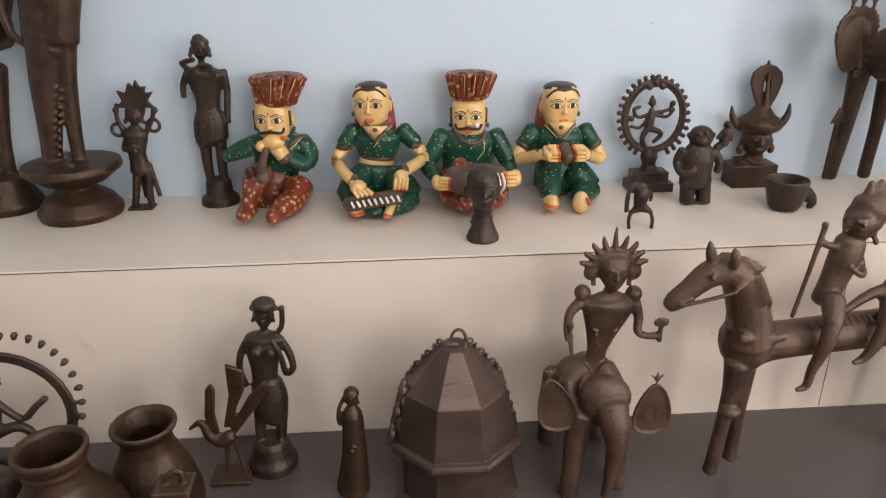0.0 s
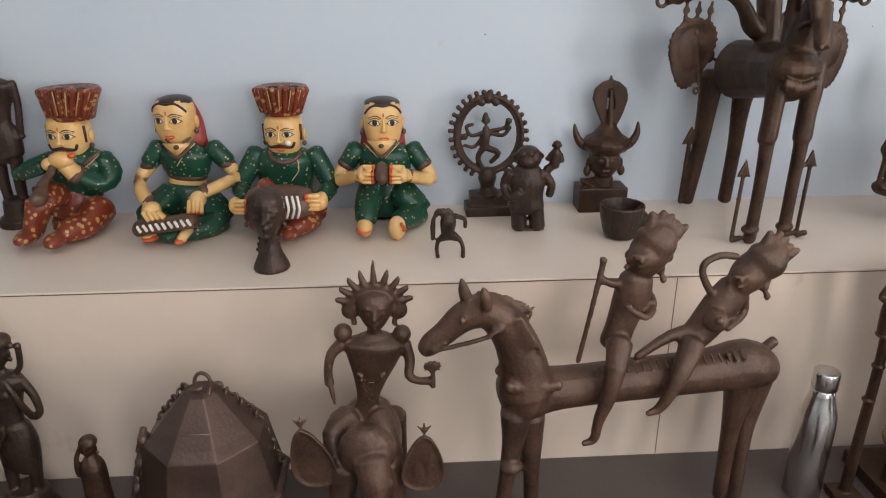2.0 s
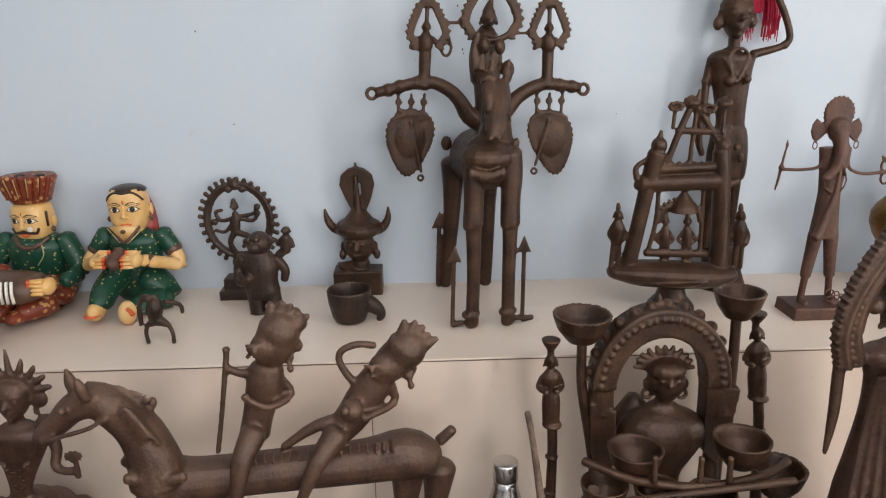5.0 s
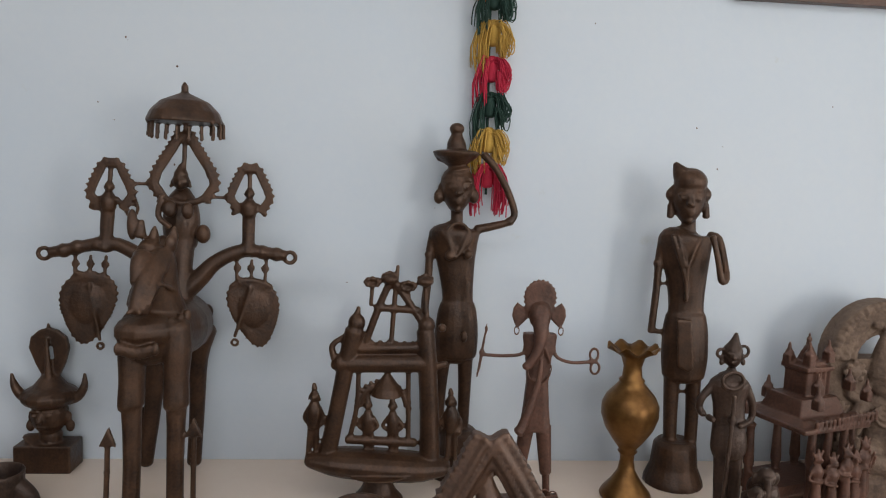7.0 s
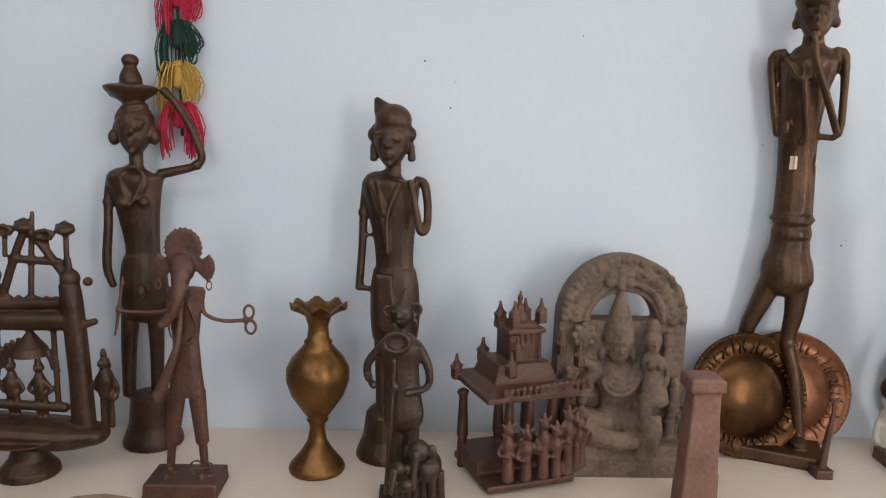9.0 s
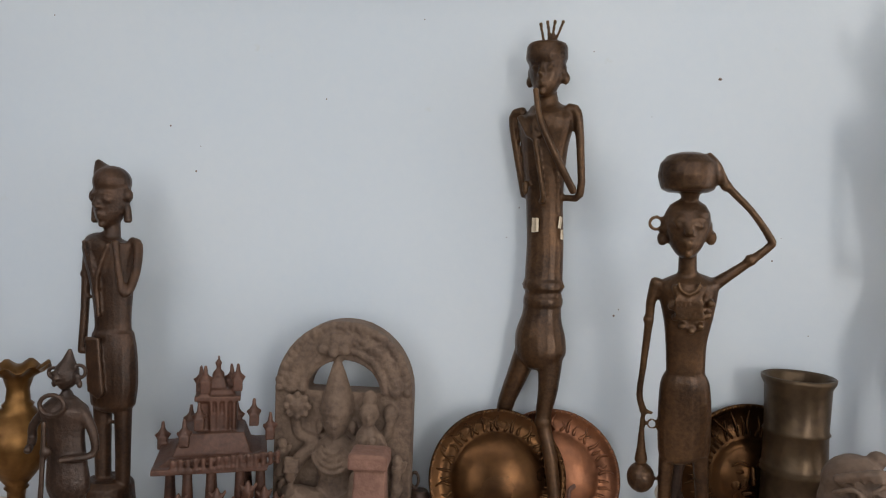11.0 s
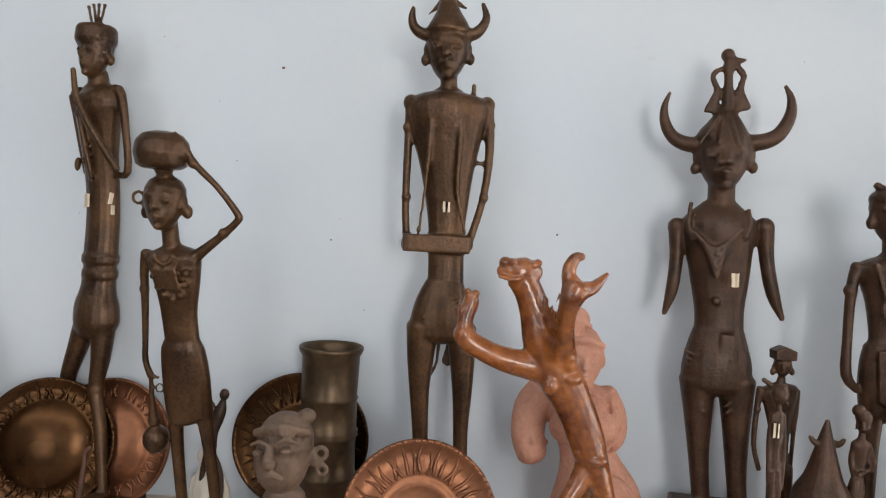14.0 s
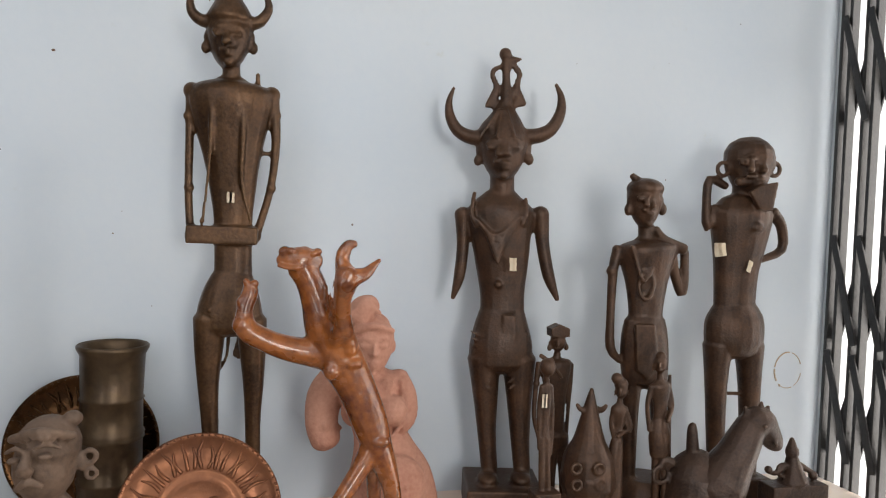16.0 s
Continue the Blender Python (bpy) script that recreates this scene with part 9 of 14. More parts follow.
c.tube((0.002, 0, 0.203, 0.0047), (-0.007, 0, 0.207, 0.0035)).tube((-0.003, 0, 0.191, 0.0047), (-0.012, 0, 0.196, 0.0035)).tube((-0.008, 0, 0.18, 0.0047), (-0.017, 0, 0.184, 0.0035))
c.tube((-0.013, 0, 0.169, 0.0047), (-0.023, 0, 0.173, 0.0035)).tube((-0.018, 0, 0.162, 0.0047), (-0.028, 0, 0.165, 0.0035)).tube((-0.023, 0, 0.155, 0.0047), (-0.033, 0, 0.157, 0.0035))
c.tube((-0.043, -0.03, 0.103, 0.0194), (-0.04, -0.03, 0.063, 0.0137), (-0.036, -0.03, 0.03, 0.0126)).tube((0.018, 0.03, 0.085, 0.0205), (0.022, 0.03, 0.043, 0.0145), (0.026, 0.03, 0.008, 0.0133))
c.tube((-0.089, 0, 0.096, 0.0195), (-0.085, 0, 0.055, 0.0138), (-0.082, 0, 0.022, 0.0127)).tube((-0.071, 0.05, 0.081, 0.0203), (-0.067, 0.05, 0.039, 0.0143), (-0.064, 0.05, 0.004, 0.0132))
c.done("bronze_horse_figure", (4.788, 1.52, 1), DARK, "dark bronze horse with pricked ears and arched neck", "statue")

c = Clay()
c.tube((-0.003, 0, 0.169, 0.0042), (-0.002, 0, 0.15, 0.0112)).ball(-0.001, 0, 0.14, 0.014, 0.0168, 0.014).tube((0, 0, 0.128, 0.0126), (0.003, 0, 0.1, 0.021), (0.005, 0, 0.079, 0.0309))
c.tube((-0.016, 0, 0.113, 0.007), (-0.039, 0, 0.097, 0.0055), (-0.059, 0, 0.103, 0.0055)).tube((0.019, 0, 0.112, 0.007), (0.044, 0, 0.098, 0.0057), (0.059, 0, 0.09, 0.0057))
c.hoop(-0.022, 0, 0.102, 0.0125, 0.0042, 0.0125).ball(-0.057, 0, 0.105, 0.0083, 0.0083, 0.0083).ball(0.054, 0, 0.088, 0.01, 0.01, 0.01).block(0.006, 0, 0, 0.134, 0.05, 0.075)
c.done("small_deity_figurine", (4.984, 1.6, 1), DARK, "small spiky bronze deity on a base", "statue", voxel=0.002)

c = Clay()
c.tube((0.062, -0.005, 0.0, 0.098), (0.06, -0.005, 0.05, 0.094), (0.054, -0.004, 0.1, 0.083), (0.044, -0.002, 0.145, 0.062), (0.034, 0, 0.185, 0.05), (0.024, 0, 0.23, 0.056), (0.014, 0, 0.268, 0.066), (0.008, 0, 0.29, 0.05), (0.006, 0, 0.31, 0.026), flat=0.72)
c.ball(0.06, -0.05, 0.09, 0.062, 0.062, 0.034).tube((0.075, -0.082, 0.1, 0.003), (0.075, -0.086, 0.097, 0.003))
c.head(0.012, -0.008, 0.35, 0.044, 0.056).tube((0.01, 0.002, 0.312, 0.025), (0.011, 0.004, 0.33, 0.026))
c.ball(0.004, 0.012, 0.388, 0.046, 0.026, 0.046).tube((-0.034, -0.03, 0.378, 0.006), (0.006, -0.047, 0.393, 0.007), (0.05, -0.028, 0.38, 0.006))
c.tube((-0.018, -0.012, 0.4, 0.026), (-0.004, -0.012, 0.42, 0.027), (0.012, -0.008, 0.43, 0.019)).hoop(-0.004, -0.03, 0.41, 0.02, 0.0045, 0.014, start=10, end=190).hoop(-0.004, -0.033, 0.405, 0.029, 0.004, 0.022, start=15, end=165)
c.tube((-0.05, 0.005, 0.28, 0.036), (-0.072, 0.004, 0.25, 0.034), (-0.076, 0.0, 0.2, 0.031), (-0.066, -0.004, 0.166, 0.028))
c.hoop(-0.072, -0.002, 0.196, 0.0315, 0.005, 0.005, turn=(0, 8, 0)).ball(-0.07, -0.034, 0.203, 0.007, 0.009, 0.005)
c.tube((0.06, 0.004, 0.28, 0.03), (0.08, 0.0, 0.25, 0.026), (0.083, -0.01, 0.215, 0.023), (0.07, -0.03, 0.2, 0.018))
c.ball(0.05, -0.042, 0.233, 0.03, 0.03, 0.028).ball(-0.016, -0.042, 0.233, 0.03, 0.03, 0.028)
c.hoop(0.016, -0.044, 0.29, 0.026, 0.005, 0.03, start=180, end=360).hoop(0.016, -0.046, 0.293, 0.034, 0.004, 0.042, start=185, end=355).hoop(0.016, -0.042, 0.293, 0.018, 0.004, 0.02, start=180, end=360)
c.tube((-0.02, -0.04, 0.29, 0.0045), (0.0, -0.066, 0.235, 0.0045), (0.02, -0.05, 0.19, 0.0045), (0.05, -0.052, 0.186, 0.0045), (0.078, -0.04, 0.23, 0.0045), (0.068, -0.03, 0.286, 0.0045))
for k in range(5):
    c.tube((-0.02, -0.066 + 0.001 * k, 0.014 + 0.008 * k, 0.003), (0.055, -0.088, 0.01 + 0.008 * k, 0.003), (0.13, -0.058, 0.016 + 0.008 * k, 0.003))
c.done("sandstone_woman_bust", (4.09, 1.7, 1), SAND, "pink sandstone torso of a woman with a hair bun", "statue", voxel=0.0034, smooth=2)

c = Clay()
c.tube((0.148, 0, 0.006, 0.008), (0.138, 0, 0.12, 0.011), (0.125, 0, 0.19, 0.015), (0.104, 0, 0.245, 0.023), (0.09, 0, 0.285, 0.0275), (0.066, 0, 0.34, 0.0295), (0.04, 0, 0.385, 0.034), (0.02, 0, 0.425, 0.031), (0.006, 0, 0.465, 0.0235), (-0.006, 0, 0.495, 0.021), (-0.018, 0.002, 0.515, 0.022))
c.tube((-0.05, -0.004, 0.522, 0.008), (-0.034, -0.003, 0.524, 0.0165), (-0.012, 0, 0.524, 0.0195), (0.006, 0.002, 0.522, 0.012)).ball(-0.042, -0.004, 0.535, 0.01, 0.009, 0.012)
for k, (dx, dz, r) in enumerate(((-0.034, 0.012, 0.007), (-0.024, 0.008, 0.006), (-0.014, 0.013, 0.008), (-0.004, 0.009, 0.006), (0.004, 0.012, 0.007))):
    c.ball(dx, -0.012 + 0.006 * (k % 3), 0.525 + dz, r, r * 0.8, r * 1.3)
c.tube((-0.052, -0.014, 0.516, 0.003), (-0.034, -0.02, 0.512, 0.003), (-0.02, -0.02, 0.515, 0.003))
c.tube((0.05, -0.012, 0.395, 0.02), (0.042, -0.016, 0.43, 0.0165), (0.04, -0.014, 0.465, 0.015), (0.046, -0.008, 0.49, 0.0185), (0.052, -0.004, 0.503, 0.0215))
c.tube((0.05, -0.004, 0.5, 0.016), (0.04, 0.002, 0.525, 0.011), (0.05, 0.004, 0.547, 0.0085), (0.061, 0.002, 0.549, 0.0055)).tube((0.056, -0.006, 0.5, 0.015), (0.076, -0.004, 0.506, 0.01), (0.089, 0, 0.518, 0.006), (0.098, 0.002, 0.527, 0.003))
c.tube((0.048, 0.006, 0.5, 0.01), (0.046, 0.012, 0.525, 0.008), (0.052, 0.012, 0.545, 0.006))
c.tube((0.04, 0, 0.385, 0.03), (0.006, -0.002, 0.388, 0.0225), (-0.036, -0.006, 0.396, 0.0185), (-0.07, -0.01, 0.41, 0.0165), (-0.092, -0.01, 0.424, 0.0165), (-0.096, -0.01, 0.45, 0.0115), (-0.089, -0.008, 0.475, 0.012), (-0.09, -0.008, 0.486, 0.0095))
c.ball(-0.097, -0.012, 0.43, 0.016, 0.016, 0.016).ball(-0.1, -0.012, 0.462, 0.008, 0.01, 0.008).ball(-0.083, -0.012, 0.489, 0.006, 0.006, 0.006).ball(-0.095, -0.012, 0.491, 0.005, 0.006, 0.005)
c.ball(0.03, -0.024, 0.412, 0.015, 0.018, 0.014).ball(0.052, -0.026, 0.398, 0.013, 0.013, 0.012).ball(0.056, -0.022, 0.376, 0.018, 0.01, 0.014).ball(0.028, -0.026, 0.366, 0.012, 0.014, 0.01).ball(0.104, -0.018, 0.258, 0.016, 0.008, 0.012)
c.tube((0.098, 0, 0.25, 0.02), (0.08, -0.008, 0.218, 0.015), (0.05, -0.02, 0.176, 0.0125), (0.01, -0.035, 0.12, 0.011), (-0.03, -0.045, 0.05, 0.009), (-0.05, -0.05, 0.006, 0.008))
c.tube((0.1, 0.006, 0.24, 0.014), (0.11, 0.05, 0.13, 0.011), (0.118, 0.08, 0.006, 0.009))
for v in c.bm.verts:
    # the upper branch on the far side of the fork leans well forward
    lean = min(1.0, max(0.0, (v.co.z - 0.4) / 0.09)) * min(1.0, max(0.0, (v.co.x - 0.018) / 0.014))
    k = 1.106 - 0.106 * lean
    v.co.x = k * (v.co.x + 0.075) - 0.083
    v.co.y = v.co.y * k - 0.11 * lean
    v.co.z = k * (v.co.z - 0.58) + 0.58 if v.co.z > 0.15 else v.co.z * 0.696
c.done("polished_root_sculpture", (3.978, 1.52, 1), ROOT, "glossy orange varnished branching root sculpture", "root sculpture", voxel=0.0026)

c = Clay()
SPRING, TOP, LEFT, RIGHT = 0.283, 0.412, -0.112, 0.137
arch = [(LEFT, 0.03), (LEFT, SPRING)] + [(0.0125 - 0.1245 * math.cos(math.pi * k / 20), SPRING + (TOP - SPRING) * math.sin(math.pi * k / 20)) for k in range(1, 20)] + [(RIGHT, SPRING), (RIGHT, 0.03)]
for a, b in zip(arch[1:-1], arch[2:-1]):
    # voussoirs of the pierced halo, between the outer and the inner arc
    def inner(q):
        d = Vector((q[0] - 0.0125, q[1] - SPRING))
        return (0.0125 + d.x * 0.53, SPRING + d.y * 0.45)
    c.plate(0.0, 0.05, a, b, inner(b), inner(a))
c.plate(0.0, 0.05, (LEFT, 0.03), (LEFT, SPRING + 0.002), (-0.05, SPRING + 0.002), (0.075, SPRING + 0.002), (RIGHT, SPRING + 0.002), (RIGHT, 0.03))
c.block(0.013, -0.025, 0, 0.27, 0.13, 0.036).block(0.013, -0.03, 0.034, 0.235, 0.11, 0.026)
rnd = random.Random(3)
for k in range(29):
    # curling foliage on the halo
    a = math.pi * (k + 0.5) / 29
    for f, r in ((0.93, 0.0085), (0.76, 0.0125), (0.6, 0.0075)):
        c.ball(0.0125 - 0.1245 * f * math.cos(a + 0.05 * rnd.random()), -0.026, SPRING + (TOP - SPRING) * f * math.sin(a), r * rnd.uniform(0.7, 1.2), r * rnd.uniform(0.7, 1.3), 0.009)
for k in range(9):
    a = math.pi * (k + 0.5) / 9
    x, z = 0.0125 - 0.096 * math.cos(a), SPRING + 0.1 * math.sin(a)
    c.hoop(x, -0.03, z, 0.0125, 0.0032, 0.0125, start=40 * k, end=40 * k + 270, seg=12).ball(x, -0.032, z, 0.0045, 0.0045, 0.005)
c.ball(-0.004, -0.03, 0.372, 0.03, 0.022, 0.016).ball(-0.022, -0.038, 0.362, 0.012, 0.01, 0.01).ball(0.014, -0.038, 0.362, 0.012, 0.01, 0.01).tube((-0.004, -0.04, 0.39, 0.006), (-0.004, -0.046, 0.352, 0.008))
# crowned head and seated body
c.tube((0.004, -0.03, 0.25, 0.031), (0.004, -0.03, 0.275, 0.027), (0.003, -0.03, 0.305, 0.019), (0.002, -0.03, 0.335, 0.009), (0.001, -0.03, 0.345, 0.005))
for k in range(6):
    c.hoop(0.004, -0.03, 0.255 + 0.013 * k, 0.031 - 0.004 * k, 0.0028, 0.004)
c.head(0.003, -0.034, 0.235, 0.026, 0.03).ball(-0.027, -0.03, 0.222, 0.007, 0.014, 0.008).ball(0.033, -0.03, 0.222, 0.007, 0.014, 0.008)
c.tube((0.003, -0.03, 0.21, 0.014), (0.003, -0.032, 0.196, 0.03), (0.003, -0.036, 0.175, 0.041), (0.004, -0.036, 0.14, 0.031), (0.006, -0.036, 0.11, 0.036), (0.008, -0.036, 0.08, 0.045), flat=0.7)
for k in range(4):
    c.hoop(0.003, -0.062, 0.2 - 0.004 * k, 0.018 + 0.006 * k, 0.003, 0.016 + 0.008 * k, start=185, end=355, seg=14)
c.tube((-0.034, -0.035, 0.188, 0.014), (-0.06, -0.045, 0.165, 0.012), (-0.07, -0.06, 0.135, 0.01), (-0.066, -0.07, 0.16, 0.011)).plate(-0.074, 0.012, (-0.078, 0.152), (-0.05, 0.152), (-0.052, 0.176), (-0.076, 0.18))
c.tube((-0.036, -0.03, 0.195, 0.012), (-0.066, -0.03, 0.21, 0.01), (-0.07, -0.035, 0.24, 0.009)).ball(-0.066, -0.036, 0.26, 0.018, 0.018, 0.014)
for k in range(8):
    c.ball(-0.066 + 0.02 * math.cos(0.785 * k), -0.042, 0.26 + 0.02 * math.sin(0.785 * k), 0.0065, 0.0065, 0.006)
c.tube((0.04, -0.035, 0.188, 0.014), (0.056, -0.045, 0.165, 0.012), (0.05, -0.07, 0.135, 0.011)).tube((0.04, -0.03, 0.195, 0.011), (0.09, -0.03, 0.21, 0.009), (0.1, -0.035, 0.235, 0.008)).ball(0.1, -0.032, 0.25, 0.013, 0.018, 0.012)
c.tube((-0.02, -0.05, 0.085, 0.03), (-0.07, -0.065, 0.1, 0.027), (-0.045, -0.085, 0.08, 0.022), (0.01, -0.09, 0.07, 0.018)).tube((0.03, -0.05, 0.085, 0.03), (0.06, -0.075, 0.1, 0.027), (0.05, -0.085, 0.06, 0.02), (0.045, -0.085, 0.04, 0.016))
c.ball(0.02, -0.09, 0.07, 0.02, 0.012, 0.018)
# consort on the knee
c.head(0.064, -0.05, 0.252, 0.017, 0.022).ball(0.064, -0.046, 0.28, 0.013, 0.016, 0.013).tube((0.064, -0.05, 0.235, 0.009), (0.064, -0.052, 0.218, 0.022), (0.066, -0.055, 0.19, 0.017), (0.068, -0.06, 0.165, 0.024), (0.07, -0.07, 0.14, 0.026), flat=0.8)
c.ball(0.056, -0.07, 0.212, 0.009, 0.009, 0.009).ball(0.074, -0.07, 0.212, 0.009, 0.009, 0.009).tube((0.082, -0.052, 0.218, 0.007), (0.094, -0.055, 0.195, 0.006), (0.085, -0.07, 0.175, 0.006)).tube((0.05, -0.07, 0.15, 0.014), (0.046, -0.085, 0.11, 0.012), (0.048, -0.085, 0.07, 0.01))
for x, z, k in ((-0.092, 0.16, 1.0), (-0.09, 0.085, 1.0), (0.115, 0.14, 1.0), (0.112, 0.075, 1.0)):
    c.ball(x, -0.04, z + 0.03, 0.009, 0.011, 0.009).tube((x, -0.038, z + 0.018, 0.011), (x, -0.038, z - 0.005, 0.009), (x, -0.038, z - 0.025, 0.013)).tube((x + 0.01, -0.042, z + 0.012, 0.004), (x + 0.016, -0.045, z + 0.03, 0.004))
c.done("stone_deity_plaque", (2.806, 1.735, 1), STONE, "weathered grey-brown carved stone plaque of a seated deity", "carving", voxel=0.0025, smooth=1)

c = Clay()
c.block(-0.005, 0, 0.009, 0.173, 0.16, 0.012).block(-0.011, 0.02, 0.014, 0.16, 0.1, 0.032).tube((-0.045, -0.06, 0.034, 0.0094), (-0.045, -0.06, 0.041, 0.0075), (-0.046, -0.06, 0.095, 0.0084), (-0.047, -0.06, 0.104, 0.0102), (-0.048, -0.06, 0.175, 0.0074), (-0.048, -0.06, 0.187, 0.0111))
c.tube((-0.008, -0.065, 0.036, 0.0093), (-0.008, -0.065, 0.044, 0.0074), (-0.01, -0.065, 0.099, 0.0083), (-0.01, -0.065, 0.108, 0.0102), (-0.011, -0.065, 0.179, 0.0074), (-0.011, -0.065, 0.191, 0.011))
c.tube((0.038, -0.065, 0.037, 0.0093), (0.038, -0.065, 0.045, 0.0074), (0.036, -0.065, 0.101, 0.0083), (0.036, -0.065, 0.111, 0.0101), (0.035, -0.065, 0.181, 0.0073), (0.035, -0.065, 0.193, 0.011))
c.tube((0.071, -0.055, 0.036, 0.0093), (0.071, -0.055, 0.043, 0.0075), (0.069, -0.055, 0.099, 0.0084), (0.069, -0.055, 0.108, 0.0102), (0.068, -0.055, 0.179, 0.0074), (0.067, -0.055, 0.191, 0.0111))
c.tube((-0.085, 0.055, 0.003, 0.0104), (-0.085, 0.055, 0.011, 0.0083), (-0.086, 0.055, 0.061, 0.0093), (-0.086, 0.055, 0.066, 0.0113), (-0.087, 0.055, 0.135, 0.0082), (-0.088, 0.055, 0.148, 0.0123))
c.tube((0.049, 0.055, 0.006, 0.0103), (0.049, 0.055, 0.015, 0.0082), (0.047, 0.055, 0.064, 0.0092), (0.047, 0.055, 0.069, 0.0112), (0.045, 0.055, 0.141, 0.0081), (0.045, 0.055, 0.154, 0.0122))
c.tube((-0.012, 0.05, 0.006, 0.0103), (-0.013, 0.05, 0.014, 0.0082), (-0.014, 0.05, 0.063, 0.0092), (-0.014, 0.05, 0.069, 0.0112), (-0.016, 0.05, 0.14, 0.0081), (-0.016, 0.05, 0.153, 0.0122))
c.block(-0.011, 0, 0.173, 0.181, 0.175, 0.01).block(-0.011, 0, 0.182, 0.165, 0.15, 0.01, taper=0.8).block(-0.01, 0, 0.191, 0.126, 0.1, 0.035, taper=0.8)
c.block(-0.005, 0, 0.221, 0.064, 0.055, 0.06).block(-0.005, 0, 0.219, 0.017, 0.062, 0.039).tube((-0.069, -0.085, 0.196, 0.0045), (-0.069, -0.085, 0.182, 0.0036))
c.ball(-0.069, -0.085, 0.18, 0.0045, 0.0045, 0.0045).tube((-0.057, -0.085, 0.197, 0.0045), (-0.057, -0.085, 0.182, 0.0036)).ball(-0.057, -0.085, 0.18, 0.0045, 0.0045, 0.0045)
c.tube((-0.045, -0.085, 0.197, 0.0045), (-0.045, -0.085, 0.183, 0.0036)).ball(-0.045, -0.085, 0.181, 0.0045, 0.0045, 0.0045).tube((-0.034, -0.085, 0.198, 0.0045), (-0.033, -0.085, 0.183, 0.0036))
c.ball(-0.033, -0.085, 0.181, 0.0045, 0.0045, 0.0045).tube((-0.022, -0.085, 0.198, 0.0045), (-0.022, -0.085, 0.184, 0.0036)).ball(-0.022, -0.085, 0.182, 0.0045, 0.0045, 0.0045)
c.tube((-0.01, -0.085, 0.199, 0.0045), (-0.01, -0.085, 0.184, 0.0036)).ball(-0.01, -0.085, 0.183, 0.0045, 0.0045, 0.0045).tube((0.002, -0.085, 0.2, 0.0045), (0.002, -0.085, 0.185, 0.0036))
c.ball(0.002, -0.085, 0.183, 0.0045, 0.0045, 0.0045).tube((0.013, -0.085, 0.2, 0.0045), (0.014, -0.085, 0.185, 0.0036)).ball(0.014, -0.085, 0.184, 0.0045, 0.0045, 0.0045)
c.tube((0.025, -0.085, 0.201, 0.0045), (0.025, -0.085, 0.186, 0.0036)).ball(0.025, -0.085, 0.184, 0.0045, 0.0045, 0.0045).tube((0.037, -0.085, 0.201, 0.0045), (0.037, -0.085, 0.187, 0.0036))
c.ball(0.037, -0.085, 0.185, 0.0045, 0.0045, 0.0045).tube((0.048, -0.085, 0.202, 0.0045), (0.049, -0.085, 0.187, 0.0036)).ball(0.049, -0.085, 0.185, 0.0045, 0.0045, 0.0045)
c.tube((0.06, -0.085, 0.202, 0.0045), (0.06, -0.085, 0.188, 0.0036)).ball(0.06, -0.085, 0.186, 0.0045, 0.0045, 0.0045).tube((0.072, -0.085, 0.203, 0.0045), (0.072, -0.085, 0.188, 0.0036))
c.ball(0.072, -0.085, 0.186, 0.0045, 0.0045, 0.0045).tube((0.083, -0.085, 0.203, 0.0045), (0.084, -0.085, 0.189, 0.0036)).ball(0.084, -0.085, 0.187, 0.0045, 0.0045, 0.0045)
c.tube((0.095, -0.085, 0.204, 0.0045), (0.095, -0.085, 0.189, 0.0036)).ball(0.095, -0.085, 0.188, 0.0045, 0.0045, 0.0045).tube((-0.014, -0.03, 0.231, 0.0032), (-0.015, -0.03, 0.282, 0.0032))
c.tube((-0.003, -0.03, 0.231, 0.0032), (-0.004, -0.03, 0.283, 0.0032)).tube((0.01, -0.03, 0.232, 0.0032), (0.009, -0.03, 0.283, 0.0032)).tube((0.023, -0.03, 0.232, 0.0032), (0.022, -0.03, 0.284, 0.0032))
c.block(-0.005, 0, 0.277, 0.075, 0.065, 0.009).block(-0.005, 0, 0.285, 0.06, 0.05, 0.01, taper=0.8).block(-0.006, 0, 0.293, 0.033, 0.03, 0.021, taper=0.6)
c.ball(-0.006, 0, 0.316, 0.0106, 0.0106, 0.0106).tube((-0.006, 0, 0.322, 0.0048), (-0.006, 0, 0.332, 0.0038)).ball(-0.006, 0, 0.337, 0.0058, 0.0058, 0.0058)
c.tube((-0.006, 0, 0.341, 0.0029), (-0.006, 0, 0.349, 0.0026)).block(-0.026, -0.02, 0.291, 0.016, 0.02, 0.021).ball(-0.026, -0.02, 0.315, 0.0085, 0.0076, 0.0085)
c.tube((-0.026, -0.02, 0.321, 0.0047), (-0.026, -0.02, 0.336, 0.0026)).tube((-0.033, -0.02, 0.309, 0.0028), (-0.037, -0.02, 0.315, 0.0026)).tube((-0.018, -0.02, 0.31, 0.0028), (-0.015, -0.02, 0.316, 0.0026))
c.block(0.027, -0.02, 0.293, 0.016, 0.02, 0.021).ball(0.027, -0.02, 0.318, 0.0085, 0.0076, 0.0085).tube((0.027, -0.02, 0.323, 0.0047), (0.027, -0.02, 0.339, 0.0026))
c.tube((0.02, -0.02, 0.312, 0.0028), (0.016, -0.02, 0.317, 0.0026)).tube((0.035, -0.02, 0.312, 0.0028), (0.038, -0.02, 0.318, 0.0026)).block(-0.035, 0.02, 0.281, 0.017, 0.02, 0.022)
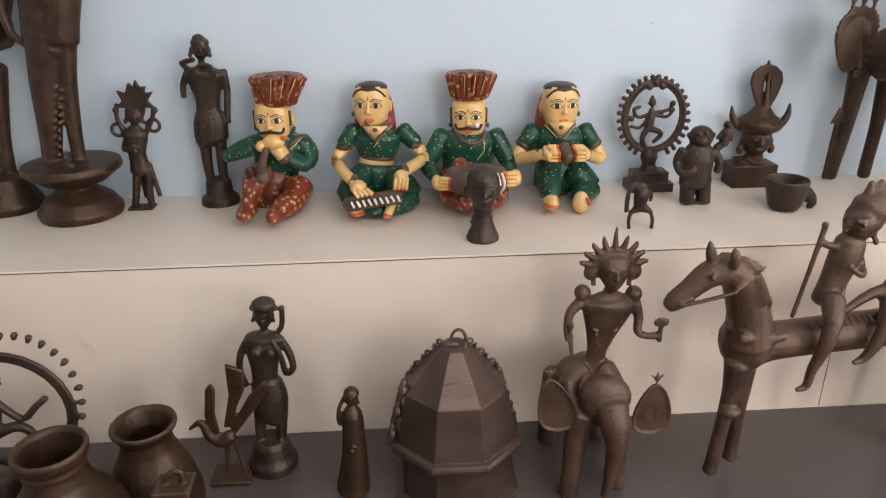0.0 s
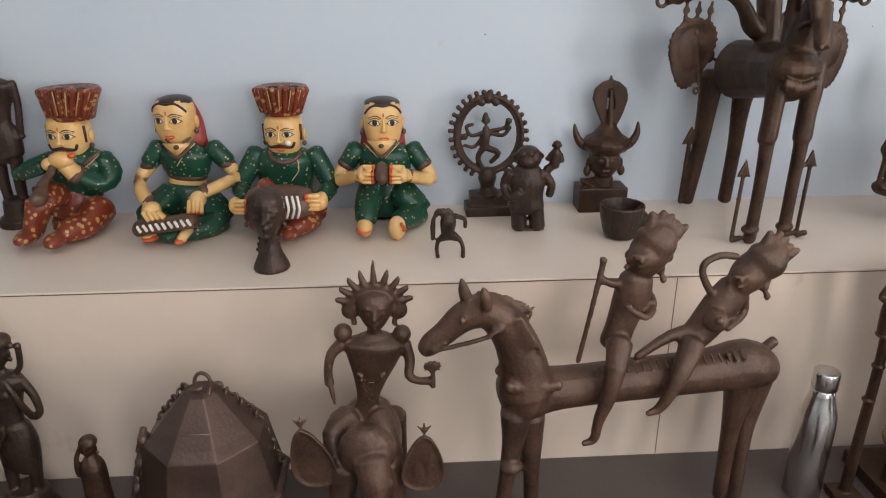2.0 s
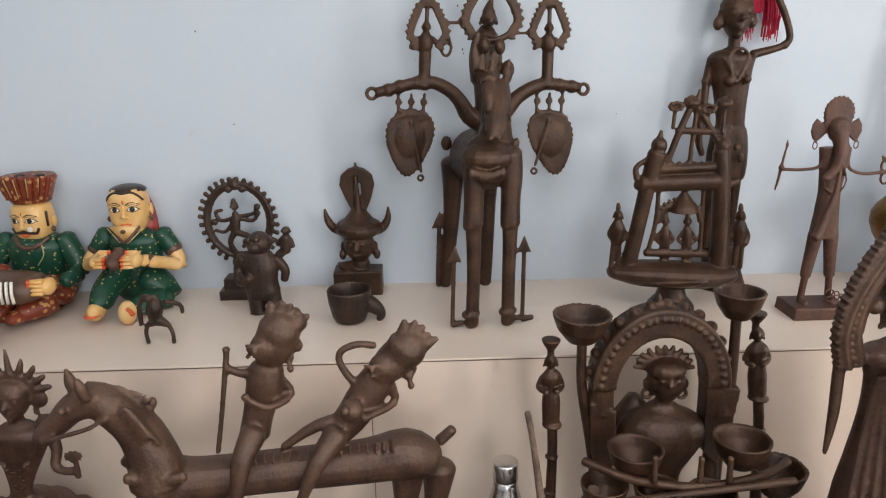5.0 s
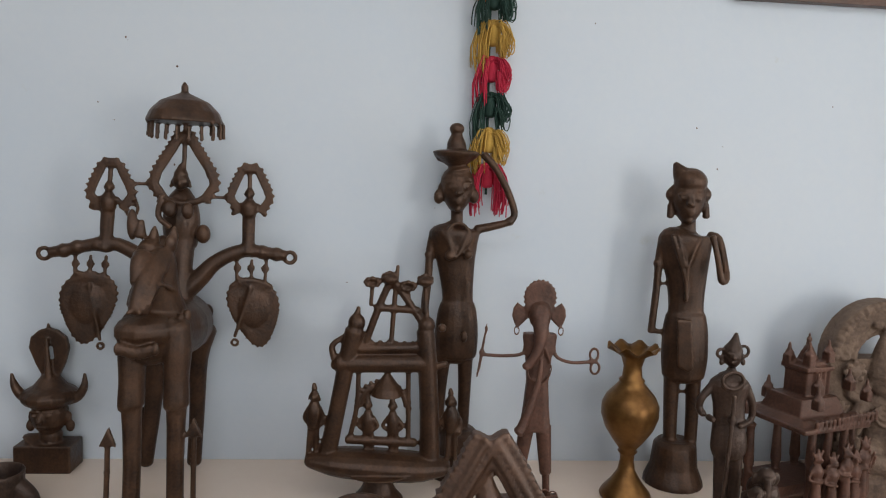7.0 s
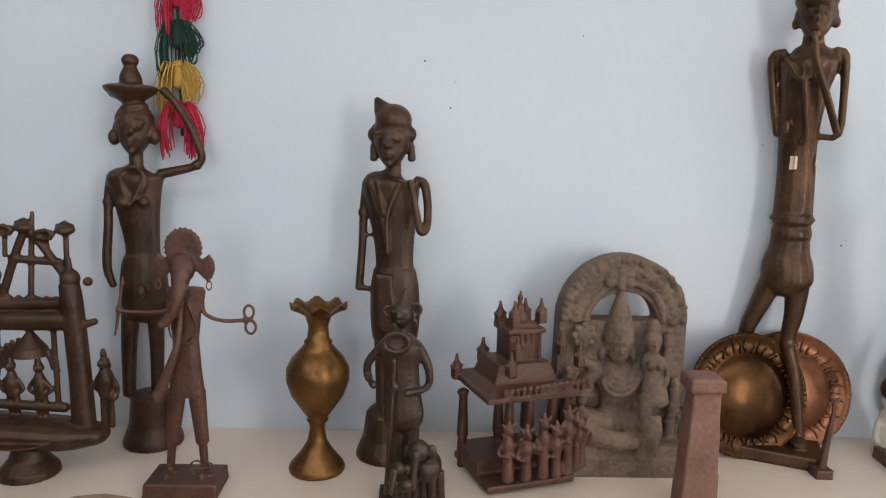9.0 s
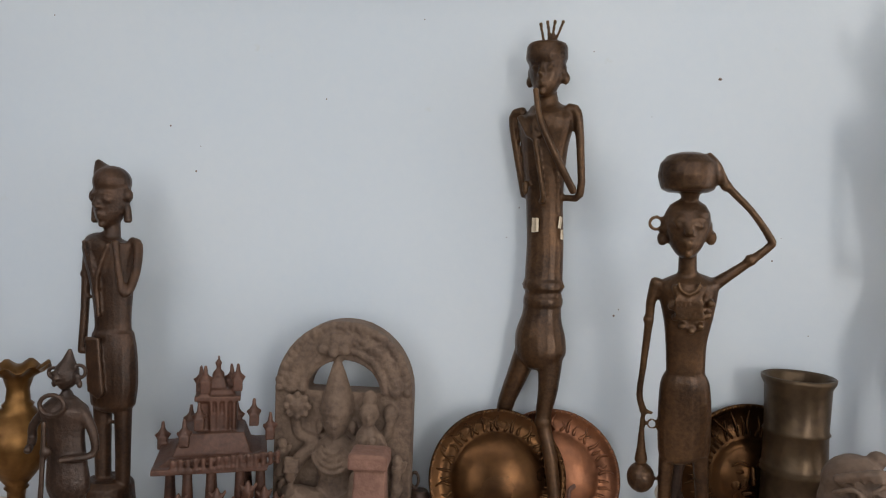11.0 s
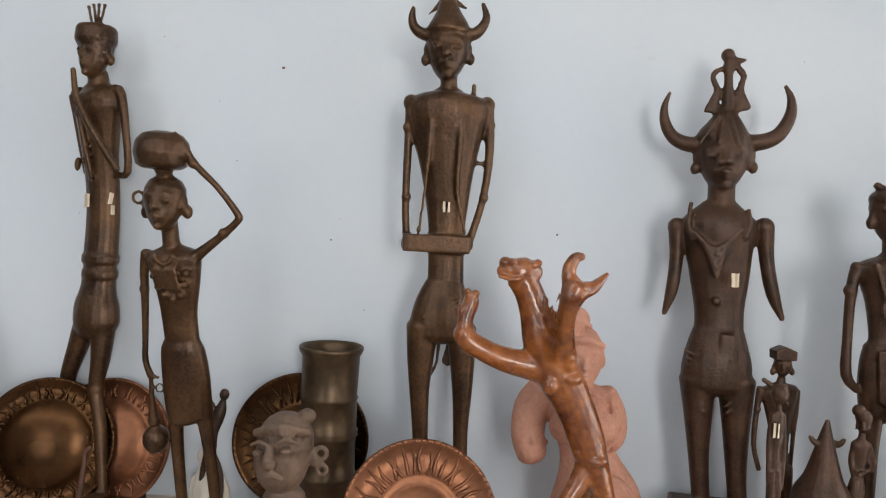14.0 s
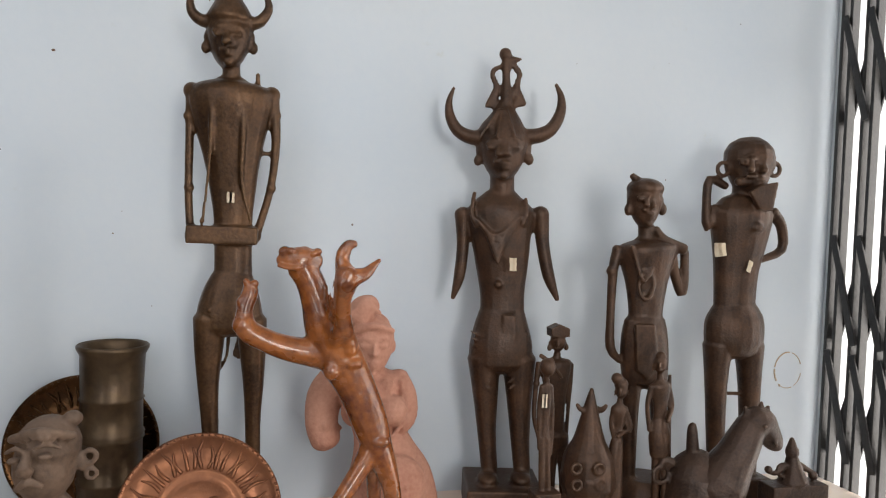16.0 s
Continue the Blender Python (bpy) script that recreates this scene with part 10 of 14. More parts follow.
c.ball(-0.035, 0.02, 0.307, 0.0088, 0.0078, 0.0088).tube((-0.035, 0.02, 0.313, 0.0049), (-0.036, 0.02, 0.328, 0.0026)).tube((-0.043, 0.02, 0.301, 0.0029), (-0.047, 0.02, 0.306, 0.0026))
c.tube((-0.027, 0.02, 0.301, 0.0029), (-0.023, 0.02, 0.307, 0.0026)).block(0.016, 0.02, 0.283, 0.017, 0.02, 0.022).ball(0.016, 0.02, 0.309, 0.0088, 0.0078, 0.0088)
c.tube((0.016, 0.02, 0.315, 0.0049), (0.015, 0.02, 0.331, 0.0026)).tube((0.008, 0.02, 0.303, 0.0029), (0.004, 0.02, 0.309, 0.0026)).tube((0.024, 0.02, 0.303, 0.0029), (0.027, 0.02, 0.31, 0.0026))
c.block(-0.032, -0.05, 0.236, 0.016, 0.02, 0.021).ball(-0.032, -0.05, 0.26, 0.0083, 0.0074, 0.0083).tube((-0.032, -0.05, 0.265, 0.0046), (-0.033, -0.05, 0.28, 0.0026))
c.tube((-0.04, -0.05, 0.254, 0.0028), (-0.043, -0.05, 0.259, 0.0026)).tube((-0.025, -0.05, 0.255, 0.0028), (-0.021, -0.05, 0.26, 0.0026)).block(-0.053, -0.07, 0.214, 0.016, 0.02, 0.02)
c.ball(-0.053, -0.07, 0.238, 0.0082, 0.0073, 0.0082).tube((-0.053, -0.07, 0.244, 0.0046), (-0.054, -0.07, 0.259, 0.0026)).tube((-0.061, -0.07, 0.232, 0.0027), (-0.064, -0.07, 0.238, 0.0026))
c.tube((-0.046, -0.07, 0.233, 0.0027), (-0.042, -0.07, 0.239, 0.0026)).block(0.056, -0.05, 0.241, 0.016, 0.02, 0.021).ball(0.055, -0.05, 0.266, 0.0083, 0.0074, 0.0083)
c.tube((0.055, -0.05, 0.271, 0.0046), (0.055, -0.05, 0.286, 0.0026)).tube((0.048, -0.05, 0.26, 0.0028), (0.044, -0.05, 0.265, 0.0026)).tube((0.063, -0.05, 0.26, 0.0028), (0.066, -0.05, 0.266, 0.0026))
c.block(0.082, -0.07, 0.222, 0.015, 0.02, 0.02).ball(0.082, -0.07, 0.246, 0.0082, 0.0072, 0.0082).tube((0.082, -0.07, 0.252, 0.0045), (0.082, -0.07, 0.266, 0.0026))
c.tube((0.075, -0.07, 0.24, 0.0027), (0.071, -0.07, 0.246, 0.0026)).tube((0.089, -0.07, 0.241, 0.0027), (0.093, -0.07, 0.247, 0.0026)).block(-0.053, 0.05, 0.205, 0.017, 0.02, 0.022)
c.ball(-0.053, 0.05, 0.231, 0.0091, 0.0081, 0.0091).tube((-0.053, 0.05, 0.237, 0.0051), (-0.053, 0.05, 0.253, 0.0026)).tube((-0.061, 0.05, 0.225, 0.003), (-0.065, 0.05, 0.231, 0.0026))
c.tube((-0.044, 0.05, 0.225, 0.003), (-0.041, 0.05, 0.232, 0.0026)).block(0.026, 0.05, 0.208, 0.017, 0.02, 0.022).ball(0.026, 0.05, 0.235, 0.0091, 0.008, 0.0091)
c.tube((0.026, 0.05, 0.241, 0.005), (0.025, 0.05, 0.257, 0.0026)).tube((0.018, 0.05, 0.228, 0.003), (0.014, 0.05, 0.234, 0.0026)).tube((0.034, 0.05, 0.229, 0.003), (0.038, 0.05, 0.235, 0.0026))
c.block(-0.101, 0.06, 0.173, 0.017, 0.02, 0.023).ball(-0.101, 0.06, 0.2, 0.0092, 0.0082, 0.0092).tube((-0.101, 0.06, 0.206, 0.0051), (-0.101, 0.06, 0.222, 0.0026))
c.tube((-0.109, 0.06, 0.193, 0.0031), (-0.113, 0.06, 0.199, 0.0026)).tube((-0.093, 0.06, 0.194, 0.0031), (-0.089, 0.06, 0.2, 0.0026)).ball(-0.059, -0.085, 0.123, 0.0082, 0.0087, 0.0082)
c.tube((-0.059, -0.085, 0.12, 0.007), (-0.058, -0.087, 0.116, 0.0041)).tube((-0.057, -0.092, 0.126, 0.0026), (-0.056, -0.094, 0.123, 0.0026)).tube((-0.058, -0.092, 0.119, 0.0026), (-0.055, -0.092, 0.12, 0.0026))
c.ball(-0.067, -0.085, 0.121, 0.0014, 0.0026, 0.0014).ball(-0.068, -0.085, 0.117, 0.0022, 0.0029, 0.0022).ball(-0.05, -0.085, 0.121, 0.0014, 0.0026, 0.0014)
c.ball(-0.05, -0.085, 0.117, 0.0022, 0.0029, 0.0022).tube((-0.059, -0.085, 0.129, 0.0073), (-0.059, -0.085, 0.143, 0.0027)).tube((-0.066, -0.085, 0.126, 0.0027), (-0.072, -0.085, 0.137, 0.0026))
c.tube((-0.052, -0.085, 0.127, 0.0027), (-0.046, -0.085, 0.139, 0.0026)).tube((-0.059, -0.085, 0.11, 0.0082), (-0.059, -0.085, 0.099, 0.0128), (-0.058, -0.085, 0.076, 0.0091), (-0.057, -0.085, 0.035, 0.0119))
c.tube((-0.071, -0.085, 0.1, 0.0036), (-0.077, -0.085, 0.083, 0.0031), (-0.061, -0.1, 0.081, 0.0031)).tube((-0.047, -0.085, 0.102, 0.0036), (-0.04, -0.085, 0.087, 0.0031), (-0.041, -0.095, 0.111, 0.0031))
c.ball(-0.028, -0.095, 0.115, 0.0081, 0.0086, 0.0081).tube((-0.028, -0.095, 0.113, 0.007), (-0.028, -0.097, 0.109, 0.004)).tube((-0.026, -0.102, 0.119, 0.0026), (-0.026, -0.104, 0.115, 0.0026))
c.tube((-0.028, -0.102, 0.112, 0.0026), (-0.025, -0.102, 0.112, 0.0026)).ball(-0.037, -0.095, 0.113, 0.0014, 0.0026, 0.0014).ball(-0.037, -0.095, 0.109, 0.0021, 0.0029, 0.0021)
c.ball(-0.02, -0.095, 0.114, 0.0014, 0.0026, 0.0014).ball(-0.019, -0.095, 0.11, 0.0021, 0.0029, 0.0021).tube((-0.029, -0.095, 0.121, 0.0072), (-0.029, -0.095, 0.136, 0.0027))
c.tube((-0.036, -0.095, 0.119, 0.0027), (-0.041, -0.095, 0.13, 0.0026)).tube((-0.021, -0.095, 0.12, 0.0027), (-0.016, -0.095, 0.131, 0.0026)).tube((-0.028, -0.095, 0.103, 0.0081), (-0.028, -0.095, 0.092, 0.0126), (-0.028, -0.095, 0.072, 0.009), (-0.027, -0.095, 0.039, 0.0118))
c.tube((-0.04, -0.095, 0.093, 0.0036), (-0.046, -0.095, 0.076, 0.0031), (-0.03, -0.11, 0.075, 0.003)).tube((-0.016, -0.095, 0.094, 0.0036), (-0.01, -0.095, 0.08, 0.0031), (-0.011, -0.105, 0.104, 0.003))
c.ball(0.001, -0.1, 0.133, 0.008, 0.0086, 0.008).tube((0.002, -0.1, 0.131, 0.0069), (0.002, -0.102, 0.127, 0.004)).tube((0.003, -0.107, 0.137, 0.0026), (0.004, -0.109, 0.133, 0.0026))
c.tube((0.002, -0.107, 0.13, 0.0026), (0.005, -0.107, 0.13, 0.0026)).ball(-0.007, -0.1, 0.131, 0.0014, 0.0026, 0.0014).ball(-0.007, -0.1, 0.127, 0.0021, 0.0028, 0.0021)
c.ball(0.01, -0.1, 0.132, 0.0014, 0.0026, 0.0014).ball(0.01, -0.1, 0.128, 0.0021, 0.0028, 0.0021).tube((0.001, -0.1, 0.139, 0.0071), (0.001, -0.1, 0.154, 0.0027))
c.tube((-0.006, -0.1, 0.137, 0.0027), (-0.011, -0.1, 0.148, 0.0026)).tube((0.009, -0.1, 0.138, 0.0027), (0.014, -0.1, 0.149, 0.0026)).tube((0.002, -0.1, 0.121, 0.0081), (0.002, -0.1, 0.11, 0.0125), (0.002, -0.1, 0.086, 0.009), (0.003, -0.1, 0.041, 0.0117))
c.tube((-0.01, -0.1, 0.111, 0.0036), (-0.016, -0.1, 0.095, 0.0031), (-0.001, -0.115, 0.093, 0.003)).tube((0.013, -0.1, 0.113, 0.0036), (0.02, -0.1, 0.098, 0.003), (0.019, -0.11, 0.122, 0.003))
c.ball(0.027, -0.1, 0.118, 0.008, 0.0085, 0.008).tube((0.027, -0.1, 0.116, 0.0069), (0.027, -0.102, 0.112, 0.004)).tube((0.029, -0.107, 0.122, 0.0026), (0.029, -0.109, 0.118, 0.0026))
c.tube((0.027, -0.107, 0.115, 0.0026), (0.03, -0.107, 0.115, 0.0026)).ball(0.018, -0.1, 0.116, 0.0014, 0.0026, 0.0014).ball(0.018, -0.1, 0.112, 0.0021, 0.0028, 0.0021)
c.ball(0.035, -0.1, 0.117, 0.0014, 0.0026, 0.0014).ball(0.036, -0.1, 0.113, 0.0021, 0.0028, 0.0021).tube((0.027, -0.1, 0.124, 0.0071), (0.026, -0.1, 0.139, 0.0027))
c.tube((0.019, -0.1, 0.122, 0.0027), (0.014, -0.1, 0.133, 0.0026)).tube((0.034, -0.1, 0.123, 0.0027), (0.039, -0.1, 0.134, 0.0026)).tube((0.027, -0.1, 0.106, 0.008), (0.027, -0.1, 0.095, 0.0125), (0.028, -0.1, 0.074, 0.009), (0.029, -0.1, 0.041, 0.0117))
c.tube((0.015, -0.1, 0.096, 0.0036), (0.009, -0.1, 0.079, 0.003), (0.024, -0.115, 0.078, 0.003)).tube((0.039, -0.1, 0.097, 0.0036), (0.045, -0.1, 0.083, 0.003), (0.044, -0.11, 0.107, 0.003))
c.ball(0.049, -0.1, 0.143, 0.008, 0.0085, 0.008).tube((0.05, -0.1, 0.14, 0.0069), (0.05, -0.102, 0.136, 0.004)).tube((0.051, -0.107, 0.146, 0.0026), (0.052, -0.109, 0.143, 0.0026))
c.tube((0.049, -0.107, 0.14, 0.0026), (0.053, -0.107, 0.14, 0.0026)).ball(0.041, -0.1, 0.141, 0.0014, 0.0025, 0.0014).ball(0.041, -0.1, 0.137, 0.0021, 0.0028, 0.0021)
c.ball(0.058, -0.1, 0.142, 0.0014, 0.0025, 0.0014).ball(0.058, -0.1, 0.138, 0.0021, 0.0028, 0.0021).tube((0.049, -0.1, 0.149, 0.0071), (0.049, -0.1, 0.163, 0.0027))
c.tube((0.042, -0.1, 0.147, 0.0027), (0.037, -0.1, 0.157, 0.0026)).tube((0.056, -0.1, 0.147, 0.0027), (0.062, -0.1, 0.159, 0.0026)).tube((0.05, -0.1, 0.131, 0.008), (0.05, -0.1, 0.12, 0.0125), (0.05, -0.1, 0.096, 0.0089), (0.052, -0.1, 0.042, 0.0117))
c.tube((0.038, -0.1, 0.121, 0.0036), (0.032, -0.1, 0.104, 0.003), (0.047, -0.115, 0.102, 0.003)).tube((0.061, -0.1, 0.122, 0.0036), (0.068, -0.1, 0.108, 0.003), (0.066, -0.11, 0.132, 0.003))
c.ball(0.075, -0.085, 0.126, 0.0081, 0.0086, 0.0081).tube((0.075, -0.085, 0.124, 0.007), (0.076, -0.087, 0.12, 0.0041)).tube((0.077, -0.092, 0.13, 0.0026), (0.077, -0.094, 0.126, 0.0026))
c.tube((0.075, -0.092, 0.123, 0.0026), (0.078, -0.092, 0.123, 0.0026)).ball(0.067, -0.085, 0.125, 0.0014, 0.0026, 0.0014).ball(0.066, -0.085, 0.12, 0.0021, 0.0029, 0.0021)
c.ball(0.083, -0.085, 0.125, 0.0014, 0.0026, 0.0014).ball(0.084, -0.085, 0.121, 0.0021, 0.0029, 0.0021).tube((0.075, -0.085, 0.132, 0.0072), (0.075, -0.085, 0.147, 0.0027))
c.tube((0.068, -0.085, 0.13, 0.0027), (0.062, -0.085, 0.141, 0.0026)).tube((0.082, -0.085, 0.131, 0.0027), (0.087, -0.085, 0.142, 0.0026)).tube((0.075, -0.085, 0.114, 0.0081), (0.076, -0.085, 0.103, 0.0126), (0.076, -0.085, 0.079, 0.0091), (0.078, -0.085, 0.039, 0.0118))
c.tube((0.064, -0.085, 0.104, 0.0036), (0.058, -0.085, 0.087, 0.0031), (0.072, -0.1, 0.085, 0.003)).tube((0.087, -0.085, 0.105, 0.0036), (0.094, -0.085, 0.091, 0.0031), (0.092, -0.095, 0.115, 0.003))
c.ball(0.094, -0.07, 0.109, 0.0082, 0.0087, 0.0082).tube((0.094, -0.07, 0.107, 0.0071), (0.095, -0.072, 0.103, 0.0041)).tube((0.096, -0.077, 0.113, 0.0026), (0.096, -0.079, 0.109, 0.0026))
c.tube((0.094, -0.077, 0.106, 0.0026), (0.097, -0.077, 0.106, 0.0026)).ball(0.086, -0.07, 0.107, 0.0014, 0.0026, 0.0014).ball(0.085, -0.07, 0.103, 0.0022, 0.0029, 0.0022)
c.ball(0.103, -0.07, 0.108, 0.0014, 0.0026, 0.0014).ball(0.103, -0.07, 0.104, 0.0022, 0.0029, 0.0022).tube((0.094, -0.07, 0.115, 0.0073), (0.094, -0.07, 0.13, 0.0027))
c.tube((0.087, -0.07, 0.113, 0.0027), (0.081, -0.07, 0.124, 0.0026)).tube((0.101, -0.07, 0.114, 0.0027), (0.107, -0.07, 0.125, 0.0026)).tube((0.094, -0.07, 0.097, 0.0082), (0.095, -0.07, 0.086, 0.0128), (0.095, -0.07, 0.068, 0.0092), (0.097, -0.07, 0.035, 0.012))
c.tube((0.083, -0.07, 0.087, 0.0037), (0.077, -0.07, 0.073, 0.0031), (0.091, -0.085, 0.072, 0.0031)).tube((0.107, -0.07, 0.088, 0.0037), (0.113, -0.07, 0.075, 0.0031), (0.111, -0.08, 0.098, 0.0031))
c.done("temple_model", (2.615, 1.66, 1), RUST, "dark reddish bronze miniature temple with spires and tiny figures", "temple model", voxel=0.0023, smooth=1, turn=18)

c = Clay()
c.block(0.002, 0, 0, 0.064, 0.05, 0.222, taper=0.72).block(0, 0, 0.22, 0.059, 0.055, 0.021).block(-0.002, 0, 0.235, 0.05, 0.05, 0.009)
c.done("red_clay_post", (2.899, 1.52, 1), CLAYPOST, "small reddish clay post with a flat capital", "clay post")

c = Clay()
c.ball(-0.006, 0, 0.237, 0.0445, 0.0437, 0.0445).ball(0.025, 0, 0.275, 0.0143, 0.0118, 0.0143).ball(-0.011, 0, 0.206, 0.0437, 0.0555, 0.0437).tube((-0.021, -0.045, 0.24, 0.0056), (-0.02, -0.066, 0.221, 0.0094))
c.ball(-0.021, -0.058, 0.216, 0.0127, 0.0071, 0.0127).tube((-0.034, -0.05, 0.188, 0.0048), (-0.017, -0.06, 0.202, 0.0063), (0, -0.054, 0.194, 0.0048)).ball(-0.04, -0.042, 0.227, 0.0089, 0.0048, 0.0089)
c.ball(0.003, -0.052, 0.235, 0.0096, 0.0048, 0.0096).tube((-0.052, -0.035, 0.236, 0.0032), (-0.037, -0.048, 0.246, 0.004), (-0.025, -0.052, 0.243, 0.0032))
c.tube((-0.011, -0.056, 0.247, 0.0032), (0.004, -0.056, 0.253, 0.004), (0.021, -0.046, 0.245, 0.0032)).tube((-0.047, -0.03, 0.254, 0.0065), (-0.005, -0.056, 0.271, 0.0071), (0.034, -0.03, 0.257, 0.0065))
c.ball(0.038, 0, 0.21, 0.0076, 0.0151, 0.0076).hoop(0.049, 0, 0.217, 0.0093, 0.0042, 0.0093).hoop(0.052, 0, 0.191, 0.0076, 0.0034, 0.0076).tube((-0.005, 0, 0.147, 0.0337), (-0.002, 0, 0.032, 0.0388))
c.ball(-0.039, -0.03, 0.248, 0.0041, 0.0041, 0.0041).ball(-0.029, -0.041, 0.254, 0.004, 0.004, 0.004).ball(-0.019, -0.051, 0.258, 0.004, 0.004, 0.004).ball(-0.01, -0.058, 0.262, 0.004, 0.004, 0.004)
c.ball(-0.002, -0.06, 0.263, 0.004, 0.004, 0.004).ball(0.006, -0.058, 0.262, 0.004, 0.004, 0.004).ball(0.013, -0.051, 0.26, 0.004, 0.004, 0.004).ball(0.02, -0.041, 0.256, 0.004, 0.004, 0.004)
c.ball(0.026, -0.03, 0.251, 0.0041, 0.0041, 0.0041)
c.done("terracotta_turban_head", (3.607, 1.5, 1), CASTCLAY, "grey-brown cast head with a turban and round earring", "statue")

c = Clay()
c.ball(-0.012, 0, 0.116, 0.0157, 0.0167, 0.0157).tube((-0.011, 0, 0.096, 0.0147), (-0.004, 0, 0.069, 0.0293), (0.003, 0, 0.026, 0.0357), (0.004, 0, 0.01, 0.0399))
c.tube((-0.028, 0, 0.074, 0.0084), (-0.031, 0, 0.033, 0.0084), (-0.002, -0.03, 0.032, 0.0082)).tube((0.019, 0, 0.076, 0.0084), (0.031, 0, 0.039, 0.0084), (0.019, -0.03, 0.032, 0.0082))
c.done("white_seated_figurine", (3.414, 1.76, 1), MARBLE, "small white marble seated figurine", "statue")

c = Clay()
c.ball(0.023, 0, 0.242, 0.0094, 0.0115, 0.0094).tube((0.021, 0, 0.229, 0.0063), (0.016, 0, 0.206, 0.0115), (0.004, 0, 0.168, 0.0105), (0.001, 0, 0.135, 0.0115), (-0.004, 0, 0.102, 0.0094))
c.tube((0.024, 0, 0.213, 0.0052), (0.001, 0, 0.198, 0.0042), (0.002, 0, 0.221, 0.0042), (-0.024, 0, 0.253, 0.0042)).ball(-0.024, 0, 0.251, 0.0052, 0.0052, 0.0052)
c.tube((0.001, 0, 0.135, 0.0073), (0.023, 0, 0.086, 0.0053), (0.023, 0, 0.011, 0.0053)).tube((-0.003, 0, 0.135, 0.0073), (-0.013, 0, 0.079, 0.0052), (-0.004, 0, 0.01, 0.0053))
c.block(0.01, 0, 0, 0.053, 0.04, 0.007)
c.done("dancing_figurine", (3.416, 1.74, 1), DARK, "small dark bronze dancing figurine", "statue", voxel=0.002)

c = Clay()
c.lathe(0.005, 0, 0, (0, 0.0209), (0.012, 0.0251), (0.042, 0.023), (0.085, 0.0208), (0.095, 0.0146)).hoop(-0.005, 0, 0.113, 0.0073, 0.0031, 0.0146)
c.done("brass_bell", (2.952, 1.765, 1), DARK, "small dark brass bell standing beside a stone plaque", "bell", voxel=0.002)

c = Clay()
c.tube((-0.01, 0, 0.018, 0.0085), (-0.003, 0, 0.093, 0.0057), (0.001, 0, 0.127, 0.0038), (0.001, 0, 0.147, 0.0038), (0.01, 0, 0.156, 0.0037)).block(-0.01, 0, 0, 0.032, 0.03, 0.018)
c.done("curved_horn_figurine", (3.218, 1.66, 1), RUST, "thin curved dark bronze horn", "statue", voxel=0.002)
# ---- lower shelf ----
c = Clay()
c.hoop(0.001, 0, 0.236, 0.1064, 0.0057, 0.1064).hoop(0.001, 0, 0.236, 0.1159, 0.0048, 0.1159).ball(0.008, 0, 0.076, 0.007, 0.007, 0.007).ball(0.035, 0, 0.089, 0.007, 0.007, 0.007)
c.ball(0.06, 0, 0.108, 0.007, 0.007, 0.007).ball(0.083, 0, 0.131, 0.0069, 0.0069, 0.0069).ball(0.102, 0, 0.158, 0.0069, 0.0069, 0.0069).ball(0.117, 0, 0.187, 0.0068, 0.0068, 0.0068)
c.ball(0.127, 0, 0.218, 0.0068, 0.0068, 0.0068).ball(0.133, 0, 0.248, 0.0067, 0.0067, 0.0067).ball(0.134, 0, 0.278, 0.0067, 0.0067, 0.0067).ball(0.129, 0, 0.306, 0.0066, 0.0066, 0.0066)
c.ball(0.121, 0, 0.331, 0.0065, 0.0065, 0.0065).ball(0.108, 0, 0.351, 0.0065, 0.0065, 0.0065).ball(0.091, 0, 0.368, 0.0064, 0.0064, 0.0064).ball(0.072, 0, 0.38, 0.0064, 0.0064, 0.0064)
c.ball(0.05, 0, 0.386, 0.0064, 0.0064, 0.0064).ball(0.026, 0, 0.387, 0.0063, 0.0063, 0.0063).ball(0.002, 0, 0.383, 0.0063, 0.0063, 0.0063).ball(-0.023, 0, 0.374, 0.0063, 0.0063, 0.0063)
c.ball(-0.046, 0, 0.359, 0.0064, 0.0064, 0.0064).ball(-0.069, 0, 0.34, 0.0064, 0.0064, 0.0064).ball(-0.089, 0, 0.318, 0.0064, 0.0064, 0.0064).ball(-0.106, 0, 0.291, 0.0065, 0.0065, 0.0065)
c.ball(-0.12, 0, 0.263, 0.0065, 0.0065, 0.0065).ball(-0.129, 0, 0.233, 0.0066, 0.0066, 0.0066).ball(-0.134, 0, 0.202, 0.0066, 0.0066, 0.0066).ball(-0.133, 0, 0.172, 0.0067, 0.0067, 0.0067)
c.ball(-0.128, 0, 0.144, 0.0068, 0.0068, 0.0068).ball(-0.118, 0, 0.119, 0.0068, 0.0068, 0.0068).ball(-0.103, 0, 0.099, 0.0069, 0.0069, 0.0069).ball(-0.083, 0, 0.083, 0.0069, 0.0069, 0.0069)
c.ball(0.008, 0, 0.084, 0.005, 0.005, 0.005).ball(0.033, 0, 0.096, 0.005, 0.005, 0.005).ball(0.057, 0, 0.114, 0.005, 0.005, 0.005).ball(0.079, 0, 0.136, 0.0049, 0.0049, 0.0049)
c.ball(0.097, 0, 0.161, 0.0049, 0.0049, 0.0049).ball(0.112, 0, 0.189, 0.0049, 0.0049, 0.0049).ball(0.122, 0, 0.218, 0.0048, 0.0048, 0.0048).ball(0.127, 0, 0.248, 0.0048, 0.0048, 0.0048)
c.ball(0.128, 0, 0.276, 0.0048, 0.0048, 0.0048).ball(0.124, 0, 0.303, 0.0047, 0.0047, 0.0047).ball(0.116, 0, 0.326, 0.0047, 0.0047, 0.0047).ball(0.103, 0, 0.346, 0.0046, 0.0046, 0.0046)
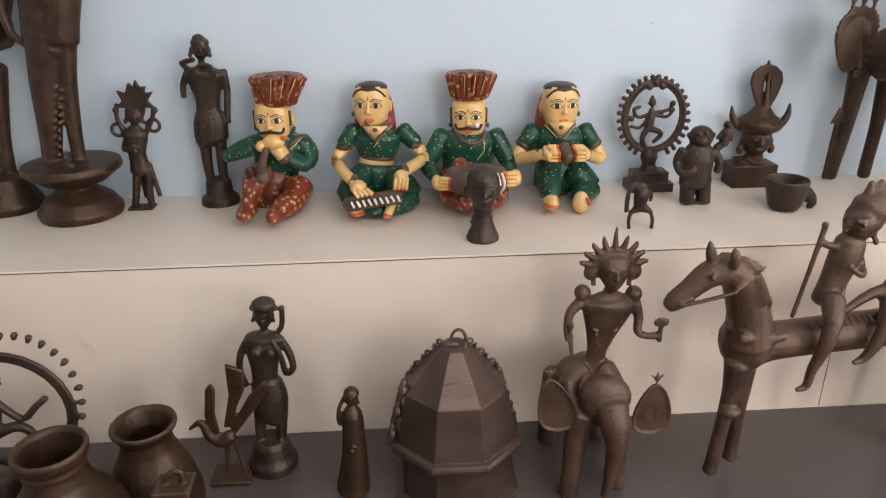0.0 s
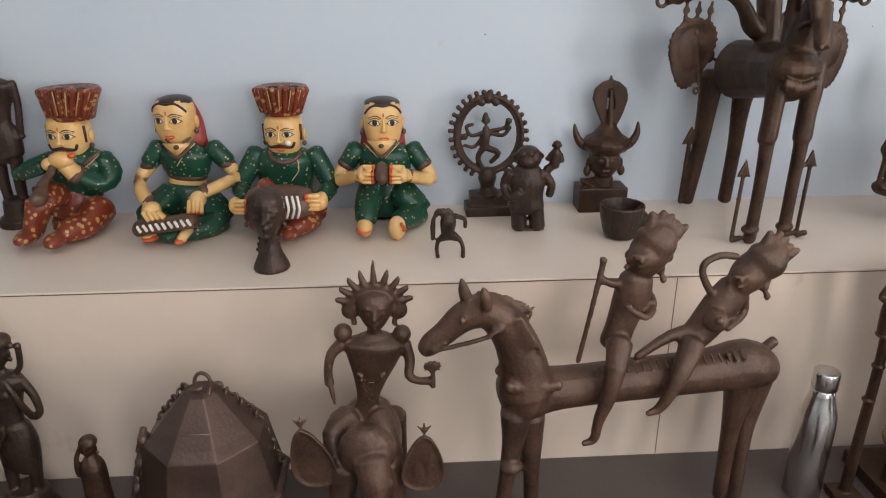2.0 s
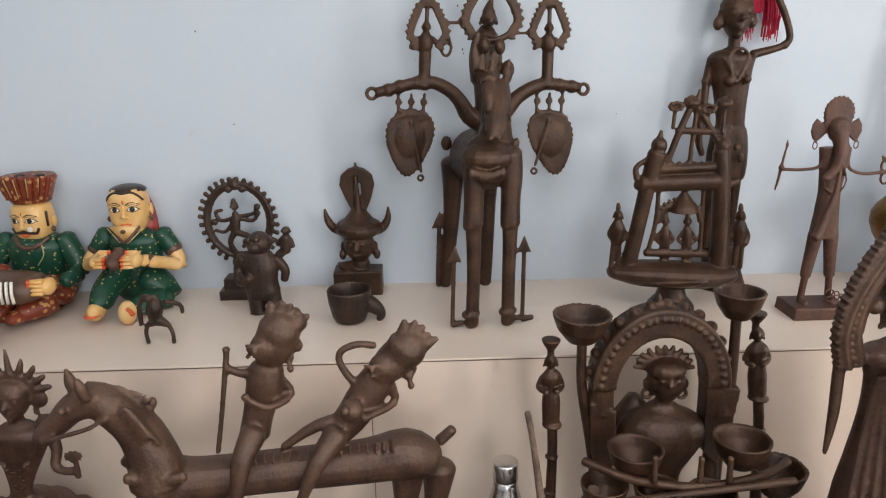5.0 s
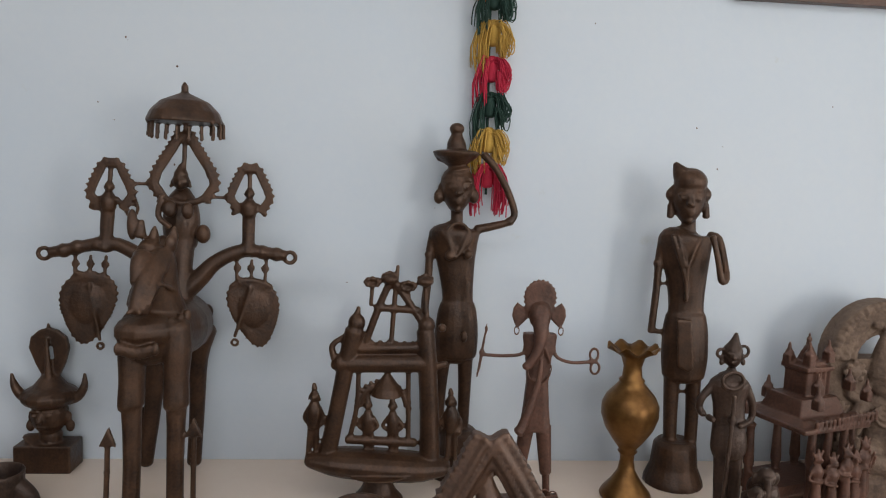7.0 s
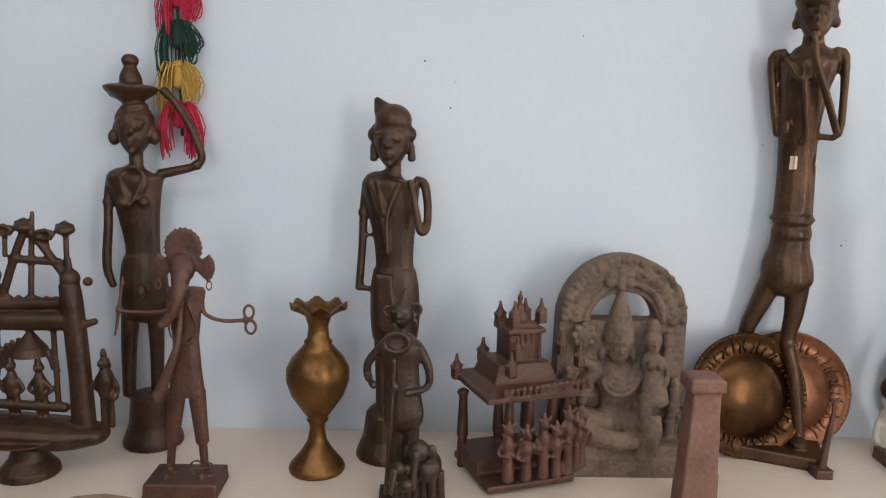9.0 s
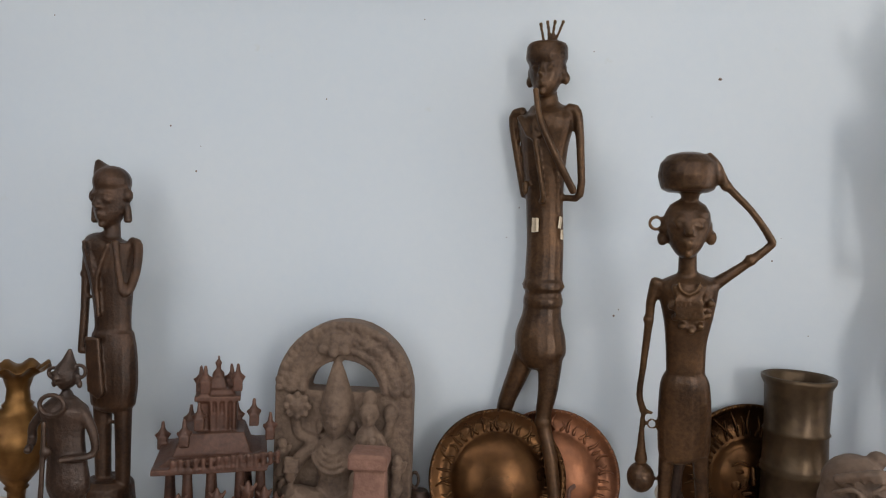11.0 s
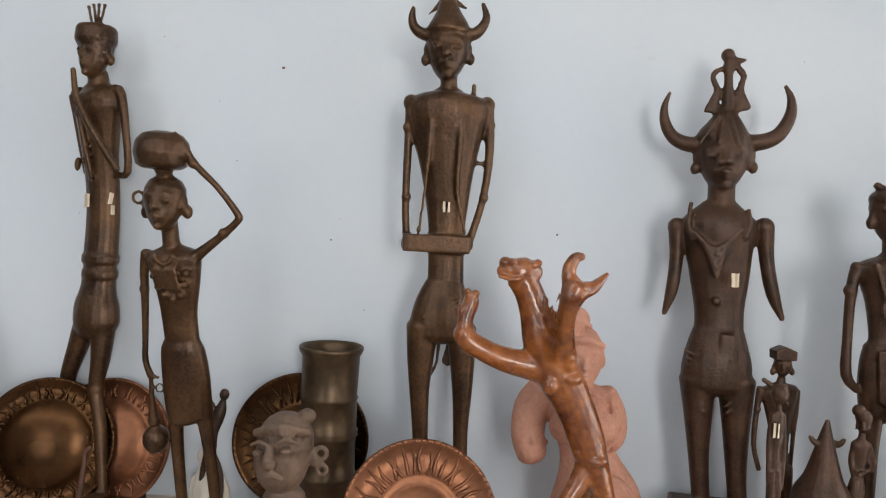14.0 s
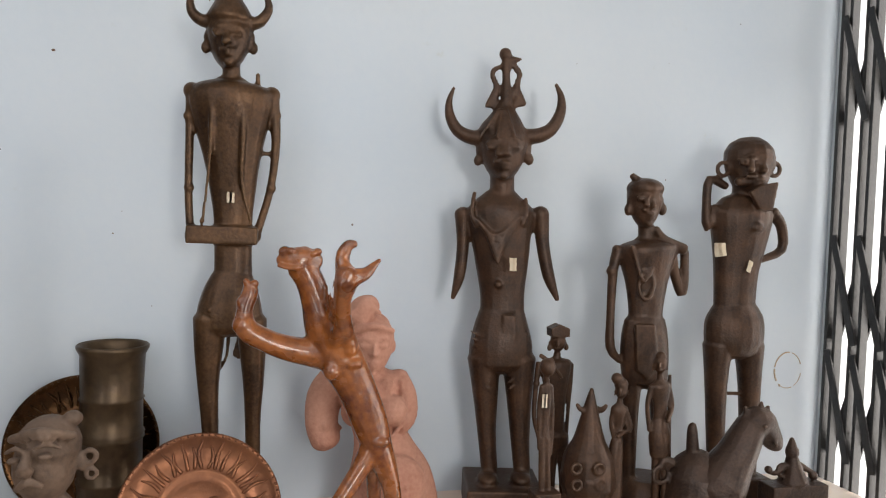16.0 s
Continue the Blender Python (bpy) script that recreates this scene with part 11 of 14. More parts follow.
c.ball(0.087, 0, 0.362, 0.0046, 0.0046, 0.0046).ball(0.069, 0, 0.373, 0.0046, 0.0046, 0.0046).ball(0.048, 0, 0.38, 0.0046, 0.0046, 0.0046).ball(0.025, 0, 0.381, 0.0045, 0.0045, 0.0045)
c.ball(0.002, 0, 0.377, 0.0045, 0.0045, 0.0045).ball(-0.022, 0, 0.368, 0.0045, 0.0045, 0.0045).ball(-0.044, 0, 0.354, 0.0045, 0.0045, 0.0045).ball(-0.066, 0, 0.336, 0.0046, 0.0046, 0.0046)
c.ball(-0.085, 0, 0.314, 0.0046, 0.0046, 0.0046).ball(-0.101, 0, 0.289, 0.0046, 0.0046, 0.0046).ball(-0.114, 0, 0.262, 0.0047, 0.0047, 0.0047).ball(-0.123, 0, 0.233, 0.0047, 0.0047, 0.0047)
c.ball(-0.128, 0, 0.204, 0.0047, 0.0047, 0.0047).ball(-0.127, 0, 0.175, 0.0048, 0.0048, 0.0048).ball(-0.122, 0, 0.149, 0.0048, 0.0048, 0.0048).ball(-0.112, 0, 0.125, 0.0049, 0.0049, 0.0049)
c.ball(-0.098, 0, 0.105, 0.0049, 0.0049, 0.0049).ball(-0.08, 0, 0.09, 0.0049, 0.0049, 0.0049).ball(-0.012, 0, 0.308, 0.0167, 0.0177, 0.0167).tube((-0.013, -0.001, 0.301, 0.0144), (-0.013, -0.005, 0.292, 0.0084))
c.tube((-0.001, -0.015, 0.318, 0.0026), (-0.002, -0.018, 0.31, 0.0028)).tube((-0.009, -0.014, 0.302, 0.0026), (-0.002, -0.014, 0.301, 0.0026)).ball(-0.009, -0.014, 0.315, 0.003, 0.0016, 0.003)
c.tube((-0.003, -0.016, 0.319, 0.0026), (-0.013, -0.013, 0.318, 0.0026)).ball(-0.03, 0, 0.305, 0.0028, 0.0053, 0.0028).ball(-0.033, 0, 0.295, 0.0037, 0.0049, 0.0037)
c.ball(0.004, -0.014, 0.314, 0.003, 0.0016, 0.003).tube((0.002, -0.016, 0.319, 0.0026), (0.008, -0.013, 0.317, 0.0026)).ball(0.005, 0, 0.303, 0.0028, 0.0053, 0.0028)
c.ball(0.003, 0, 0.293, 0.0037, 0.0049, 0.0037).tube((-0.018, 0, 0.282, 0.0131), (-0.03, 0, 0.241, 0.0227), (-0.04, 0, 0.187, 0.0192), flat=0.7).tube((-0.011, 0, 0.252, 0.0076), (0.023, 0, 0.218, 0.0067), (0.051, 0, 0.242, 0.0067), (0.069, 0, 0.256, 0.0057))
c.tube((-0.033, 0, 0.187, 0.0115), (0.01, 0, 0.203, 0.0096), (0.035, 0, 0.183, 0.0078), (0.011, 0, 0.147, 0.0068)).tube((-0.047, 0, 0.188, 0.0115), (-0.084, 0, 0.102, 0.0098), (-0.078, 0, 0.049, 0.009))
c.ball(0.07, 0, 0.258, 0.0076, 0.0057, 0.0076).tube((-0.035, 0, 0.092, 0.0198), (-0.052, 0, 0.028, 0.0404)).block(-0.059, 0, 0, 0.186, 0.1, 0.019)
c.done("large_ring_dancer", (-0.543, 1.2, 0.59), DARK, "large dark bronze ring of flames with a dancing figure", "statue", voxel=0.003)

c = Clay()
c.lathe(0, 0, 0, (0, 0.0322), (0.005, 0.0639), (0.024, 0.0834), (0.052, 0.0816), (0.116, 0.0661), (0.154, 0.0475), (0.179, 0.0432), (0.191, 0.0529), (0.201, 0.0586), (0.208, 0.0555), (0.201, 0.0469), (0.173, 0.0354), (0.104, 0.0502))
c.done("wide_rim_pot", (-0.31, 1.19, 0.59), BRONZE, "round brown bronze pot with a flared rim", "pot", voxel=0.0035)

c = Clay()
c.lathe(0, 0, 0, (0, 0.0477), (0.024, 0.0754), (0.079, 0.0963), (0.124, 0.0941), (0.163, 0.0739), (0.197, 0.0505), (0.219, 0.0466), (0.228, 0.05), (0.236, 0.0473), (0.243, 0.0549), (0.257, 0.058), (0.265, 0.0545), (0.257, 0.0461), (0.219, 0.038), (0.145, 0.0532))
c.done("wide_rim_pot", (-0.403, 1.06, 0.59), BRONZE, "large round brown bronze pot with a ribbed neck", "pot", voxel=0.0035)

c = Clay()
c.block(0.001, 0, 0, 0.057, 0.05, 0.212).tube((-0.015, 0, 0.209, 0.0051), (-0.003, 0, 0.231, 0.0051), (0.013, 0, 0.232, 0.0051), (0.015, 0, 0.207, 0.0052))
c.done("small_square_holder", (-0.207, 1.02, 0.59), BRONZE, "small brown bronze square holder with a pierced front", "holder", voxel=0.0025)

c = Clay()
c.lathe(0.009, 0, 0.362, (0, 0.0207), (0.006, 0.0227), (0.014, 0.0206), (0.021, 0.0082)).ball(0.007, 0, 0.35, 0.0177, 0.0199, 0.0177).tube((0.007, -0.001, 0.344, 0.0152), (0.006, -0.005, 0.334, 0.0088))
c.tube((0.011, -0.016, 0.36, 0.0026), (0.011, -0.019, 0.351, 0.003)).tube((0.005, -0.015, 0.343, 0.0026), (0.013, -0.015, 0.343, 0.0026)).ball(0.004, -0.015, 0.356, 0.0031, 0.0018, 0.0031)
c.tube((0.009, -0.016, 0.361, 0.0026), (0, -0.013, 0.36, 0.0026)).ball(-0.011, 0, 0.347, 0.003, 0.0059, 0.003).ball(-0.014, 0, 0.337, 0.0039, 0.0055, 0.0039)
c.ball(0.017, -0.015, 0.356, 0.0031, 0.0018, 0.0031).tube((0.014, -0.016, 0.361, 0.0026), (0.022, -0.013, 0.359, 0.0026)).ball(0.025, 0, 0.346, 0.003, 0.006, 0.003)
c.ball(0.025, 0, 0.335, 0.0039, 0.0055, 0.0039).ball(-0.012, 0, 0.363, 0.0062, 0.0062, 0.0062).ball(0.029, 0, 0.361, 0.0062, 0.0062, 0.0062).tube((0.005, 0, 0.323, 0.0073), (0.004, 0, 0.306, 0.0084))
c.tube((0.004, 0, 0.311, 0.0147), (0.003, 0, 0.3, 0.0359), (-0.002, 0, 0.265, 0.032), (-0.004, 0, 0.228, 0.0258), (-0.005, 0, 0.195, 0.0261), flat=0.65)
c.tube((-0.003, 0, 0.202, 0.0304), (0, 0, 0.169, 0.0351), (-0.003, 0, 0.121, 0.0334), (-0.004, 0, 0.115, 0.0279), flat=0.7).tube((-0.023, 0, 0.122, 0.0133), (-0.027, 0, 0.093, 0.0112), (-0.028, 0, 0.064, 0.0102))
c.tube((0.017, 0, 0.12, 0.0134), (0.015, 0, 0.091, 0.0113), (0.012, 0, 0.062, 0.0103)).tube((-0.026, 0, 0.298, 0.0084), (-0.044, 0, 0.268, 0.0074), (-0.051, 0, 0.23, 0.0064), (-0.043, 0, 0.195, 0.0065))
c.tube((0.032, 0, 0.295, 0.0085), (0.047, 0, 0.263, 0.0075), (0.051, 0, 0.228, 0.0065), (0.036, 0, 0.219, 0.0065), (0.036, -0.03, 0.276, 0.0052), (0.023, -0.03, 0.31, 0.0052))
c.tube((0.014, 0, 0.298, 0.0053), (0.037, 0, 0.319, 0.0053), (0.042, 0, 0.357, 0.0052)).ball(0.042, 0, 0.36, 0.0062, 0.0062, 0.0062).ball(-0.008, -0.025, 0.281, 0.0094, 0.0094, 0.0094)
c.ball(0.018, -0.025, 0.28, 0.0094, 0.0094, 0.0094).lathe(-0.009, 0, 0, (0, 0.0489), (0.018, 0.0486), (0.033, 0.0414), (0.058, 0.0365), (0.068, 0.0295))
c.head(0.007, -0.001, 0.347, 0.0185, 0.025)
c.done("mother_figure_statue", (-0.11, 1.31, 0.59), DARK, "dark bronze standing tribal figure with a raised hand", "statue", voxel=0.0024)

c = Clay()
c.plate(0, 0.008, (-0.037, 0.209), (-0.025, 0.223), (-0.018, 0.207), (-0.026, 0.156), (-0.022, 0.103), (-0.042, 0.104), (-0.046, 0.151)).plate(0, 0.008, (0.007, 0.263), (0.039, 0.248), (0.036, 0.204), (0.018, 0.167), (0.004, 0.121), (-0.013, 0.122), (0.005, 0.193))
c.plate(0, 0.008, (0.043, 0.191), (0.079, 0.225), (0.078, 0.202), (0.06, 0.171), (0.011, 0.107), (-0.007, 0.102), (0.005, 0.128)).tube((-0.079, 0, 0.12, 0.0032), (-0.059, 0, 0.134, 0.0064), (-0.05, 0, 0.125, 0.0086), (-0.042, 0, 0.101, 0.0108), (-0.019, 0, 0.09, 0.0152), (-0.001, 0, 0.101, 0.013))
c.tube((-0.011, 0, 0.089, 0.0054), (-0.015, 0, 0.052, 0.0044), (-0.017, 0, 0.014, 0.0045)).tube((0.003, 0, 0.091, 0.0055), (0.007, 0, 0.067, 0.0044), (0.016, 0, 0.012, 0.0045))
c.block(-0.01, 0, 0, 0.079, 0.06, 0.009)
c.done("peacock_stand", (-0.186, 1.28, 0.59), BRONZE, "brown bronze bird with upright leaf-shaped feathers", "statue", voxel=0.0024)

c = Clay()
c.ball(0.004, 0, 0.216, 0.0134, 0.0135, 0.0134).tube((0.003, -0.001, 0.212, 0.0115), (0.003, -0.004, 0.205, 0.0067)).tube((0.005, -0.012, 0.226, 0.0026), (0.005, -0.014, 0.22, 0.0026))
c.tube((0.001, -0.011, 0.213, 0.0026), (0.007, -0.011, 0.213, 0.0026)).ball(-0.01, 0, 0.214, 0.0023, 0.004, 0.0023).ball(-0.012, 0, 0.207, 0.003, 0.0037, 0.003)
c.ball(0.017, 0, 0.213, 0.0023, 0.004, 0.0023).ball(0.018, 0, 0.205, 0.003, 0.0037, 0.003).tube((0.005, 0, 0.231, 0.0133), (0.006, 0, 0.224, 0.0154)).tube((0.005, 0, 0.199, 0.0093), (0.005, 0, 0.178, 0.0198), (0.005, 0, 0.133, 0.0211), (0.003, 0, 0.071, 0.0259), (-0.003, 0, 0.011, 0.0332))
c.tube((-0.007, 0, 0.175, 0.0052), (-0.019, 0, 0.16, 0.0052), (-0.019, 0, 0.192, 0.0041), (-0.006, 0, 0.22, 0.0041)).tube((0.018, 0, 0.173, 0.0063), (0.019, 0, 0.119, 0.0053), (0.001, -0.03, 0.118, 0.0052))
c.done("robed_woman_figurine", (0.052, 1.22, 0.59), BRONZE, "small bronze woman in a long robe", "statue", voxel=0.0022)

c = Clay()
for k in range(-4, 5):
    # sun crown
    a = 0.33 * k
    r = 0.098 if k == 0 else 0.084 - 0.002 * abs(k)
    c.tube((0.022 + 0.038 * math.sin(a), 0, 0.443 + 0.034 * math.cos(a), 0.0062), (0.022 + 0.06 * math.sin(a), 0, 0.443 + 0.055 * math.cos(a), 0.005), (0.022 + r * math.sin(a) * 0.82, 0, 0.443 + r * math.cos(a) * 0.82, 0.0022))
c.hoop(0.022, 0, 0.443, 0.038, 0.0065, 0.036, start=-10, end=190).head(0.022, -0.002, 0.44, 0.029, 0.034)
c.ball(-0.017, 0, 0.438, 0.0155, 0.0165, 0.007).ball(0.06, 0, 0.436, 0.0155, 0.0165, 0.007).tube((-0.012, 0, 0.423, 0.004), (-0.012, 0, 0.413, 0.005)).tube((0.053, 0, 0.422, 0.004), (0.053, 0, 0.411, 0.005))
c.tube((0.02, 0, 0.412, 0.011), (0.019, 0, 0.396, 0.0095), (0.018, 0, 0.386, 0.014)).ball(0.019, 0, 0.402, 0.012, 0.006, 0.012)
c.tube((0.018, 0, 0.389, 0.03), (0.018, 0, 0.378, 0.05), (0.015, 0, 0.35, 0.043), (0.009, 0, 0.31, 0.028), (0.004, 0, 0.275, 0.019), (0.002, 0.002, 0.255, 0.022), (-0.002, 0.004, 0.232, 0.034), flat=0.55)
for k in range(5):
    c.hoop(0.018, -0.02 + 0.001 * k, 0.384 - 0.002 * k, 0.022 + 0.004 * k, 0.0022, 0.012 + 0.006 * k, start=190, end=350, seg=14)
for k in range(4):
    c.tube((-0.012 + 0.004 * k, -0.018, 0.33 - 0.012 * k, 0.0016), (0.012, -0.027, 0.318 - 0.012 * k, 0.0016), (0.036 - 0.004 * k, -0.018, 0.328 - 0.012 * k, 0.0016))
c.ball(-0.031, 0, 0.398, 0.0155, 0.0155, 0.0155).ball(0.064, 0, 0.392, 0.0155, 0.0155, 0.0155)
c.tube((-0.034, 0, 0.378, 0.011), (-0.052, -0.004, 0.36, 0.009), (-0.058, -0.012, 0.335, 0.0075), (-0.056, -0.022, 0.316, 0.0085)).tube((-0.056, -0.024, 0.33, 0.0035), (-0.052, -0.026, 0.3, 0.0045), (-0.049, -0.026, 0.277, 0.002)).plate(-0.026, 0.006, (-0.06, 0.345), (-0.053, 0.358), (-0.049, 0.345), (-0.054, 0.325))
c.tube((0.068, 0, 0.374, 0.011), (0.076, -0.004, 0.345, 0.009), (0.074, -0.012, 0.32, 0.008), (0.09, -0.018, 0.313, 0.0065), (0.112, -0.02, 0.314, 0.0075)).tube((0.113, -0.022, 0.303, 0.005), (0.113, -0.022, 0.335, 0.0042))
for k in range(10):
    a = 0.628 * k
    c.tube((0.112, -0.024, 0.344, 0.005), (0.112 + 0.016 * math.cos(a), -0.026, 0.344 + 0.011 * math.sin(a), 0.0018))
c.tube((-0.002, 0.004, 0.236, 0.036), (0.0, 0.03, 0.215, 0.046), flat=0.8).tube((-0.03, -0.005, 0.235, 0.026), (-0.055, -0.035, 0.225, 0.019), (-0.045, -0.06, 0.19, 0.014)).tube((0.02, -0.005, 0.235, 0.024), (0.036, -0.03, 0.22, 0.017), (0.05, -0.045, 0.185, 0.012))
# elephant
c.tube((0.0, -0.055, 0.2, 0.046), (0.0, 0.0, 0.175, 0.058), (-0.004, 0.06, 0.165, 0.06), (-0.006, 0.1, 0.16, 0.045)).ball(0.003, -0.075, 0.222, 0.049, 0.046, 0.03)
c.tube((0.01, -0.09, 0.215, 0.032), (0.016, -0.108, 0.18, 0.026), (0.019, -0.11, 0.14, 0.019), (0.018, -0.106, 0.1, 0.0145), (0.016, -0.1, 0.05, 0.011), (0.012, -0.1, 0.02, 0.0095))
c.ball(0.003, -0.112, 0.216, 0.0085, 0.0085, 0.006).ball(0.031, -0.118, 0.185, 0.0085, 0.0085, 0.006).hoop(0.003, -0.11, 0.216, 0.013, 0.0022, 0.013).hoop(0.031, -0.114, 0.185, 0.013, 0.0022, 0.013)
for q, x, z, tip in ((-1, -0.08, 0.207, (-0.1, 0.279)), (1, 0.092, 0.19, (0.096, 0.258))):
    # leaf-shaped ears, each with a small crest on its tip
    rim = [(x + 0.042 * math.sin(a) * (0.62 + 0.38 * (1 - math.cos(a)) / 2) + (tip[0] - x) * ((1 + math.cos(a)) / 2) ** 2, z - 0.012 - 0.038 * (1 - math.cos(a)) / 2 * 1.0 + (tip[1] - z) * ((1 + math.cos(a)) / 2) ** 1.4) for a in (2 * math.pi * k / 28 for k in range(28))]
    c.plate(-0.075, 0.007, *rim)
    for k in range(28):
        a, b = rim[k], rim[(k + 1) % 28]
        c.tube((a[0], -0.08, a[1], 0.0022), (b[0], -0.08, b[1], 0.0022), seg=6)
    for d in (-1, 0, 1):
        c.tube((tip[0], -0.075, tip[1] - 0.006, 0.0032), (tip[0] + 0.011 * d, -0.075, tip[1] + 0.012 - 0.004 * abs(d), 0.002))
for k in range(2):
    c.hoop(0.083 + 0.022 * k, -0.079, 0.182, 0.006, 0.0018, 0.007).tube((0.083 + 0.022 * k, -0.079, 0.195, 0.0018), (0.08 + 0.022 * k, -0.079, 0.166, 0.0018))
c.tube((-0.035, -0.06, 0.18, 0.027), (-0.044, -0.07, 0.12, 0.021), (-0.05, -0.075, 0.05, 0.018), (-0.052, -0.075, 0.01, 0.0195)).tube((0.032, -0.05, 0.18, 0.027), (0.042, -0.055, 0.11, 0.02), (0.044, -0.055, 0.05, 0.018), (0.045, -0.055, 0.01, 0.0195))
c.tube((-0.05, 0.085, 0.17, 0.027), (-0.06, 0.09, 0.1, 0.02), (-0.062, 0.09, 0.01, 0.019)).tube((0.04, 0.09, 0.17, 0.027), (0.046, 0.095, 0.1, 0.02), (0.048, 0.095, 0.01, 0.019))
c.done("elephant_goddess_statue", (0.514, 1.25, 0.59), TOPLIT_DUSTBROWN, "bronze sun-crowned goddess riding an elephant", "statue", voxel=0.0027)

c = Clay()
c.tube((-0.164, -0.001, 0.312, 0.0481), (-0.137, 0.013, 0.306, 0.043), (-0.09, 0.019, 0.306, 0.0355), (0.036, 0.036, 0.306, 0.0355), (0.165, 0.053, 0.306, 0.0373), (0.235, 0.062, 0.312, 0.0428), (0.273, 0.067, 0.295, 0.0336))
c.ball(-0.157, 0.01, 0.315, 0.0447, 0.0466, 0.0447).tube((-0.155, 0, 0.321, 0.0461), (-0.161, -0.001, 0.37, 0.0382), (-0.178, -0.003, 0.417, 0.0332), (-0.204, -0.017, 0.458, 0.0291), (-0.234, -0.02, 0.478, 0.0245))
c.tube((-0.228, -0.02, 0.472, 0.0263), (-0.257, -0.02, 0.461, 0.0229), (-0.284, -0.02, 0.436, 0.0186), (-0.305, -0.02, 0.417, 0.0178), (-0.316, -0.02, 0.407, 0.0134))
c.tube((-0.247, -0.02, 0.478, 0.0079), (-0.255, -0.02, 0.501, 0.0096), (-0.259, -0.02, 0.523, 0.0035)).tube((-0.224, -0.045, 0.488, 0.0077), (-0.228, -0.05, 0.509, 0.0084), (-0.231, -0.05, 0.522, 0.0034))
c.ball(-0.26, -0.05, 0.471, 0.006, 0.006, 0.006).tube((-0.238, -0.015, 0.489, 0.0035), (-0.233, -0.015, 0.501, 0.0026)).tube((-0.232, -0.015, 0.489, 0.0035), (-0.226, -0.015, 0.5, 0.0026))
c.tube((-0.226, -0.015, 0.488, 0.0035), (-0.219, -0.015, 0.499, 0.0026)).tube((-0.219, -0.015, 0.487, 0.0035), (-0.213, -0.014, 0.498, 0.0026)).tube((-0.213, -0.014, 0.485, 0.0035), (-0.206, -0.013, 0.496, 0.0026))
c.tube((-0.207, -0.013, 0.482, 0.0035), (-0.2, -0.012, 0.493, 0.0026)).tube((-0.201, -0.012, 0.48, 0.0035), (-0.193, -0.011, 0.491, 0.0026)).tube((-0.194, -0.011, 0.477, 0.0035), (-0.187, -0.01, 0.488, 0.0026))
c.tube((-0.188, -0.01, 0.474, 0.0035), (-0.18, -0.009, 0.485, 0.0026)).tube((-0.182, -0.009, 0.471, 0.0035), (-0.174, -0.008, 0.481, 0.0026)).tube((-0.175, -0.008, 0.468, 0.0035), (-0.167, -0.007, 0.478, 0.0026))
c.tube((-0.169, -0.007, 0.465, 0.0035), (-0.161, -0.006, 0.474, 0.0026)).tube((-0.163, -0.006, 0.461, 0.0035), (-0.154, -0.005, 0.47, 0.0026)).tube((-0.156, -0.005, 0.457, 0.0035), (-0.147, -0.004, 0.466, 0.0026))
c.tube((-0.196, -0.036, 0.44, 0.0026), (-0.174, -0.039, 0.468, 0.0026), (-0.156, -0.02, 0.431, 0.0026)).tube((-0.193, -0.036, 0.436, 0.0026), (-0.171, -0.039, 0.464, 0.0026), (-0.154, -0.02, 0.427, 0.0026))
c.tube((-0.19, -0.035, 0.433, 0.0026), (-0.169, -0.038, 0.459, 0.0026), (-0.152, -0.02, 0.423, 0.0026)).tube((-0.187, -0.035, 0.429, 0.0026), (-0.166, -0.038, 0.455, 0.0026), (-0.15, -0.019, 0.419, 0.0026))
c.tube((-0.184, -0.035, 0.426, 0.0026), (-0.164, -0.038, 0.45, 0.0026), (-0.148, -0.019, 0.415, 0.0027)).tube((-0.182, -0.034, 0.423, 0.0026), (-0.161, -0.037, 0.445, 0.0026), (-0.146, -0.019, 0.41, 0.0027))
c.tube((-0.179, -0.034, 0.419, 0.0026), (-0.159, -0.037, 0.441, 0.0026), (-0.144, -0.018, 0.406, 0.0027)).tube((-0.176, -0.033, 0.416, 0.0026), (-0.156, -0.036, 0.436, 0.0026), (-0.142, -0.018, 0.402, 0.0027))
c.tube((-0.173, -0.033, 0.412, 0.0026), (-0.154, -0.036, 0.431, 0.0026), (-0.141, -0.018, 0.398, 0.0027)).tube((-0.17, -0.032, 0.409, 0.0026), (-0.151, -0.036, 0.427, 0.0026), (-0.139, -0.018, 0.394, 0.0027))
c.tube((-0.167, -0.032, 0.405, 0.0026), (-0.148, -0.035, 0.422, 0.0026), (-0.137, -0.017, 0.389, 0.0027)).tube((-0.164, -0.031, 0.401, 0.0026), (-0.146, -0.035, 0.417, 0.0026), (-0.135, -0.017, 0.385, 0.0027))
c.ball(-0.153, 0.01, 0.449, 0.0072, 0.0108, 0.0072).tube((-0.29, -0.045, 0.423, 0.0035), (-0.236, -0.05, 0.438, 0.0035), (-0.201, -0.047, 0.453, 0.0034))
c.tube((-0.304, -0.04, 0.415, 0.0035), (-0.271, -0.05, 0.428, 0.0035), (-0.218, -0.055, 0.445, 0.0034)).hoop(-0.163, -0.011, 0.36, 0.0398, 0.0045, 0.0145)
c.ball(-0.186, -0.04, 0.348, 0.0071, 0.0098, 0.0071).ball(-0.177, -0.038, 0.345, 0.0071, 0.0098, 0.0071).ball(-0.167, -0.037, 0.342, 0.0071, 0.0098, 0.0071)
c.ball(-0.157, -0.035, 0.339, 0.0071, 0.0098, 0.0071).ball(-0.147, -0.034, 0.336, 0.0071, 0.0098, 0.0071).ball(-0.137, -0.032, 0.337, 0.0071, 0.0098, 0.0071)
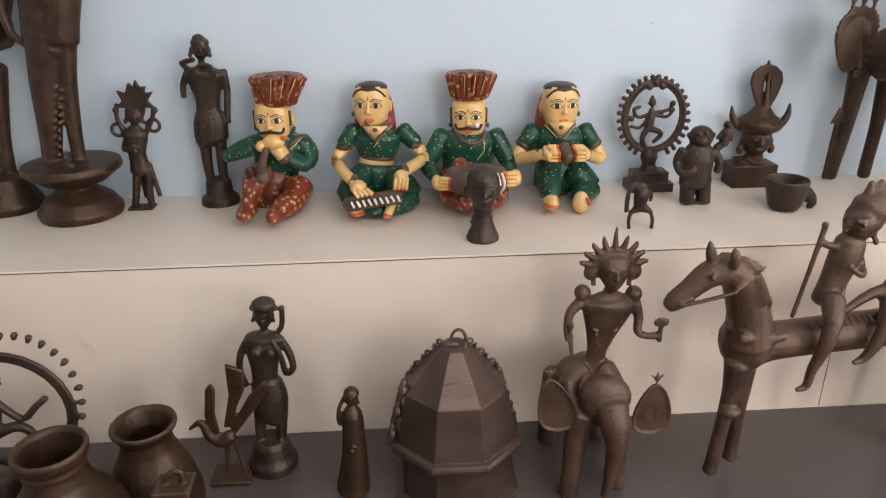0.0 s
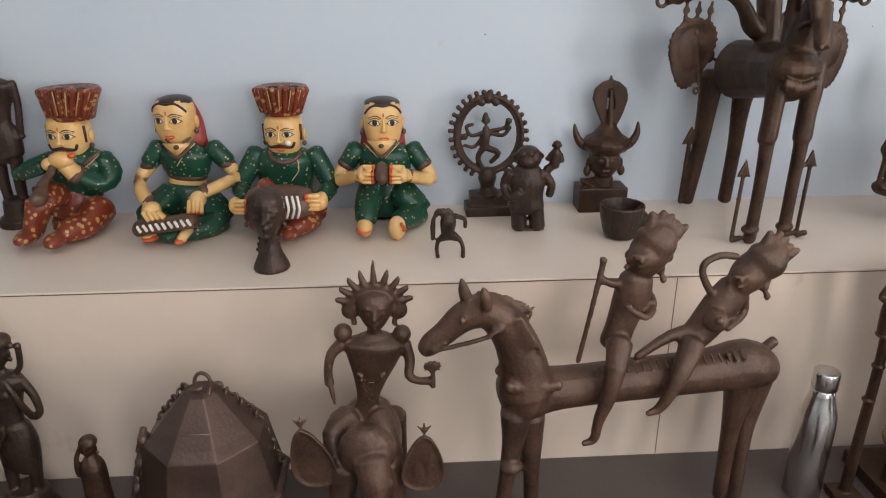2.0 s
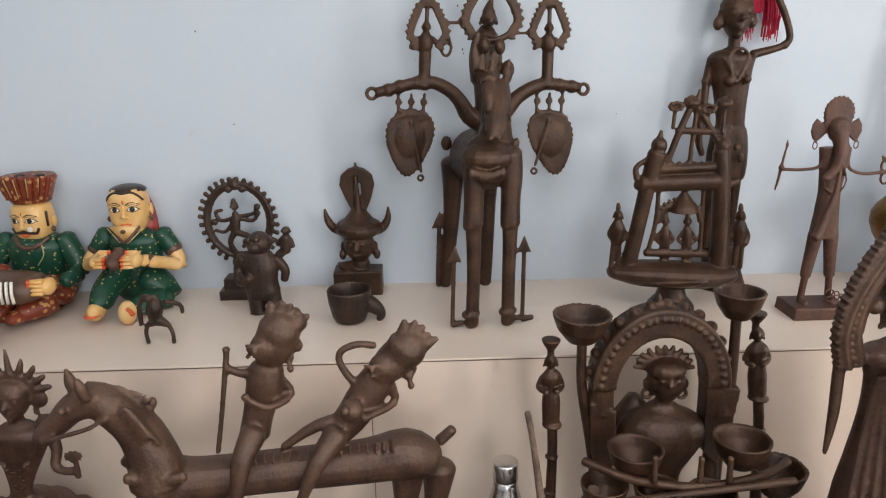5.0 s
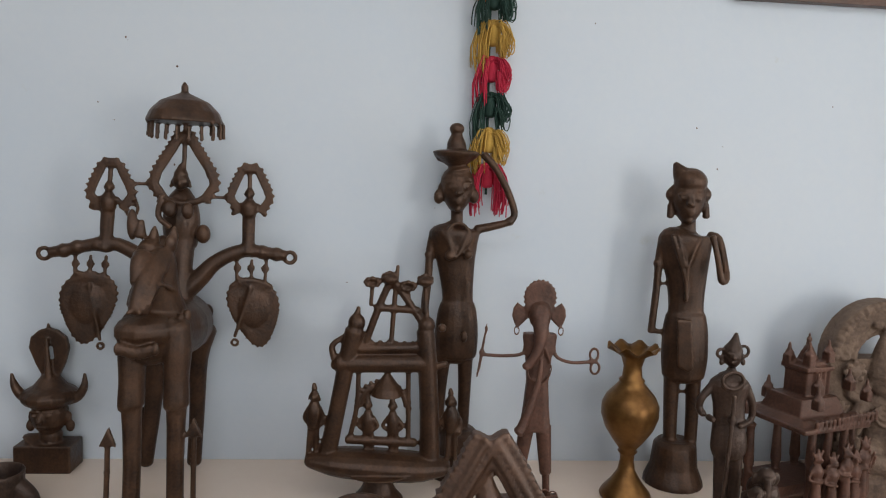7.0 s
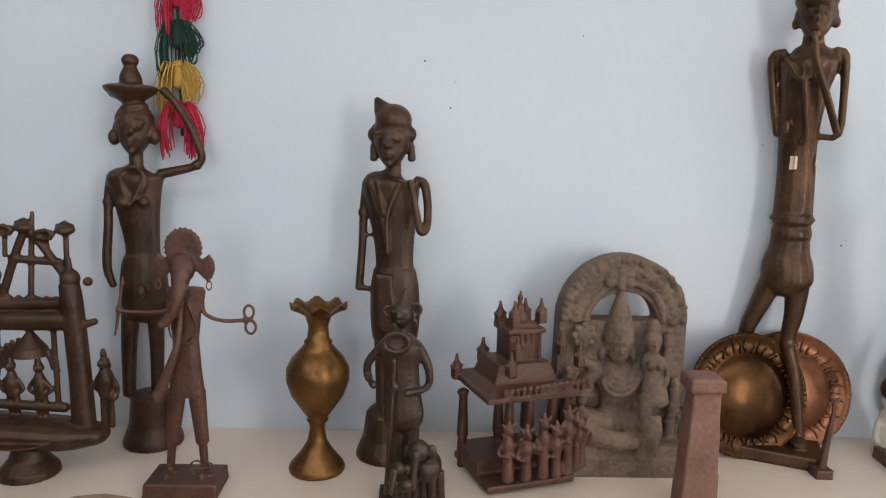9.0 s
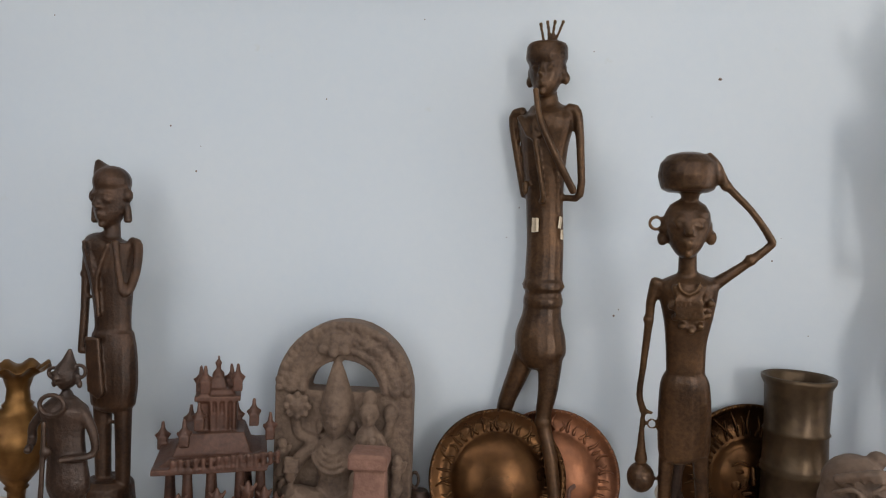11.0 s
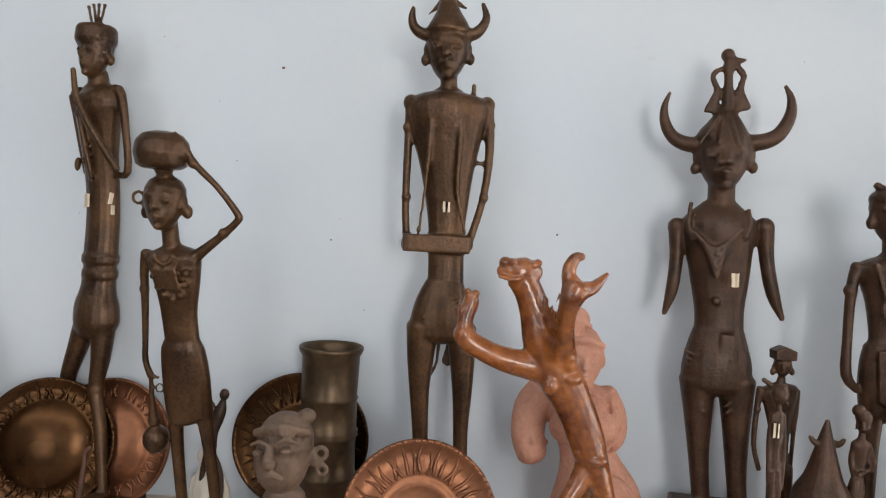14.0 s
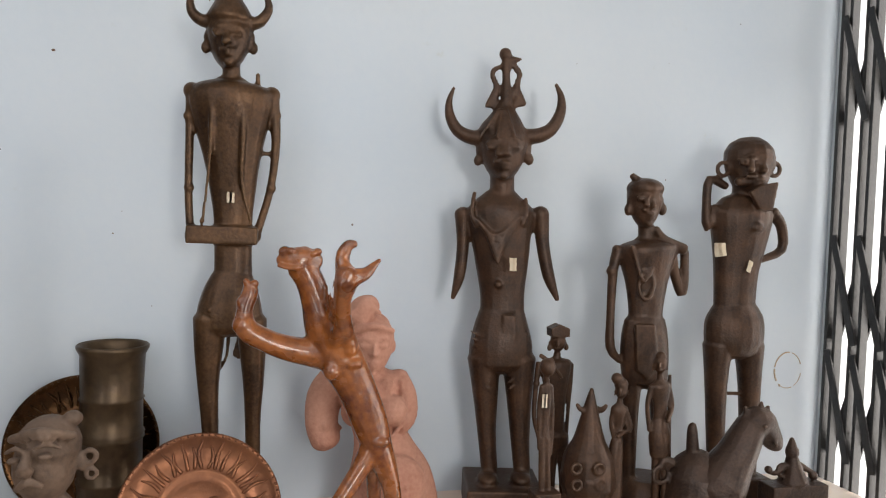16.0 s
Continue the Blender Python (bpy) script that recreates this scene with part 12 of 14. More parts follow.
c.ball(-0.128, -0.031, 0.338, 0.0071, 0.0098, 0.0071).ball(-0.118, -0.03, 0.339, 0.0071, 0.0098, 0.0071).ball(-0.108, -0.028, 0.34, 0.0071, 0.0098, 0.0071)
c.tube((-0.17, -0.012, 0.281, 0.0259), (-0.173, -0.012, 0.226, 0.0188), (-0.18, -0.013, 0.174, 0.0143), (-0.191, -0.014, 0.057, 0.0129), (-0.193, -0.014, 0.042, 0.0149))
c.tube((-0.139, 0.033, 0.245, 0.027), (-0.134, 0.034, 0.183, 0.0196), (-0.131, 0.034, 0.134, 0.0149), (-0.129, 0.035, 0.046, 0.0133), (-0.129, 0.035, 0.03, 0.0154))
c.ball(-0.177, -0.022, 0.185, 0.0198, 0.0132, 0.0198).ball(-0.139, 0.043, 0.138, 0.0211, 0.014, 0.0211).tube((0.236, 0.062, 0.281, 0.03), (0.231, 0.061, 0.207, 0.0191), (0.229, 0.06, 0.146, 0.0146), (0.229, 0.058, 0.032, 0.0131))
c.tube((0.291, 0.117, 0.247, 0.0315), (0.283, 0.106, 0.179, 0.0199), (0.275, 0.094, 0.124, 0.0151), (0.265, 0.072, 0.005, 0.0133)).tube((0.292, 0.118, 0.299, 0.0107), (0.316, 0.121, 0.32, 0.0097))
c.tube((-0.043, 0.006, 0.349, 0.0027), (-0.04, -0.009, 0.341, 0.0027)).tube((-0.03, 0.008, 0.35, 0.0027), (-0.027, -0.008, 0.341, 0.0027)).tube((-0.017, 0.01, 0.35, 0.0027), (-0.014, -0.006, 0.341, 0.0027))
c.tube((-0.004, 0.011, 0.35, 0.0027), (-0.001, -0.004, 0.341, 0.0027)).tube((0.01, 0.013, 0.35, 0.0027), (0.012, -0.002, 0.341, 0.0027)).tube((0.023, 0.015, 0.35, 0.0027), (0.026, 0, 0.341, 0.0027))
c.tube((0.036, 0.017, 0.35, 0.0027), (0.039, 0.001, 0.341, 0.0027)).tube((0.05, 0.019, 0.35, 0.0027), (0.052, 0.003, 0.341, 0.0027)).tube((0.063, 0.021, 0.35, 0.0027), (0.065, 0.005, 0.341, 0.0027))
c.tube((0.077, 0.022, 0.35, 0.0027), (0.079, 0.007, 0.341, 0.0027)).tube((0.09, 0.024, 0.35, 0.0027), (0.092, 0.009, 0.341, 0.0027)).tube((0.104, 0.026, 0.35, 0.0027), (0.105, 0.011, 0.341, 0.0027))
c.tube((0.117, 0.028, 0.35, 0.0027), (0.119, 0.012, 0.341, 0.0027)).tube((0.131, 0.03, 0.35, 0.0027), (0.132, 0.014, 0.341, 0.0027)).tube((0.144, 0.031, 0.35, 0.0027), (0.146, 0.016, 0.341, 0.0027))
c.tube((0.158, 0.033, 0.35, 0.0027), (0.159, 0.018, 0.341, 0.0027)).tube((0.172, 0.035, 0.35, 0.0027), (0.173, 0.02, 0.341, 0.0027)).tube((0.186, 0.037, 0.351, 0.0027), (0.187, 0.021, 0.341, 0.0027))
c.tube((0.199, 0.039, 0.351, 0.0027), (0.2, 0.023, 0.341, 0.0027)).tube((0.213, 0.041, 0.351, 0.0027), (0.214, 0.025, 0.341, 0.0027)).ball(0.024, 0.024, 0.532, 0.0234, 0.0226, 0.0234)
c.tube((0.022, 0.022, 0.524, 0.0202), (0.02, 0.016, 0.513, 0.0117)).tube((0.013, 0.001, 0.543, 0.0026), (0.013, -0.003, 0.532, 0.0039)).tube((0.008, 0.002, 0.524, 0.0026), (0.019, 0.004, 0.523, 0.0026))
c.ball(0.005, 0.002, 0.538, 0.0041, 0.002, 0.0041).tube((0.011, 0.001, 0.544, 0.0026), (-0.001, 0.003, 0.543, 0.0026)).ball(-0.001, 0.02, 0.529, 0.004, 0.0068, 0.004)
c.ball(-0.003, 0.02, 0.517, 0.0041, 0.005, 0.0041).ball(0.024, 0.005, 0.537, 0.0041, 0.002, 0.0041).tube((0.018, 0.002, 0.543, 0.0026), (0.03, 0.007, 0.541, 0.0026))
c.ball(0.05, 0.027, 0.526, 0.004, 0.0068, 0.004).ball(0.052, 0.028, 0.514, 0.0041, 0.005, 0.0041).tube((0.026, 0.036, 0.508, 0.0238), (0.036, 0.037, 0.53, 0.0316), (0.05, 0.04, 0.553, 0.0288))
c.ball(0.074, 0.043, 0.561, 0.0148, 0.013, 0.0148).ball(0.069, 0.042, 0.578, 0.0112, 0.0104, 0.0112).ball(0.07, 0.042, 0.524, 0.0088, 0.0114, 0.0088).tube((0.023, 0.035, 0.503, 0.0124), (0.021, 0.035, 0.491, 0.016))
c.tube((0.021, 0.035, 0.493, 0.0266), (0.016, 0.034, 0.464, 0.0295), (0.002, 0.032, 0.413, 0.0245), (-0.007, 0.031, 0.377, 0.0247), flat=0.8).tube((-0.004, 0.011, 0.388, 0.0215), (-0.017, -0.02, 0.36, 0.0167), (-0.027, -0.027, 0.312, 0.0125), (-0.038, -0.023, 0.266, 0.0091), (-0.043, -0.024, 0.232, 0.0073), (-0.062, -0.027, 0.227, 0.0046))
c.tube((0.001, 0.032, 0.483, 0.0089), (-0.021, 0.029, 0.486, 0.0071), (-0.037, 0.027, 0.495, 0.0062)).tube((-0.036, 0.027, 0.527, 0.0053), (-0.052, 0.025, 0.428, 0.0045), (-0.066, 0.023, 0.35, 0.0046))
c.ball(-0.037, 0.027, 0.527, 0.007, 0.0053, 0.007).tube((0.035, 0.037, 0.475, 0.0089), (0.055, 0.04, 0.441, 0.0072), (0.028, -0.004, 0.442, 0.0061), (-0.002, -0.013, 0.461, 0.0052))
c.ball(-0.004, -0.013, 0.465, 0.0069, 0.0069, 0.0069).ball(0.201, 0.048, 0.481, 0.022, 0.0207, 0.022).tube((0.199, 0.046, 0.474, 0.0189), (0.196, 0.041, 0.463, 0.011))
c.tube((0.186, 0.027, 0.492, 0.0026), (0.186, 0.023, 0.483, 0.0037)).tube((0.182, 0.028, 0.474, 0.0026), (0.193, 0.029, 0.473, 0.0026)).ball(0.179, 0.028, 0.488, 0.0039, 0.0019, 0.0039)
c.tube((0.184, 0.026, 0.493, 0.0026), (0.173, 0.028, 0.492, 0.0026)).ball(0.176, 0.045, 0.478, 0.0037, 0.0062, 0.0037).ball(0.176, 0.044, 0.467, 0.0039, 0.0046, 0.0039)
c.ball(0.198, 0.03, 0.487, 0.0039, 0.0019, 0.0039).tube((0.191, 0.027, 0.493, 0.0026), (0.204, 0.032, 0.49, 0.0026)).ball(0.226, 0.051, 0.475, 0.0037, 0.0062, 0.0037)
c.ball(0.229, 0.052, 0.464, 0.0039, 0.0046, 0.0039).tube((0.199, 0.059, 0.462, 0.0223), (0.214, 0.061, 0.479, 0.0294), (0.228, 0.063, 0.499, 0.0265)).ball(0.254, 0.067, 0.505, 0.0141, 0.0124, 0.0141)
c.ball(0.249, 0.067, 0.521, 0.0106, 0.0097, 0.0106).ball(0.248, 0.066, 0.467, 0.0089, 0.0107, 0.0089).tube((0.203, 0.06, 0.467, 0.0125), (0.196, 0.059, 0.457, 0.0152))
c.tube((0.194, 0.058, 0.46, 0.0268), (0.176, 0.056, 0.432, 0.0306), (0.149, 0.052, 0.392, 0.0282), (0.124, 0.048, 0.364, 0.0239), flat=0.8).tube((0.123, 0.029, 0.371, 0.0216), (0.097, -0.004, 0.344, 0.0159), (0.079, -0.012, 0.307, 0.0107), (0.065, -0.009, 0.276, 0.0081), (0.045, -0.012, 0.269, 0.0045))
c.tube((0.166, 0.055, 0.433, 0.0081), (0.136, 0.051, 0.481, 0.0062), (0.135, 0.051, 0.506, 0.0062), (0.161, 0.055, 0.517, 0.0062), (0.19, 0.058, 0.513, 0.0062))
c.tube((0.15, 0.052, 0.387, 0.0146), (0.091, 0.044, 0.38, 0.0101), (0.035, 0.036, 0.347, 0.0065)).ball(0.151, 0.018, 0.42, 0.0202, 0.0193, 0.0202).ball(0.145, -0.007, 0.433, 0.0068, 0.0068, 0.0068)
c.tube((0.213, 0.061, 0.44, 0.009), (0.217, 0.061, 0.408, 0.0073), (0.17, 0.016, 0.406, 0.0061))
for x, y, z, lean in ((0.045, 0.035, 0.552, 0.5), (0.24, 0.06, 0.505, 0.75)):
    up, side = Vector((lean, 0, 1)).normalized(), Vector((1, 0, -lean)).normalized()
    hub = Vector((x, y, z))
    p, q, r = hub - up * 0.03 - side * 0.008, hub, hub + up * 0.022
    c.tube((*p, 0.024), (*q, 0.034), (*r, 0.024), flat=0.9)
    for k in range(5):
        a = hub + up * (0.018 + 0.004 * (k % 2)) + side * (0.011 * (k - 2))
        b = a + up * (0.02 + 0.005 * (k % 3)) + side * (0.004 * (k - 2))
        c.tube((*a, 0.009), (*b, 0.005))
    for d in (-0.024, 0.03):
        e = hub - up * 0.036 + side * d
        c.ball(*e, 0.0095, 0.0095, 0.0095).ball(e.x + 0.004, e.y - 0.01, e.z - 0.014, 0.006, 0.007, 0.006)
c.done("horse_with_two_riders", (0.928, 1.19, 0.59), TOPLIT_DUSTBROWN, "long brown bronze horse carrying two leaning riders", "statue", voxel=0.0034)

oil_lamp = thing("arched_oil_lamp", (1.6, 1.27, LOWER_Z), "dark bronze arched oil lamp with bowls around a crowned bust", "oil lamp")

c = Clay()
for k in range(26):
    a, b = math.pi * k / 26, math.pi * (k + 1) / 26
    ring = [(-0.01 + r * 1.0 * math.cos(t), 0.42 + r * 1.2 * math.sin(t)) for r, t in ((0.076, a), (0.117, a), (0.117, b), (0.076, b))]
    c.plate(0, 0.05, *ring)
    m = (a + b) / 2
    if k % 2 == 0:
        c.ball(-0.01 + 0.118 * math.cos(m), 0, 0.42 + 0.1416 * math.sin(m), 0.0095, 0.0095, 0.012)
    c.ball(-0.01 + 0.103 * math.cos(m), -0.026, 0.42 + 0.1236 * math.sin(m), 0.004, 0.004, 0.003)
c.tube((-0.018, 0, 0.58, 0.0029), (-0.017, 0, 0.563, 0.0058)).tube((-0.106, 0, 0.421, 0.0216), (-0.107, 0, 0.372, 0.0239)).tube((0.088, 0, 0.418, 0.0201), (0.097, 0, 0.362, 0.0244))
c.plate(0, 0.04, (-0.129, 0.395), (-0.083, 0.379), (-0.079, 0.28), (-0.105, 0.246), (-0.12, 0.293)).plate(0, 0.04, (0.067, 0.419), (0.126, 0.414), (0.114, 0.316), (0.096, 0.271), (0.072, 0.295))
c.tube((-0.1, 0, 0.257, 0.0143), (-0.09, 0, 0.028, 0.0216)).tube((0.095, 0, 0.282, 0.0145), (0.1, 0, 0.016, 0.022))
c.done("arch", (0, 0, 0), BRONZE, "", "", voxel=0.0028, parent=oil_lamp)

c = Clay()
c.tube((-0.142, 0, 0.502, 0.0086), (-0.139, 0, 0.417, 0.0088), (-0.12, 0, 0.316, 0.0101), (-0.108, 0, 0.223, 0.0103), (-0.106, 0, 0.029, 0.0108))
c.done("stem", (0, 0, 0), BRONZE, "", "", voxel=0.0028, parent=oil_lamp)

c = Clay()
c.tube((0.113, 0, 0.549, 0.0088), (0.116, 0, 0.406, 0.0091), (0.106, 0, 0.27, 0.0104), (0.111, 0, 0.015, 0.011))
c.done("stem", (0, 0, 0), BRONZE, "", "", voxel=0.0028, parent=oil_lamp)

c = Clay()
c.lathe(-0.143, 0, 0.496, (0, 0.0077), (0.006, 0.024), (0.027, 0.0406), (0.047, 0.0476), (0.054, 0.0494), (0.052, 0.0428), (0.033, 0.0344), (0.015, 0.0144))
c.done("bowl", (0, 0, 0), BRONZE, "shallow dark bronze oil bowl", "", voxel=0.0024, parent=oil_lamp)

c = Clay()
c.lathe(0.115, 0, 0.53, (0, 0.0078), (0.006, 0.0206), (0.027, 0.0348), (0.047, 0.0407), (0.053, 0.0423), (0.051, 0.0366), (0.033, 0.0294), (0.015, 0.0123))
c.done("bowl", (0, 0, 0), BRONZE, "shallow dark bronze oil bowl", "", voxel=0.0024, parent=oil_lamp)

c = Clay()
c.lathe(-0.074, -0.1, 0.307, (0, 0.0075), (0.006, 0.022), (0.028, 0.0372), (0.049, 0.0435), (0.055, 0.0452), (0.053, 0.0391), (0.034, 0.0314), (0.015, 0.0132))
c.done("bowl", (0, 0, 0), BRONZE, "shallow dark bronze oil bowl", "", voxel=0.0024, parent=oil_lamp)

c = Clay()
c.lathe(0.096, -0.1, 0.318, (0, 0.0076), (0.006, 0.0223), (0.028, 0.0378), (0.049, 0.0442), (0.055, 0.0459), (0.053, 0.0397), (0.034, 0.032), (0.015, 0.0134))
c.done("bowl", (0, 0, 0), BRONZE, "shallow dark bronze oil bowl", "", voxel=0.0024, parent=oil_lamp)

c = Clay()
c.lathe(-0.126, -0.12, 0.258, (0, 0.0074), (0.006, 0.0185), (0.028, 0.0313), (0.049, 0.0367), (0.056, 0.0381), (0.053, 0.033), (0.034, 0.0265), (0.015, 0.0111))
c.done("bowl", (0, 0, 0), BRONZE, "shallow dark bronze oil bowl", "", voxel=0.0024, parent=oil_lamp)

c = Clay()
c.lathe(-0.049, -0.14, 0.263, (0, 0.0074), (0.006, 0.0184), (0.028, 0.031), (0.049, 0.0363), (0.055, 0.0377), (0.053, 0.0327), (0.034, 0.0263), (0.015, 0.011))
c.done("bowl", (0, 0, 0), BRONZE, "shallow dark bronze oil bowl", "", voxel=0.0024, parent=oil_lamp)

c = Clay()
c.lathe(0.038, -0.14, 0.252, (0, 0.0075), (0.006, 0.0186), (0.028, 0.0314), (0.049, 0.0368), (0.055, 0.0382), (0.053, 0.0331), (0.034, 0.0266), (0.015, 0.0111))
c.done("bowl", (0, 0, 0), BRONZE, "shallow dark bronze oil bowl", "", voxel=0.0024, parent=oil_lamp)

c = Clay()
c.lathe(0.184, -0.06, 0.232, (0, 0.0081), (0.007, 0.0227), (0.03, 0.0385), (0.052, 0.045), (0.059, 0.0467), (0.057, 0.0404), (0.037, 0.0325), (0.016, 0.0136))
c.done("bowl", (0, 0, 0), BRONZE, "shallow dark bronze oil bowl", "", voxel=0.0024, parent=oil_lamp)

c = Clay()
c.ball(0.004, 0, 0.425, 0.0328, 0.0329, 0.0328).tube((0.004, -0.002, 0.414, 0.0282), (0.004, -0.01, 0.399, 0.0164)).tube((0.001, -0.03, 0.443, 0.0032), (0, -0.035, 0.429, 0.0054))
c.tube((-0.005, -0.028, 0.415, 0.0029), (0.009, -0.028, 0.415, 0.0029)).ball(-0.012, -0.027, 0.436, 0.0058, 0.0029, 0.0058).tube((-0.004, -0.031, 0.444, 0.0026), (-0.019, -0.025, 0.442, 0.0026))
c.ball(-0.03, 0, 0.42, 0.0056, 0.0098, 0.0056).ball(0.014, -0.027, 0.435, 0.0058, 0.003, 0.0058).tube((0.005, -0.031, 0.444, 0.0026), (0.022, -0.025, 0.44, 0.0026))
c.ball(0.038, 0, 0.417, 0.0056, 0.0099, 0.0056).ball(0.001, 0, 0.449, 0.0356, 0.0198, 0.0356).hoop(-0.027, 0, 0.401, 0.008, 0.0036, 0.008).hoop(0.033, 0, 0.398, 0.008, 0.0036, 0.008)
c.tube((0.033, 0, 0.447, 0.005), (0.05, 0, 0.447, 0.004)).tube((0.03, 0, 0.455, 0.0049), (0.046, 0, 0.46, 0.004)).tube((0.025, 0, 0.462, 0.0049), (0.038, 0, 0.471, 0.0039))
c.tube((0.017, 0, 0.468, 0.0049), (0.027, 0, 0.48, 0.0039)).tube((0.008, 0, 0.472, 0.0049), (0.013, 0, 0.486, 0.0039)).tube((-0.001, 0, 0.473, 0.0049), (-0.002, 0, 0.488, 0.0039))
c.tube((-0.011, 0, 0.473, 0.0049), (-0.016, 0, 0.487, 0.0039)).tube((-0.02, 0, 0.469, 0.0049), (-0.03, 0, 0.482, 0.0039)).tube((-0.027, 0, 0.464, 0.0049), (-0.041, 0, 0.474, 0.0039))
c.tube((-0.032, 0, 0.457, 0.0049), (-0.048, 0, 0.464, 0.0039)).tube((-0.034, 0, 0.449, 0.0049), (-0.052, 0, 0.451, 0.0039)).tube((0.002, 0, 0.389, 0.015), (0.003, 0, 0.361, 0.0182))
c.tube((0.001, 0, 0.376, 0.0302), (0.001, 0, 0.355, 0.0667), (0.002, 0, 0.322, 0.0774), (0.003, 0, 0.275, 0.0535), (0.005, 0, 0.24, 0.0353), (0.007, 0, 0.18, 0.0379), (0.01, 0, 0.022, 0.0654), flat=0.65)
c.tube((-0.035, 0.03, 0.374, 0.0184), (-0.061, 0.03, 0.33, 0.0227))
c.done("bust", (0, 0, 0), BRONZE, "crowned bronze goddess bust", "", voxel=0.0028, parent=oil_lamp)

c = Clay()
c.tube((-0.155, -0.1, 0.339, 0.0074), (-0.085, -0.14, 0.329, 0.0072), (0.013, -0.15, 0.32, 0.0072), (0.118, -0.13, 0.322, 0.0074), (0.174, -0.1, 0.325, 0.0077))
c.tube((-0.06, -0.15, 0.375, 0.0044), (-0.059, -0.15, 0.334, 0.0054)).ball(-0.06, -0.15, 0.373, 0.0053, 0.0053, 0.0053).tube((0.011, -0.15, 0.371, 0.0045), (0.012, -0.15, 0.33, 0.0054))
c.ball(0.011, -0.15, 0.369, 0.0054, 0.0054, 0.0054).tube((0.056, -0.15, 0.369, 0.0045), (0.057, -0.15, 0.328, 0.0054)).ball(0.056, -0.15, 0.367, 0.0054, 0.0054, 0.0054)
c.done("cross_arm", (0, 0, 0), BRONZE, "", "", voxel=0.0028, parent=oil_lamp)

c = Clay()
c.tube((-0.132, -0.16, 0.304, 0.0062), (0.154, -0.16, 0.332, 0.0064))
c.done("cross_arm", (0, 0, 0), BRONZE, "", "", voxel=0.0028, parent=oil_lamp)

c = Clay()
c.block(0.007, 0, -0.011, 0.274, 0.2, 0.039).tube((-0.031, -0.1, 0.105, 0.0218), (-0.038, -0.13, 0.288, 0.0148))
c.done("base", (0, 0, 0), BRONZE, "", "", voxel=0.0028, parent=oil_lamp)

c = Clay()
c.tube((-0.028, 0, 0.23, 0.0132), (-0.008, 0, 0.205, 0.019), (0.022, 0, 0.213, 0.0265), (0.046, 0, 0.255, 0.0225), (0.054, 0, 0.298, 0.0093), flat=0.55)
c.tube((-0.022, 0, 0.225, 0.0076), (-0.043, 0, 0.374, 0.0054), (-0.054, 0, 0.434, 0.0053)).tube((0.021, 0, 0.187, 0.0114), (0.045, 0, 0.014, 0.0139)).block(0.045, 0, 0, 0.07, 0.06, 0.014)
c.done("perforated_ladle", (1.406, 1.16, 0.59), STONE, "grey-brown perforated curved metal ladle", "ladle")

c = Clay()
c.lathe(-0.001, 0, 0.479, (0, 0.0057), (0.01, 0.0057), (0.021, 0.0124), (0.029, 0.0161), (0.031, 0.0142)).ball(0, 0, 0.47, 0.0105, 0.0117, 0.0105).tube((0, -0.001, 0.466, 0.0091), (-0.001, -0.003, 0.461, 0.0053))
c.tube((0, -0.009, 0.476, 0.0026), (0, -0.011, 0.47, 0.0026)).tube((-0.003, -0.009, 0.466, 0.0026), (0.002, -0.009, 0.466, 0.0026)).ball(-0.011, 0, 0.468, 0.0018, 0.0035, 0.0018)
c.ball(-0.012, 0, 0.462, 0.0023, 0.0032, 0.0023).ball(0.011, 0, 0.467, 0.0018, 0.0035, 0.0018).ball(0.011, 0, 0.462, 0.0023, 0.0032, 0.0023).tube((-0.001, 0, 0.456, 0.0067), (0.001, 0, 0.443, 0.0173), (0.001, 0, 0.421, 0.0126), (0.002, 0, 0.396, 0.0156), (0.003, 0, 0.358, 0.0148), flat=0.8)
c.tube((-0.013, 0, 0.441, 0.0058), (-0.02, 0, 0.422, 0.0048), (-0.009, -0.02, 0.422, 0.0048)).tube((0.014, 0, 0.44, 0.0058), (0.02, 0, 0.423, 0.0049), (0.006, -0.02, 0.423, 0.0048))
c.ball(0.005, 0, 0.352, 0.0177, 0.0059, 0.0177).tube((0.005, 0, 0.352, 0.0089), (0.007, 0, 0.279, 0.009), (0.003, 0, 0.014, 0.0106)).ball(0.006, 0, 0.29, 0.012, 0.005, 0.012)
c.ball(0.004, 0, 0.22, 0.0122, 0.0051, 0.0122).block(0.003, 0, 0, 0.053, 0.05, 0.016)
c.done("lady_column_figurine", (1.406, 1.262, 0.59), BRONZE, "slim bronze lady carrying a cup on top of a column", "statue", voxel=0.0022, group="column ladies")

c = Clay()
c.lathe(-0.018, 0, 0.495, (0, 0.0062), (0.011, 0.0061), (0.022, 0.0133), (0.03, 0.0173), (0.032, 0.0153)).ball(-0.013, 0, 0.486, 0.0113, 0.0125, 0.0113)
c.tube((-0.013, -0.001, 0.482, 0.0097), (-0.014, -0.003, 0.476, 0.0057)).tube((-0.017, -0.01, 0.492, 0.0026), (-0.017, -0.012, 0.486, 0.0026)).tube((-0.018, -0.01, 0.482, 0.0026), (-0.013, -0.01, 0.481, 0.0026))
c.ball(-0.025, 0, 0.484, 0.0019, 0.0037, 0.0019).ball(-0.025, 0, 0.478, 0.0025, 0.0035, 0.0025).ball(-0.001, 0, 0.484, 0.0019, 0.0038, 0.0019).ball(0, 0, 0.477, 0.0025, 0.0035, 0.0025)
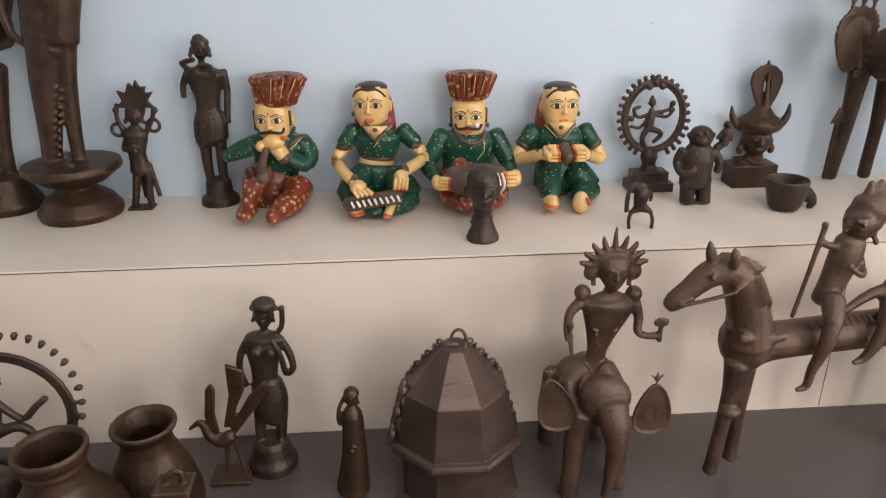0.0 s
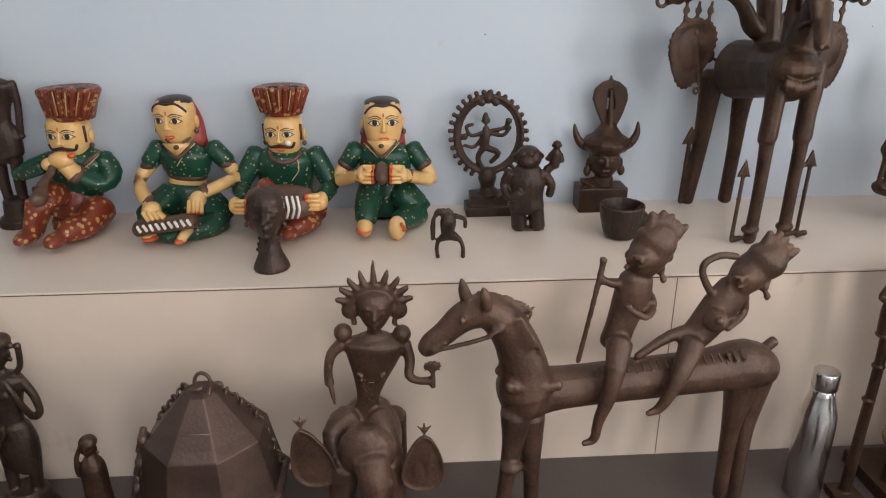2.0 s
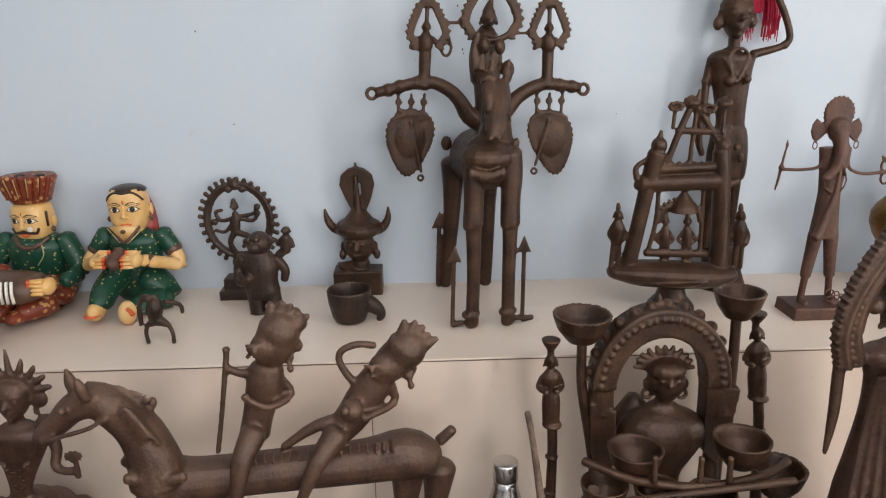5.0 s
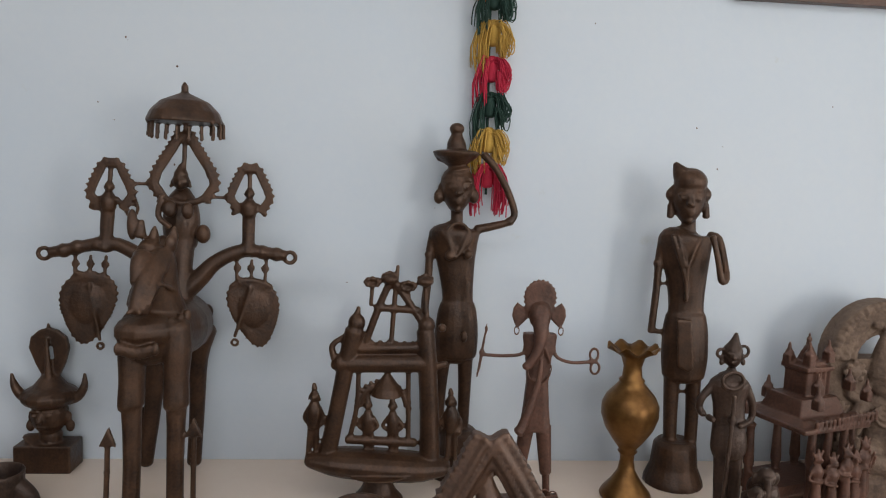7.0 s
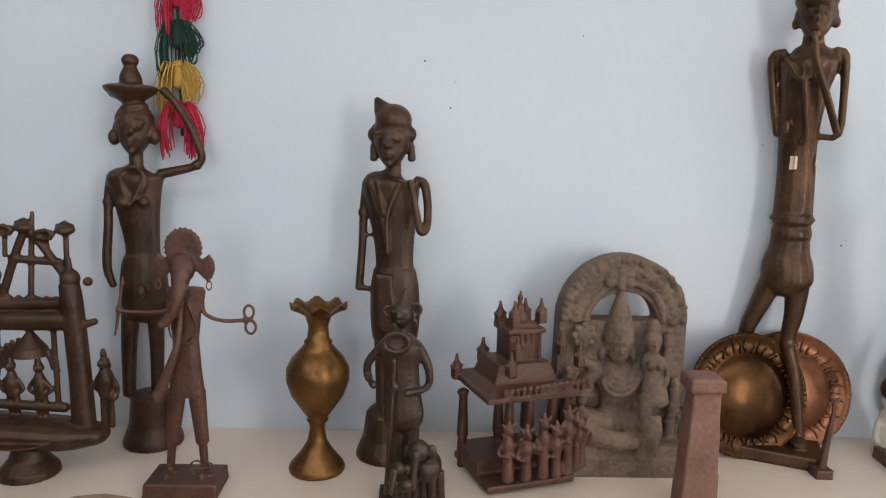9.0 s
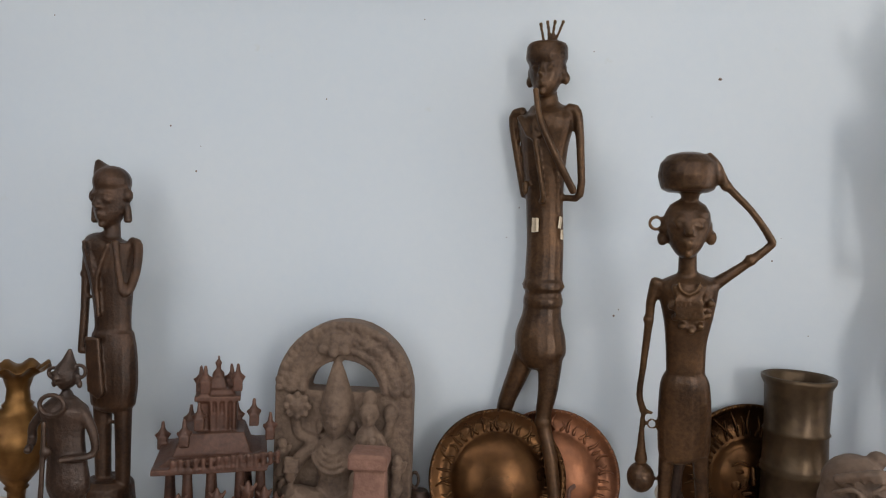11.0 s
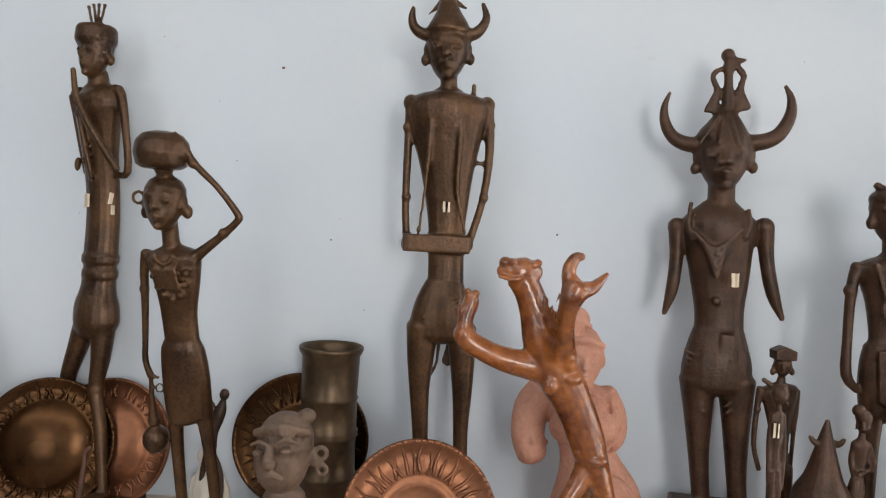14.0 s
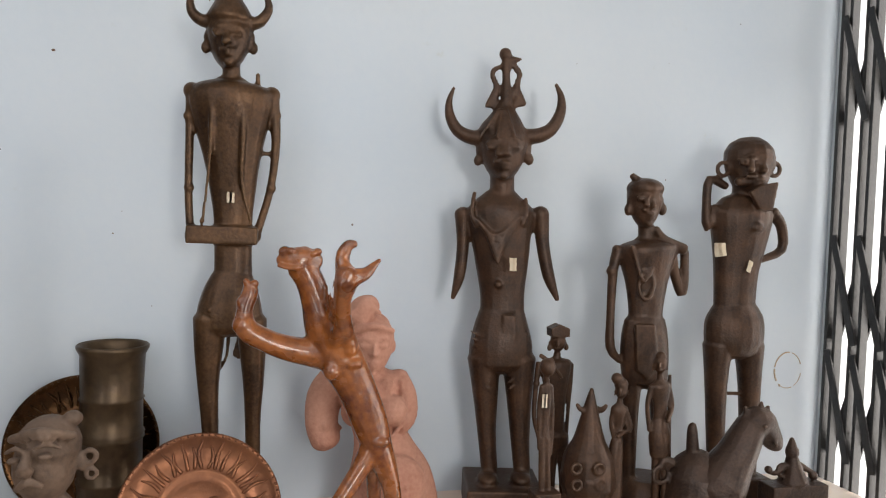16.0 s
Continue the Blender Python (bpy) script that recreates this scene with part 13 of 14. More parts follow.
c.tube((-0.012, 0, 0.471, 0.0072), (-0.01, 0, 0.458, 0.0186), (-0.007, 0, 0.435, 0.0135), (-0.005, 0, 0.409, 0.0168), (0, 0, 0.369, 0.0159), flat=0.8).tube((-0.024, 0, 0.456, 0.0062), (-0.03, 0, 0.436, 0.0052), (-0.024, -0.02, 0.435, 0.0051))
c.tube((0.005, 0, 0.455, 0.0062), (0.012, 0, 0.437, 0.0052), (-0.008, -0.02, 0.436, 0.0051)).ball(0.002, 0, 0.363, 0.0191, 0.0064, 0.0191).tube((0.002, 0, 0.363, 0.0095), (0.011, 0, 0.287, 0.0097), (0.03, 0, 0.014, 0.0114))
c.ball(0.01, 0, 0.299, 0.0129, 0.0054, 0.0129).ball(0.014, 0, 0.226, 0.0131, 0.0055, 0.0131).block(0.03, 0, 0, 0.057, 0.05, 0.017)
c.done("lady_column_figurine", (1.787, 1.312, 0.59), BRONZE, "slim bronze lady carrying a cup on top of a column", "statue", voxel=0.0022, group="column ladies")

c = Clay()
for path in (((-0.066, 0.52), (-0.078, 0.565), (-0.073, 0.61), (-0.056, 0.655), (-0.033, 0.697), (-0.012, 0.737)), ((-0.012, 0.737), (0.016, 0.694), (0.04, 0.65), (0.061, 0.605), (0.074, 0.56), (0.074, 0.52))):
    # one limb of the pointed arch: a broad band with a rolled rib and saw teeth
    c.toothed(0, 0.022, path, 0.0165, 0.0095, 0.0085)
    for shift in (-0.011, 0.009):
        c.tube(*[(x + shift * 0.8, -0.013, z + shift * 0.4 * (1 if path[0][1] < 0.6 else -1), 0.0036) for x, z in path])
    for a, b in zip(path, path[1:]):
        for k in range(4):
            x, z = a[0] + (b[0] - a[0]) * k / 4, a[1] + (b[1] - a[1]) * k / 4
            c.tube((x - 0.007, -0.0125, z + 0.002, 0.0018), (x + 0.007, -0.0125, z - 0.002, 0.0018), seg=6)
c.tube((-0.017, 0, 0.705, 0.0026), (-0.013, 0, 0.677, 0.011), (-0.009, 0, 0.642, 0.0239), (-0.007, 0, 0.616, 0.031)).ball(-0.007, 0, 0.616, 0.0345, 0.0138, 0.0345)
c.ball(-0.008, 0, 0.593, 0.0234, 0.0256, 0.0234).tube((-0.006, -0.001, 0.585, 0.0202), (-0.005, -0.007, 0.572, 0.0117)).tube((-0.011, -0.021, 0.603, 0.0026), (-0.012, -0.025, 0.593, 0.0039))
c.tube((-0.014, -0.02, 0.583, 0.0026), (-0.004, -0.02, 0.583, 0.0026)).ball(-0.021, -0.019, 0.599, 0.0041, 0.0023, 0.0041).tube((-0.016, -0.022, 0.605, 0.0026), (-0.026, -0.018, 0.603, 0.0026))
c.ball(-0.031, 0, 0.589, 0.004, 0.0077, 0.004).ball(-0.032, 0, 0.577, 0.0041, 0.0057, 0.0041).ball(-0.002, -0.019, 0.598, 0.0041, 0.0023, 0.0041).tube((-0.01, -0.022, 0.604, 0.0026), (0.003, -0.018, 0.602, 0.0026))
c.ball(0.017, 0, 0.587, 0.004, 0.0077, 0.004).ball(0.02, 0, 0.575, 0.0042, 0.0057, 0.0042).ball(-0.045, 0, 0.608, 0.012, 0.012, 0.012).ball(0.03, 0, 0.607, 0.0121, 0.0121, 0.0121)
c.tube((-0.004, 0, 0.561, 0.0122), (-0.004, 0, 0.541, 0.0158)).tube((-0.006, 0, 0.55, 0.0246), (-0.006, 0, 0.537, 0.0475), (-0.003, 0, 0.5, 0.0391), (-0.002, 0, 0.438, 0.0398), (-0.001, 0, 0.357, 0.0518), (0.002, 0, 0.277, 0.0661), (0.018, 0, 0.043, 0.0927), flat=0.7)
c.tube((-0.045, -0.032, 0.513, 0.0034), (-0.052, -0.033, 0.439, 0.0044), (-0.073, -0.054, 0.318, 0.0053), (-0.086, -0.069, 0.134, 0.0055)).tube((-0.041, -0.038, 0.516, 0.0034), (-0.045, -0.04, 0.443, 0.0043), (-0.062, -0.064, 0.324, 0.0053), (-0.07, -0.081, 0.144, 0.0055))
c.tube((-0.036, -0.044, 0.519, 0.0034), (-0.038, -0.047, 0.447, 0.0043), (-0.051, -0.074, 0.33, 0.0052), (-0.054, -0.093, 0.153, 0.0054)).tube((-0.031, -0.05, 0.522, 0.0034), (-0.031, -0.054, 0.45, 0.0043), (-0.04, -0.084, 0.337, 0.0052), (-0.039, -0.105, 0.163, 0.0053))
c.tube((-0.021, -0.044, 0.518, 0.0034), (-0.017, -0.047, 0.446, 0.0043), (-0.019, -0.074, 0.328, 0.0052), (-0.011, -0.093, 0.15, 0.0054)).tube((-0.01, -0.038, 0.515, 0.0034), (-0.003, -0.04, 0.441, 0.0044), (0.002, -0.064, 0.32, 0.0053), (0.018, -0.081, 0.138, 0.0055))
c.tube((0.001, -0.032, 0.511, 0.0035), (0.011, -0.033, 0.436, 0.0044), (0.023, -0.054, 0.313, 0.0054), (0.047, -0.069, 0.125, 0.0056)).tube((-0.078, 0, 0.564, 0.0069), (-0.083, 0, 0.518, 0.0088), (-0.081, 0, 0.441, 0.0081), (-0.085, 0, 0.372, 0.0036))
c.hoop(-0.077, 0, 0.525, 0.0088, 0.0035, 0.0158).tube((0.043, 0, 0.532, 0.0142), (0.066, 0, 0.502, 0.0108), (0.069, 0, 0.464, 0.0109)).tube((0.063, 0, 0.512, 0.0063), (0.072, 0, 0.549, 0.0053), (0.071, 0, 0.577, 0.0053))
c.ball(0.07, 0, 0.583, 0.0079, 0.0079, 0.0079).tube((0.056, 0, 0.536, 0.008), (0.081, 0, 0.544, 0.008), (0.088, 0, 0.55, 0.0062)).tube((0.008, -0.05, 0.529, 0.0169), (0.014, -0.05, 0.493, 0.0222), (0.02, -0.05, 0.427, 0.0209), (0.042, -0.05, 0.328, 0.0198))
c.tube((-0.01, -0.06, 0.517, 0.0084), (-0.022, -0.07, 0.549, 0.0082), (-0.002, -0.07, 0.495, 0.0084)).tube((0.036, -0.05, 0.492, 0.0086), (0.052, -0.05, 0.406, 0.0088), (0.03, -0.06, 0.384, 0.007), (-0.01, -0.07, 0.397, 0.006))
c.hoop(0.08, -0.04, 0.377, 0.0081, 0.0032, 0.0081).tube((0.039, -0.05, 0.426, 0.0079), (0.067, -0.04, 0.282, 0.0092))
c.done("arched_shrine_deity", (1.884, 1.12, 0.59), TOPLIT_DUSTBROWN, "brown bronze deity under a pointed toothed arch", "statue", voxel=0.0029)

c = Clay()
c.ball(-0.009, 0, 0.65, 0.0707, 0.0257, 0.0707).tube((-0.072, 0, 0.64, 0.0191), (-0.019, 0, 0.661, 0.0208), (0.045, 0, 0.635, 0.0195)).ball(-0.114, -0.06, 0.664, 0.0119, 0.0163, 0.0119)
c.ball(-0.093, -0.06, 0.662, 0.0119, 0.0164, 0.0119).ball(-0.072, -0.06, 0.659, 0.012, 0.0165, 0.012).ball(-0.05, -0.06, 0.657, 0.012, 0.0165, 0.012).ball(-0.03, -0.06, 0.658, 0.0121, 0.0166, 0.0121)
c.ball(-0.008, -0.06, 0.659, 0.0121, 0.0166, 0.0121).ball(0.013, -0.06, 0.659, 0.0121, 0.0167, 0.0121).tube((-0.012, 0, 0.613, 0.0405), (-0.004, 0, 0.553, 0.0511), (0.004, 0, 0.491, 0.0603), (0.02, 0, 0.403, 0.0685), (0.045, 0, 0.244, 0.0979), (0.068, 0, 0.061, 0.1113), flat=0.8)
c.ball(-0.019, -0.02, 0.563, 0.0563, 0.0499, 0.08).tube((-0.066, -0.08, 0.626, 0.0163), (-0.074, -0.1, 0.582, 0.0191), (-0.075, -0.11, 0.526, 0.0177), (-0.079, -0.11, 0.47, 0.0165), (-0.091, -0.1, 0.436, 0.0137))
c.hoop(-0.092, -0.12, 0.616, 0.017, 0.0028, 0.0035).hoop(-0.091, -0.12, 0.603, 0.0171, 0.0028, 0.0036).hoop(-0.089, -0.12, 0.589, 0.0171, 0.0029, 0.0036)
c.hoop(-0.087, -0.12, 0.575, 0.0172, 0.0029, 0.0036).hoop(-0.085, -0.12, 0.561, 0.0173, 0.0029, 0.0036).hoop(-0.083, -0.12, 0.548, 0.0174, 0.0029, 0.0036)
c.hoop(-0.081, -0.12, 0.533, 0.0174, 0.0029, 0.0036).ball(-0.081, 0, 0.508, 0.0395, 0.0511, 0.03).ball(0.087, 0, 0.501, 0.0406, 0.0524, 0.03).ball(-0.112, -0.02, 0.559, 0.0206, 0.0191, 0.0206)
c.tube((-0.075, 0, 0.459, 0.0217), (-0.081, 0, 0.389, 0.0254), (-0.053, 0, 0.294, 0.026)).tube((0.086, 0, 0.45, 0.0223), (0.114, 0, 0.377, 0.0262), (0.11, 0, 0.283, 0.0267))
c.ball(-0.09, -0.075, 0.609, 0.0089, 0.0074, 0.0089).ball(-0.034, -0.075, 0.607, 0.009, 0.0075, 0.009)
c.done("large_stone_elephant_god", (2.122, 1.02, 0.59), CREAMSTONE, "large beige carved stone elephant-headed god", "statue", voxel=0.0045)

c = Clay()
c.ball(-0.008, 0, 0.145, 0.0285, 0.0266, 0.0285).ball(-0.004, 0, 0.129, 0.0249, 0.025, 0.0249).tube((-0.003, -0.001, 0.12, 0.0214), (-0.004, -0.007, 0.109, 0.0124))
c.tube((-0.024, -0.022, 0.153, 0.0026), (-0.024, -0.027, 0.142, 0.0041)).tube((-0.022, -0.021, 0.128, 0.0026), (-0.012, -0.021, 0.128, 0.0026)).ball(-0.031, -0.02, 0.146, 0.0044, 0.0022, 0.0044)
c.tube((-0.028, -0.023, 0.154, 0.0026), (-0.037, -0.019, 0.151, 0.0026)).ball(-0.028, 0, 0.125, 0.0042, 0.0075, 0.0042).ball(-0.027, 0, 0.111, 0.0055, 0.0069, 0.0055)
c.ball(-0.011, -0.02, 0.145, 0.0044, 0.0022, 0.0044).tube((-0.021, -0.023, 0.154, 0.0026), (-0.006, -0.019, 0.149, 0.0026)).ball(0.023, 0, 0.122, 0.0042, 0.0075, 0.0042)
c.ball(0.028, 0, 0.108, 0.0055, 0.007, 0.0055).tube((0.004, 0, 0.094, 0.0252), (0.037, 0, 0.008, 0.0345))
c.done("dark_round_head", (1.225, 1.05, 0.59), DARK, "small rounded dark bronze head figure", "statue", voxel=0.003)


# ---- vessels, plates and loose things ----
c = Clay()
c.lathe(0, 0, 0, (0, 0.05), (0.006, 0.052), (0.014, 0.049), (0.04, 0.03), (0.062, 0.018), (0.085, 0.014), (0.1, 0.015), (0.106, 0.02), (0.112, 0.017),
        (0.13, 0.03), (0.16, 0.048), (0.19, 0.0575), (0.215, 0.057), (0.235, 0.048), (0.252, 0.034), (0.265, 0.024), (0.27, 0.026), (0.276, 0.02),
        (0.30, 0.018), (0.322, 0.024), (0.334, 0.038), (0.342, 0.05), (0.3435, 0.052), (0.344, 0.05), (0.336, 0.036), (0.32, 0.02), (0.28, 0.014), seg=48)
for v in c.bm.verts:
    if v.co.z > 0.325:
        a = math.atan2(v.co.y, v.co.x)
        v.co.z += 0.006 * math.sin(8 * a) * (math.hypot(v.co.x, v.co.y) / 0.05) ** 2
for v in c.bm.verts:
    v.co.z *= 0.912
c.done("brass_vase", (2.245, 1.665, 1.0), BRASS, "tall slender old brass flower vase with a wavy rim", "vase", voxel=0)

c = Clay()
c.lathe(0, 0, 0, (0, 0.05), (0.004, 0.055), (0.085, 0.055), (0.088, 0.058), (0.094, 0.058), (0.098, 0.0555), (0.165, 0.0545), (0.168, 0.0585), (0.172, 0.0555),
        (0.177, 0.0585), (0.182, 0.055), (0.238, 0.0535), (0.241, 0.0565), (0.246, 0.0535), (0.322, 0.056), (0.333, 0.062), (0.339, 0.0625), (0.341, 0.06),
        (0.336, 0.056), (0.315, 0.052), (0.18, 0.05), (0.03, 0.048), seg=48)
c.done("brass_jar", (3.634, 1.765, 1.0), JAR, "tall tarnished brass cylinder jar with raised rings", "jar", voxel=0)


def sun_plate(place, radius, tilt, turn, mat, label, face=True):
    """A beaten metal dish with a sun face, leaning back."""
    c = Clay()
    dome = ((0.003, 0.68), (0.008, 0.64), (0.015, 0.54), (0.022, 0.36), (0.025, 0.12))
    if face:
        dome = ((0.004, 0.62), (0.008, 0.55), (0.010, 0.52), (0.006, 0.48), (0.012, 0.4), (0.02, 0.25), (0.023, 0.1))
    c.lathe(0, 0, 0, (0, radius * 0.94), (0.004, radius), (0.009, radius), (0.011, radius * 0.97), (0.005, radius * 0.93), *[(a, radius * b) for a, b in dome], seg=64)
    for i in range(44):
        a = 2 * math.pi * i / 44
        w = 0.06 * math.sin(i * 2.4)
        r0, r1 = radius * (0.57 if face else 0.7), radius * (0.9 if i % 2 else 0.83)
        c.tube((r0 * math.cos(a), r0 * math.sin(a), 0.006 - (0 if face else 0.0014), 0.0032), ((r0 + r1) / 2 * math.cos(a + w), (r0 + r1) / 2 * math.sin(a + w), 0.007 - (0 if face else 0.002), 0.003),
               (r1 * math.cos(a), r1 * math.sin(a), 0.005, 0.0014), seg=6)
    for i in range(72):
        a = 2 * math.pi * i / 72
        c.ball(radius * 0.975 * math.cos(a), radius * 0.975 * math.sin(a), 0.0105, 0.0026, 0.0022, seg=6)
    k = radius / 0.125
    if face:
        c.tube((0, 0.018 * k, 0.022, 0.005 * k), (0, -0.008 * k, 0.026, 0.008 * k))
        c.tube((-0.016 * k, -0.026 * k, 0.02, 0.004 * k), (0, -0.024 * k, 0.023, 0.005 * k), (0.016 * k, -0.026 * k, 0.02, 0.004 * k))
        for q in (-1, 1):
            c.ball(q * 0.02 * k, 0.01 * k, 0.019, 0.009 * k, 0.004, 0.005 * k)
            c.tube((q * 0.008 * k, 0.022 * k, 0.022, 0.003), (q * 0.022 * k, 0.026 * k, 0.02, 0.003), (q * 0.034 * k, 0.018 * k, 0.016, 0.002))
            c.ball(q * 0.024 * k, -0.012 * k, 0.016, 0.012 * k, 0.006, 0.012 * k)
    m = pose(0, 0, 0, 90 - tilt, 0, 0)
    bmesh.ops.transform(c.bm, matrix=m, verts=c.bm.verts)
    low = min(v.co.z for v in c.bm.verts)
    bmesh.ops.translate(c.bm, vec=(0, 0, -low), verts=c.bm.verts)
    return c.done("sun_plate", place, mat, label, "plate", voxel=0, group="sun face plates", turn=turn)


sun_plate((3.10, 1.765, 1.0), 0.127, 12, 4, PLATEBROWN, "dark brass plate with a beaten sun dome leaning on the wall", False)
sun_plate((3.205, 1.80, 1.0), 0.125, 11, -8, COPPER, "shiny copper plate with a beaten sun dome leaning on the wall", False)
sun_plate((3.575, 1.823, 1.0), 0.136, 5, 3, PLATEBROWN, "brown brass plate with bright sun rays behind a jar")
sun_plate((3.815, 1.50, 1.0), 0.124, 16, 2, COPPER, "copper plate with a beaten sun face and beaded rim")

# steel bottle
bottle = thing("water_bottle", (1.335, 1.28, LOWER_Z), "brushed stainless steel water bottle with a screw cap", "bottle")
c = Clay()
c.lathe(0, 0, 0, (0, 0.03), (0.003, 0.0335), (0.16, 0.0335), (0.185, 0.032), (0.21, 0.025), (0.225, 0.0215), (0.236, 0.021), (0.237, 0.018), seg=40)
part("bottle_body", c.bm, STEEL, bottle, "", True)
c = Clay()
c.lathe(0, 0, 0, (0.2375, 0.0205), (0.239, 0.0225), (0.268, 0.0225), (0.2715, 0.0215), (0.272, 0.019), seg=40)
part("cap", c.bm, STEEL, bottle, "polished steel screw cap", True)

# eight-sided casket
casket = thing("casket", (0.25, 1.23, LOWER_Z), "dark brown bronze eight-sided casket with a domed hinged lid", "casket")


def octagon(*prof):
    c = Clay()
    c.lathe(0, 0, 0, *prof, seg=8, turn=(0, 0, 22.5))
    return c.bm


def edged(bm, offset=0.002):
    bmesh.ops.bevel(bm, geom=list(bm.edges), offset=offset, segments=2, affect="EDGES", profile=0.6)
    return bm


part("casket_body", edged(octagon((0, 0.122), (0.008, 0.128), (0.014, 0.128), (0.02, 0.112), (0.11, 0.112), (0.114, 0.118))), SHEET, casket)
lid = part("lid", edged(octagon((0.1145, 0.119), (0.118, 0.129), (0.126, 0.132), (0.134, 0.129), (0.137, 0.12), (0.235, 0.1), (0.25, 0.085), (0.312, 0.03), (0.316, 0.022))), SHEET, casket)
c = Clay()
c.hoop(0.006, -0.004, 0.326, 0.013, 0.0032, 0.02, start=-10, end=190).tube((0.018, -0.006, 0.322, 0.0032), (0.014, -0.03, 0.296, 0.003), (0.004, -0.05, 0.277, 0.0028))
c.tube((-0.022, -0.06, 0.268, 0.0035), (0.022, -0.06, 0.268, 0.0035)).tube((-0.016, -0.006, 0.316, 0.004), (0.004, -0.006, 0.318, 0.004))
part("handle", c.bm, SHEET, lid, "bent iron loop handle", True)
for a, n in ((12, 15), (165, 9)):
    c = Clay()
    u, v = math.cos(radians(a)), math.sin(radians(a))
    for i in range(n):
        z = 0.31 - 0.19 * i / 15
        r = 0.026 + (0.312 - z) * 0.86 if z > 0.25 else 0.08 + (0.25 - z) * 0.3
        c.hoop(r * u, r * v, z + 0.005, 0.0062, 0.0026, turn=(30 * (i % 2) - 15, 40 if i % 2 else -40, a + 90 * (i % 2)), seg=10)
    part("chain", c.bm, SHEET, casket, "small iron link chain", True)
c = Clay()
for z in (0.245, 0.2, 0.15):
    c.ball(-0.096 - 0.25 * (0.245 - z), -0.02, z - 0.01, 0.011, 0.013, 0.014).tube((-0.094 - 0.25 * (0.245 - z), -0.02, z + 0.01, 0.006), (-0.106 - 0.25 * (0.245 - z), -0.024, z - 0.03, 0.006))
part("hinge", c.bm, SHEET, casket, "lumpy iron hinge", True)

# yarn garland on the wall
garland = thing("yarn_garland", (1.955, 1.826, 1.557), "hanging garland of crimson, mustard, green and orange yarn tassels", "garland")
order = (("crimson yarn tassel", CRIMSON), ("mustard yarn tassel", MUSTARD), ("dark green yarn tassel", DKGREEN))
rnd = random.Random(5)
c = Clay()
c.tube((0, 0.008, 0.05, 0.003), (-0.008, 0.008, 0.5, 0.003), (-0.01, 0.008, 1.1, 0.003), seg=6)
part("cord", c.bm, DKGREEN, garland, "", True)
for i in range(13):
    label, mat = order[i % 3] if i not in (6, 11) else ("orange yarn tassel", ORANGEYARN)
    z0 = 0.1 + i * 0.075
    c = Clay()
    for k in range(85):
        a = rnd.uniform(-1.0, 1.0)
        w = 0.013 + 0.022 * rnd.random()
        side = 1 if rnd.random() < 0.62 else -1
        drop = rnd.uniform(0.06, 0.1) if side < 0 or i == 0 else rnd.uniform(0.025, 0.06)
        x1 = (0.02 + 0.016 * rnd.random()) * side + 0.012 * a
        y0, y1 = rnd.uniform(-0.012, 0.01), rnd.uniform(-0.026, 0.008)
        pts = [(0.006 * a, y0, z0 + 0.012 * rnd.random(), 0.0012), (x1 * 0.6, y1, z0 + rnd.uniform(-0.002, 0.014), 0.0012), (x1, y1, z0 - drop * 0.5, 0.0012), (x1 * rnd.uniform(0.7, 1.05), y1, z0 - drop, 0.0012)]
        if side > 0 and i:
            pts += [(x1 * 0.75, y1 - 0.004, z0 - drop - 0.004, 0.0012), (x1 * 0.55, y1 - 0.004, z0 - drop * 0.6, 0.0012)]
        c.tube(*pts, seg=4)
    c.tube((0, 0, z0 + 0.012, 0.012), (0, 0, z0 - 0.03, 0.014), seg=8)
    part("tassel", c.bm, mat, garland, label, True)

# picture frame above
picture = thing("picture_frame", (2.85, WALL_Y, 2.3), "dark wooden picture frame hanging high on the wall", "picture frame")
for nm, lo, hi in (("bottom_rail", (-0.365, -0.028, -0.25), (0.365, -0.002, -0.215)), ("top_rail", (-0.365, -0.028, 0.215), (0.365, -0.002, 0.25)),
                   ("side_rail", (-0.365, -0.0275, -0.214), (-0.33, -0.002, 0.214)), ("side_rail", (0.33, -0.0275, -0.214), (0.365, -0.002, 0.214))):
    part(nm, box(bmesh.new(), lo, hi, 0.004), FRAMEWOOD, picture)
part("backing", box(bmesh.new(), (-0.329, -0.014, -0.213), (0.329, -0.004, 0.213)), PAPER, picture, "plain beige backing sheet")


def sticker(x, y, z, w, h, lean=0, turn=0):
    bm = bmesh.new()
    bmesh.ops.create_grid(bm, x_segments=3, y_segments=4, size=0.5)
    r = random.Random(int(x * 1000 + z * 100))
    for v in bm.verts:
        v.co = Vector((v.co.x * w * r.uniform(0.82, 1.0), 0.12 * w * (2 * v.co.x) ** 2, v.co.y * h * r.uniform(0.85, 1.0)))
    bmesh.ops.solidify(bm, geom=bm.faces[:], thickness=0.0012)
    ob = mesh_of("sticker_or_plate", bm, PAPER)
    ob.matrix_world = pose(x, y, z, 0, lean, turn)
    return tagged(ob, "torn beige paper price sticker, or chest plate patch, on a statue", "sticker", "price stickers")


sticker(3.152, 1.772, 1.596, 0.015, 0.026, 0, -25)
sticker(3.199, 1.772, 1.602, 0.009, 0.022, 8, 40)
sticker(3.203, 1.772, 1.580, 0.008, 0.018, 0, 45)
sticker(3.838, 1.664, 1.618, 0.014, 0.019)
sticker(4.372, 1.664, 1.514, 0.018, 0.026, 0, 15)
sticker(4.838, 1.672, 1.557, 0.025, 0.03, -8, -30)
# stands in for the slender figurine's pale orange chest plate
sticker(4.388, 1.516, 1.281, 0.011, 0.024)
sticker(4.912, 1.669, 1.523, 0.016, 0.026, 20, 15)

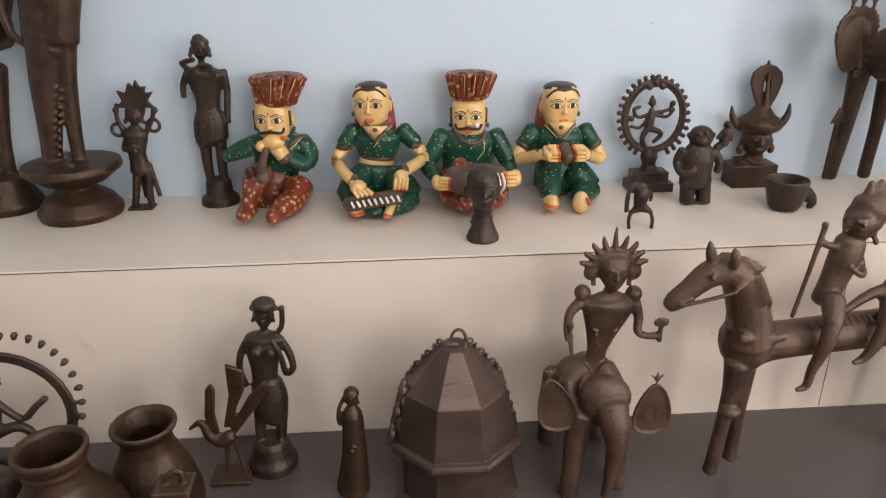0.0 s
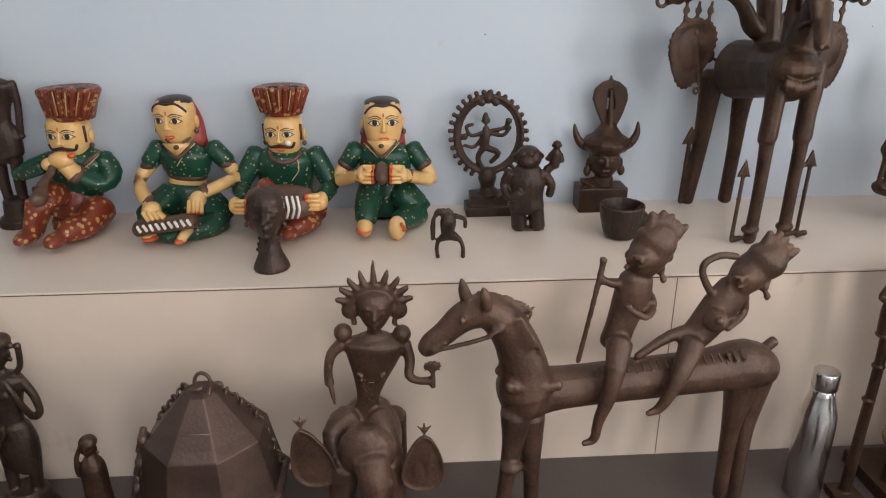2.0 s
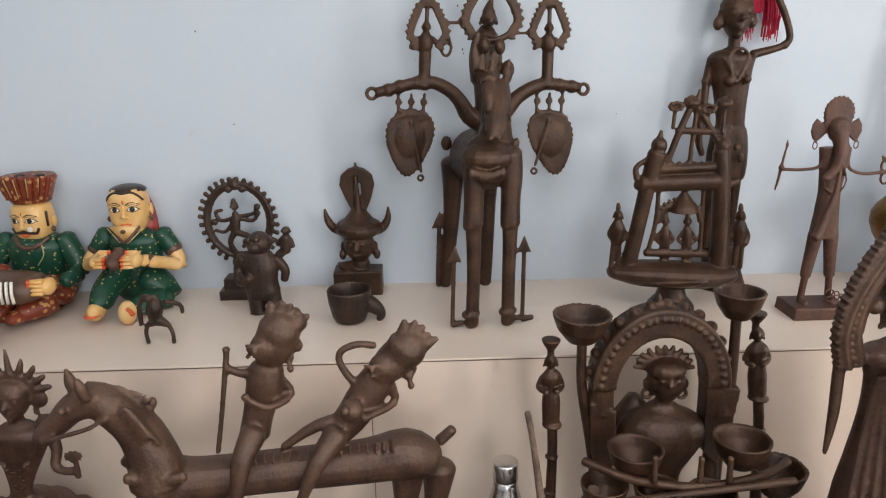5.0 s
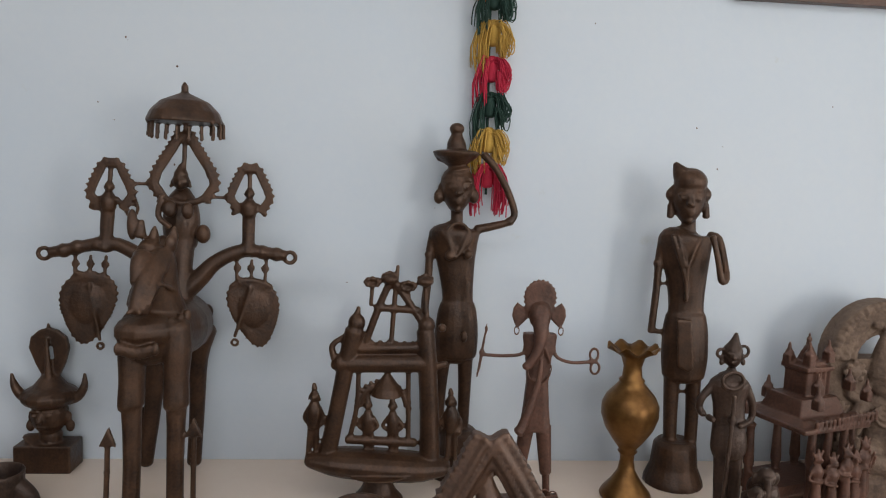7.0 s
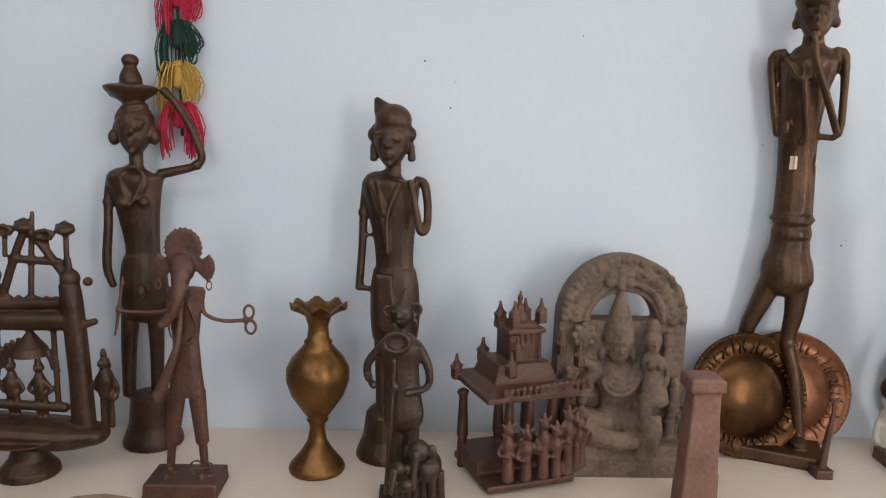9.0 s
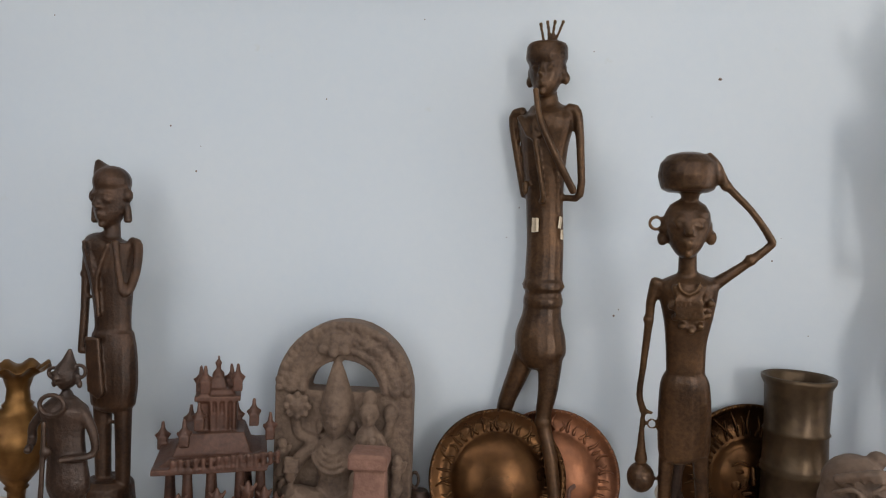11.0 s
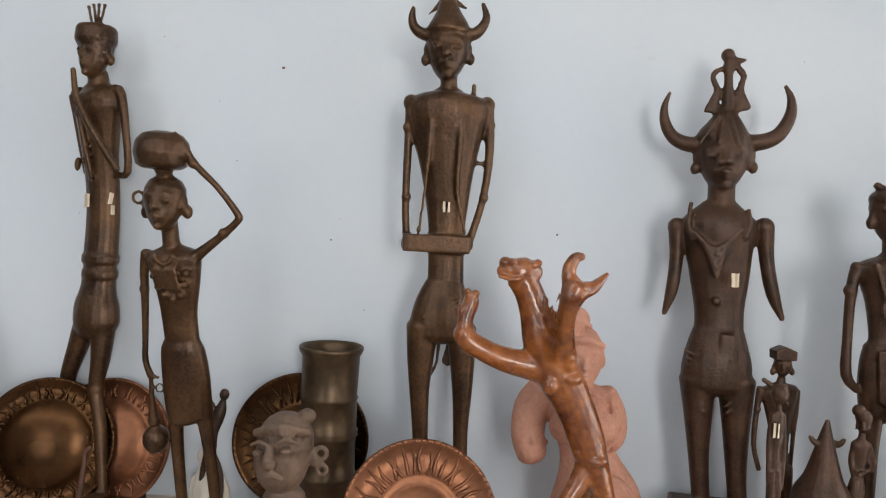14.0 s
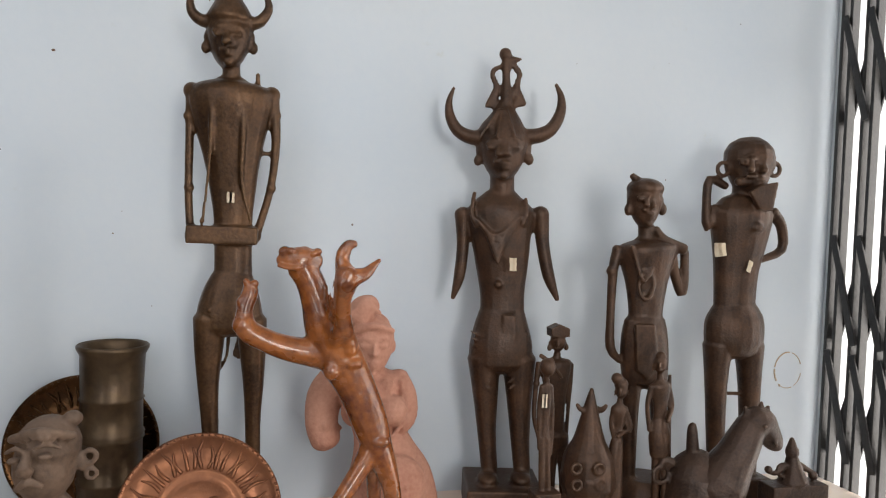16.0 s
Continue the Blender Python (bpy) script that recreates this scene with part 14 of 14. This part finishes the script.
# chips and specks on the wall paint
c = Clay()
rnd = random.Random(11)
spots = [(3.499, 1.886, 0.0042), (1.296, 1.85, 0.003)] + [(rnd.uniform(0.3, 5.0), rnd.uniform(1.35, 2.1), rnd.uniform(0.0008, 0.0022)) for i in range(46)]
for x, z, r in spots:
    c.ball(x, 1.8505, z, r, r * rnd.uniform(0.7, 1.6), 0.0012, seg=6)
tagged(c.done("paint_chips", (0, 0, 0), SEAM, "", "", voxel=0), kind="stuff")

# folding gate in the doorway
gate = thing("folding_gate", (RIGHT_X - 0.012, 1.80, 0.0), "black painted steel folding lattice gate in the doorway", "gate")
PITCH, COUNT = 0.074, 31
bm = bmesh.new()
for dy in (-0.013, 0.013):
    box(bm, (-0.011, dy - 0.0045, 0.02), (0.011, dy + 0.0045, 2.36), 0.0015)
first = part("picket", bm, IRON, gate)
for i in range(1, COUNT):
    ob = new("picket", first.data)
    ob.parent = gate
    ob.location = (0, -PITCH * i, 0)
cross = None
for i in range(COUNT - 1):
    for zc in (0.38, 0.66, 1.19, 1.47, 2.0):
        for s in (-1, 1):
            if cross is None:
                bm = bmesh.new()
                box(bm, (-0.0025, -0.009, -0.135), (0.0025, 0.009, 0.135), 0.001)
                cross = part("lattice_bar", bm, IRON, gate)
                ob = cross
            else:
                ob = new("lattice_bar", cross.data)
                ob.parent = gate
            ob.matrix_basis = pose(0.0145 * s, -PITCH * (i + 0.5), zc, math.degrees(math.atan2(PITCH, 0.25)) * s, 0, 0)
part("top_channel", box(bmesh.new(), (-0.022, -2.4, 2.362), (0.022, 0.02, 2.398)), IRON, gate)
part("bottom_channel", box(bmesh.new(), (-0.02, -2.4, 0.0), (0.02, 0.02, 0.018)), IRON, gate)

# ring-shaped stain on the wall near the gate
c = Clay()
for start, end, r in ((20, 75, 0.0012), (85, 170, 0.0016), (175, 215, 0.0022), (228, 290, 0.001), (300, 350, 0.0009)):
    c.hoop(0, 0, 0, 0.039, r, 0.045, start=start, end=end, seg=16)
c.ball(-0.022, 0, -0.038, 0.0025, 0.003, 0.0015)
tagged(c.done("wall_stain", (5.175, 1.8498, 1.259), STAIN, "", "", voxel=0), kind="structure")
